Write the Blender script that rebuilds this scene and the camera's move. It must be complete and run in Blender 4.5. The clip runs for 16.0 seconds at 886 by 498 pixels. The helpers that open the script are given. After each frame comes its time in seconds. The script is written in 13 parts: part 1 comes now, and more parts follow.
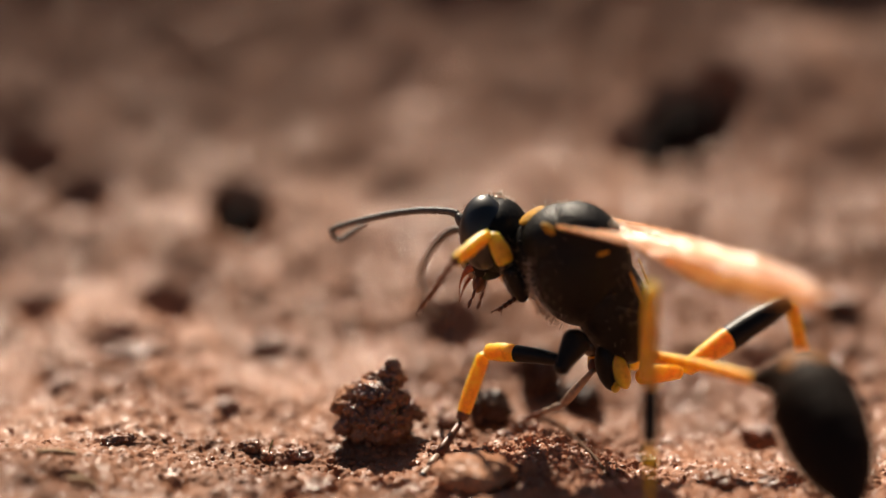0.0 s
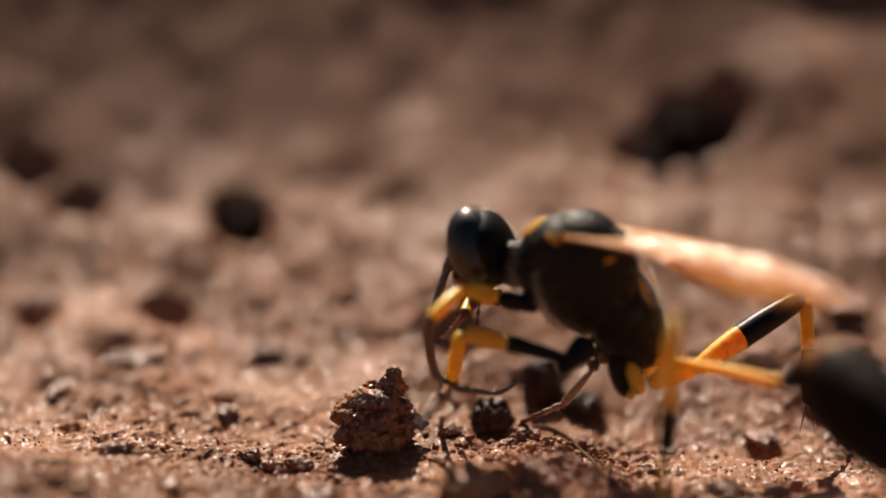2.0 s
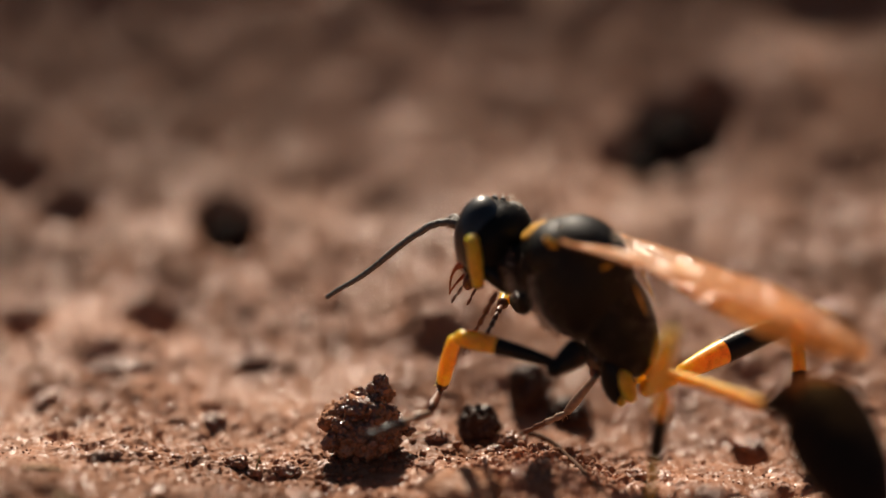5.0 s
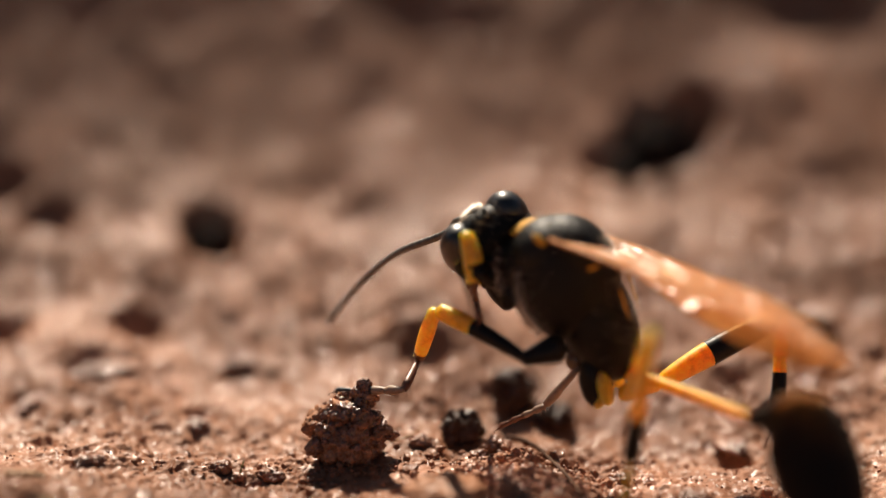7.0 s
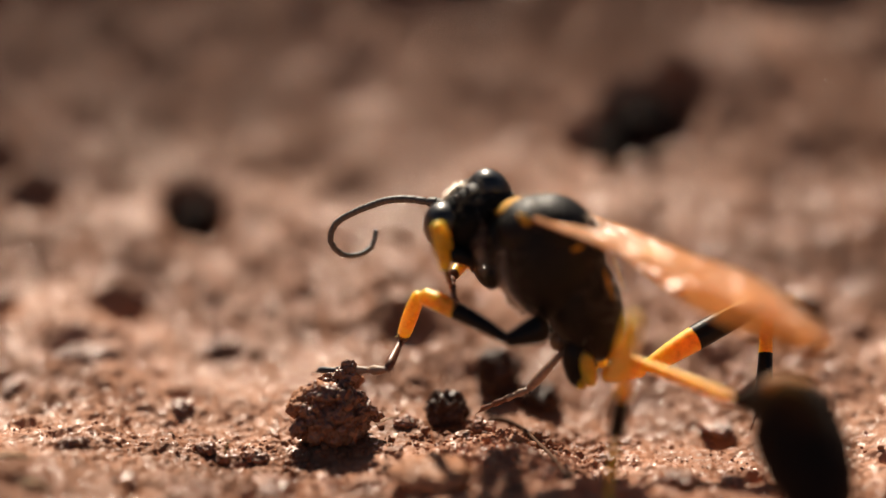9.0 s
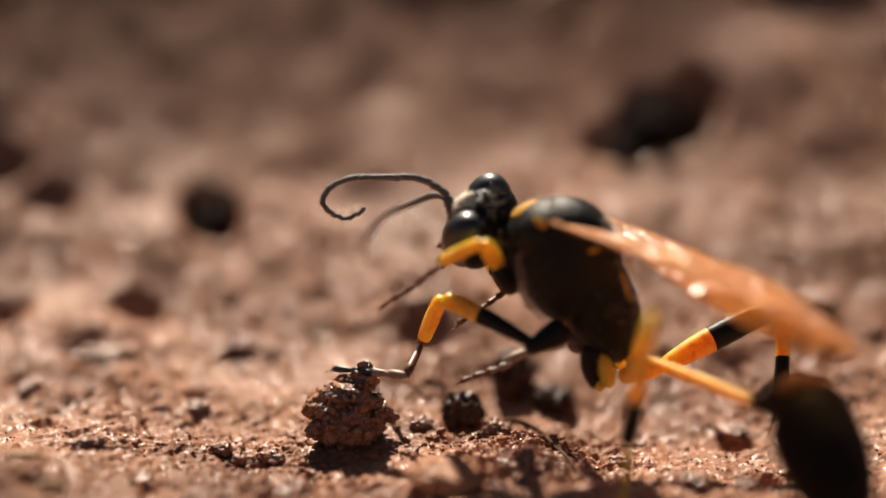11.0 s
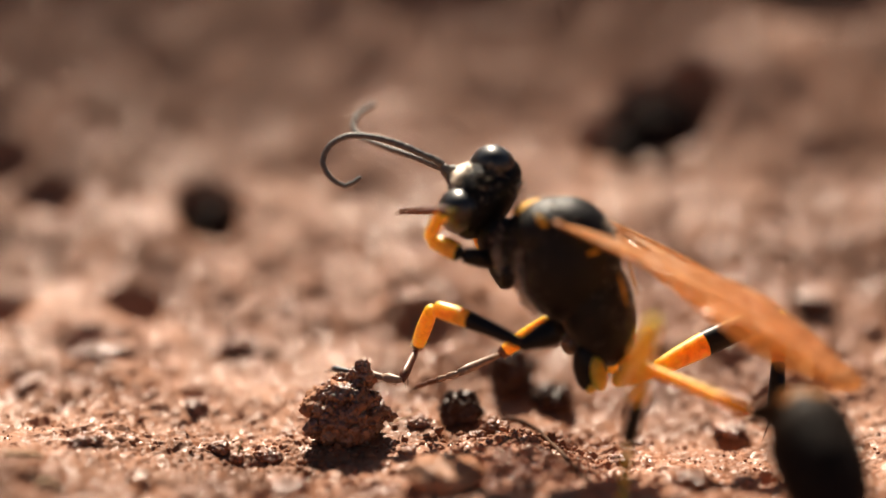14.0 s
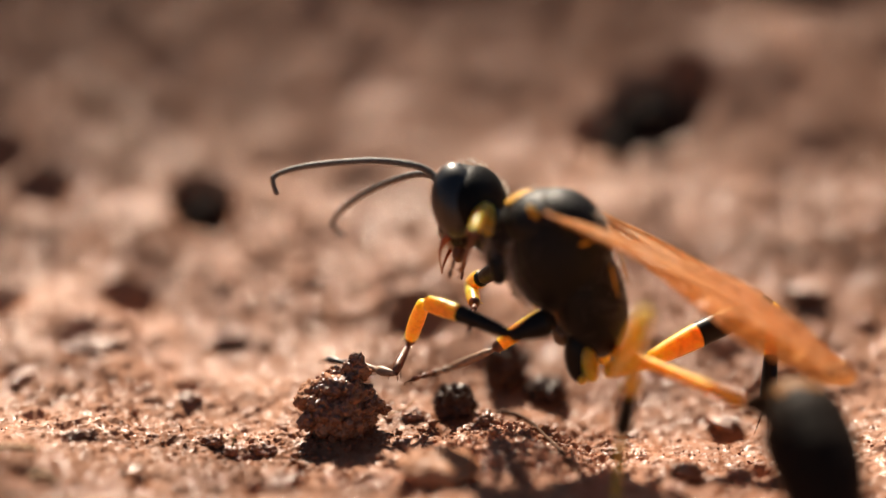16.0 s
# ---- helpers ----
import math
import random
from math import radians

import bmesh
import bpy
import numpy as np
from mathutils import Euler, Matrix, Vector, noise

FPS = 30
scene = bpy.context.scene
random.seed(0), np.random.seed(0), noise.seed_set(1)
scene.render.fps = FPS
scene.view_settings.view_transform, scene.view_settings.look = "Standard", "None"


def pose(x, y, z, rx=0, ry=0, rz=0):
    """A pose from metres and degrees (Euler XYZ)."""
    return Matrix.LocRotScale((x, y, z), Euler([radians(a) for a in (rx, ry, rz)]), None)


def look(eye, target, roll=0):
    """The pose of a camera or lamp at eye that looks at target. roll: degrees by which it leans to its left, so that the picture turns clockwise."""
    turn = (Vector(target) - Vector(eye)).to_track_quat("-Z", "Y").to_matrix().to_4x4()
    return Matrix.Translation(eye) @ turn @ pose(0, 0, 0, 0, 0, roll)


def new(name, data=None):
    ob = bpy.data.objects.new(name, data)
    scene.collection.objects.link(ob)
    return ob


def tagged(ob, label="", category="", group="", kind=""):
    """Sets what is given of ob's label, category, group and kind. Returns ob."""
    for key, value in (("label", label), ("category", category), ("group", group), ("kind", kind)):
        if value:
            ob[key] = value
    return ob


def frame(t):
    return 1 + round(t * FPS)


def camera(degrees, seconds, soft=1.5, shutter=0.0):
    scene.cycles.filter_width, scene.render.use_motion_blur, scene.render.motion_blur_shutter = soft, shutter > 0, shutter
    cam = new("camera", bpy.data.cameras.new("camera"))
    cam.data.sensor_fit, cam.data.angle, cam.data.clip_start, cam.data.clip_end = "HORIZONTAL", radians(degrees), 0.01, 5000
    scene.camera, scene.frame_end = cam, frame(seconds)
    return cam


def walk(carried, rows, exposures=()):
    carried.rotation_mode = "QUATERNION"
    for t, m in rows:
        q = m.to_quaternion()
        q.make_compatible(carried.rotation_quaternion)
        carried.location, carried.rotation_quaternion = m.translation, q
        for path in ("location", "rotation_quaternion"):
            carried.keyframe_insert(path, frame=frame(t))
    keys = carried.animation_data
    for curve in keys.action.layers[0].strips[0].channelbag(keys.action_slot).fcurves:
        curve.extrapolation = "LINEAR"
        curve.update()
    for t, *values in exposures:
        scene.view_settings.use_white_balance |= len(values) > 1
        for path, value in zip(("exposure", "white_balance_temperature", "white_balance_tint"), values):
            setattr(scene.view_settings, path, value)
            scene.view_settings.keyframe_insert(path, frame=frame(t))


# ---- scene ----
cam = camera(11.42, 16.0)
cam.data.dof.use_dof = True
cam.data.dof.focus_distance = 0.1781
cam.data.dof.aperture_fstop = 11.6


def mm(x, y, z, rx=0, ry=0, rz=0):
    """A pose from millimetres and degrees."""
    return pose(x / 1000, y / 1000, z / 1000, rx, ry, rz)


walk(cam, [
    (0, pose(0, -0.1639, 0.07486, 68, -0, 0)), (0.5, pose(0, -0.163152, 0.074558, 68.0522, 0.0225, 0.0088)),
    (1, pose(0, -0.162607, 0.074338, 68.0796, 0.0548, 0.0022)), (1.5, pose(0, -0.162428, 0.074265, 68.0915, 0.0002, 0.031)),
    (2, pose(0, -0.162233, 0.074186, 68.093, -0.0478, 0.0411)), (2.5, pose(0, -0.162135, 0.074147, 68.0686, -0.0408, 0.0088)),
    (3, pose(0, -0.162355, 0.074236, 68.054, -0.0141, -0.0219)), (3.5, pose(0, -0.162466, 0.074281, 68.07, 0.0218, -0.0548)),
    (4, pose(0, -0.1626, 0.074335, 68.1234, 0.039, -0.0901)), (5.2, pose(0, -0.162552, 0.074315, 68.1899, 0.0729, -0.2126)),
    (6.5, pose(0, -0.16251, 0.074298, 68.2492, 0.104, -0.3551)), (7, pose(0, -0.162701, 0.074375, 68.2432, 0.0938, -0.4361)),
    (7.5, pose(0, -0.162449, 0.074274, 68.2088, 0.0573, -0.5038)), (8, pose(0, -0.162355, 0.074236, 68.1482, 0.0752, -0.5913)),
    (8.5, pose(0, -0.16238, 0.074246, 68.0741, 0.0468, -0.6311)), (9, pose(0, -0.162281, 0.074206, 67.993, 0.0836, -0.6473)),
    (10.2, pose(0, -0.162437, 0.074269, 67.9978, 0.0561, -0.5141)), (11.5, pose(0, -0.162582, 0.074328, 68.0188, 0.0182, -0.3703)),
    (12, pose(0, -0.16236, 0.074238, 68.0061, 0.021, -0.3949)), (12.5, pose(0, -0.162332, 0.074226, 67.9901, 0.0118, -0.4139)),
    (13, pose(0, -0.162467, 0.074281, 67.9826, 0.0228, -0.4338)), (13.5, pose(0, -0.162504, 0.074296, 67.984, 0.0174, -0.4298)),
    (14, pose(0, -0.162433, 0.074267, 67.9942, 0.0058, -0.422)), (14.5, pose(0, -0.162309, 0.074217, 67.9894, 0.0022, -0.4333)),
    (15, pose(0, -0.162146, 0.074151, 67.9656, -0.0082, -0.4593)), (15.5, pose(0, -0.162235, 0.074187, 67.9351, -0.0031, -0.488)),
    (16, pose(0, -0.162407, 0.074257, 67.9036, -0.0097, -0.4984))],
    exposures=[(0, 0.65), (1, 0.47), (2, 0.41), (3, 0.4), (4, 0.25), (6.5, 0.65), (7, 0.7), (8, 0.72), (8.5, 0.78), (9, 0.7), (11.5, 0.7), (12, 0.75), (12.5, 0.58), (13, 0.75), (14.5, 1.0), (16, 1.0)])


# ---- light: low afternoon sun behind the subject, open sky ----
SUN_HEIGHT, SUN_TURN = 39, 9
world = bpy.data.worlds.new("sky")
scene.world = world
world.use_nodes = True
wn = world.node_tree
sky = wn.nodes.new("ShaderNodeTexSky")
sky.sky_type, sky.sun_disc = "NISHITA", False
sky.sun_elevation, sky.sun_rotation = radians(SUN_HEIGHT), radians(-SUN_TURN)
wn.links.new(sky.outputs[0], wn.nodes["Background"].inputs[0])
wn.nodes["Background"].inputs[1].default_value = 0.022
sun = new("sun", bpy.data.lights.new("sun", "SUN"))
sun.data.energy, sun.data.angle, sun.data.color = 5.0, radians(0.6), (1.0, 0.865, 0.7)
sun.matrix_world = look((-math.sin(radians(SUN_TURN)), math.cos(radians(SUN_TURN)), math.tan(radians(SUN_HEIGHT))), (0, 0, 0))


# ---- materials ----
class Mat:
    """A node material with a principled shader."""

    def __init__(self, name, colour, rough=0.5, **more):
        self.m = bpy.data.materials.new(name)
        self.m.use_nodes = True
        self.t = self.m.node_tree
        self.b = self.t.nodes["Principled BSDF"]
        self.b.inputs["Base Color"].default_value = (*colour, 1)
        self.b.inputs["Roughness"].default_value = rough
        for key, value in more.items():
            self.b.inputs[key.replace("_", " ")].default_value = value
        self.co = self.t.nodes.new("ShaderNodeTexCoord").outputs["Object"]

    def node(self, kind, **values):
        n = self.t.nodes.new(kind)
        for key, value in values.items():
            n.inputs[key].default_value = value
        return n

    def noise(self, scale, detail=4, rough=0.6):
        n = self.node("ShaderNodeTexNoise", Scale=scale, Detail=detail, Roughness=rough)
        self.t.links.new(self.co, n.inputs["Vector"])
        return n.outputs["Fac"]

    def ramp(self, fac, *stops):
        n = self.t.nodes.new("ShaderNodeValToRGB")
        el = n.color_ramp.elements
        while len(el) < len(stops):
            el.new(0.5)
        for e, (p, c) in zip(el, stops):
            e.position, e.color = p, (*c, 1)
        self.t.links.new(fac, n.inputs[0])
        return n.outputs[0]

    def mix(self, fac, a, b, blend="MIX"):
        n = self.t.nodes.new("ShaderNodeMix")
        n.data_type, n.blend_type = "RGBA", blend
        for sock, v in ((n.inputs[0], fac), (n.inputs[6], a), (n.inputs[7], b)):
            if isinstance(v, (int, float)):
                sock.default_value = v
            elif isinstance(v, tuple):
                sock.default_value = (*v, 1)
            else:
                self.t.links.new(v, sock)
        return n.outputs[2]

    def set(self, key, value):
        self.t.links.new(value, self.b.inputs[key])
        return self

    def bump(self, height, strength, distance):
        n = self.node("ShaderNodeBump", Strength=strength, Distance=distance)
        self.t.links.new(height, n.inputs["Height"])
        if self.b.inputs["Normal"].links:
            self.t.links.new(self.b.inputs["Normal"].links[0].from_socket, n.inputs["Normal"])
        self.t.links.new(n.outputs[0], self.b.inputs["Normal"])
        return self


def soil(name, dark, mid, light, rough, shine, wet, sparkle, relief=1.0):
    """Earth: dull grains with small smooth facets that glint."""
    m = Mat(name, mid, rough)
    big, fine, grit = m.noise(180, 5), m.noise(1300, 6, 0.7), m.noise(5200, 3, 0.7)
    broad = m.noise(75, 3)
    c = m.ramp(big, (0.36, dark), (0.5, mid), (0.66, light))
    c = m.mix(m.ramp(broad, (0.42, (0.75, 0.75, 0.75)), (0.6, (0, 0, 0))), c, dark)
    c = m.mix(m.ramp(fine, (0.3, (0, 0, 0)), (0.75, (0.6, 0.6, 0.6))), c, tuple(v * 0.5 for v in mid))
    c = m.mix(m.ramp(m.noise(420, 4), (0.5, (0, 0, 0)), (0.7, (0.5, 0.5, 0.5))), c, light)
    c = m.mix(m.ramp(grit, (0.62, (0, 0, 0)), (0.72, (0.6, 0.6, 0.6))), c, light)
    m.set("Base Color", c)
    facet = m.noise(3100, 2)
    m.set("Roughness", m.ramp(facet, (0.45, (rough,) * 3), (0.6, (shine,) * 3)))
    m.set("Specular IOR Level", m.ramp(facet, (sparkle, (0.07,) * 3), (sparkle + 0.1, (wet,) * 3)))
    m.bump(fine, 0.3, 0.0002 * relief).bump(grit, 0.7, 0.00005 * relief)
    return m.m


SOIL = soil("dry_red_soil", (0.22, 0.095, 0.05), (0.39, 0.18, 0.1), (0.55, 0.275, 0.168), 0.58, 0.26, 0.55, 0.54)
LUMP = soil("soil_lump_earth", (0.2, 0.08, 0.04), (0.36, 0.15, 0.078), (0.52, 0.24, 0.135), 0.5, 0.22, 0.8, 0.42, 1.6)
# DARK: near-black earth that paints the shade inside the deep pits
DARK = soil("pit_shade_earth", (0.02, 0.013, 0.01), (0.035, 0.023, 0.018), (0.055, 0.038, 0.03), 0.9, 0.8, 0.05, 0.6)
MUCK = soil("dark_damp_earth", (0.05, 0.024, 0.015), (0.085, 0.042, 0.027), (0.15, 0.075, 0.048), 0.6, 0.4, 0.5, 0.5)
DAMP = soil("damp_grains", (0.16, 0.065, 0.035), (0.28, 0.12, 0.065), (0.42, 0.2, 0.12), 0.25, 0.12, 1.0, 0.4)
CLOD = soil("crumbly_clod", (0.16, 0.06, 0.03), (0.3, 0.122, 0.062), (0.46, 0.21, 0.115), 0.4, 0.2, 1.0, 0.34, 1.3)
STONE = soil("soil_pebble", (0.36, 0.16, 0.08), (0.52, 0.24, 0.13), (0.64, 0.33, 0.19), 0.65, 0.4, 0.3, 0.55)


def chitin(name, colour, rough, grain, strength, shine=0.45):
    m = Mat(name, colour, rough, Specular_IOR_Level=shine)
    n = m.noise(grain, 4, 0.65)
    m.set("Base Color", m.ramp(n, (0.3, tuple(c * 0.7 for c in colour)), (0.7, tuple(c * 1.35 for c in colour))))
    m.bump(n, strength, 0.00006)
    return m


BLACK = chitin("black_chitin", (0.0115, 0.0095, 0.0075), 0.42, 5000, 1.0, 0.2).m
DULL = chitin("dull_black_chitin", (0.006, 0.0055, 0.005), 0.5, 5000, 0.4, 0.14).m
SMOOTH = chitin("smooth_black_chitin", (0.009, 0.008, 0.007), 0.38, 5000, 0.2, 0.2).m
SCUTUM = chitin("pitted_black_chitin", (0.017, 0.014, 0.01), 0.42, 4500, 1.0, 0.2).m
VELVET = chitin("velvet_black_chitin", (0.02, 0.013, 0.009), 0.6, 7000, 0.5, 0.07).m
TAWNY = chitin("tawny_black_chitin", (0.2, 0.085, 0.02), 0.55, 4000, 0.5, 0.1).m
EYE_M = Mat("compound_eye", (0.005, 0.0045, 0.004), 0.48, Specular_IOR_Level=0.5, Coat_Weight=0.8, Coat_Roughness=0.3).m


def horn(name, colour, rough=0.36):
    """Yellow cuticle that lets some light through."""
    c = chitin(name, colour, rough, 2500, 0.2)
    c.b.inputs["Subsurface Weight"].default_value = 1.0
    c.b.inputs["Subsurface Scale"].default_value = 0.0014
    c.b.inputs["Subsurface Radius"].default_value = (1.0, 0.66, 0.16)
    return c.m


YELLOW = horn("yellow_chitin", (0.97, 0.45, 0.045))
AMBER = horn("amber_chitin", (0.96, 0.46, 0.05))
GOLD = chitin("golden_chitin", (0.62, 0.31, 0.03), 0.6, 3000, 0.4, 0.2).m
ORANGE = horn("orange_chitin", (0.8, 0.36, 0.03), 0.6)
RUST = chitin("rust_brown_chitin", (0.17, 0.062, 0.03), 0.4, 4000, 0.4).m
PALE = chitin("pale_brown_chitin", (0.33, 0.22, 0.15), 0.45, 4000, 0.4).m
SLATE = chitin("slate_black_chitin", (0.03, 0.032, 0.036), 0.36, 5000, 0.3).m
GREY = chitin("grey_black_antenna", (0.125, 0.11, 0.092), 0.42, 8000, 0.6).m
SILVER = Mat("silver_hair", (0.62, 0.5, 0.37), 0.35, Specular_IOR_Level=0.8).m
VEIN = chitin("wing_vein", (0.78, 0.3, 0.07), 0.4, 3000, 0.2).m
PULP = chitin("red_mouthparts", (0.3, 0.06, 0.02), 0.25, 3000, 0.3).m
JOINT = chitin("glossy_brown_joint", (0.12, 0.075, 0.045), 0.25, 3000, 0.2, 0.6).m
ROOT = chitin("dark_root", (0.09, 0.045, 0.025), 0.8, 3000, 0.6, 0.1).m
STRAW = chitin("dry_straw", (0.42, 0.27, 0.14), 0.7, 2500, 0.4).m
MOSS = chitin("green_shoot", (0.16, 0.17, 0.05), 0.6, 2500, 0.4).m


def wing_material():
    m = Mat("amber_wing_membrane", (0.85, 0.36, 0.045), 0.5, Specular_IOR_Level=1.0, Coat_Weight=1.0, Coat_Roughness=0.26, Coat_IOR=1.7)
    t = m.t
    grain = m.noise(700, 3)
    m.set("Base Color", m.ramp(grain, (0.3, (0.98, 0.4, 0.12)), (0.7, (1.0, 0.56, 0.26))))
    # fine pleats along the wing and small dimples that glitter
    pleat = m.node("ShaderNodeTexNoise", Scale=1.0, Detail=2)
    stretch = m.node("ShaderNodeVectorMath")
    stretch.operation = "MULTIPLY"
    stretch.inputs[1].default_value = (500, 3600, 1200)
    t.links.new(m.co, stretch.inputs[0])
    t.links.new(stretch.outputs[0], pleat.inputs["Vector"])
    m.bump(m.noise(300, 2), 0.75, 0.0009).bump(pleat.outputs["Fac"], 0.9, 0.00025).bump(m.noise(2600, 2), 0.7, 0.0001)
    t.links.new(m.b.inputs["Normal"].links[0].from_socket, m.b.inputs["Coat Normal"])
    clear = m.node("ShaderNodeBsdfTransparent", Color=(0.96, 0.58, 0.24, 1))
    thin = m.node("ShaderNodeBsdfTranslucent", Color=(1.0, 0.55, 0.12, 1))
    a, b = t.nodes.new("ShaderNodeMixShader"), t.nodes.new("ShaderNodeMixShader")
    a.inputs[0].default_value = 0.34
    split = t.nodes.new("ShaderNodeSeparateXYZ")
    t.links.new(m.co, split.inputs[0])
    along = m.node("ShaderNodeMapRange", **{"From Min": 0.006, "From Max": 0.013, "To Min": 0.15, "To Max": 0.72})
    t.links.new(split.outputs[0], along.inputs[0])
    t.links.new(along.outputs[0], b.inputs[0])
    t.links.new(m.b.outputs[0], a.inputs[1])
    t.links.new(thin.outputs[0], a.inputs[2])
    t.links.new(a.outputs[0], b.inputs[1])
    t.links.new(clear.outputs[0], b.inputs[2])
    t.links.new(b.outputs[0], t.nodes["Material Output"].inputs[0])
    return m.m


WING = wing_material()


# ---- mesh helpers (millimetres in, metres out) ----
def finish(name, bm, mats, smooth=True):
    me = bpy.data.meshes.new(name)
    bmesh.ops.scale(bm, vec=(0.001,) * 3, verts=bm.verts)
    bm.to_mesh(me)
    bm.free()
    for m in mats if isinstance(mats, (list, tuple)) else [mats]:
        me.materials.append(m)
    me.shade_smooth() if smooth else me.shade_flat()
    return me


def part(name, bm, material, parent, label=""):
    ob = new(name, finish(name, bm, material))
    ob.parent = parent
    return tagged(ob, label)


def ball(bm, c, r, turn=(0, 0, 0), sub=4):
    """An ellipsoid with centre c, half axes r and Euler turn in degrees."""
    m = pose(*c, *turn) @ Matrix.Diagonal((*r, 1))
    return bmesh.ops.create_icosphere(bm, subdivisions=sub, radius=1, matrix=m)["verts"]


def tube(bm, rings, n=14, cuts=()):
    """A closed loft along x. rings: (x, half width, half height, y, z). Faces past each cut take the next material."""
    loops = []
    for x, ry, rz, cy, cz in rings:
        loops.append([bm.verts.new((x, cy + ry * math.cos(2 * math.pi * k / n), cz + rz * math.sin(2 * math.pi * k / n))) for k in range(n)])
    for i, (a, b) in enumerate(zip(loops, loops[1:])):
        mid = (rings[i][0] + rings[i + 1][0]) / 2
        for k in range(n):
            f = bm.faces.new((a[k], a[(k + 1) % n], b[(k + 1) % n], b[k]))
            f.material_index = sum(mid > c for c in cuts)
    for loop, i in ((loops[0][::-1], 0), (loops[-1], len(cuts))):
        bm.faces.new(loop).material_index = i
    return bm


def limb(length, widths, bend=0.0, cuts=(), n=14, steps=22, spines=0, spine_len=0.25, seed=1, spine_mat=0):
    """A leg segment along x with rounded ends; widths are radii at even stations; bend bows it in z."""
    bm = bmesh.new()
    rings = []
    for i in range(steps + 1):
        s = i / steps
        f = s * (len(widths) - 1)
        k = min(int(f), len(widths) - 2)
        r = widths[k] + (widths[k + 1] - widths[k]) * (f - k)
        r *= min(1.0, math.sqrt(max(0.02, min(s, 1 - s) * length / max(r, 1e-4) * 1.6)))
        rings.append((s * length, r, r * 1.06, 0, bend * 4 * s * (1 - s)))
    tube(bm, rings, n, cuts)
    rnd = random.Random(seed)
    for _ in range(spines):
        s = rnd.uniform(0.15, 1.0)
        a = rnd.uniform(0, 2 * math.pi)
        f = min(int(s * (len(widths) - 1)), len(widths) - 2)
        r = widths[f] * 0.9
        base = Vector((s * length, r * math.cos(a), r * math.sin(a)))
        tip = base + Vector((0.7, math.cos(a) * 0.75, math.sin(a) * 0.75)) * spine_len * rnd.uniform(0.6, 1.1)
        thorn(bm, base, tip, 0.022, spine_mat)
    return bm


def thorn(bm, base, tip, r, mat=0):
    d = (tip - base).normalized()
    u = d.orthogonal().normalized()
    w = d.cross(u)
    ring = [bm.verts.new(base + (u * math.cos(a) + w * math.sin(a)) * r) for a in (0, 2.094, 4.189)]
    top = bm.verts.new(tip)
    for i in range(3):
        bm.faces.new((ring[i], ring[(i + 1) % 3], top)).material_index = mat


def fuzz(spots, count, length, seed, lean=(0, 0, 0), r=0.007):
    """Fine hairs over ellipsoids: spots are (centre, half axes, wanted direction, spread)."""
    bm = bmesh.new()
    rnd = random.Random(seed)
    for c, ax, way, spread in spots:
        for _ in range(count):
            d = (Vector(way).normalized() + Vector([rnd.gauss(0, spread) for _ in range(3)])).normalized()
            base = Vector(c) + Vector([d[i] * ax[i] for i in range(3)])
            nrm = Vector([d[i] / ax[i] for i in range(3)]).normalized()
            tip = base + (nrm + Vector(lean) + Vector([rnd.gauss(0, 0.3) for _ in range(3)])).normalized() * length * rnd.uniform(0.5, 1.3)
            thorn(bm, base, tip, r)
    return bm


# ---- noise over arrays ----
def value_noise(x, y, cell, seed):
    rs = np.random.RandomState(seed)
    table = rs.rand(256, 256)
    fx, fy = x / cell, y / cell
    ix, iy = np.floor(fx).astype(int), np.floor(fy).astype(int)
    tx, ty = fx - ix, fy - iy
    tx, ty = tx * tx * (3 - 2 * tx), ty * ty * (3 - 2 * ty)
    g = lambda a, b: table[a % 256, b % 256]
    return (g(ix, iy) * (1 - tx) + g(ix + 1, iy) * tx) * (1 - ty) + (g(ix, iy + 1) * (1 - tx) + g(ix + 1, iy + 1) * tx) * ty - 0.5


def grains(x, y, cell, seed):
    """Packed rounded crumbs of about that size, heights 0 to 1."""
    rs = np.random.RandomState(seed)
    jx, jy, jr = rs.rand(128, 128), rs.rand(128, 128), rs.rand(128, 128)
    fx, fy = x / cell, y / cell
    ix, iy = np.floor(fx).astype(int), np.floor(fy).astype(int)
    best = np.zeros_like(fx)
    for dx in (-1, 0, 1):
        for dy in (-1, 0, 1):
            a, b = (ix + dx) % 128, (iy + dy) % 128
            r = 0.25 + 0.5 * jr[a, b]
            d2 = (fx - ix - dx - jx[a, b]) ** 2 + (fy - iy - dy - jy[a, b]) ** 2
            best = np.maximum(best, r * np.sqrt(np.clip(1 - d2 / r ** 2, 0, None)))
    return best


# soft mounds and dips of the ground: x, y, radius, height in millimetres
MOUNDS = [(4.6, -1.9, 2.3, 0.5), (5.6, -4.5, 2.5, 0.2), (16.3, 24.7, 3.4, 0.45), (-11.9, 14.9, 2.6, 0.9), (-13.9, 10.7, 2.5, 0.7), (0.5, 11.2, 2.6, 0.8), (9, 4, 3, -0.5), (-8, 2.5, 3, -0.4),
          (-15, -3.5, 3.2, 0.9), (-17.5, -6.0, 3.0, 1.2), (14.0, 7.7, 3.0, 0.5), (2.6, 5.4, 2.0, -0.3), (-8.3, 12.4, 1.3, 0.5), (-12.5, 26.3, 4.5, -0.3), (17.5, 27.5, 3.0, -0.8)]
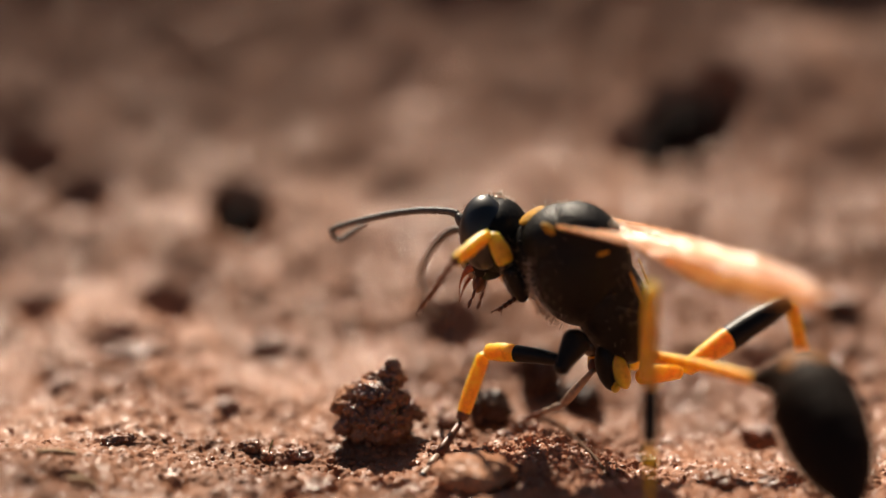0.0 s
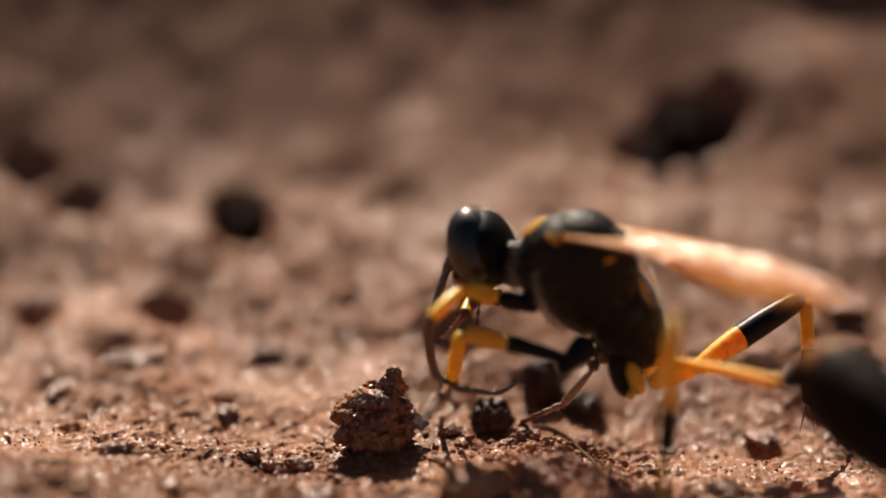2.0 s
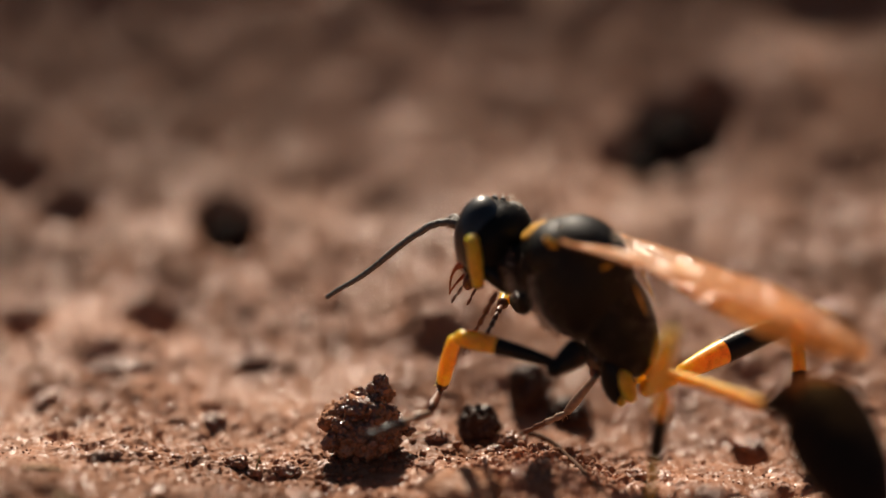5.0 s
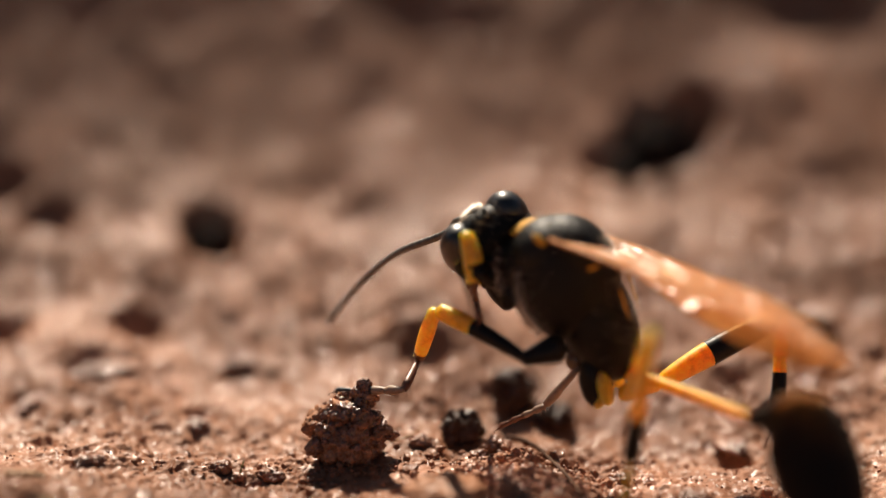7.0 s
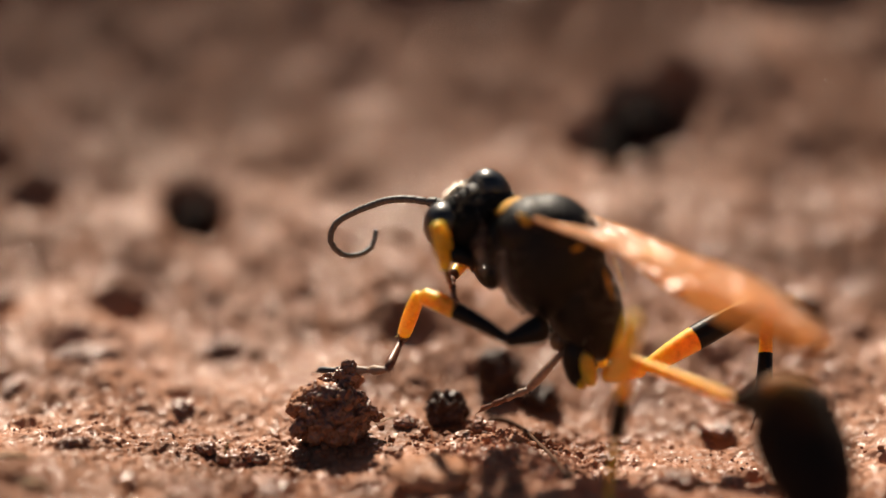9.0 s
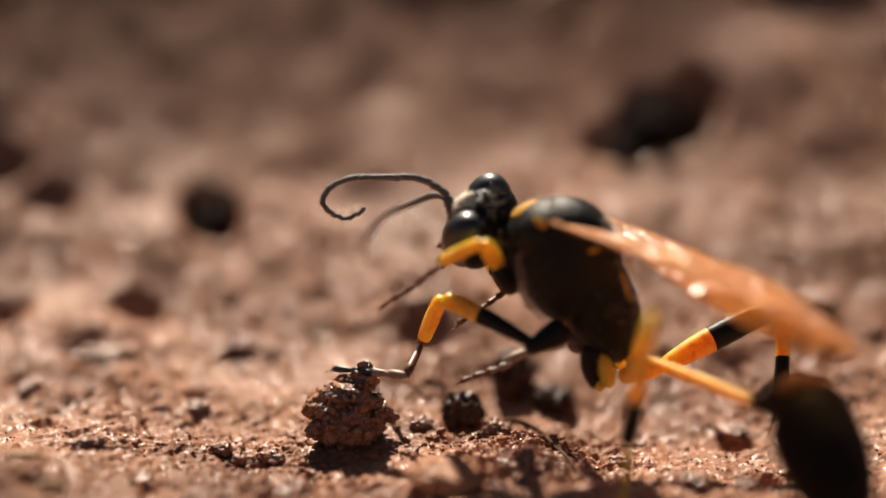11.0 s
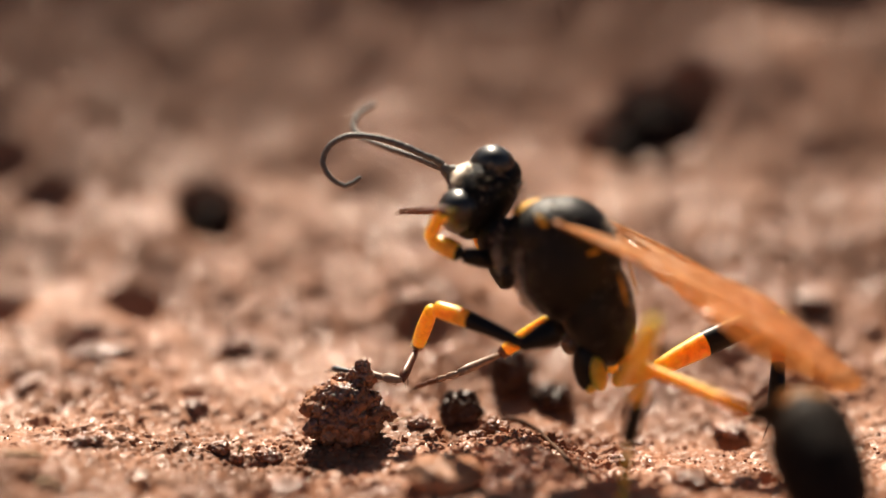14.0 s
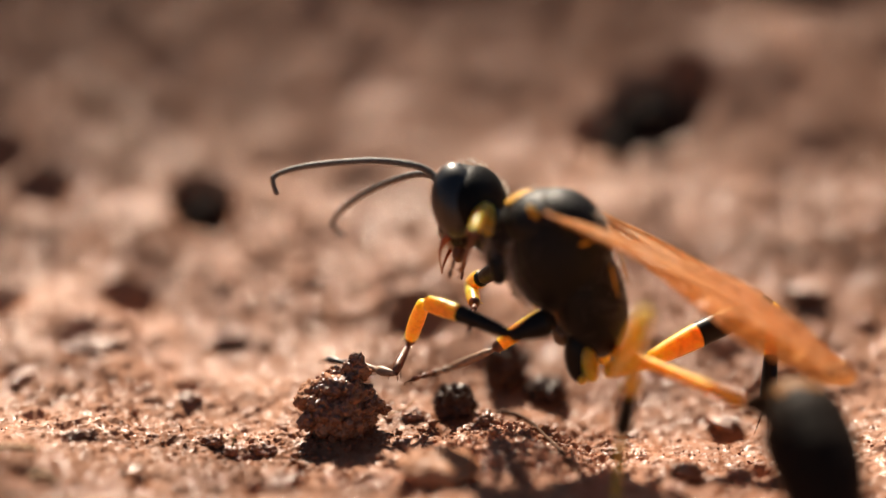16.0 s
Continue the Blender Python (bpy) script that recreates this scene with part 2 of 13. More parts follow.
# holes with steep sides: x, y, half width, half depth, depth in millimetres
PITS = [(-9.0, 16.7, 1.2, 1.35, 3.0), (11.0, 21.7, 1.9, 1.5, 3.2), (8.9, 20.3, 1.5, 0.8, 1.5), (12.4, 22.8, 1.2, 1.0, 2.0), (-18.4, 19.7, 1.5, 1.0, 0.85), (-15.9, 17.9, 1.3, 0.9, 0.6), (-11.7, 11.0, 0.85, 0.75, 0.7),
        (-16.3, 6.4, 0.7, 0.6, 0.5), (-13.8, 8.3, 0.9, 0.7, 0.6), (-8.8, 4.6, 0.7, 0.5, 0.5), (-17.4, 11.4, 0.8, 0.7, 0.7), (13.0, 1.6, 0.75, 0.6, 0.6), (14.2, -2.2, 0.7, 0.6, 0.6), (-12.2, 17.8, 0.9, 0.8, 0.4), (0.4, 8.6, 1.2, 0.9, 0.6), (-3.7, 18.7, 1.7, 1.3, 0.35), (-1.8, 17.2, 1.6, 1.1, 0.3)]


# the soil rises to a bank behind, ever steeper, then levels out
BANK_Y = np.arange(-20, 120, 0.25)
BANK_SLOPE = np.interp(BANK_Y, [1, 6, 12, 19, 25, 40, 60], [0, 0.13, 0.33, 0.54, 0.73, 0.775, 0])
BANK_Z = np.cumsum(BANK_SLOPE) * 0.25


def ground_height(x, y):
    """Height of the soil in millimetres at x, y in millimetres."""
    calm = 1 - 0.5 * np.clip((y - 9) / 12, 0, 1)
    z = calm * (1.4 * value_noise(x, y, 14.0, 3) + 0.7 * value_noise(x, y, 5.2, 4) + 0.4 * value_noise(x, y, 2.1, 5))
    rough = 0.55 * calm * np.clip(0.35 + 1.3 * (value_noise(x, y, 6.0, 9) + 0.5) + 0.8 * np.exp(-((x - 4.6) ** 2 + (y + 1.5) ** 2) / 9), 0, 1.7)
    z = z + rough * (0.3 * value_noise(x, y, 0.95, 6) + 0.3 * value_noise(x, y + 0.3 * x, 0.5, 7) + 0.3 * value_noise(x - 0.2 * y, y, 0.27, 8) + 0.22 * value_noise(x, 0.7 * y, 0.16, 18))
    z = z + rough * (0.13 * grains(x, y, 0.95, 21) * np.clip(6 * value_noise(x, y, 1.7, 23) - 1.2, 0, 1) + 0.08 * grains(x + 0.1 * y, y, 0.5, 22) * np.clip(5 * value_noise(x, y, 1.1, 25) - 0.4, 0, 1) + 0.08 * grains(x, y - 0.2 * x, 0.27, 24) + 0.1 * value_noise(x, y, 0.11, 29))
    damp = np.exp(-(((x - 4.7) / 2.2) ** 2 + ((y + 2.2) / 2.6) ** 2) ** 2)
    z = z + damp * (0.2 * grains(x, y, 0.42, 26) + 0.16 * grains(x + 0.3 * y, y, 0.24, 27) + 0.4 * value_noise(x, y, 0.8, 28))
    for mx, my, r, h in MOUNDS:
        z = z + h * np.exp(-((x - mx) ** 2 + (y - my) ** 2) / r ** 2)
    for mx, my, rx, ry, h in PITS:
        z = z - h * np.exp(-np.clip(((x - mx) / rx) ** 2 + ((y - my) / ry) ** 2 + 0.7 * value_noise(x, y, 0.9, 31), 0, 9) ** (3 if h > 1 else 1.4))
    # small hollows where crumbs have broken out of the crust
    z = z - calm * (0.35 * np.clip(5 * value_noise(x, y, 1.5, 33) - 1.5, 0, 1) + 0.1 * np.clip(5 * value_noise(x, y, 0.7, 34) - 1.5, 0, 1))
    return z + np.interp(y, BANK_Y, BANK_Z) + 0.08 * np.clip(-1.5 - y, 0, 8)


def spaced(fine, lo, hi, reach):
    """Even steps from lo to hi, then ever wider ones out to reach."""
    mid = list(np.arange(lo, hi, fine))
    out, step, at = [], fine, hi
    while at < reach:
        out.append(at)
        step *= 1.22
        at += step
    low, step, at = [], fine, lo - fine
    while at > -reach:
        low.append(at)
        step *= 1.22
        at -= step
    return np.array(low[::-1] + mid + out)


def build_ground():
    xs = spaced(0.052, -19.5, 19.5, 60000)
    low = spaced(0.05, -6.5, 6, 60000)
    ys = np.concatenate([low[low < 6], np.arange(6, 16, 0.15), np.arange(16, 62, 0.3), 62 + np.cumsum(0.3 * 1.22 ** np.arange(0, 58))])
    gx, gy = np.meshgrid(xs, ys)
    gz = ground_height(gx, gy)
    away = np.hypot(gx, gy)
    gz = np.where(away > 400, np.minimum(gz, 60 + away * 0.002), gz)
    nx, ny = len(xs), len(ys)
    verts = np.stack([gx, gy, gz], -1).reshape(-1, 3) / 1000
    i = (np.arange(ny - 1)[:, None] * nx + np.arange(nx - 1)[None]).ravel()
    faces = np.stack([i, i + 1, i + nx + 1, i + nx], 1)
    me = bpy.data.meshes.new("ground")
    me.from_pydata(verts.tolist(), [], faces.tolist())
    me.materials.append(SOIL)
    me.shade_smooth()
    return tagged(new("ground", me), "dry reddish-brown bare soil, crumbly and uneven", "ground", kind="structure")


ground = build_ground()


def floor_at(x, y):
    return float(ground_height(np.array([x]), np.array([y]))[0])


# ---- clods, pebbles and crumbs ----
def lump(seed, sub, nodes, size, rough, tall=(0.4, 0.8)):
    """A crumbly body of radius about one: knobs of many sizes on a ball."""
    rnd = random.Random(seed)
    bm = bmesh.new()
    bmesh.ops.create_icosphere(bm, subdivisions=sub, radius=1)
    knobs = []
    for _ in range(nodes):
        d = Vector([rnd.gauss(0, 1) for _ in range(3)]).normalized()
        s = rnd.uniform(*size)
        knobs.append((d, s, s * rnd.uniform(*tall)))
    off = Vector((seed * 3.1, seed * 1.7, 0))
    for v in bm.verts:
        d = v.co.normalized()
        h = 0.0
        for c, s, k in knobs:
            a = (d - c).length / s
            if a < 1:
                h = max(h, k * (1 - a * a))
        h += rough * (noise.noise(d * 2.2 + off) + 0.6 * noise.noise(d * 5 + off) + 0.4 * noise.noise(d * 12 + off) + 0.3 * noise.noise(d * 26 + off))
        v.co = d * (0.78 + h)
    return bm


def clod(name, label, category, at, size, seed, material=CLOD, sub=4, nodes=30, knob=(0.2, 0.45), rough=0.12, turn=0, sink=0.35, group=""):
    bm = lump(seed, sub, nodes, knob, rough)
    bmesh.ops.scale(bm, vec=size, verts=bm.verts)
    ob = new(name, finish(name, bm, material))
    ob.matrix_world = mm(at[0], at[1], floor_at(*at) + size[2] * (1 - sink) * 0.8, 0, 0, turn)
    return tagged(ob, label, category, group)


def build_big_clod():
    """The crumbly clod on which a foot rests: a core with crumbs stuck to it."""
    at = (-2.7, 0.55)
    top = tagged(new("soil_clod"), "large dark crumbly clod of red soil resting on the ground", "clod")
    top.matrix_world = mm(at[0], at[1], floor_at(*at) - 0.1)
    bm = lump(11, 6, 240, (0.08, 0.4), 0.14, (0.3, 0.55))
    bmesh.ops.scale(bm, vec=(1.5, 1.4, 1.9), verts=bm.verts)
    bmesh.ops.translate(bm, vec=(0, 0.1, 0.9), verts=bm.verts)
    part("clod_core", bm, CLOD, top)
    rnd = random.Random(4)
    # crest, side lobe and single knobs, then small crumbs all round
    spots = [(0.6, 0.4, 2.6, 0.5, 0.42, 0.5), (0.66, 0.45, 2.98, 0.36, 0.32, 0.4), (0.34, 0.4, 2.8, 0.26, 0.24, 0.3), (0.95, 0.4, 2.5, 0.28, 0.25, 0.3), (-1.1, 0.3, 1.75, 0.62, 0.55, 0.5), (-1.45, -0.2, 1.5, 0.5, 0.45, 0.48),
             (-1.05, -0.7, 1.6, 0.34, 0.3, 0.32), (-0.15, -0.2, 2.3, 0.5, 0.5, 0.35), (1.3, 0.0, 1.4, 0.5, 0.5, 0.4), (1.7, 0.1, 1.05, 0.3, 0.3, 0.26), (-1.3, -0.7, 0.9, 0.45, 0.4, 0.4)]
    for _ in range(120):
        z = rnd.uniform(-0.1, 0.98)
        a = rnd.uniform(0, 2 * math.pi)
        w = math.sqrt(1 - z * z)
        q = rnd.choice((0.08, 0.1, 0.13, 0.16, 0.2, 0.26, 0.34, 0.5))
        d = rnd.uniform(0.88, 1.06) - 0.35 * q
        spots.append((1.6 * d * w * math.cos(a), 0.1 + 1.5 * d * w * math.sin(a), 0.9 + 1.85 * d * z, q, q * rnd.uniform(0.6, 1), q * rnd.uniform(0.6, 1)))
    for i, (x, yy, z, rx, ry, rz) in enumerate(spots):
        bm = lump(130 + i, 3 if max(rx, ry, rz) < 0.2 else 4, 12, (0.3, 0.8), 0.26, (0.2, 0.5))
        bmesh.ops.scale(bm, vec=(rx, ry, rz), verts=bm.verts)
        bmesh.ops.rotate(bm, cent=(0, 0, 0), matrix=Matrix.Rotation(rnd.uniform(-1.5, 1.5), 3, "Y"), verts=bm.verts)
        bmesh.ops.translate(bm, vec=(x, yy, z), verts=bm.verts)
        # side lobes 4 and 5 get paler STONE as painted sunlight; every fourth just varies
        part("crumb", bm, STONE if i in (4, 5) or i % 4 == 3 else CLOD, top)


def build_clods():
    build_big_clod()
    near = "dark crumbly soil lump on the bare ground"
    for i, (x, y, sx, sy, sz, s) in enumerate([(1.9, 2.5, 0.78, 0.75, 1.0, 5), (4.05, 6.2, 1.05, 0.9, 1.25, 4), (5.8, 5.0, 0.8, 0.8, 0.7, 5),
                                               (3.3, 1.0, 0.6, 0.5, 0.45, 5), (2.6, 0.2, 0.35, 0.3, 0.3, 4), (-13.3, -1.5, 0.5, 0.45, 0.5, 5), (-12.7, -1.1, 0.3, 0.3, 0.35, 4),
                                               (-5.8, -1.0, 0.5, 0.4, 0.45, 5), (-7.8, -0.7, 0.42, 0.4, 0.45, 5), (-7.1, -1.2, 0.3, 0.3, 0.35, 4), (-8.9, 3.6, 0.6, 0.5, 0.45, 4),
                                               (11.0, -4.0, 0.6, 0.6, 0.62, 4), (13.1, -3.8, 0.55, 0.5, 0.5, 4), (-5.0, -4.6, 0.9, 0.8, 0.75, 4), (12.9, 2.8, 0.7, 0.6, 0.4, 4),
                                               (0.2, 1.4, 0.45, 0.4, 0.35, 4), (-0.2, -1.5, 0.3, 0.3, 0.3, 4), (8.2, -1.0, 0.4, 0.4, 0.4, 4), (9.3, 1.6, 0.45, 0.4, 0.35, 4)]):
        clod("soil_lump", near, "soil lump", (x, y), (sx * 1.15, sy * 1.15, sz * (0.9 if i < 5 else 0.6)), 20 + i, MUCK if i < 3 else LUMP, s, 60, (0.15, 0.5), 0.2, i * 47, 0.55 if i > 4 else 0.4, "soil lumps")
    clod("pebble", "rounded brown earth pebble in front of the clods", "pebble", (1.2, -4.4), (2.0, 1.9, 0.72), 41, material=STONE, sub=5, nodes=0, rough=0.13, sink=0.1)
    # added fillers: their near-black colour stands in for shade in the pits
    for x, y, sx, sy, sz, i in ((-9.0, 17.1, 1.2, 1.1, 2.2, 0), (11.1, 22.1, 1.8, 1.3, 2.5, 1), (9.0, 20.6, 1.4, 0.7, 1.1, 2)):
        clod("humus_clod", "almost black clod added in a soil hollow to stand for its shade", "clod", (x, y), (sx, sy, sz), 90 + i, DARK, 4, 24, (0.3, 0.7), 0.16, i * 50, 0.45, "dark clods")
    back = "dark soil lump on the ground further back"
    for i, (x, y, sx, sy, sz) in enumerate([(-13.0, 7.8, 1.1, 0.6, 0.42), (-7.3, 8.8, 0.7, 0.5, 0.45), (-15.9, 5.6, 0.6, 0.4, 0.35), (-5.4, 11.3, 0.5, 0.4, 0.3), (16.9, 11.1, 0.8, 0.6, 0.4), (4.0, 13.9, 0.9, 0.6, 0.4)]):
        clod("soil_lump", back, "soil lump", (x, y), (sx * 1.35, sy * 1.2, sz * 0.7), 60 + i, LUMP, 4, 26, (0.2, 0.6), 0.2, i * 31, 0.5, "soil lumps")


def build_crumbs(name, label, material, spots):
    """Grains and crumbs too many to count, in one mesh."""
    rnd = random.Random(5)
    shapes = []
    for s in range(6):
        bm = lump(80 + s, 2, 8, (0.4, 0.8), 0.18)
        bm.verts.ensure_lookup_table()
        shapes.append((np.array([v.co[:] for v in bm.verts]), np.array([[v.index for v in f.verts] for f in bm.faces])))
        bm.free()
    V, T, n = [], [], 0
    hs = ground_height(np.array([s[0] for s in spots]), np.array([s[1] for s in spots]))
    for (x, y, r), h in zip(spots, hs):
        v, t = rnd.choice(shapes)
        a = rnd.uniform(0, 6.28)
        rot = np.array([[math.cos(a), -math.sin(a), 0], [math.sin(a), math.cos(a), 0], [0, 0, 1]])
        V.append((v * [r, r * rnd.uniform(0.6, 1), r * rnd.uniform(0.5, 1.1)]) @ rot.T + [x, y, h + r * 0.2])
        T.append(t + n)
        n += len(v)
    me = bpy.data.meshes.new(name)
    me.from_pydata((np.concatenate(V) / 1000).tolist(), [], np.concatenate(T).tolist())
    me.materials.append(material)
    me.shade_smooth()
    tagged(new(name, me), label, "crumbs", kind="stuff")


build_clods()
grain = random.Random(6)
spots = [(grain.uniform(-20, 20), grain.uniform(-8, 9), grain.choice((0.05, 0.07, 0.09, 0.12, 0.16))) for _ in range(240)]
spots += [(grain.gauss(4.2, 2.0), grain.gauss(-1.4, 1.8), grain.uniform(0.06, 0.22)) for _ in range(130)]
spots += [(grain.gauss(-2.6, 3.0), grain.gauss(-0.8, 1.2), grain.uniform(0.06, 0.2)) for _ in range(120)]
spots += [(grain.uniform(-24, 24), grain.uniform(9, 17), grain.choice((0.12, 0.16, 0.2, 0.3))) for _ in range(160)]
build_crumbs("soil_crumbs", "loose reddish grains and crumbs of soil", SOIL, spots)
spots = [(grain.gauss(4.8, 1.2), grain.gauss(-2.4, 1.3), grain.uniform(0.05, 0.15)) for _ in range(520)]
spots += [(grain.uniform(-19, 18), grain.uniform(-6, 1.5), grain.uniform(0.03, 0.075)) for _ in range(700)]
build_crumbs("damp_crumbs", "small damp glistening grains of dark red soil", DAMP, spots)


def strand(name, label, category, pts, r, material):
    """A thin curved stem through points (x, y, height over the soil) in millimetres."""
    rings = [Vector((x, yy, floor_at(x, yy) + h)) for x, yy, h in pts]
    fine = []
    for i in range(len(rings) - 1):
        p0, p1, p2, p3 = rings[max(i - 1, 0)], rings[i], rings[i + 1], rings[min(i + 2, len(rings) - 1)]
        for k in range(8):
            t = k / 8
            fine.append(0.5 * (2 * p1 + (p2 - p0) * t + (2 * p0 - 5 * p1 + 4 * p2 - p3) * t * t + (3 * p1 - p0 - 3 * p2 + p3) * t ** 3))
    fine.append(rings[-1])
    bm = bmesh.new()
    loops = []
    for i, p in enumerate(fine):
        d = (fine[min(i + 1, len(fine) - 1)] - fine[max(i - 1, 0)]).normalized()
        u = d.cross(Vector((0, 0, 1))).normalized()
        w = u.cross(d)
        q = r * (1 - 0.5 * i / len(fine)) * (1 + 0.15 * math.sin(i * 1.7))
        loops.append([bm.verts.new(p + (u * math.cos(a) + w * math.sin(a)) * q) for a in (0, 1.047, 2.094, 3.142, 4.189, 5.236)])
    for a, b in zip(loops, loops[1:]):
        for k in range(6):
            bm.faces.new((a[k], a[(k + 1) % 6], b[(k + 1) % 6], b[k]))
    bm.faces.new(loops[0][::-1])
    bm.faces.new(loops[-1])
    return tagged(new(name, finish(name, bm, material)), label, category)


strand("root", "thin dark brown root lying over the soil", "root", [(2.9, 1.5, -0.05), (3.4, 1.9, 0.3), (4.1, 2.0, 0.4), (4.9, 1.4, 0.28), (5.5, 0.2, 0.12), (6.05, -1.9, 0.1), (6.6, -3.8, 0.1), (7.2, -5.8, 0.03)], 0.12, ROOT)
strand("plant_fibre", "fine pale curled plant fibre on the soil", "fibre", [(-1.0, 1.6, 0.0), (-0.6, 1.5, 0.12), (-0.1, 1.6, 0.2), (0.3, 1.9, 0.42)], 0.035, STRAW)
strand("straw", "short yellowish bit of straw on the soil", "straw", [(-16.1, -3.9, 0.0), (-15.4, -3.6, 0.16), (-14.6, -3.5, 0.05)], 0.16, STRAW)
strand("straw", "short yellowish bit of straw on the soil", "straw", [(-14.7, -5.8, 0.05), (-14.2, -5.7, 0.2), (-13.7, -5.75, 0.05)], 0.2, STRAW)
strand("green_shoot", "tiny green shoot in the soil", "shoot", [(-7.05, -1.2, -0.1), (-7.0, -1.15, 0.35), (-6.85, -1.1, 0.7)], 0.05, MOSS)


# ---- the wasp: x forward, y to its left, z up, millimetres from the middle of its thorax ----
wasp = tagged(new("wasp"), "black and yellow mud-dauber wasp with amber wings, grooming on soil", "wasp")


def build_thorax():
    bm = bmesh.new()
    ball(bm, (0.12, 0, 0.3), (2.12, 1.9, 2.6), (0, 12, 0), 5)
    part("mesothorax", bm, BLACK, wasp, "black finely pitted thorax")
    bm = bmesh.new()
    ball(bm, (0.95, 0, 1.42), (1.62, 1.6, 1.27), (0, 14, 0), 5)
    part("scutum", bm, SCUTUM, wasp, "black pitted back plate")
    part("back_hair", fuzz([((0.95, 0, 1.42), (1.62, 1.6, 1.27), (-0.3, 0, 0.9), 0.5), ((-0.85, 0, 1.75), (0.7, 0.9, 0.5), (-0.5, 0, 0.6), 0.4)], 130, 0.3, 11, (0, 0, 0), 0.008), SILVER, wasp, "fine pale hairs on the back")
    bm = bmesh.new()
    ball(bm, (-1.25, 0, -1.3), (1.5, 1.5, 2.6), (0, 22, 0), 5)
    part("propodeum", bm, BLACK, wasp)
    bm = bmesh.new()
    ball(bm, (-0.85, 0, 1.75), (0.7, 0.9, 0.5), (0, -25, 0))
    part("scutellum", bm, SCUTUM, wasp)
    bm = bmesh.new()
    ball(bm, (2.15, 0, 0.65), (0.8, 1.1, 1.35), (0, -8, 0))
    ball(bm, (3.0, 0, 0.55), (0.95, 0.75, 0.95), (0, 20, 0))
    part("prothorax", bm, BLACK, wasp)
    bm = bmesh.new()
    ball(bm, (2.05, 0.05, 2.2), (0.62, 0.4, 0.14), (0, 30, 32))
    part("collar", bm, GOLD, wasp, "yellow collar band")
    for side in (1, -1):
        bm = bmesh.new()
        ball(bm, (1.05, side * 1.5, 2.3 if side > 0 else 1.8), (0.34, 0.17, 0.15), (0, -38, 0), 3)
        part("tegula", bm, GOLD, wasp, "yellow wing-base scale")
        bm = bmesh.new()
        ball(bm, (-2.4, side * 0.75, -0.15), (0.05, 0.1, 0.7), (0, 22, 0), 3)
        part("rear_spot", bm, GOLD, wasp, "yellow streak on the rear of the thorax")
        bm = bmesh.new()
        ball(bm, (2.25, side * 0.75, -0.55), (0.38, 0.38, 0.65), (0, -15, 0), 3)
        part("fore_coxa", bm, SMOOTH, wasp)
        bm = bmesh.new()
        ball(bm, (-1.35, side * 0.85, -3.6), (0.55, 0.5, 1.1), (0, 12, 0), 3)
        part("hind_coxa", bm, SMOOTH, wasp)
        bm = bmesh.new()
        ball(bm, (-1.85, side * 0.95, -3.75), (0.36, 0.4, 0.8), (0, 20, 0), 3)
        ball(bm, (-1.7, side * 0.95, -4.3), (0.24, 0.28, 0.42), (0, -10, 0), 3)
        part("hind_trochanter", bm, AMBER, wasp, "yellow-orange leg joint")
    bm = bmesh.new()
    ball(bm, (-0.95, 1.32, 1.3), (0.5, 0.1, 0.09), (0, 24, 8), 3)
    part("side_spot", bm, GOLD, wasp, "small yellow spot under the wing base")
    bm = bmesh.new()
    ball(bm, (-0.46, 0.2, -3.11), (0.4, 0.36, 0.46), (0, 10, 0), 3)
    part("mid_trochanter", bm, JOINT, wasp, "small glossy brown leg joint")
    bm = bmesh.new()
    ball(bm, (-0.2, -0.9, -2.5), (0.5, 0.5, 0.9), (0, 10, 0), 3)
    part("far_mid_coxa", bm, SMOOTH, wasp)
    part("front_hair", fuzz([((0.12, 0, 0.3), (2.12, 1.9, 2.6), (1, 0.55, -0.35), 0.16), ((0.12, 0, 0.3), (2.12, 1.9, 2.6), (1, 0.5, 0.1), 0.14), ((0.12, 0, 0.3), (2.12, 1.9, 2.6), (0.6, 0.6, -0.75), 0.14)], 170, 0.34, 17, (0, 0, 0), 0.012), SILVER, wasp, "pale hair fringe")
    part("body_hair", fuzz([((0.12, 0, 0.3), (2.12, 1.9, 2.6), (0.95, 0.55, -0.35), 0.3), ((0.12, 0, 0.3), (2.12, 1.9, 2.6), (0.9, 0.3, -0.5), 0.35), ((2.3, 0, 0.55), (0.86, 1.12, 1.48), (0.6, 0.7, -0.3), 0.4),
                            ((0.7, 0, 1.45), (1.7, 1.55, 1.2), (-0.7, 0, 0.7), 0.8), ((-1.25, 0, -1.3), (1.5, 1.5, 2.7), (-0.8, 0.3, 0.3), 0.5)], 260, 0.36, 7, (0, 0, 0), 0.009), SILVER, wasp,
         "short pale hairs")


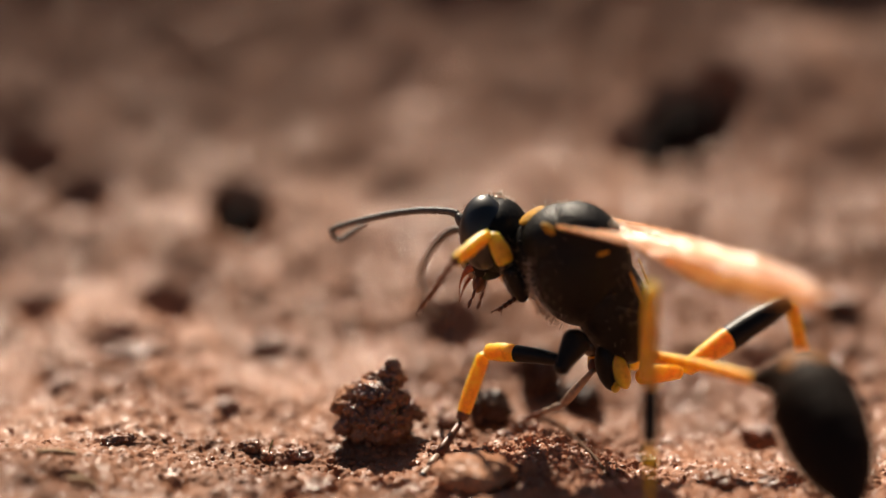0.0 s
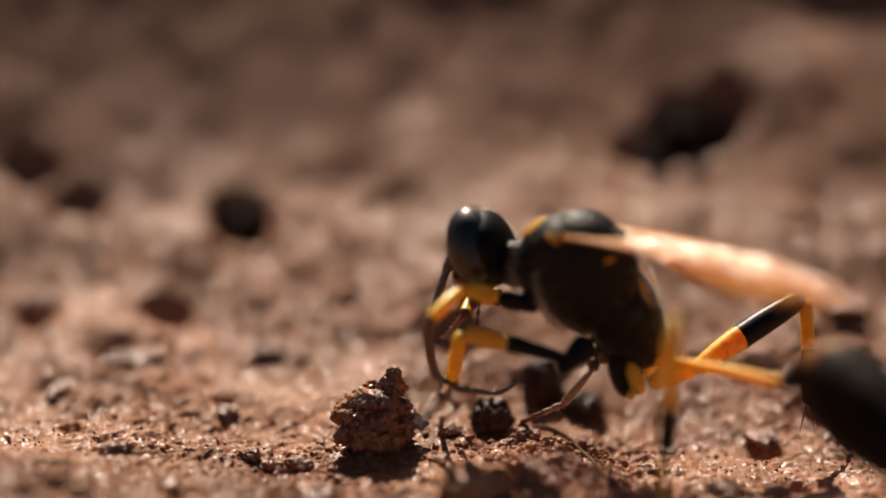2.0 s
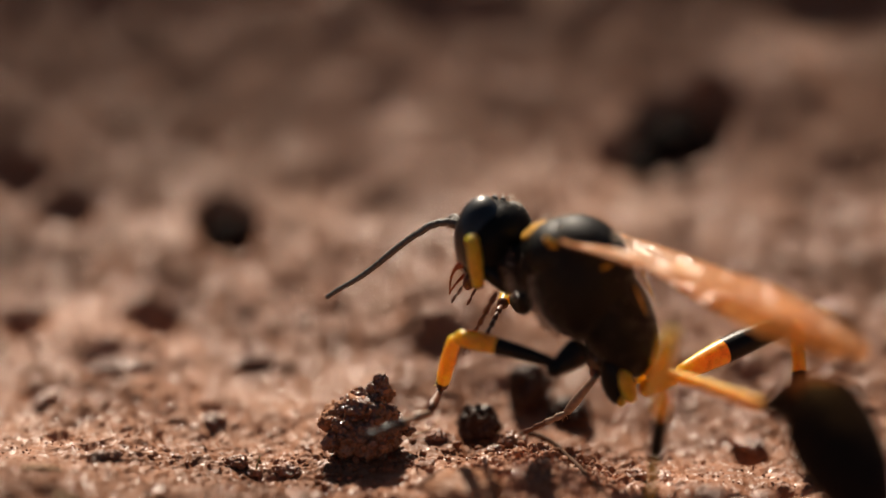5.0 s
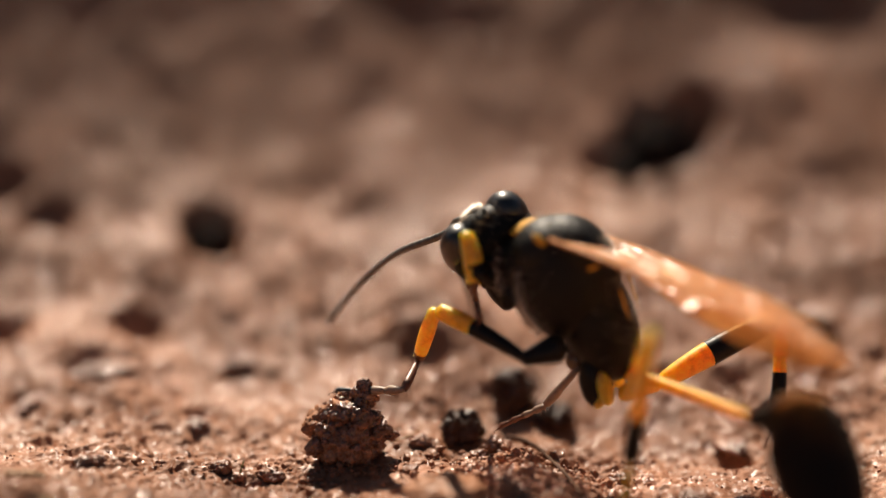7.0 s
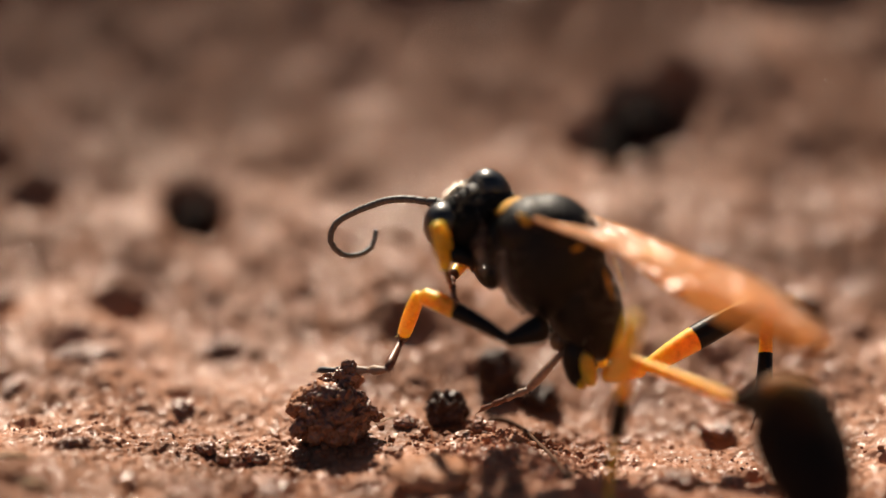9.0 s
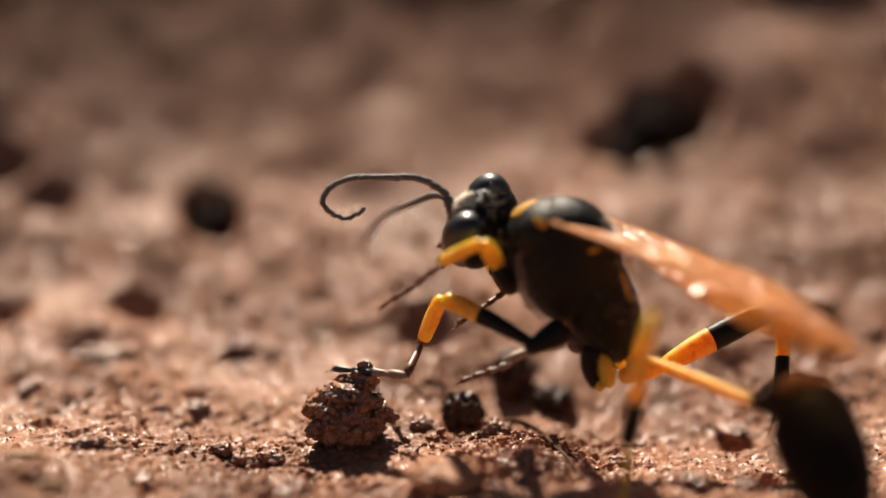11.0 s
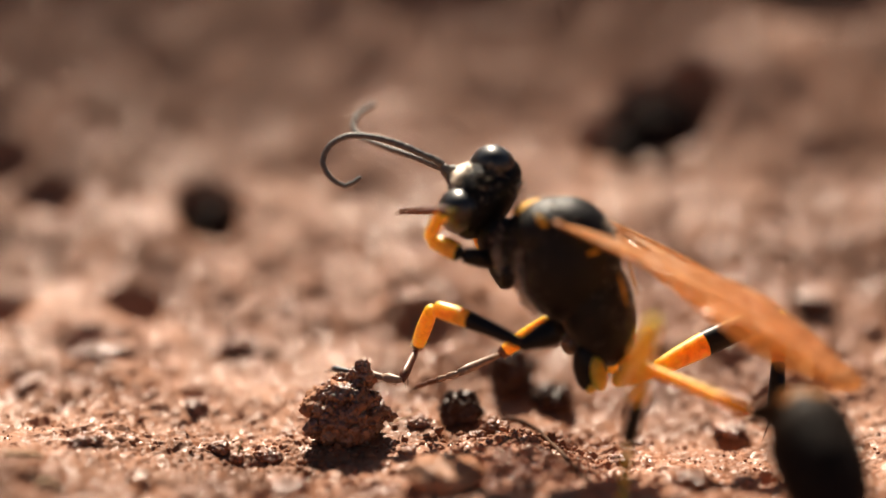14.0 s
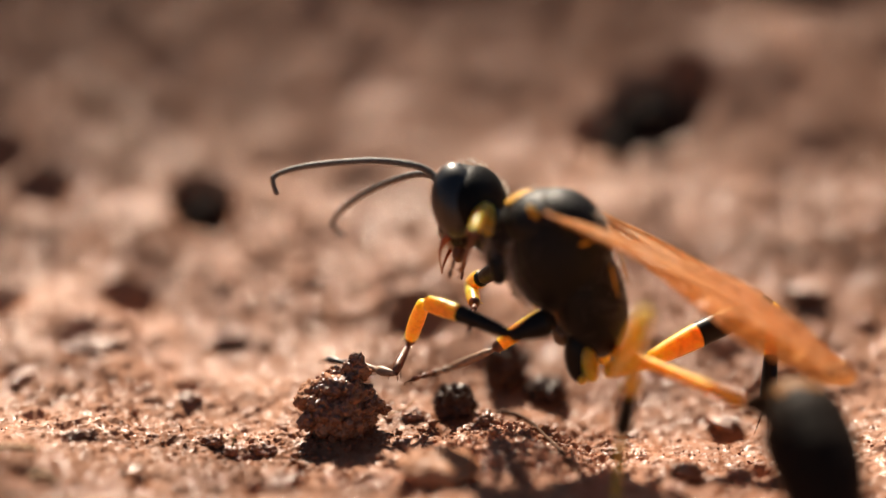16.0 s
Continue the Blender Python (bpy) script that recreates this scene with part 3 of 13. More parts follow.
def build_abdomen():
    petiole = part("petiole", limb(PETIOLE, (0.28, 0.23, 0.22, 0.23, 0.24), 0.12), ORANGE, wasp, "long thin yellow waist")
    bm = bmesh.new()
    # a narrow funnel that bends down into the egg-shaped body: distance along the middle line and radius
    prof_s = [0, 0.25, 0.6, 1.0, 1.5, 2.1, 2.8, 3.6, 4.6, 5.6, 6.6, 7.4, 8.0, 8.3]
    prof_r = [0.2, 0.3, 0.5, 0.82, 1.2, 1.5, 1.68, 1.76, 1.74, 1.6, 1.28, 0.82, 0.36, 0.06]
    n, steps = 40, 96
    px, pz, loops = 0.0, 0.0, []
    for i in range(steps + 1):
        at = 8.3 * i / steps
        lean = radians(68) * (1 - min(1, max(0, (at - 0.35) / 2.5)) ** 1.3)
        r = float(np.interp(at, prof_s, prof_r)) * (1 - 0.03 * (abs((at * 0.55 + 0.12) % 1 - 0.5) > 0.46))
        across = Vector((-math.sin(lean), 0, math.cos(lean)))
        mid = Vector((px, 0, pz))
        loops.append([bm.verts.new(mid + across * r * math.sin(2 * math.pi * k / n) + Vector((0, r * math.cos(2 * math.pi * k / n), 0))) for k in range(n)])
        px, pz = px + math.cos(lean) * 8.3 / steps, pz + math.sin(lean) * 8.3 / steps
    for i, (a, b) in enumerate(zip(loops, loops[1:])):
        at = 8.3 * (i + 0.5) / steps
        for k in range(n):
            f = bm.faces.new((a[k], a[(k + 1) % n], b[(k + 1) % n], b[k]))
            f.material_index = 1 if 1.3 < at < 2.2 + 0.25 * math.sin(k * 0.6) and 0 <= k < 20 else 0
    bm.faces.new(loops[0][::-1])
    bm.faces.new(loops[-1])
    gaster = part("gaster", bm, [VELVET, TAWNY], wasp, "dull black drop-shaped abdomen with a faint tawny band")
    return petiole, gaster


def wing(name, side):
    """An amber membrane along x, leading edge outward, with thick veins."""
    L, n, m = 12.9, 90, 26
    bm = bmesh.new()
    lead = lambda s: -side * (0.25 + 0.5 * math.sin(math.pi * min(1, s * 1.1)) * 0.5)
    trail = lambda s: side * 2.2 * (min(1, s / 0.62) ** 0.75 if s < 0.62 else math.sqrt(max(0, 1 - ((s - 0.62) / 0.38) ** 2.2)))
    grid = []
    for i in range(n + 1):
        s = i / n
        row = []
        for j in range(m + 1):
            q = j / m
            y0, y1 = lead(s), trail(s)
            if s > 0.97:
                y0 = y0 * (1 - s) / 0.03
            yy = y0 + (y1 - y0) * q
            z = 0.11 * math.sin(q * 9 + s * 2) * min(1, s * 4) * (0.4 + q) * 0.6 + 0.35 * math.sin(math.pi * s) - 0.25 * q * q
            row.append(bm.verts.new((s * L, yy, z)))
        grid.append(row)
    for a, b in zip(grid, grid[1:]):
        for j in range(m):
            bm.faces.new((a[j], b[j], b[j + 1], a[j + 1]))
    bmesh.ops.remove_doubles(bm, verts=bm.verts, dist=0.002)
    ob = part(name, bm, WING, wasp, "translucent amber wing folded over the back")
    for q, s0, s1, r in ((0.0, 0.0, 0.97, 0.1), (0.09, 0.0, 0.7, 0.06), (0.3, 0.05, 0.88, 0.05), (0.52, 0.1, 0.86, 0.045), (0.75, 0.12, 0.78, 0.04), (0.98, 0.02, 0.7, 0.05)):
        pts = []
        for k in range(31):
            s = s0 + (s1 - s0) * k / 30
            y0, y1 = lead(s), trail(s)
            z = 0.11 * math.sin(q * 9 + s * 2) * min(1, s * 4) * (0.4 + q) * 0.6 + 0.35 * math.sin(math.pi * s) - 0.25 * q * q
            pts.append((s * L, r * (0.8 - 0.6 * s), r * (0.8 - 0.6 * s), y0 + (y1 - y0) * q, z))
        part("wing_vein", tube(bmesh.new(), pts, 6), VEIN, ob, "rusty brown vein")
    return ob


def build_head():
    bm = bmesh.new()
    ball(bm, (0, 0, 0.02), (0.92, 1.56, 1.35), (0, 0, 0), 5)
    ball(bm, (0.25, 0, -0.75), (0.7, 0.95, 0.75), (0, 0, 0), 4)
    ball(bm, (-0.3, 0, 0.02), (0.85, 1.62, 1.3), (0, 0, 0), 5)
    head = part("head", bm, DULL, wasp, "black head with big oval eyes")
    for side in (1, -1):
        bm = bmesh.new()
        ball(bm, (0.14, side * 0.9, 0.1), (0.83, 0.79, 1.29), (side * -5, 0, side * 6), 5)
        part("eye", bm, EYE_M, head, "shiny black compound eye")
        bm = bmesh.new()
        tube(bm, [(0.5 + 0.115 * k - 0.0045 * k * k, 0.17 - 0.011 * k, 0.2 - 0.013 * k, side * (0.58 - 0.0042 * k * k), -1.0 - 0.035 * k - 0.0055 * k * k) for k in range(13)], 10)
        part("mandible", bm, PULP, head, "curved reddish-brown jaw")
        bm = bmesh.new()
        for k in range(4):
            a = Vector((0.35 + 0.12 * k, side * (0.35 + 0.06 * k), -1.35 - 0.32 * k))
            ball(bm, a, (0.06, 0.055, 0.19), (0, -18, 0), 2)
        part("palp", bm, RUST, head, "thin jointed brown feeler by the mouth")
        bm = bmesh.new()
        ball(bm, (0.9, side * 0.32, 0.1), (0.16, 0.16, 0.16), (0, 0, 0), 2)
        part("antenna_socket", bm, SMOOTH, head)
    for yy, xx in ((0, 0.42), (0.24, 0.2), (-0.24, 0.2)):
        bm = bmesh.new()
        ball(bm, (xx, yy, 1.38), (0.1, 0.1, 0.08), (0, 0, 0), 2)
        part("ocellus", bm, EYE_M, head, "tiny glossy simple eye")
    bm = bmesh.new()
    ball(bm, (0.72, 0, -0.72), (0.4, 0.75, 0.45), (0, 0, 0), 3)
    part("clypeus", bm, SMOOTH, head)
    bm = bmesh.new()
    ball(bm, (0.55, 0, -1.55), (0.22, 0.3, 0.4), (0, -10, 0), 3)
    part("tongue", bm, RUST, head, "red-brown mouthparts")
    part("face_hair", fuzz([((0.1, 0, 0.0), (0.92, 0.85, 1.36), (1, 0, 0.15), 0.34), ((0.25, 0, -0.75), (0.75, 0.85, 0.75), (1, 0, 0), 0.35)], 1500, 0.2, 3, (0, 0, -0.6), 0.016), SILVER, head,
         "silvery hair on the face")
    part("crown_hair", fuzz([((0, 0, 0.05), (0.95, 1.5, 1.42), (-0.4, 0, 1), 0.4), ((-0.36, 0, 0.0), (0.82, 1.5, 1.2), (-0.9, -0.6, 0.5), 0.16)], 90, 0.24, 4, (0, 0, 0), 0.01), SILVER, head, "fine pale hairs on the crown")
    for ob in (head, *head.children):
        ob.data.transform(Matrix.Scale(1.17, 4))
    return head


SEGMENTS = tuple(length / 2 for length in (0.9, 0.82, 0.84, 0.82, 0.8, 0.78, 0.76, 0.73, 0.7, 0.68, 0.65) for _ in (0, 1))


def antenna(head):
    out = []
    for k, length in enumerate(SEGMENTS):
        r = 0.155 - 0.003 * k
        shape = ((0.12, 0.17, 0.2, 0.21), (0.21, 0.22, 0.2, 0.15))[k] if k < 2 else (r * 0.96, r, r, r * (1.06 if k % 2 else 1.0))
        bm = limb(length + 0.16, shape, 0, (), 12, 8)
        bmesh.ops.translate(bm, vec=(-0.08, 0, 0), verts=bm.verts)
        out.append(part("antenna_scape" if k < 2 else "antenna_segment", bm, GREY, head, "dark grey jointed antenna"))
    return out


def foot(bm, x, mat=0):
    """Two hooked claws at the end of a tarsus."""
    for side in (1, -1):
        thorn(bm, Vector((x - 0.05, side * 0.05, 0)), Vector((x + 0.22, side * 0.2, -0.06)), 0.05, mat)
        thorn(bm, Vector((x + 0.2, side * 0.19, -0.04)), Vector((x + 0.3, side * 0.2, -0.2)), 0.03, mat)


def tarsus(length, r, joints, cuts=(), thorny=True):
    """A chain of small cones ending in claws."""
    bm = bmesh.new()
    step = length / joints
    rings = []
    for k in range(joints):
        a = k * step
        rr = r * (1 - 0.35 * k / joints)
        rings += [(a, rr * 0.5, rr * 0.5, 0, 0), (a + step * 0.15, rr * 0.72, rr * 0.72, 0, 0), (a + step * 0.75, rr * 1.05, rr * 1.05, 0, 0), (a + step * 0.97, rr * 0.8, rr * 0.8, 0, 0)]
    tube(bm, rings, 10, ())
    for k in range(joints if thorny else 0):
        a, rr = k * step, r * (1 - 0.35 * k / joints)
        for s in (1, -1):
            thorn(bm, Vector((a + step * 0.85, s * rr * 0.8, -rr * 0.3)), Vector((a + step * 1.15, s * rr * 2.0, -rr * 0.9)), 0.025)
    for f in bm.faces:
        f.material_index = sum(f.calc_center_median().x > c for c in cuts)
    foot(bm, length, len(cuts))
    return bm


def build_foreleg(lengths):
    a, b, c = lengths
    return [part("foreleg_femur", limb(a, (0.3, 0.36, 0.36, 0.3, 0.25), 0.04, (a * 0.12,)), [SMOOTH, YELLOW], wasp, "yellow upper leg with a black base"),
            part("foreleg_tibia", limb(b, (0.2, 0.27, 0.29, 0.27, 0.22), 0.03, (b * 0.92,), spines=8), [YELLOW, RUST], wasp, "yellow shin"),
            part("foreleg_tarsus", tarsus(c, 0.13, 5), RUST, wasp, "spiny brown foot with claws")]


def build_midleg(lengths, near):
    a, b, c, d = lengths
    return [part("middle_femur", limb(a, (0.2, 0.27, 0.31, 0.34, 0.37, 0.3), 0.1, (a * 0.6,)), [SMOOTH, YELLOW], wasp, "black and yellow upper leg"),
            part("middle_tibia", limb(b, (0.27, 0.3, 0.32, 0.3, 0.24), 0.04, (b * 0.88,), spines=10), [YELLOW, RUST], wasp, "yellow shin"),
            part("middle_basitarsus", tarsus(c, 0.19, 1), RUST if near else PALE, wasp, "rust-brown foot joint"),
            part("middle_tarsus", tarsus(d, 0.2 if near else 0.15, 4, (d * 0.42,)), [PALE, SLATE] if near else [PALE, RUST], wasp, "jointed foot with claws")]


def build_hindleg(lengths, near):
    a, b, c = lengths
    spur = [part("hind_femur", limb(a, (0.22, 0.25, 0.27, 0.28, 0.27, 0.24) if near else (0.3, 0.42, 0.5, 0.5, 0.46, 0.34), 0.1, (a * 0.98 if near else a * 0.43,)), [YELLOW, SMOOTH], wasp, "yellow upper leg with a black end"),
            part("hind_tibia", limb(b, (0.26, 0.27, 0.27, 0.3, 0.36, 0.34), 0.05, (b * (0.64 if near else 0.5),), spines=8), [YELLOW, SMOOTH], wasp, "yellow shin with a black end"),
            part("hind_tarsus", tarsus(c, 0.17, 4, (), False), YELLOW if near else SLATE, wasp, "jointed foot")]
    bm = bmesh.new()
    for s in (1, -1):
        thorn(bm, Vector((b - 0.1, s * 0.1, -0.2)), Vector((b + 1.1, s * 0.35, -0.55)), 0.06)
    part("tibial_spur", bm, RUST, spur[1], "thin brown spur")
    return spur


PETIOLE = 7.2
build_thorax()
petiole, gaster = build_abdomen()
near_wing, far_wing = wing("wing", 1), wing("wing", -1)
head = build_head()
near_antenna, far_antenna = antenna(head), antenna(head)
near_foreleg, far_foreleg = build_foreleg((1.62, 2.35, 2.90)), build_foreleg((1.62, 2.35, 2.90))
near_fore_hip, far_fore_hip = [part("fore_trochanter", limb(1.75, (0.22, 0.3, 0.34, 0.32, 0.28), 0.04), SMOOTH, wasp, "black leg base") for _ in (0, 1)]
near_midleg, far_midleg = build_midleg((4.4, 3.03, 2.21, 3.51), True), build_midleg((1.24, 2.75, 2.35, 2.31), False)
near_hindleg, far_hindleg = build_hindleg((7.39, 6.32, 3.54), True), build_hindleg((6.0, 4.59, 2.89), False)
far_hip = part("hind_trochanter", limb(2.3, (0.28, 0.34, 0.36, 0.33, 0.28), 0.05), YELLOW, wasp, "yellow-orange leg joint")
mid_coxa = part("mid_coxa", limb(2.05, (0.45, 0.58, 0.48, 0.34, 0.28), 0.0), SMOOTH, wasp, "black leg base")


# ---- what moves ----
def motions():
    walk(wasp, [
        (0, mm(5.56, 0.16, 7.62, 0, -0, 165)), (0.5, mm(5.6, 0.18, 7.68, 0, -0, 165)), (1, mm(5.7, 0.24, 7.82, -0.1, 0.4, 165.2)),
        (1.5, mm(5.83, 0.21, 7.74, -0.4, 1.6, 165.6)), (2, mm(5.74, 0.15, 7.6, -0.9, 3.3, 166.4)), (2.5, mm(5.67, 0.16, 7.62, -0.8, 3, 166.2)),
        (3, mm(5.75, 0.17, 7.66, -0.5, 2.1, 165.9)), (3.5, mm(5.81, 0.2, 7.72, -0.4, 1.5, 165.6)), (4, mm(5.82, 0.21, 7.74, -0.2, 0.9, 165.4)),
        (4.2, mm(5.86, 0.15, 7.59, -0.3, 1.1, 165.5)), (6.3, mm(6.37, 0.22, 7.77, 0.3, -1, 164.6)), (6.5, mm(6.24, 0.23, 7.79, 0.7, -2.4, 164)),
        (7, mm(6.2, 0.23, 7.79, 0.8, -2.8, 163.8)), (7.5, mm(6.17, 0.26, 7.88, 1.1, -3.8, 163.4)), (8, mm(6.17, 0.26, 7.88, 1.1, -3.8, 163.4)),
        (8.5, mm(6.18, 0.25, 7.86, 1, -3.4, 163.5)), (9, mm(6.18, 0.24, 7.82, 1, -3.5, 163.5)), (9.2, mm(6.13, 0.27, 7.9, 1, -3.4, 163.5)),
        (11.3, mm(6.27, 0.2, 7.73, 0.7, -2.7, 163.9)), (11.5, mm(6.38, 0.18, 7.68, 0.9, -3.3, 163.6)), (12, mm(6.27, 0.2, 7.72, 1.4, -5, 162.8)),
        (12.5, mm(6.24, 0.21, 7.75, 1.5, -5.1, 162.8)), (13, mm(6.26, 0.23, 7.79, 1.8, -6, 162.4)), (13.5, mm(6.26, 0.21, 7.74, 1.7, -5.9, 162.4)),
        (14, mm(6.25, 0.2, 7.72, 1.8, -6, 162.4)), (14.5, mm(6.25, 0.2, 7.73, 1.7, -5.8, 162.5)), (15, mm(6.24, 0.21, 7.76, 1.7, -5.9, 162.4)),
        (15.5, mm(6.24, 0.21, 7.74, 1.9, -6.4, 162.2)), (16, mm(6.14, 0.22, 7.79, 1.7, -5.9, 162.4))])
    walk(petiole, [
        (0, mm(-2.33, 0, -3.38, 0, -11.1, 142)), (0.5, mm(-2.33, 0, -3.38, 0, -11.2, 142.5)), (1, mm(-2.33, 0, -3.38, -0.3, -10.6, 143.4)),
        (1.5, mm(-2.33, 0, -3.38, -1.2, -10.5, 147)), (2, mm(-2.33, 0, -3.38, -2.6, -7.7, 146.5)), (2.5, mm(-2.33, 0, -3.38, -2.3, -7, 147.2)),
        (3, mm(-2.33, 0, -3.38, -1.6, -8.2, 147)), (3.5, mm(-2.33, 0, -3.38, -1.2, -6.8, 146.4)), (4, mm(-2.33, 0, -3.38, -0.7, -5.5, 145)),
        (4.2, mm(-2.33, 0, -3.38, -0.9, -6.8, 144)), (6.3, mm(-2.33, 0, -3.38, 0.8, -3.5, 142.3)), (6.5, mm(-2.33, 0, -3.38, 2, -4.8, 144.8)),
        (7, mm(-2.33, 0, -3.38, 2.2, -4.8, 146.6)), (7.5, mm(-2.33, 0, -3.38, 3, -4.4, 147.2)), (8, mm(-2.33, 0, -3.38, 2.9, -5.1, 148.1)),
        (8.5, mm(-2.33, 0, -3.38, 2.7, -5.1, 147.3)), (9, mm(-2.33, 0, -3.38, 2.7, -4.5, 147.5)), (9.2, mm(-2.33, 0, -3.38, 2.6, -3.7, 148.2)),
        (11.3, mm(-2.33, 0, -3.38, 2.1, -4.2, 147.1)), (11.5, mm(-2.33, 0, -3.38, 2.5, -5.6, 147.7)), (12, mm(-2.33, 0, -3.38, 3.6, -7.9, 151.3)),
        (12.5, mm(-2.33, 0, -3.38, 3.8, -6.2, 151.4)), (13, mm(-2.33, 0, -3.38, 4.4, -5, 152)), (13.5, mm(-2.33, 0, -3.38, 4.3, -4.5, 150.9)),
        (14, mm(-2.33, 0, -3.38, 4.4, -3.5, 151.3)), (14.5, mm(-2.33, 0, -3.38, 4.2, -2.9, 152.2)), (15, mm(-2.33, 0, -3.38, 4.3, -2.2, 151.7)),
        (15.5, mm(-2.33, 0, -3.38, 4.6, -2.9, 152.9)), (16, mm(-2.33, 0, -3.38, 4.2, -2.9, 153.1))])
    walk(gaster, [
        (0, mm(-7.9, 4.35, -1.99, -56.2, 32, 124.8)), (0.5, mm(-7.93, 4.3, -1.98, -54.1, 31.4, 126.7)),
        (1, mm(-8.01, 4.22, -2.06, -49.6, 29.8, 130.6)), (1.5, mm(-8.27, 3.85, -2.07, -39.1, 24.3, 139.9)),
        (2, mm(-8.28, 3.93, -2.42, -42.4, 26.2, 136.9)), (2.5, mm(-8.34, 3.87, -2.5, -41.3, 25.6, 138)),
        (3, mm(-8.31, 3.88, -2.35, -41.2, 25.6, 137.9)), (3.5, mm(-8.28, 3.96, -2.52, -43.3, 26.8, 136.1)),
        (4, mm(-8.2, 4.11, -2.69, -49.2, 29.7, 130.9)), (4.2, mm(-8.11, 4.2, -2.53, -49.4, 29.7, 130.7)),
        (6.3, mm(-8.02, 4.39, -2.94, -56, 32.3, 124.6)), (6.5, mm(-8.2, 4.13, -2.77, -54.7, 31.9, 125.8)),
        (7, mm(-8.32, 3.95, -2.78, -55, 32, 125.5)), (7.5, mm(-8.37, 3.89, -2.83, -53.6, 31.5, 126.6)),
        (8, mm(-8.42, 3.79, -2.73, -53.4, 31.3, 126.7)), (8.5, mm(-8.36, 3.87, -2.74, -53.6, 31.4, 126.5)),
        (9, mm(-8.39, 3.85, -2.82, -53.4, 31.2, 126.7)), (9.2, mm(-8.44, 3.78, -2.91, -53.4, 31.2, 126.8)),
        (11.3, mm(-8.36, 3.9, -2.86, -52.1, 30.7, 128)), (11.5, mm(-8.39, 3.83, -2.67, -50.6, 30.1, 129.4)),
        (12, mm(-8.58, 3.43, -2.39, -46.8, 28.4, 132.8)), (12.5, mm(-8.62, 3.42, -2.6, -49.4, 29.7, 130.4)),
        (13, mm(-8.66, 3.37, -2.76, -49.9, 29.9, 129.9)), (13.5, mm(-8.6, 3.49, -2.81, -51.5, 30.4, 128.6)),
        (14, mm(-8.64, 3.45, -2.94, -51.3, 30.5, 128.7)), (14.5, mm(-8.69, 3.35, -3.02, -51.6, 30.5, 128.4)),
        (15, mm(-8.66, 3.41, -3.11, -51.5, 30.4, 128.6)), (15.5, mm(-8.73, 3.27, -3.02, -50.9, 30.2, 129)),
        (16, mm(-8.74, 3.26, -3.02, -51.5, 30.4, 128.5))])
    walk(near_wing, [
        (0, mm(0.44, 1.75, 2.62, 0.1, -0.8, 154.8)), (0.5, mm(0.44, 1.75, 2.62, 0.3, -0.6, 155.3)), (1, mm(0.44, 1.75, 2.62, 0.3, 0.1, 155.5)),
        (1.5, mm(0.44, 1.75, 2.62, -0.4, -1.3, 154.8)), (2, mm(0.44, 1.75, 2.62, -1.2, 0.9, 156.3)), (2.5, mm(0.44, 1.75, 2.62, -0.7, 2.2, 158.2)),
        (3, mm(0.44, 1.75, 2.62, 0.4, 7, 162.7)), (3.5, mm(0.44, 1.75, 2.62, 1.5, 11.2, 169.2)), (4, mm(0.44, 1.75, 2.62, 1.8, 11.1, 169.1)),
        (4.2, mm(0.44, 1.75, 2.62, 1.9, 11.5, 169.3)), (6.3, mm(0.44, 1.75, 2.62, 3.3, 8.4, 161.9)), (6.5, mm(0.44, 1.75, 2.62, 4.2, 8.5, 164.3)),
        (7, mm(0.44, 1.75, 2.62, 4.4, 8.7, 165.4)), (7.5, mm(0.44, 1.75, 2.62, 5, 8.7, 167.2)), (8, mm(0.44, 1.75, 2.62, 4.9, 6.9, 165.1)),
        (8.5, mm(0.44, 1.75, 2.62, 4.7, 7.2, 165.4)), (9, mm(0.44, 1.75, 2.62, 4.7, 7.8, 164.6)), (9.2, mm(0.44, 1.75, 2.62, 4.7, 7.9, 164.6)),
        (11.3, mm(0.44, 1.75, 2.62, 4.4, 10, 168.1)), (11.5, mm(0.44, 1.75, 2.62, 4.7, 8.8, 167.2)), (12, mm(0.44, 1.75, 2.62, 5, 11.6, 175.5)),
        (12.5, mm(0.44, 1.75, 2.62, 5.1, 16.9, -178.6)), (13, mm(0.44, 1.75, 2.62, 6, 17.8, -179.1)), (13.5, mm(0.44, 1.75, 2.62, 6, 17.7, -179)),
        (14, mm(0.44, 1.75, 2.62, 6, 16.1, 177.9)), (14.5, mm(0.44, 1.75, 2.62, 5.9, 17.7, -179)), (15, mm(0.44, 1.75, 2.62, 6, 17.8, -179)),
        (15.5, mm(0.44, 1.75, 2.62, 6.1, 17.3, -178.8)), (16, mm(0.44, 1.75, 2.62, 6, 17.7, -179))])
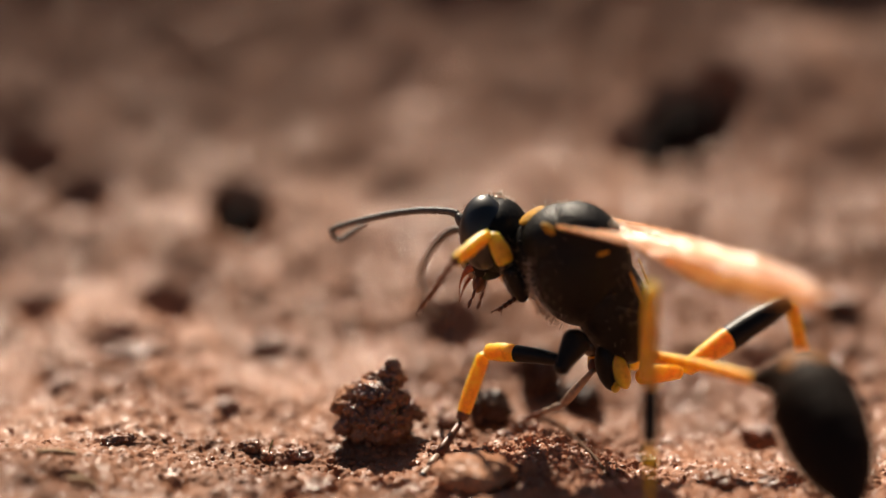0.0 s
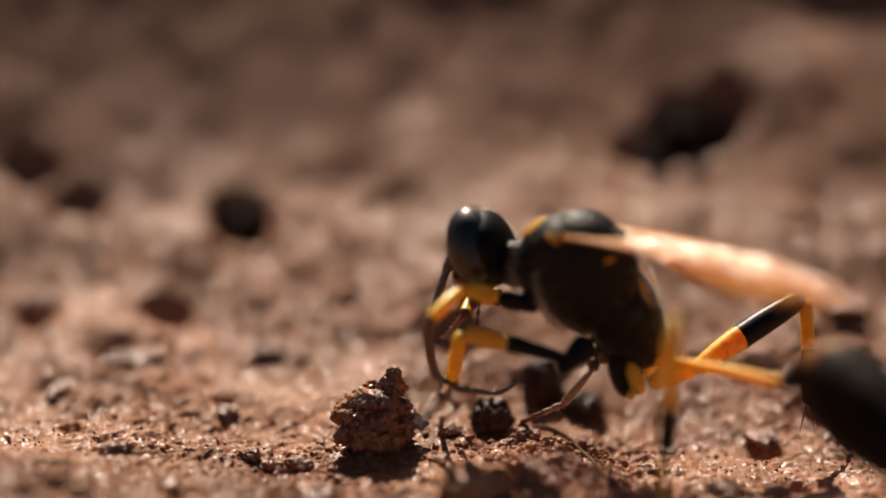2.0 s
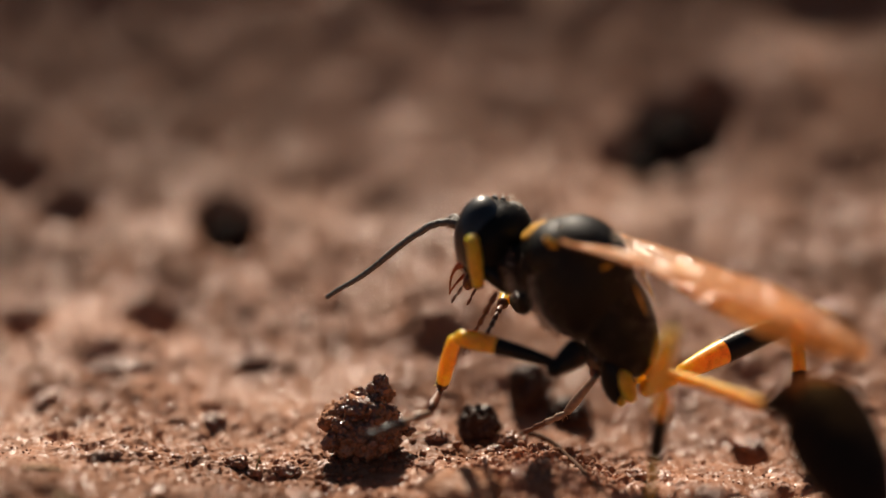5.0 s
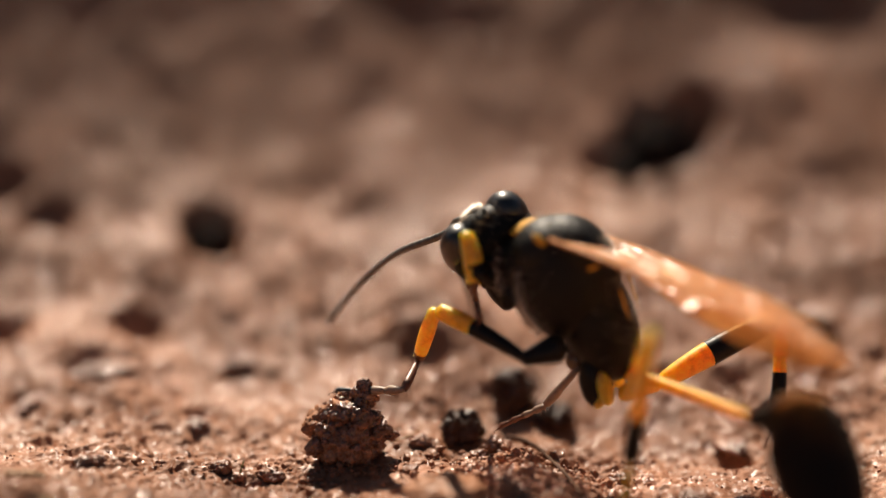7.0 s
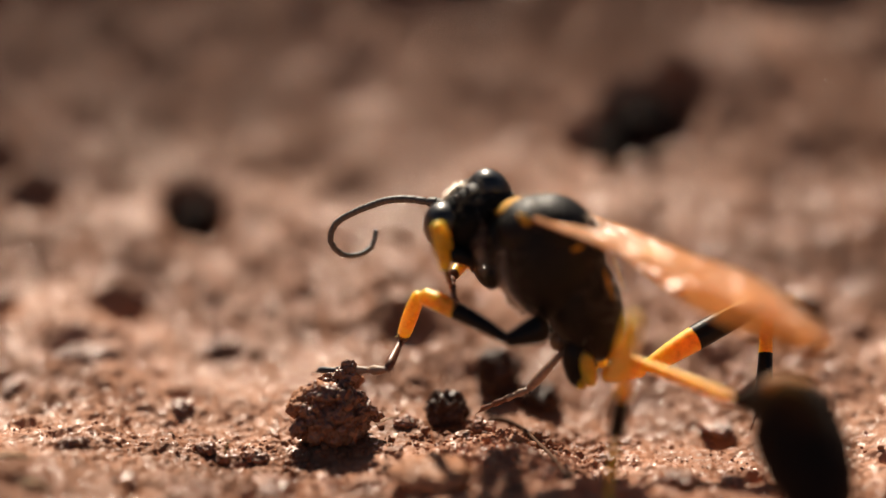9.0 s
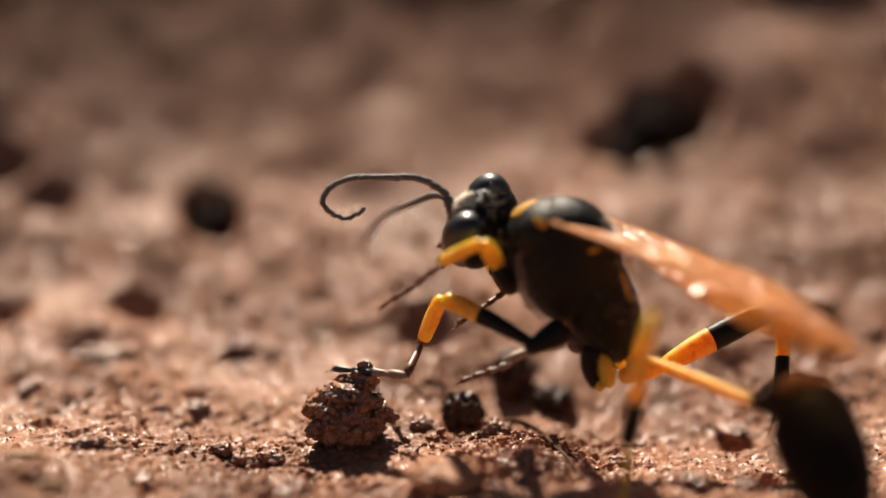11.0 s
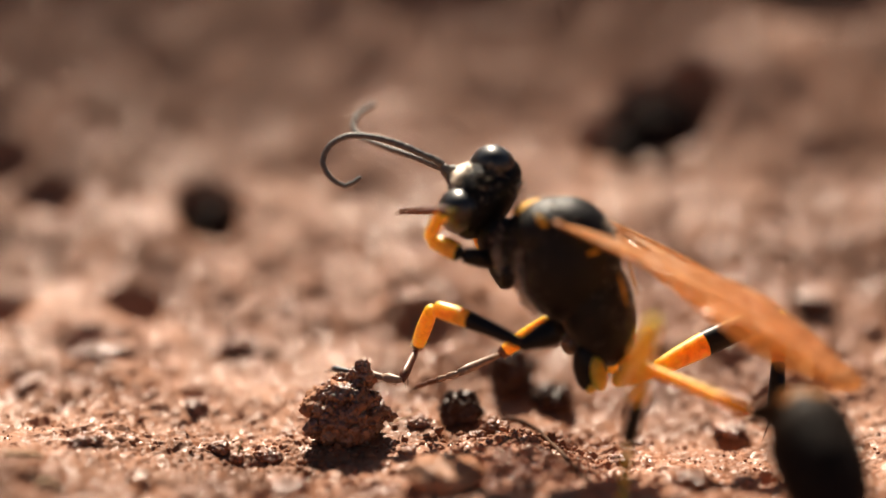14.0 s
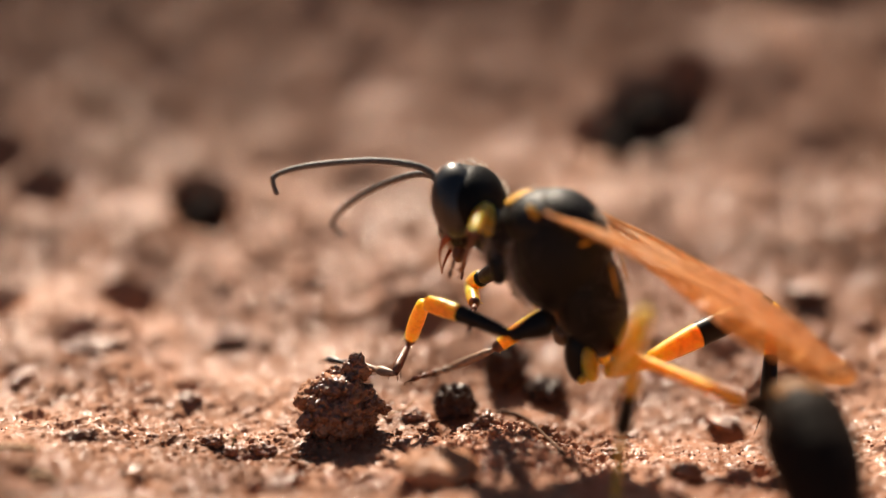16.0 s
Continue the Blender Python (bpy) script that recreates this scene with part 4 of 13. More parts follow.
    walk(far_wing, [
        (0, mm(-0.21, -1.45, 1.72, -0.4, -2.8, 145.7)), (0.5, mm(-0.21, -1.45, 1.72, -0.3, -2.6, 146.2)),
        (1, mm(-0.21, -1.45, 1.72, -0.4, -1.9, 146.4)), (1.5, mm(-0.21, -1.45, 1.72, -1.2, -3.3, 145.7)),
        (2, mm(-0.21, -1.45, 1.72, -2.2, -1.1, 147.1)), (2.5, mm(-0.21, -1.45, 1.72, -1.5, 0.3, 149.1)),
        (3, mm(-0.21, -1.45, 1.72, -0.3, 5.3, 153.7)), (3.5, mm(-0.21, -1.45, 1.72, 0.9, 10, 160.4)), (4, mm(-0.21, -1.45, 1.72, 1.3, 9.8, 160.3)),
        (4.2, mm(-0.21, -1.45, 1.72, 1.3, 10.3, 160.5)), (6.3, mm(-0.21, -1.45, 1.72, 2.8, 6.8, 152.8)),
        (6.5, mm(-0.21, -1.45, 1.72, 3.9, 6.9, 155.3)), (7, mm(-0.21, -1.45, 1.72, 4.2, 7.2, 156.5)), (7.5, mm(-0.21, -1.45, 1.72, 4.9, 7.3, 158.4)),
        (8, mm(-0.21, -1.45, 1.72, 4.8, 5.2, 156.2)), (8.5, mm(-0.21, -1.45, 1.72, 4.6, 5.6, 156.5)), (9, mm(-0.21, -1.45, 1.72, 4.6, 6.3, 155.7)),
        (9.2, mm(-0.21, -1.45, 1.72, 4.5, 6.3, 155.7)), (11.3, mm(-0.21, -1.45, 1.72, 4.3, 8.6, 159.3)),
        (11.5, mm(-0.21, -1.45, 1.72, 4.6, 7.3, 158.4)), (12, mm(-0.21, -1.45, 1.72, 5.3, 10.6, 167.1)),
        (12.5, mm(-0.21, -1.45, 1.72, 5.6, 16.7, 173.3)), (13, mm(-0.21, -1.45, 1.72, 6.6, 17.7, 172.8)),
        (13.5, mm(-0.21, -1.45, 1.72, 6.6, 17.5, 172.9)), (14, mm(-0.21, -1.45, 1.72, 6.4, 15.6, 169.6)),
        (14.5, mm(-0.21, -1.45, 1.72, 6.4, 17.5, 172.9)), (15, mm(-0.21, -1.45, 1.72, 6.6, 17.6, 172.9)),
        (15.5, mm(-0.21, -1.45, 1.72, 6.7, 17.1, 173.1)), (16, mm(-0.21, -1.45, 1.72, 6.6, 17.6, 172.9))])
    walk(head, [
        (0, mm(3.77, -0.68, 0.83, 23.9, 6.5, -1.3)), (0.5, mm(3.76, -0.68, 0.82, 23.7, 7.2, -2.8)), (1, mm(3.68, -0.55, 0.46, 28.4, 19.1, 5.5)),
        (1.5, mm(4.19, -0.32, 0.25, 32.6, 22, 8.7)), (2, mm(4.45, -0.51, 0.87, 28.7, 12.2, 5.4)), (2.5, mm(4.4, -0.72, 1.33, 58.6, -5.5, -24.2)),
        (3, mm(4.48, -0.66, 1.24, 59.7, -7.7, -24.1)), (3.5, mm(4.4, -0.74, 1.38, 60.5, -9.4, -22.3)), (4, mm(4.47, -0.76, 1.47, 51.8, -0.6, -9.3)),
        (4.2, mm(4.13, -0.86, 1.49, 51.9, 0.7, -7.5)), (5.25, mm(3.84, -0.83, 1.23, 8.8, -5.9, -26.2)),
        (6.3, mm(3.54, -0.8, 0.97, -32.8, -23.3, -36)), (6.5, mm(3.8, -0.73, 0.99, -34, -22.4, -34.9)),
        (7, mm(3.65, -0.82, 1.11, -34.3, -22.2, -34.7)), (7.5, mm(3.59, -0.83, 1.07, -35.1, -21.5, -33.9)),
        (8, mm(3.65, -0.82, 1.1, -35.1, -21.5, -33.9)), (8.5, mm(3.61, -0.82, 1.06, -34.8, -21.8, -34.2)),
        (9, mm(3.73, -0.8, 1.1, -33.4, -20.5, -32.2)), (9.2, mm(3.61, -0.72, 0.82, -31.2, -17.9, -5.9)),
        (11.3, mm(4.25, -0.64, 1.04, -26.7, -17.6, -0.3)), (11.5, mm(4.52, -0.67, 1.29, -26.8, -17, 0)),
        (12, mm(4.23, -0.57, 0.86, -29, -15.4, -10.3)), (12.5, mm(4.32, -0.8, 1.49, -24.7, -13.9, 0.9)),
        (13, mm(4.38, -0.95, 1.88, -49.3, -22.3, -4.2)), (13.5, mm(4.28, -1.01, 1.95, -49.3, -22.3, -4.2)),
        (14, mm(4.27, -0.99, 1.89, -49.3, -22.3, -4.2)), (14.5, mm(4.25, -1.03, 1.99, -49.2, -22.5, -4.3)),
        (15, mm(4.33, -0.97, 1.89, 14.3, -24.6, -21.8)), (15.5, mm(4.43, -0.86, 1.68, 20.3, -14.5, -17.5)),
        (16, mm(4.17, -0.71, 1.17, 21.5, 19.9, -3.2))])
    walk(near_antenna[0], [
        (0, mm(1.1, 0.38, 0.12, 3.9, -65.5, -23.3)), (0.25, mm(1.1, 0.38, 0.12, 4.2, -58.5, -24)), (0.5, mm(1.1, 0.38, 0.12, 4.4, -51.4, -24.5)),
        (0.75, mm(1.1, 0.38, 0.12, 7.4, -26, -30.2)), (1, mm(1.1, 0.38, 0.12, 8.5, 0, -33.9)), (1.5, mm(1.1, 0.38, 0.12, -2.7, 21.9, -83.6)),
        (1.75, mm(1.1, 0.38, 0.12, 11.8, 48.1, -58.4)), (2, mm(1.1, 0.38, 0.12, 57.2, 61, -4)), (2.17, mm(1.1, 0.38, 0.12, 49.2, 54.4, -13.4)),
        (2.25, mm(1.1, 0.38, 0.12, 46.4, 51.1, -16.7)), (2.33, mm(1.1, 0.38, 0.12, 44, 47.8, -19.6)), (2.5, mm(1.1, 0.38, 0.12, 39.9, 40.8, -24.5)),
        (2.75, mm(1.1, 0.38, 0.12, 40.7, 25.1, -20.9)), (3, mm(1.1, 0.38, 0.12, 40.8, 8.5, -18)), (3.5, mm(1.1, 0.38, 0.12, 35.6, 15.4, -42.2)),
        (4, mm(1.1, 0.38, 0.12, 38.4, -7.4, -9.3)), (4.2, mm(1.1, 0.38, 0.12, 32.3, -25.6, 14.8)), (5.25, mm(1.1, 0.38, 0.12, 28.6, -6.4, 33.9)),
        (6.3, mm(1.1, 0.38, 0.12, 30.3, 14.2, 52.1)), (6.5, mm(1.1, 0.38, 0.12, 38.5, 39.8, 70.3)), (7, mm(1.1, 0.38, 0.12, 29.1, 30.1, 53.9)),
        (7.5, mm(1.1, 0.38, 0.12, 24.9, 25.3, 44.9)), (7.75, mm(1.1, 0.38, 0.12, 28.6, 24.5, 53.9)), (8, mm(1.1, 0.38, 0.12, 32, 23.2, 62.6)),
        (8.5, mm(1.1, 0.38, 0.12, 26.8, 5.5, 42.3)), (9, mm(1.1, 0.38, 0.12, 26.4, 1.3, 36.3)), (9.1, mm(1.1, 0.38, 0.12, 34.4, -21.6, -7)),
        (9.2, mm(1.1, 0.38, 0.12, 55.2, -31, -52.8)), (11.3, mm(1.1, 0.38, 0.12, 54.7, -33.1, -51.3)), (11.5, mm(1.1, 0.38, 0.12, 47.9, 5.9, -30.6)),
        (12, mm(1.1, 0.38, 0.12, 67.7, 31.7, 25.1)), (12.5, mm(1.1, 0.38, 0.12, 55.4, 13.1, -5.6)), (13, mm(1.1, 0.38, 0.12, 56.2, -13.3, -31.5)),
        (13.5, mm(1.1, 0.38, 0.12, 51.3, -9.2, -6.6)), (14, mm(1.1, 0.38, 0.12, 56.4, -13.5, -32.6)), (14.5, mm(1.1, 0.38, 0.12, 53.4, -11.3, -18.3)),
        (15, mm(0.91, 0.56, -0.47, 37.8, -15.6, 16.3)), (15.25, mm(0.95, 0.5, -0.45, 35.7, -26.2, 16.4)),
        (15.5, mm(0.99, 0.45, -0.43, 33.7, -36.8, 16.5)), (16, mm(1.1, 0.38, 0.12, -84.6, -83.8, 133.9))])
    walk(near_antenna[1], [
        (0, mm(1.26, 0.31, 0.5, -3.5, -55.9, -15.3)), (0.25, mm(1.3, 0.29, 0.47, -0.9, -49.6, -18.1)), (0.5, mm(1.34, 0.27, 0.44, 1, -43.3, -20.2)),
        (0.75, mm(1.39, 0.21, 0.28, 7.5, -19.4, -30.4)), (1, mm(1.44, 0.15, 0.12, 8.5, 4.6, -37.7)), (1.5, mm(1.14, 0.01, -0.03, -1.9, 22.2, -81.5)),
        (1.75, mm(1.22, 0.19, -0.13, 13.2, 47.8, -56.6)), (2, mm(1.29, 0.37, -0.23, 57.4, 60.7, -3.8)),
        (2.17, mm(1.33, 0.33, -0.2, 45.2, 55.8, -18.2)), (2.25, mm(1.34, 0.31, -0.19, 40.6, 52.9, -24)),
        (2.33, mm(1.36, 0.29, -0.18, 36.7, 49.8, -29.1)), (2.5, mm(1.39, 0.25, -0.15, 30.7, 42.5, -37.8)),
        (2.75, mm(1.43, 0.25, -0.05, 37.3, 26.5, -28.3)), (3, mm(1.48, 0.26, 0.06, 40.2, 10.6, -21.4)),
        (3.5, mm(1.38, 0.12, 0.01, 35.6, 15.6, -42.2)), (4, mm(1.49, 0.32, 0.17, 38.5, -5.6, -10)), (4.2, mm(1.46, 0.48, 0.3, 34.2, -18, 10.4)),
        (5.25, mm(1.4, 0.58, 0.16, 28.8, -0.6, 33.2)), (6.3, mm(1.34, 0.69, 0.02, 31.1, 16.5, 55.4)), (6.5, mm(1.2, 0.67, -0.13, 37.9, 39.2, 69.3)),
        (7, mm(1.3, 0.66, -0.08, 29, 29.9, 53.8)), (7.5, mm(1.35, 0.63, -0.05, 24.6, 24.8, 44.2)), (7.75, mm(1.31, 0.67, -0.04, 27.7, 23.2, 51.8)),
        (8, mm(1.27, 0.71, -0.04, 30.7, 21.2, 59.1)), (8.5, mm(1.4, 0.65, 0.08, 26.8, 5.9, 43.1)), (9, mm(1.42, 0.61, 0.11, 26.4, 1.3, 36.4)),
        (9.1, mm(1.37, 0.35, 0.23, 30.7, -16.3, 3)), (9.2, mm(1.33, 0.08, 0.35, 47.7, -28.3, -38.8)),
        (11.3, mm(1.32, 0.11, 0.34, 49.5, -30.2, -41.8)), (11.5, mm(1.44, 0.18, 0.08, 48.3, 7.9, -27.4)),
        (12, mm(1.41, 0.52, -0.09, 66.3, 29.9, 22.4)), (12.5, mm(1.49, 0.34, 0.03, 55.6, 13.9, -4.9)), (13, mm(1.44, 0.17, 0.21, 54.5, -12.4, -24.6)),
        (13.5, mm(1.49, 0.33, 0.18, 50.9, -8.7, -4)), (14, mm(1.43, 0.17, 0.22, 54.3, -12.4, -24.3)), (14.5, mm(1.47, 0.26, 0.2, 52.4, -10.6, -13.7)),
        (15, mm(1.29, 0.67, -0.36, 37.5, -11.3, 17.9)), (15.25, mm(1.3, 0.6, -0.28, 35.2, -20.8, 17.9)),
        (15.5, mm(1.3, 0.54, -0.19, 33, -30.5, 17.9)), (16, mm(1.07, 0.41, 0.53, -16.8, -81.2, 65.8))])
    walk(near_antenna[2], [
        (0, mm(1.52, 0.24, 0.9, -17.2, -18.1, -2.6)), (0.25, mm(1.6, 0.2, 0.84, -11.3, -16.1, -6.6)), (0.5, mm(1.67, 0.15, 0.78, -6.4, -14, -10.5)),
        (0.75, mm(1.75, 0, 0.43, 7.9, 3, -29.6)), (1, mm(1.83, -0.15, 0.08, 7.6, 19.1, -48.9)), (1.5, mm(1.21, -0.45, -0.22, 0.7, 23, -74.6)),
        (1.75, mm(1.38, -0.05, -0.44, 17.5, 46.6, -50.7)), (2, mm(1.54, 0.35, -0.67, 58.3, 59.6, -2.8)),
        (2.17, mm(1.58, 0.24, -0.61, 27.8, 59, -38.3)), (2.25, mm(1.6, 0.19, -0.57, 14.9, 55.1, -54.3)),
        (2.33, mm(1.63, 0.14, -0.54, 5.3, 49.6, -67.3)), (2.5, mm(1.67, 0.03, -0.48, -4.7, 36.2, -84.9)),
        (2.75, mm(1.8, 0.06, -0.26, 23.6, 29, -53.6)), (3, mm(1.93, 0.08, -0.03, 38.4, 16.5, -29)), (3.5, mm(1.74, -0.2, -0.12, 35.9, 15.8, -40.9)),
        (4, mm(1.98, 0.23, 0.22, 38.7, -0.1, -12)), (4.2, mm(1.92, 0.56, 0.45, 38.8, 9.9, -3.4)), (5.25, mm(1.76, 0.82, 0.16, 30, 19.3, 29.9)),
        (6.3, mm(1.61, 1.08, -0.12, 34, 22.2, 65.4)), (6.5, mm(1.34, 1.03, -0.45, 36.4, 37.5, 66.9)), (7, mm(1.56, 1.01, -0.33, 29, 29.3, 53.9)),
        (7.5, mm(1.68, 0.95, -0.26, 23.7, 23.5, 42.1)), (7.75, mm(1.6, 1.03, -0.24, 25.2, 19, 45.2)), (8, mm(1.51, 1.11, -0.22, 26.8, 14.4, 48.3)),
        (8.5, mm(1.76, 0.99, 0.03, 27, 7.3, 45.1)), (9, mm(1.82, 0.91, 0.1, 26.4, 0.7, 35.8)), (9.1, mm(1.74, 0.36, 0.34, 24, -0.6, 26.9)),
        (9.2, mm(1.65, -0.18, 0.57, 13.7, -2.1, 17)), (11.3, mm(1.63, -0.17, 0.59, 35.8, -16, -13.8)),
        (11.5, mm(1.88, -0.05, 0.01, 49.9, 13.4, -17.7)), (12, mm(1.81, 0.69, -0.34, 62.6, 22.5, 13.2)), (12.5, mm(1.97, 0.3, -0.09, 56, 15.7, -3.5)),
        (13, mm(1.88, -0.03, 0.32, 48.1, -8.1, -0.8)), (13.5, mm(1.99, 0.3, 0.26, 49.5, -6.7, 4.5)), (14, mm(1.87, -0.03, 0.32, 46, -6.8, 4.9)),
        (14.5, mm(1.95, 0.14, 0.29, 49, -7.5, 2.1)), (15, mm(1.76, 0.82, -0.26, 37.7, 2.7, 22.8)), (15.25, mm(1.73, 0.74, -0.1, 35.3, -3.9, 22)),
        (15.5, mm(1.71, 0.67, 0.06, 33.2, -10.5, 21.3)), (16, mm(1.1, 0.48, 1.01, 17.6, -54.7, 32.8))])
    walk(near_antenna[3], [
        (0, mm(1.9, 0.22, 1.02, -18.4, -3.5, -0.3)), (0.25, mm(1.98, 0.15, 0.95, -12.3, -2.6, -4.1)), (0.5, mm(2.05, 0.08, 0.88, -7.1, -1.7, -8)),
        (0.75, mm(2.07, -0.18, 0.41, 7.9, 13.7, -32.1)), (1, mm(2.09, -0.44, -0.06, 3.9, 26.8, -59.9)), (1.5, mm(1.31, -0.82, -0.38, 2, 23, -71.4)),
        (1.75, mm(1.53, -0.24, -0.7, 19.1, 46.1, -48.4)), (2, mm(1.75, 0.34, -1.02, 58.3, 59.6, -2.8)),
        (2.17, mm(1.73, 0.12, -0.92, 16.9, 59.6, -50.9)), (2.25, mm(1.73, 0.02, -0.87, 0.7, 53, -71.4)),
        (2.33, mm(1.72, -0.08, -0.82, -8.8, 44.1, -85.7)), (2.5, mm(1.7, -0.29, -0.72, -14.5, 26.5, -101.8)),
        (2.75, mm(1.99, -0.21, -0.43, 14.1, 26.6, -71.9)), (3, mm(2.29, -0.12, -0.15, 34, 20.1, -41.6)),
        (3.5, mm(2.04, -0.46, -0.23, 35.3, 16.5, -43)), (4, mm(2.38, 0.14, 0.22, 38.7, 2.9, -13.3)), (4.2, mm(2.31, 0.54, 0.38, 37.6, 21.1, -9.8)),
        (5.25, mm(2.05, 0.98, 0.05, 30.4, 31.4, 29.6)), (6.3, mm(1.77, 1.43, -0.28, 37.5, 27.9, 74.2)), (6.5, mm(1.47, 1.33, -0.7, 35, 35.8, 64.6)),
        (7, mm(1.77, 1.3, -0.53, 28.6, 28.6, 53)), (7.5, mm(1.96, 1.2, -0.43, 23.1, 22.2, 40.4)), (7.75, mm(1.87, 1.3, -0.37, 24.2, 16.7, 42.2)),
        (8, mm(1.77, 1.4, -0.32, 25.7, 11.2, 43.8)), (8.5, mm(2.05, 1.28, -0.02, 27.3, 8.3, 46.9)), (9, mm(2.16, 1.16, 0.1, 26.4, 2.1, 38.5)),
        (9.1, mm(2.08, 0.54, 0.34, 23.9, 4.6, 34.7)), (9.2, mm(2.01, -0.07, 0.58, 13, 6.9, 31.2)), (11.3, mm(2.01, -0.26, 0.7, 32.9, -7.8, -2.2)),
        (11.5, mm(2.27, -0.17, -0.09, 51.5, 17.5, -11.3)), (12, mm(2.18, 0.78, -0.5, 62.3, 21.9, 12.6)),
        (12.5, mm(2.37, 0.28, -0.2, 56.8, 18.1, -0.8)), (13, mm(2.28, -0.04, 0.38, 46.7, -6, 7.8)), (13.5, mm(2.4, 0.33, 0.31, 49, -5.9, 8.2)),
        (14, mm(2.27, 0, 0.37, 44.7, -4.3, 14.5)), (14.5, mm(2.36, 0.16, 0.34, 48.4, -6.5, 6.4)), (15, mm(2.13, 0.98, -0.28, 38, 8.8, 25.2)),
        (15.25, mm(2.11, 0.9, -0.07, 35.5, 4.9, 24.3)), (15.5, mm(2.09, 0.82, 0.14, 33.4, 1, 23.4)), (16, mm(1.3, 0.61, 1.35, 21.4, -37.5, 29.1))])
    walk(near_antenna[4], [
        (0, mm(2.33, 0.22, 1.05, -18.3, -1.9, -1.4)), (0.25, mm(2.4, 0.12, 0.97, -12.3, -1, -5.1)), (0.5, mm(2.47, 0.02, 0.89, -7.1, -0.1, -8.9)),
        (0.75, mm(2.37, -0.37, 0.32, 6.1, 17.7, -39.6)), (1, mm(2.27, -0.76, -0.24, -2.8, 30.4, -74.6)),
        (1.5, mm(1.43, -1.17, -0.54, 2.4, 22.3, -70.3)), (1.75, mm(1.69, -0.42, -0.96, 19.7, 45.9, -47.7)),
        (2, mm(1.95, 0.33, -1.37, 57.8, 59.8, -3.4)), (2.17, mm(1.84, -0.01, -1.21, 14, 59.7, -54.3)),
        (2.25, mm(1.79, -0.17, -1.14, -4.1, 51.3, -77.5)), (2.33, mm(1.74, -0.33, -1.07, -13.7, 39.4, -92.7)),
        (2.5, mm(1.62, -0.67, -0.91, -17.7, 17.5, -108.8)), (2.75, mm(2.09, -0.52, -0.6, 6.8, 20.7, -87.6)),
        (3, mm(2.57, -0.37, -0.29, 23.7, 21.2, -65.6)), (3.5, mm(2.33, -0.73, -0.35, 34.2, 17.9, -46.7)), (4, mm(2.78, 0.05, 0.2, 38.7, 4.2, -14.1)),
        (4.2, mm(2.7, 0.47, 0.23, 36.9, 21.7, -11.6)), (5.25, mm(2.29, 1.12, -0.12, 33, 39.4, 33.8)), (6.3, mm(1.87, 1.78, -0.47, 43.3, 35.6, 85.7)),
        (6.5, mm(1.61, 1.63, -0.94, 33.2, 33.3, 61.5)), (7, mm(1.99, 1.59, -0.73, 27.4, 27.3, 50.5)), (7.5, mm(2.25, 1.45, -0.58, 22.2, 20, 38.1)),
        (7.75, mm(2.16, 1.56, -0.49, 23.8, 15.3, 40.6)), (8, mm(2.06, 1.68, -0.4, 25.5, 10.6, 43)), (8.5, mm(2.32, 1.57, -0.08, 27.5, 8.9, 48.4)),
        (9, mm(2.48, 1.41, 0.08, 26.6, 5.2, 44.5)), (9.1, mm(2.44, 0.78, 0.3, 24, 5.5, 36.5)), (9.2, mm(2.39, 0.16, 0.53, 12.7, 5.6, 28.4)),
        (11.3, mm(2.43, -0.28, 0.76, 32.4, -4.1, 2.1)), (11.5, mm(2.65, -0.25, -0.21, 53.2, 21.7, -6.3)),
        (12, mm(2.55, 0.86, -0.65, 65.4, 27.7, 19.6)), (12.5, mm(2.76, 0.27, -0.33, 58.2, 21, 3.5)), (13, mm(2.69, 0.02, 0.42, 47.1, -6.4, 4.4)),
        (13.5, mm(2.8, 0.39, 0.35, 49.2, -6.7, 6.4)), (14, mm(2.68, 0.11, 0.4, 45, -5, 10.2)), (14.5, mm(2.76, 0.2, 0.39, 49, -7.6, -0.3)),
        (15, mm(2.5, 1.15, -0.35, 38.1, 8, 25.5)), (15.25, mm(2.48, 1.06, -0.11, 35.7, 8.4, 25.6)), (15.5, mm(2.47, 0.98, 0.13, 33.8, 8.7, 25.7)),
        (16, mm(1.59, 0.77, 1.6, 23.4, -20.7, 27.1))])
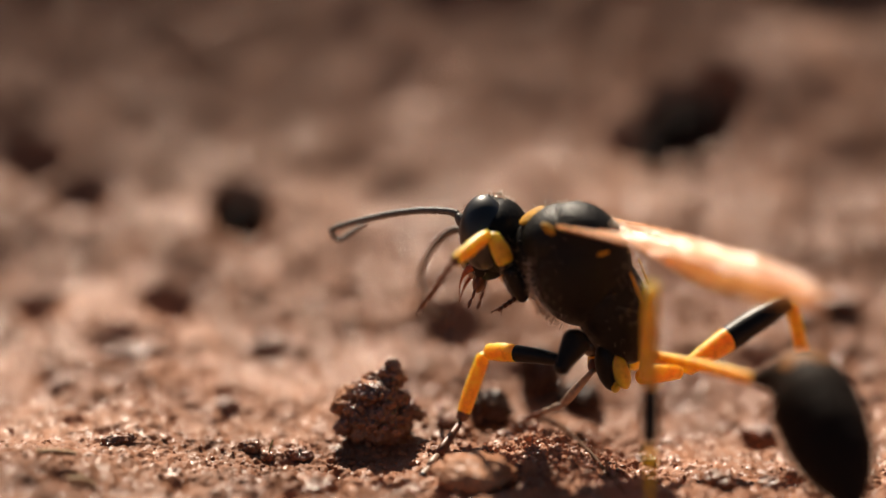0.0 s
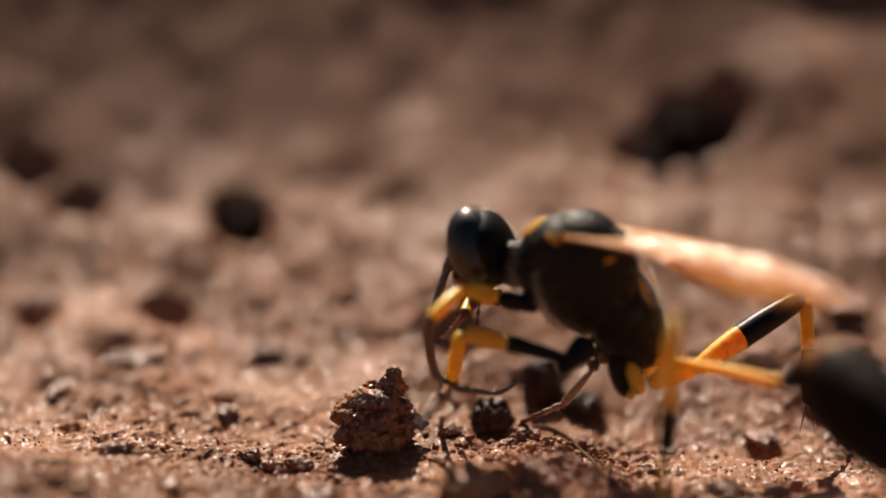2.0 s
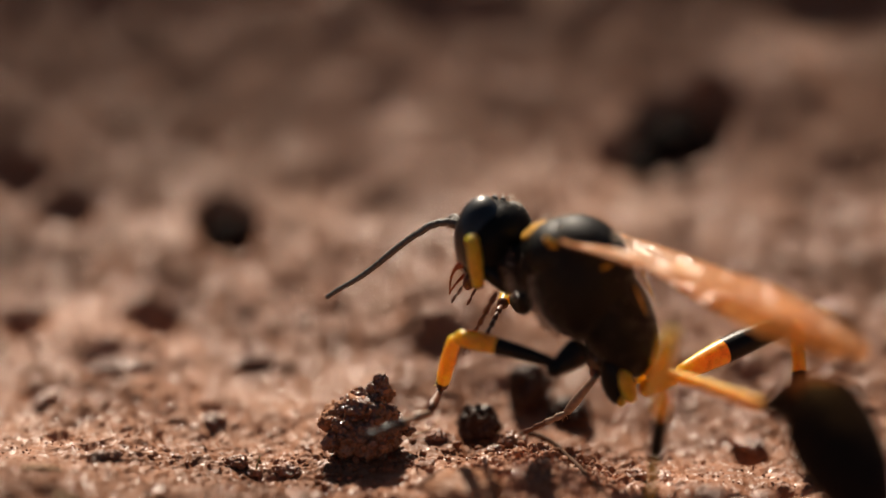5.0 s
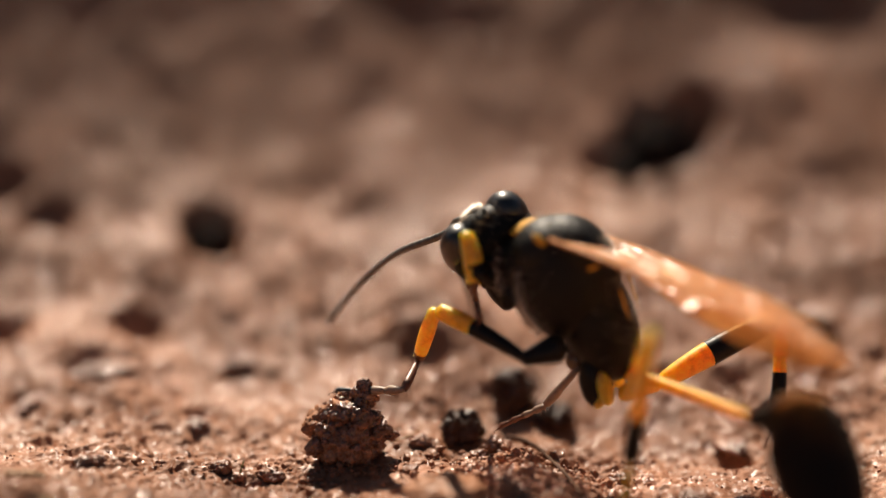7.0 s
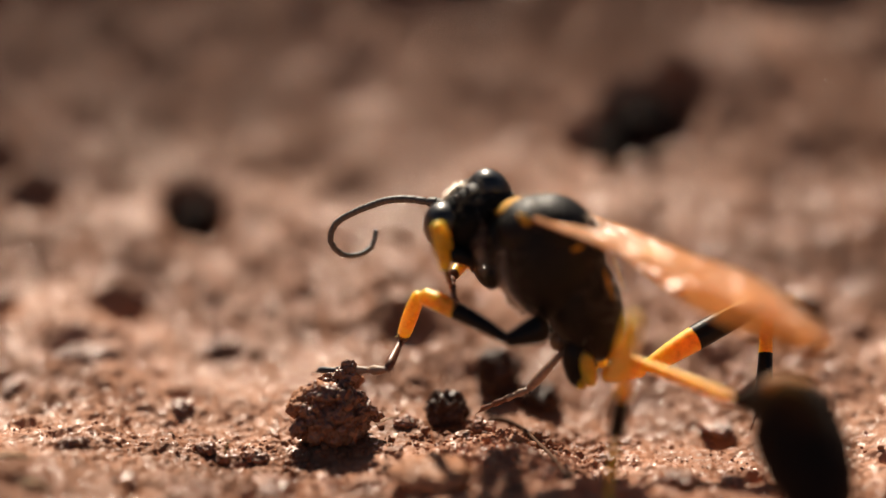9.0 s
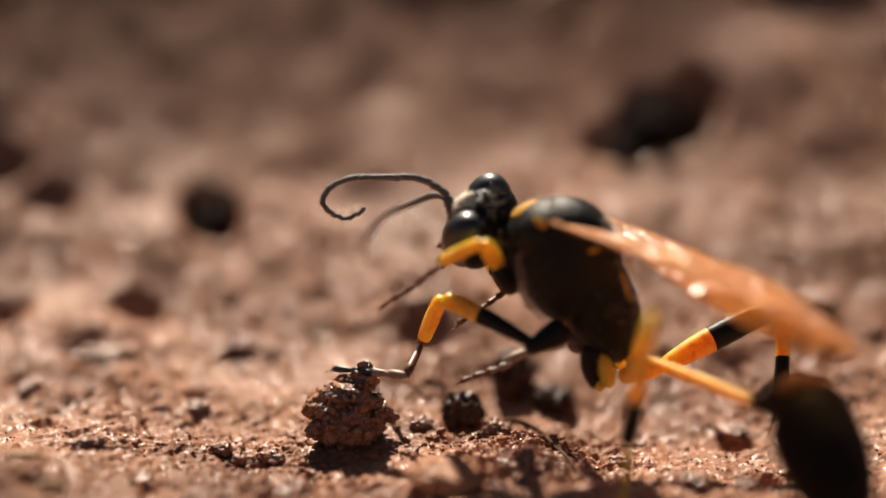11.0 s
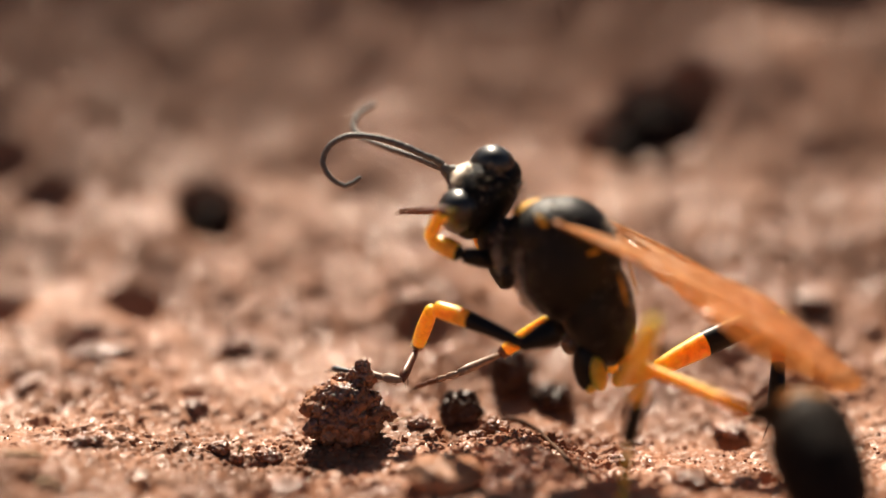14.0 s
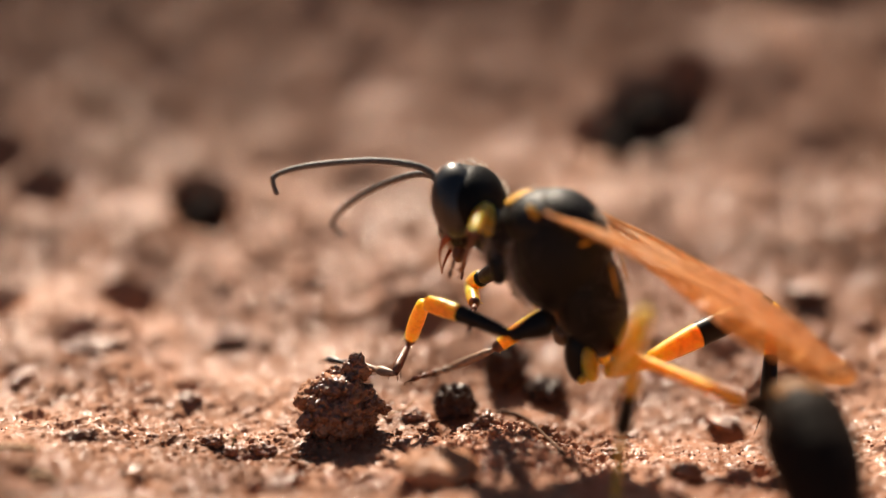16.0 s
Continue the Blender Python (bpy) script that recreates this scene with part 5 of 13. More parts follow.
    walk(near_antenna[5], [
        (0, mm(2.75, 0.21, 1.06, -18.4, 1.9, -1.4)), (0.25, mm(2.82, 0.08, 0.98, -12.3, 2.3, -5.1)), (0.5, mm(2.88, -0.04, 0.89, -7.1, 2.8, -8.9)),
        (0.75, mm(2.62, -0.58, 0.22, 5, 21.2, -42.9)), (1, mm(2.36, -1.1, -0.45, -6.8, 31.6, -82.7)), (1.5, mm(1.56, -1.54, -0.7, 2.3, 22.5, -70.5)),
        (1.75, mm(1.86, -0.61, -1.22, 18.4, 46.7, -49.5)), (2, mm(2.16, 0.32, -1.74, 56.3, 62.1, -5.1)),
        (2.17, mm(1.94, -0.14, -1.5, 7.4, 60.3, -61.8)), (2.25, mm(1.83, -0.36, -1.39, -10, 49.7, -85)),
        (2.33, mm(1.72, -0.58, -1.27, -17.5, 36.1, -98.8)), (2.5, mm(1.49, -1.05, -1.04, -18.9, 12.8, -112.9)),
        (2.75, mm(2.11, -0.88, -0.74, 4.3, 17.6, -94.5)), (3, mm(2.73, -0.72, -0.44, 19.8, 20.5, -75.5)),
        (3.5, mm(2.61, -1.03, -0.48, 31.6, 17.9, -54.4)), (4, mm(3.19, -0.05, 0.17, 38.6, 5.4, -15)), (4.2, mm(3.08, 0.39, 0.07, 36.1, 24.2, -13.7)),
        (5.25, mm(2.49, 1.26, -0.32, 34, 45.4, 35.1)), (6.3, mm(1.9, 2.12, -0.71, 47.5, 38.9, 92.7)), (6.5, mm(1.78, 1.94, -1.17, 32.9, 32.8, 61)),
        (7, mm(2.22, 1.88, -0.92, 27.4, 27.1, 50.5)), (7.5, mm(2.56, 1.69, -0.72, 22.3, 20.3, 38.5)), (7.75, mm(2.46, 1.83, -0.6, 24, 15.8, 41.4)),
        (8, mm(2.36, 1.96, -0.48, 25.7, 11.3, 44.1)), (8.5, mm(2.6, 1.88, -0.15, 27.8, 10.3, 50.4)), (9, mm(2.78, 1.7, 0.04, 27.1, 8.5, 49.5)),
        (9.1, mm(2.77, 1.03, 0.27, 24.3, 7.7, 39.8)), (9.2, mm(2.76, 0.36, 0.49, 12.9, 6.6, 30.2)), (11.3, mm(2.85, -0.26, 0.79, 32, 0, 7.6)),
        (11.5, mm(3.04, -0.29, -0.36, 54.7, 24.6, -2.6)), (12, mm(2.9, 0.98, -0.85, 67.5, 30.8, 23.8)), (12.5, mm(3.15, 0.29, -0.48, 59.6, 24, 7)),
        (13, mm(3.11, 0.05, 0.47, 46.8, -5.9, 6.6)), (13.5, mm(3.21, 0.44, 0.4, 48.7, -5.7, 10.3)), (14, mm(3.09, 0.18, 0.44, 44.9, -4.5, 11.9)),
        (14.5, mm(3.18, 0.2, 0.45, 48.9, -7.5, 0.3)), (15, mm(2.87, 1.33, -0.4, 38.3, 10.8, 26.8)), (15.25, mm(2.86, 1.24, -0.17, 36, 12.6, 26.9)),
        (15.5, mm(2.84, 1.16, 0.07, 34.2, 14.4, 27)), (16, mm(1.94, 0.95, 1.75, 24, -12.6, 26))])
    walk(near_antenna[6], [
        (0, mm(3.17, 0.2, 1.05, -18.4, 3.7, -1.3)), (0.25, mm(3.24, 0.05, 0.96, -12.3, 3.6, -5.2)), (0.5, mm(3.3, -0.11, 0.87, -7.1, 3.4, -9)),
        (0.75, mm(2.85, -0.79, 0.1, 5.3, 21.2, -42.3)), (1, mm(2.41, -1.46, -0.67, -7.9, 30.8, -84.8)),
        (1.5, mm(1.69, -1.9, -0.86, 1.7, 23.7, -72.2)), (1.75, mm(2.02, -0.8, -1.48, 14.8, 48.8, -54.3)), (2, mm(2.36, 0.3, -2.11, 52.6, 66.6, -9.2)),
        (2.17, mm(2.01, -0.28, -1.78, -0.1, 61.5, -70.6)), (2.25, mm(1.85, -0.56, -1.62, -14, 49.8, -90.4)),
        (2.33, mm(1.68, -0.84, -1.46, -18.9, 36.4, -101.1)), (2.5, mm(1.33, -1.43, -1.13, -18.8, 13.3, -112.6)),
        (2.75, mm(2.08, -1.27, -0.86, 4.3, 17.2, -94.6)), (3, mm(2.83, -1.11, -0.59, 19.6, 19.6, -76.2)),
        (3.5, mm(2.84, -1.35, -0.61, 26.2, 15.9, -69.7)), (4, mm(3.59, -0.16, 0.13, 38.5, 5.8, -16.1)), (4.2, mm(3.46, 0.3, -0.1, 35.8, 25.5, -14.4)),
        (5.25, mm(2.67, 1.38, -0.54, 32.9, 47.8, 33.5)), (6.3, mm(1.88, 2.45, -0.98, 49.1, 39.9, 95.3)),
        (6.5, mm(1.95, 2.25, -1.4, 33.8, 34.5, 62.6)), (7, mm(2.46, 2.16, -1.11, 28.2, 27.5, 52.3)), (7.5, mm(2.87, 1.94, -0.87, 23.4, 22.7, 41.4)),
        (7.75, mm(2.76, 2.09, -0.72, 25, 18.7, 45.3)), (8, mm(2.66, 2.25, -0.56, 26.7, 14.6, 49.1)), (8.5, mm(2.86, 2.2, -0.22, 28.3, 12.6, 53.5)),
        (9, mm(3.05, 2.02, -0.02, 28.1, 13.7, 56)), (9.1, mm(3.08, 1.3, 0.21, 24.8, 10.2, 43.2)), (9.2, mm(3.12, 0.57, 0.44, 13, 6.3, 30.8)),
        (11.3, mm(3.26, -0.21, 0.79, 32.1, 3.5, 13)), (11.5, mm(3.42, -0.31, -0.54, 55.3, 26.6, -1.2)), (12, mm(3.23, 1.13, -1.06, 70.1, 33.7, 28.5)),
        (12.5, mm(3.53, 0.34, -0.65, 61, 27.4, 10.1)), (13, mm(3.52, 0.1, 0.51, 46.4, -5.4, 10.5)), (13.5, mm(3.62, 0.51, 0.44, 47.7, -3, 19.3)),
        (14, mm(3.5, 0.27, 0.47, 44.6, -3.8, 15.4)), (14.5, mm(3.59, 0.2, 0.5, 48.3, -6.7, 5.1)), (15, mm(3.24, 1.51, -0.48, 38.7, 15.3, 28.5)),
        (15.25, mm(3.22, 1.43, -0.26, 36.3, 16.2, 28)), (15.5, mm(3.2, 1.35, -0.04, 34.3, 17.1, 27.5)), (16, mm(2.31, 1.13, 1.84, 24.2, -12.8, 25.1))])
    walk(near_antenna[7], [
        (0, mm(3.58, 0.19, 1.02, -18.4, 6, -1.5)), (0.25, mm(3.65, 0.01, 0.93, -12.3, 5.5, -5.3)), (0.5, mm(3.71, -0.18, 0.85, -7.1, 5, -9.2)),
        (0.75, mm(3.08, -1, -0.02, 4.7, 22.3, -43.7)), (1, mm(2.44, -1.82, -0.88, -9.1, 30.3, -87.2)),
        (1.5, mm(1.81, -2.26, -1.03, 0.4, 23.8, -75.3)), (1.75, mm(2.16, -0.99, -1.76, 10.2, 50.4, -60.5)),
        (2, mm(2.52, 0.27, -2.49, 47.6, 70.8, -14.7)), (2.17, mm(2.06, -0.43, -2.06, -7.6, 61.9, -79.1)),
        (2.25, mm(1.85, -0.76, -1.86, -17.8, 49.3, -95.3)), (2.33, mm(1.63, -1.09, -1.65, -20.5, 35.7, -104)),
        (2.5, mm(1.18, -1.8, -1.22, -19, 12.3, -113.4)), (2.75, mm(2.05, -1.64, -0.98, 3.8, 16.2, -96.1)),
        (3, mm(2.92, -1.49, -0.73, 18.8, 18.7, -78.6)), (3.5, mm(2.98, -1.72, -0.72, 23.8, 13.7, -78)), (4, mm(3.98, -0.27, 0.09, 38.4, 6.9, -16.8)),
        (4.2, mm(3.82, 0.21, -0.28, 35.3, 26.7, -15.6)), (5.25, mm(2.84, 1.49, -0.76, 32.5, 50.2, 33)),
        (6.3, mm(1.85, 2.76, -1.24, 50.6, 40.7, 97.6)), (6.5, mm(2.11, 2.55, -1.63, 34.8, 35.5, 64.3)), (7, mm(2.68, 2.45, -1.3, 29.3, 29.2, 54.6)),
        (7.5, mm(3.16, 2.19, -1.03, 24.5, 24.8, 44.3)), (7.75, mm(3.04, 2.37, -0.85, 26, 20.7, 48.4)), (8, mm(2.92, 2.55, -0.66, 27.5, 16.6, 52.3)),
        (8.5, mm(3.1, 2.52, -0.31, 28.9, 14.2, 56)), (9, mm(3.27, 2.35, -0.12, 29, 16.1, 59.9)), (9.1, mm(3.37, 1.57, 0.14, 25.4, 12.2, 46.3)),
        (9.2, mm(3.47, 0.78, 0.39, 13.2, 7.7, 33.1)), (11.3, mm(3.66, -0.12, 0.76, 32.3, 6.3, 16.8)), (11.5, mm(3.79, -0.32, -0.73, 56.4, 28.4, 1.2)),
        (12, mm(3.53, 1.29, -1.29, 72.3, 36.2, 32.3)), (12.5, mm(3.89, 0.4, -0.84, 63.1, 31, 14.2)), (13, mm(3.93, 0.18, 0.55, 45.9, -4.4, 14.9)),
        (13.5, mm(4.01, 0.65, 0.46, 47.4, -1.2, 25.1)), (14, mm(3.9, 0.38, 0.5, 44.3, -3.2, 18.9)), (14.5, mm(4, 0.24, 0.55, 47.8, -5.9, 9)),
        (15, mm(3.59, 1.7, -0.59, 39.3, 19, 30.2)), (15.25, mm(3.57, 1.61, -0.38, 36.7, 19.4, 29.1)), (15.5, mm(3.55, 1.53, -0.16, 34.5, 19.8, 28)),
        (16, mm(2.67, 1.3, 1.93, 24.3, -9.7, 24.8))])
    walk(near_antenna[8], [
        (0, mm(3.99, 0.18, 0.98, -18.5, 8.6, -2.1)), (0.25, mm(4.05, -0.03, 0.9, -12.4, 7.9, -5.8)), (0.5, mm(4.11, -0.24, 0.81, -7.2, 7.2, -9.5)),
        (0.75, mm(3.29, -1.2, -0.14, 3.7, 23.2, -46.5)), (1, mm(2.46, -2.17, -1.09, -9.3, 29.4, -87.5)),
        (1.5, mm(1.9, -2.62, -1.19, -1.8, 23, -80.9)), (1.75, mm(2.28, -1.19, -2.03, 3.5, 51.4, -69.2)), (2, mm(2.65, 0.24, -2.87, 40.4, 75, -22.2)),
        (2.17, mm(2.09, -0.58, -2.34, -13.5, 62.4, -85.7)), (2.25, mm(1.83, -0.96, -2.09, -19.9, 49.4, -98.1)),
        (2.33, mm(1.57, -1.34, -1.84, -21.4, 35.8, -105.5)), (2.5, mm(1.02, -2.16, -1.31, -19, 12.2, -113.5)),
        (2.75, mm(2.01, -2.02, -1.08, 3.6, 15.6, -96.8)), (3, mm(3, -1.87, -0.86, 18.4, 17.7, -79.7)), (3.5, mm(3.06, -2.11, -0.82, 22.6, 10.7, -83)),
        (4, mm(4.37, -0.39, 0.04, 38.4, 8.7, -17.2)), (4.2, mm(4.17, 0.11, -0.46, 34.8, 27.2, -16.8)), (5.25, mm(2.99, 1.59, -0.98, 32, 51.1, 32.3)),
        (6.3, mm(1.81, 3.07, -1.51, 50.2, 40.3, 97)), (6.5, mm(2.25, 2.85, -1.87, 36.3, 36.5, 67)), (7, mm(2.89, 2.74, -1.5, 31.4, 32.9, 58.7)),
        (7.5, mm(3.42, 2.45, -1.2, 26.3, 27.5, 48.7)), (7.75, mm(3.29, 2.66, -0.99, 27.3, 22.8, 51.9)), (8, mm(3.16, 2.86, -0.78, 28.2, 18, 54.8)),
        (8.5, mm(3.32, 2.85, -0.41, 29.5, 15.5, 58.4)), (9, mm(3.47, 2.69, -0.23, 29.2, 15.7, 60.6)), (9.1, mm(3.64, 1.84, 0.06, 25.9, 13.4, 48.9)),
        (9.2, mm(3.81, 1, 0.34, 13.7, 10.6, 37.2)), (11.3, mm(4.05, 0, 0.72, 32.5, 8.2, 18.6)), (11.5, mm(4.15, -0.31, -0.92, 57.5, 28.9, 3.4)),
        (12, mm(3.81, 1.47, -1.53, 73.9, 38.2, 34.8)), (12.5, mm(4.23, 0.49, -1.05, 65.9, 34.7, 19.3)), (13, mm(4.32, 0.28, 0.58, 45.4, -2.9, 20.7)),
        (13.5, mm(4.38, 0.82, 0.47, 47.3, 0, 28.8)), (14, mm(4.28, 0.51, 0.52, 44, -2.7, 22.7)), (14.5, mm(4.4, 0.3, 0.59, 47.5, -5.3, 11.9)),
        (15, mm(3.93, 1.9, -0.73, 39.9, 21.9, 32)), (15.25, mm(3.91, 1.8, -0.51, 37.1, 21.8, 30.2)), (15.5, mm(3.89, 1.71, -0.3, 34.6, 21.7, 28.3)),
        (16, mm(3.04, 1.47, 2, 24.3, -5.6, 25.3))])
    walk(near_antenna[9], [
        (0, mm(4.39, 0.17, 0.92, -18.5, 10.1, -2.3)), (0.25, mm(4.45, -0.07, 0.84, -12.4, 9.4, -5.9)), (0.5, mm(4.5, -0.31, 0.76, -7.2, 8.6, -9.4)),
        (0.75, mm(3.49, -1.41, -0.26, 3.2, 24, -47.8)), (1, mm(2.48, -2.52, -1.29, -10.2, 28.8, -89.3)),
        (1.5, mm(1.96, -2.99, -1.35, -3.5, 22.1, -85.3)), (1.75, mm(2.35, -1.39, -2.3, -4, 51.6, -78.7)),
        (2, mm(2.75, 0.2, -3.26, 19.9, 79.3, -43.3)), (2.17, mm(2.1, -0.73, -2.63, -23, 61.2, -96.5)),
        (2.25, mm(1.8, -1.16, -2.33, -24.4, 47.9, -104.1)), (2.33, mm(1.5, -1.6, -2.03, -23.4, 34.2, -108.9)),
        (2.5, mm(0.86, -2.52, -1.4, -19.2, 10.7, -114.4)), (2.75, mm(1.97, -2.38, -1.19, 3.4, 14.6, -97.9)),
        (3, mm(3.07, -2.25, -0.98, 18.1, 17.3, -80.7)), (3.5, mm(3.11, -2.5, -0.89, 22.2, 9.5, -85.3)), (4, mm(4.75, -0.51, -0.02, 38.3, 9.9, -17.9)),
        (4.2, mm(4.51, 0.01, -0.64, 34.4, 27.8, -17.5)), (5.25, mm(3.14, 1.69, -1.2, 32, 52.4, 32.4)), (6.3, mm(1.77, 3.37, -1.77, 50.9, 41, 98.2)),
        (6.5, mm(2.38, 3.15, -2.11, 37.4, 37.5, 68.8)), (7, mm(3.07, 3.03, -1.72, 33.2, 35.1, 62.1)), (7.5, mm(3.66, 2.72, -1.39, 27.7, 29.2, 51.7)),
        (7.75, mm(3.52, 2.95, -1.14, 28.4, 24.6, 54.9)), (8, mm(3.38, 3.17, -0.9, 29.2, 19.9, 57.8)), (8.5, mm(3.52, 3.18, -0.52, 30, 16.6, 60.4)),
        (9, mm(3.66, 3.03, -0.34, 30.1, 17.6, 63.6)), (9.1, mm(3.89, 2.13, -0.04, 26.6, 15.4, 51.9)), (9.2, mm(4.12, 1.24, 0.27, 14.3, 12.5, 40.4)),
        (11.3, mm(4.43, 0.13, 0.66, 33, 10.5, 21.5)), (11.5, mm(4.5, -0.29, -1.11, 59.2, 31.8, 6.8)), (12, mm(4.07, 1.65, -1.78, 76.1, 40.5, 38.3)),
        (12.5, mm(4.54, 0.6, -1.28, 69.6, 39.3, 25.2)), (13, mm(4.7, 0.42, 0.6, 45, -1.4, 26.6)), (13.5, mm(4.73, 1.01, 0.47, 47.3, 1.4, 34.7)),
        (14, mm(4.65, 0.67, 0.54, 43.8, -1.5, 27.2)), (14.5, mm(4.8, 0.38, 0.63, 46.6, -3.2, 20.1)), (15, mm(4.24, 2.1, -0.88, 41, 27.2, 34.5)),
        (15.25, mm(4.23, 1.99, -0.66, 37.6, 25.2, 31.5)), (15.5, mm(4.22, 1.88, -0.45, 34.7, 23.2, 28.6)), (16, mm(3.4, 1.64, 2.04, 24.3, -3, 25.3))])
    walk(near_antenna[10], [
        (0, mm(4.78, 0.15, 0.85, -18.5, 10.6, -2.2)), (0.25, mm(4.84, -0.11, 0.77, -12.3, 9.9, -5.6)), (0.5, mm(4.89, -0.37, 0.7, -7.1, 9.1, -8.9)),
        (0.75, mm(3.68, -1.62, -0.39, 3.2, 24.7, -47.7)), (1, mm(2.48, -2.87, -1.48, -11.7, 28.1, -92.5)),
        (1.5, mm(1.99, -3.36, -1.5, -5.4, 20.7, -90.2)), (1.75, mm(2.4, -1.6, -2.58, -11.5, 51, -88.4)),
        (2, mm(2.8, 0.15, -3.65, -14.7, 80.2, -78.5)), (2.17, mm(2.09, -0.88, -2.91, -31.6, 59, -106.4)),
        (2.25, mm(1.75, -1.36, -2.56, -28.9, 45.9, -110.3)), (2.33, mm(1.41, -1.85, -2.21, -25.5, 32.5, -112.8)),
        (2.5, mm(0.7, -2.88, -1.47, -19.5, 8.9, -115.8)), (2.75, mm(1.92, -2.75, -1.28, 3.1, 13.7, -98.9)),
        (3, mm(3.13, -2.62, -1.1, 18, 17.4, -81.2)), (3.5, mm(3.14, -2.89, -0.96, 22.5, 10.4, -83.2)), (4, mm(5.13, -0.63, -0.09, 38.2, 10.7, -18.7)),
        (4.2, mm(4.85, -0.1, -0.83, 34.4, 28.2, -17.6)), (5.25, mm(3.29, 1.78, -1.43, 33, 53.8, 33.6)),
        (6.3, mm(1.73, 3.67, -2.03, 52.7, 42.7, 100.7)), (6.5, mm(2.49, 3.44, -2.35, 38.3, 38.8, 70.2)), (7, mm(3.22, 3.32, -1.95, 35.5, 36.6, 66)),
        (7.5, mm(3.87, 2.99, -1.58, 28.7, 30.3, 53.8)), (7.75, mm(3.72, 3.24, -1.31, 29.5, 26.3, 57.5)), (8, mm(3.58, 3.49, -1.04, 30.3, 22.2, 61)),
        (8.5, mm(3.71, 3.51, -0.63, 30.3, 16.9, 61.3)), (9, mm(3.83, 3.37, -0.46, 30.7, 19.1, 65.9)), (9.1, mm(4.12, 2.43, -0.14, 26.9, 16.2, 52.8)),
        (9.2, mm(4.42, 1.49, 0.18, 14.3, 12.4, 40.3)), (11.3, mm(4.79, 0.27, 0.59, 33.4, 12.2, 24)), (11.5, mm(4.83, -0.25, -1.32, 61.8, 36.1, 11.2)),
        (12, mm(4.31, 1.84, -2.04, 78.6, 42.5, 42)), (12.5, mm(4.82, 0.73, -1.53, 74.6, 44, 32.4)), (13, mm(5.05, 0.6, 0.61, 44.9, 0.2, 32.1)),
        (13.5, mm(5.06, 1.24, 0.46, 47.3, 2.4, 41.1)), (14, mm(5.01, 0.85, 0.55, 43.7, 0.2, 31.1)), (14.5, mm(5.17, 0.52, 0.65, 45.4, 1.4, 35.4)),
        (15, mm(4.53, 2.29, -1.05, 42.7, 34.3, 37.4)), (15.25, mm(4.54, 2.18, -0.83, 38.3, 29.2, 32.9)), (15.5, mm(4.54, 2.06, -0.6, 34.8, 24, 28.7)),
        (16, mm(3.76, 1.81, 2.06, 24.3, -1.4, 25.1))])
    walk(far_antenna[0], [
        (0, mm(1.1, -0.38, 0.12, -0.2, -19.3, -35.8)), (0.5, mm(1.1, -0.38, 0.12, -6.3, -7.5, -0.8)), (0.75, mm(1.1, -0.38, 0.12, -5.7, -4.5, -14.2)),
        (1, mm(1.1, -0.38, 0.12, -5.5, -1.3, -27.7)), (1.5, mm(1.1, -0.38, 0.12, -13, 27.2, -58.5)), (2, mm(1.1, -0.38, 0.12, -2.8, 27.5, -37.2)),
        (2.5, mm(1.1, -0.38, 0.12, 7.9, 15.8, -7.3)), (2.75, mm(1.1, -0.38, 0.12, -3, 29.5, -38.6)), (3, mm(1.1, -0.38, 0.12, -24, 34.2, -79.3)),
        (3.25, mm(1.1, -0.38, 0.12, -12.8, 25.4, -55.3)), (3.5, mm(1.1, -0.38, 0.12, -6.8, 12.1, -35.5)),
        (4, mm(1.1, -0.38, 0.12, -6.2, -18.1, -46.5)), (4.2, mm(1.1, -0.38, 0.12, -6.9, -27.7, -44.6)),
        (5.25, mm(1.1, -0.38, 0.12, -19.2, -5.2, -1.3)), (6.3, mm(1.1, -0.38, 0.12, -12.8, 20.2, 37.1)),
        (6.5, mm(1.1, -0.38, 0.12, 24.5, 35.8, 106.6)), (7, mm(1.1, -0.38, 0.12, -24.2, 38.9, 33.5)), (7.5, mm(1.1, -0.38, 0.12, -18.5, 44.6, 42)),
        (8, mm(1.1, -0.38, 0.12, -17.6, 50.7, 43.3)), (8.5, mm(1.1, -0.38, 0.12, -56.6, 27.2, -13.8)), (9, mm(1.1, -0.38, 0.12, -61.2, 45.3, -21.5)),
        (9.2, mm(1.1, -0.38, 0.12, -97, 43, -71.4)), (11.3, mm(1.1, -0.38, 0.12, -71.5, 38.2, -33.1)),
        (11.5, mm(1.1, -0.38, 0.12, -68.8, 52.4, -29.4)), (12, mm(1.1, -0.38, 0.12, -45.9, 69.9, -3.6)),
        (12.5, mm(1.1, -0.38, 0.12, -76.9, 61.9, -37.6)), (13, mm(1.1, -0.38, 0.12, -28.9, 44.8, 21.2)),
        (13.5, mm(1.1, -0.38, 0.12, -3.4, 49.7, 55.1)), (14, mm(1.1, -0.38, 0.12, -28.4, 41.5, 21.2)),
        (14.5, mm(1.1, -0.38, 0.12, -19.5, 39.1, 35.2)), (14.75, mm(1.1, -0.28, -0.12, -42.6, 34.4, 9.2)),
        (15, mm(1.1, -0.17, -0.37, -61.3, 24.9, -13.1)), (15.5, mm(1.09, -0.3, -0.31, -60.4, -11, -13.3)),
        (16, mm(1.1, -0.38, 0.12, -27.8, -55.1, -43.7))])
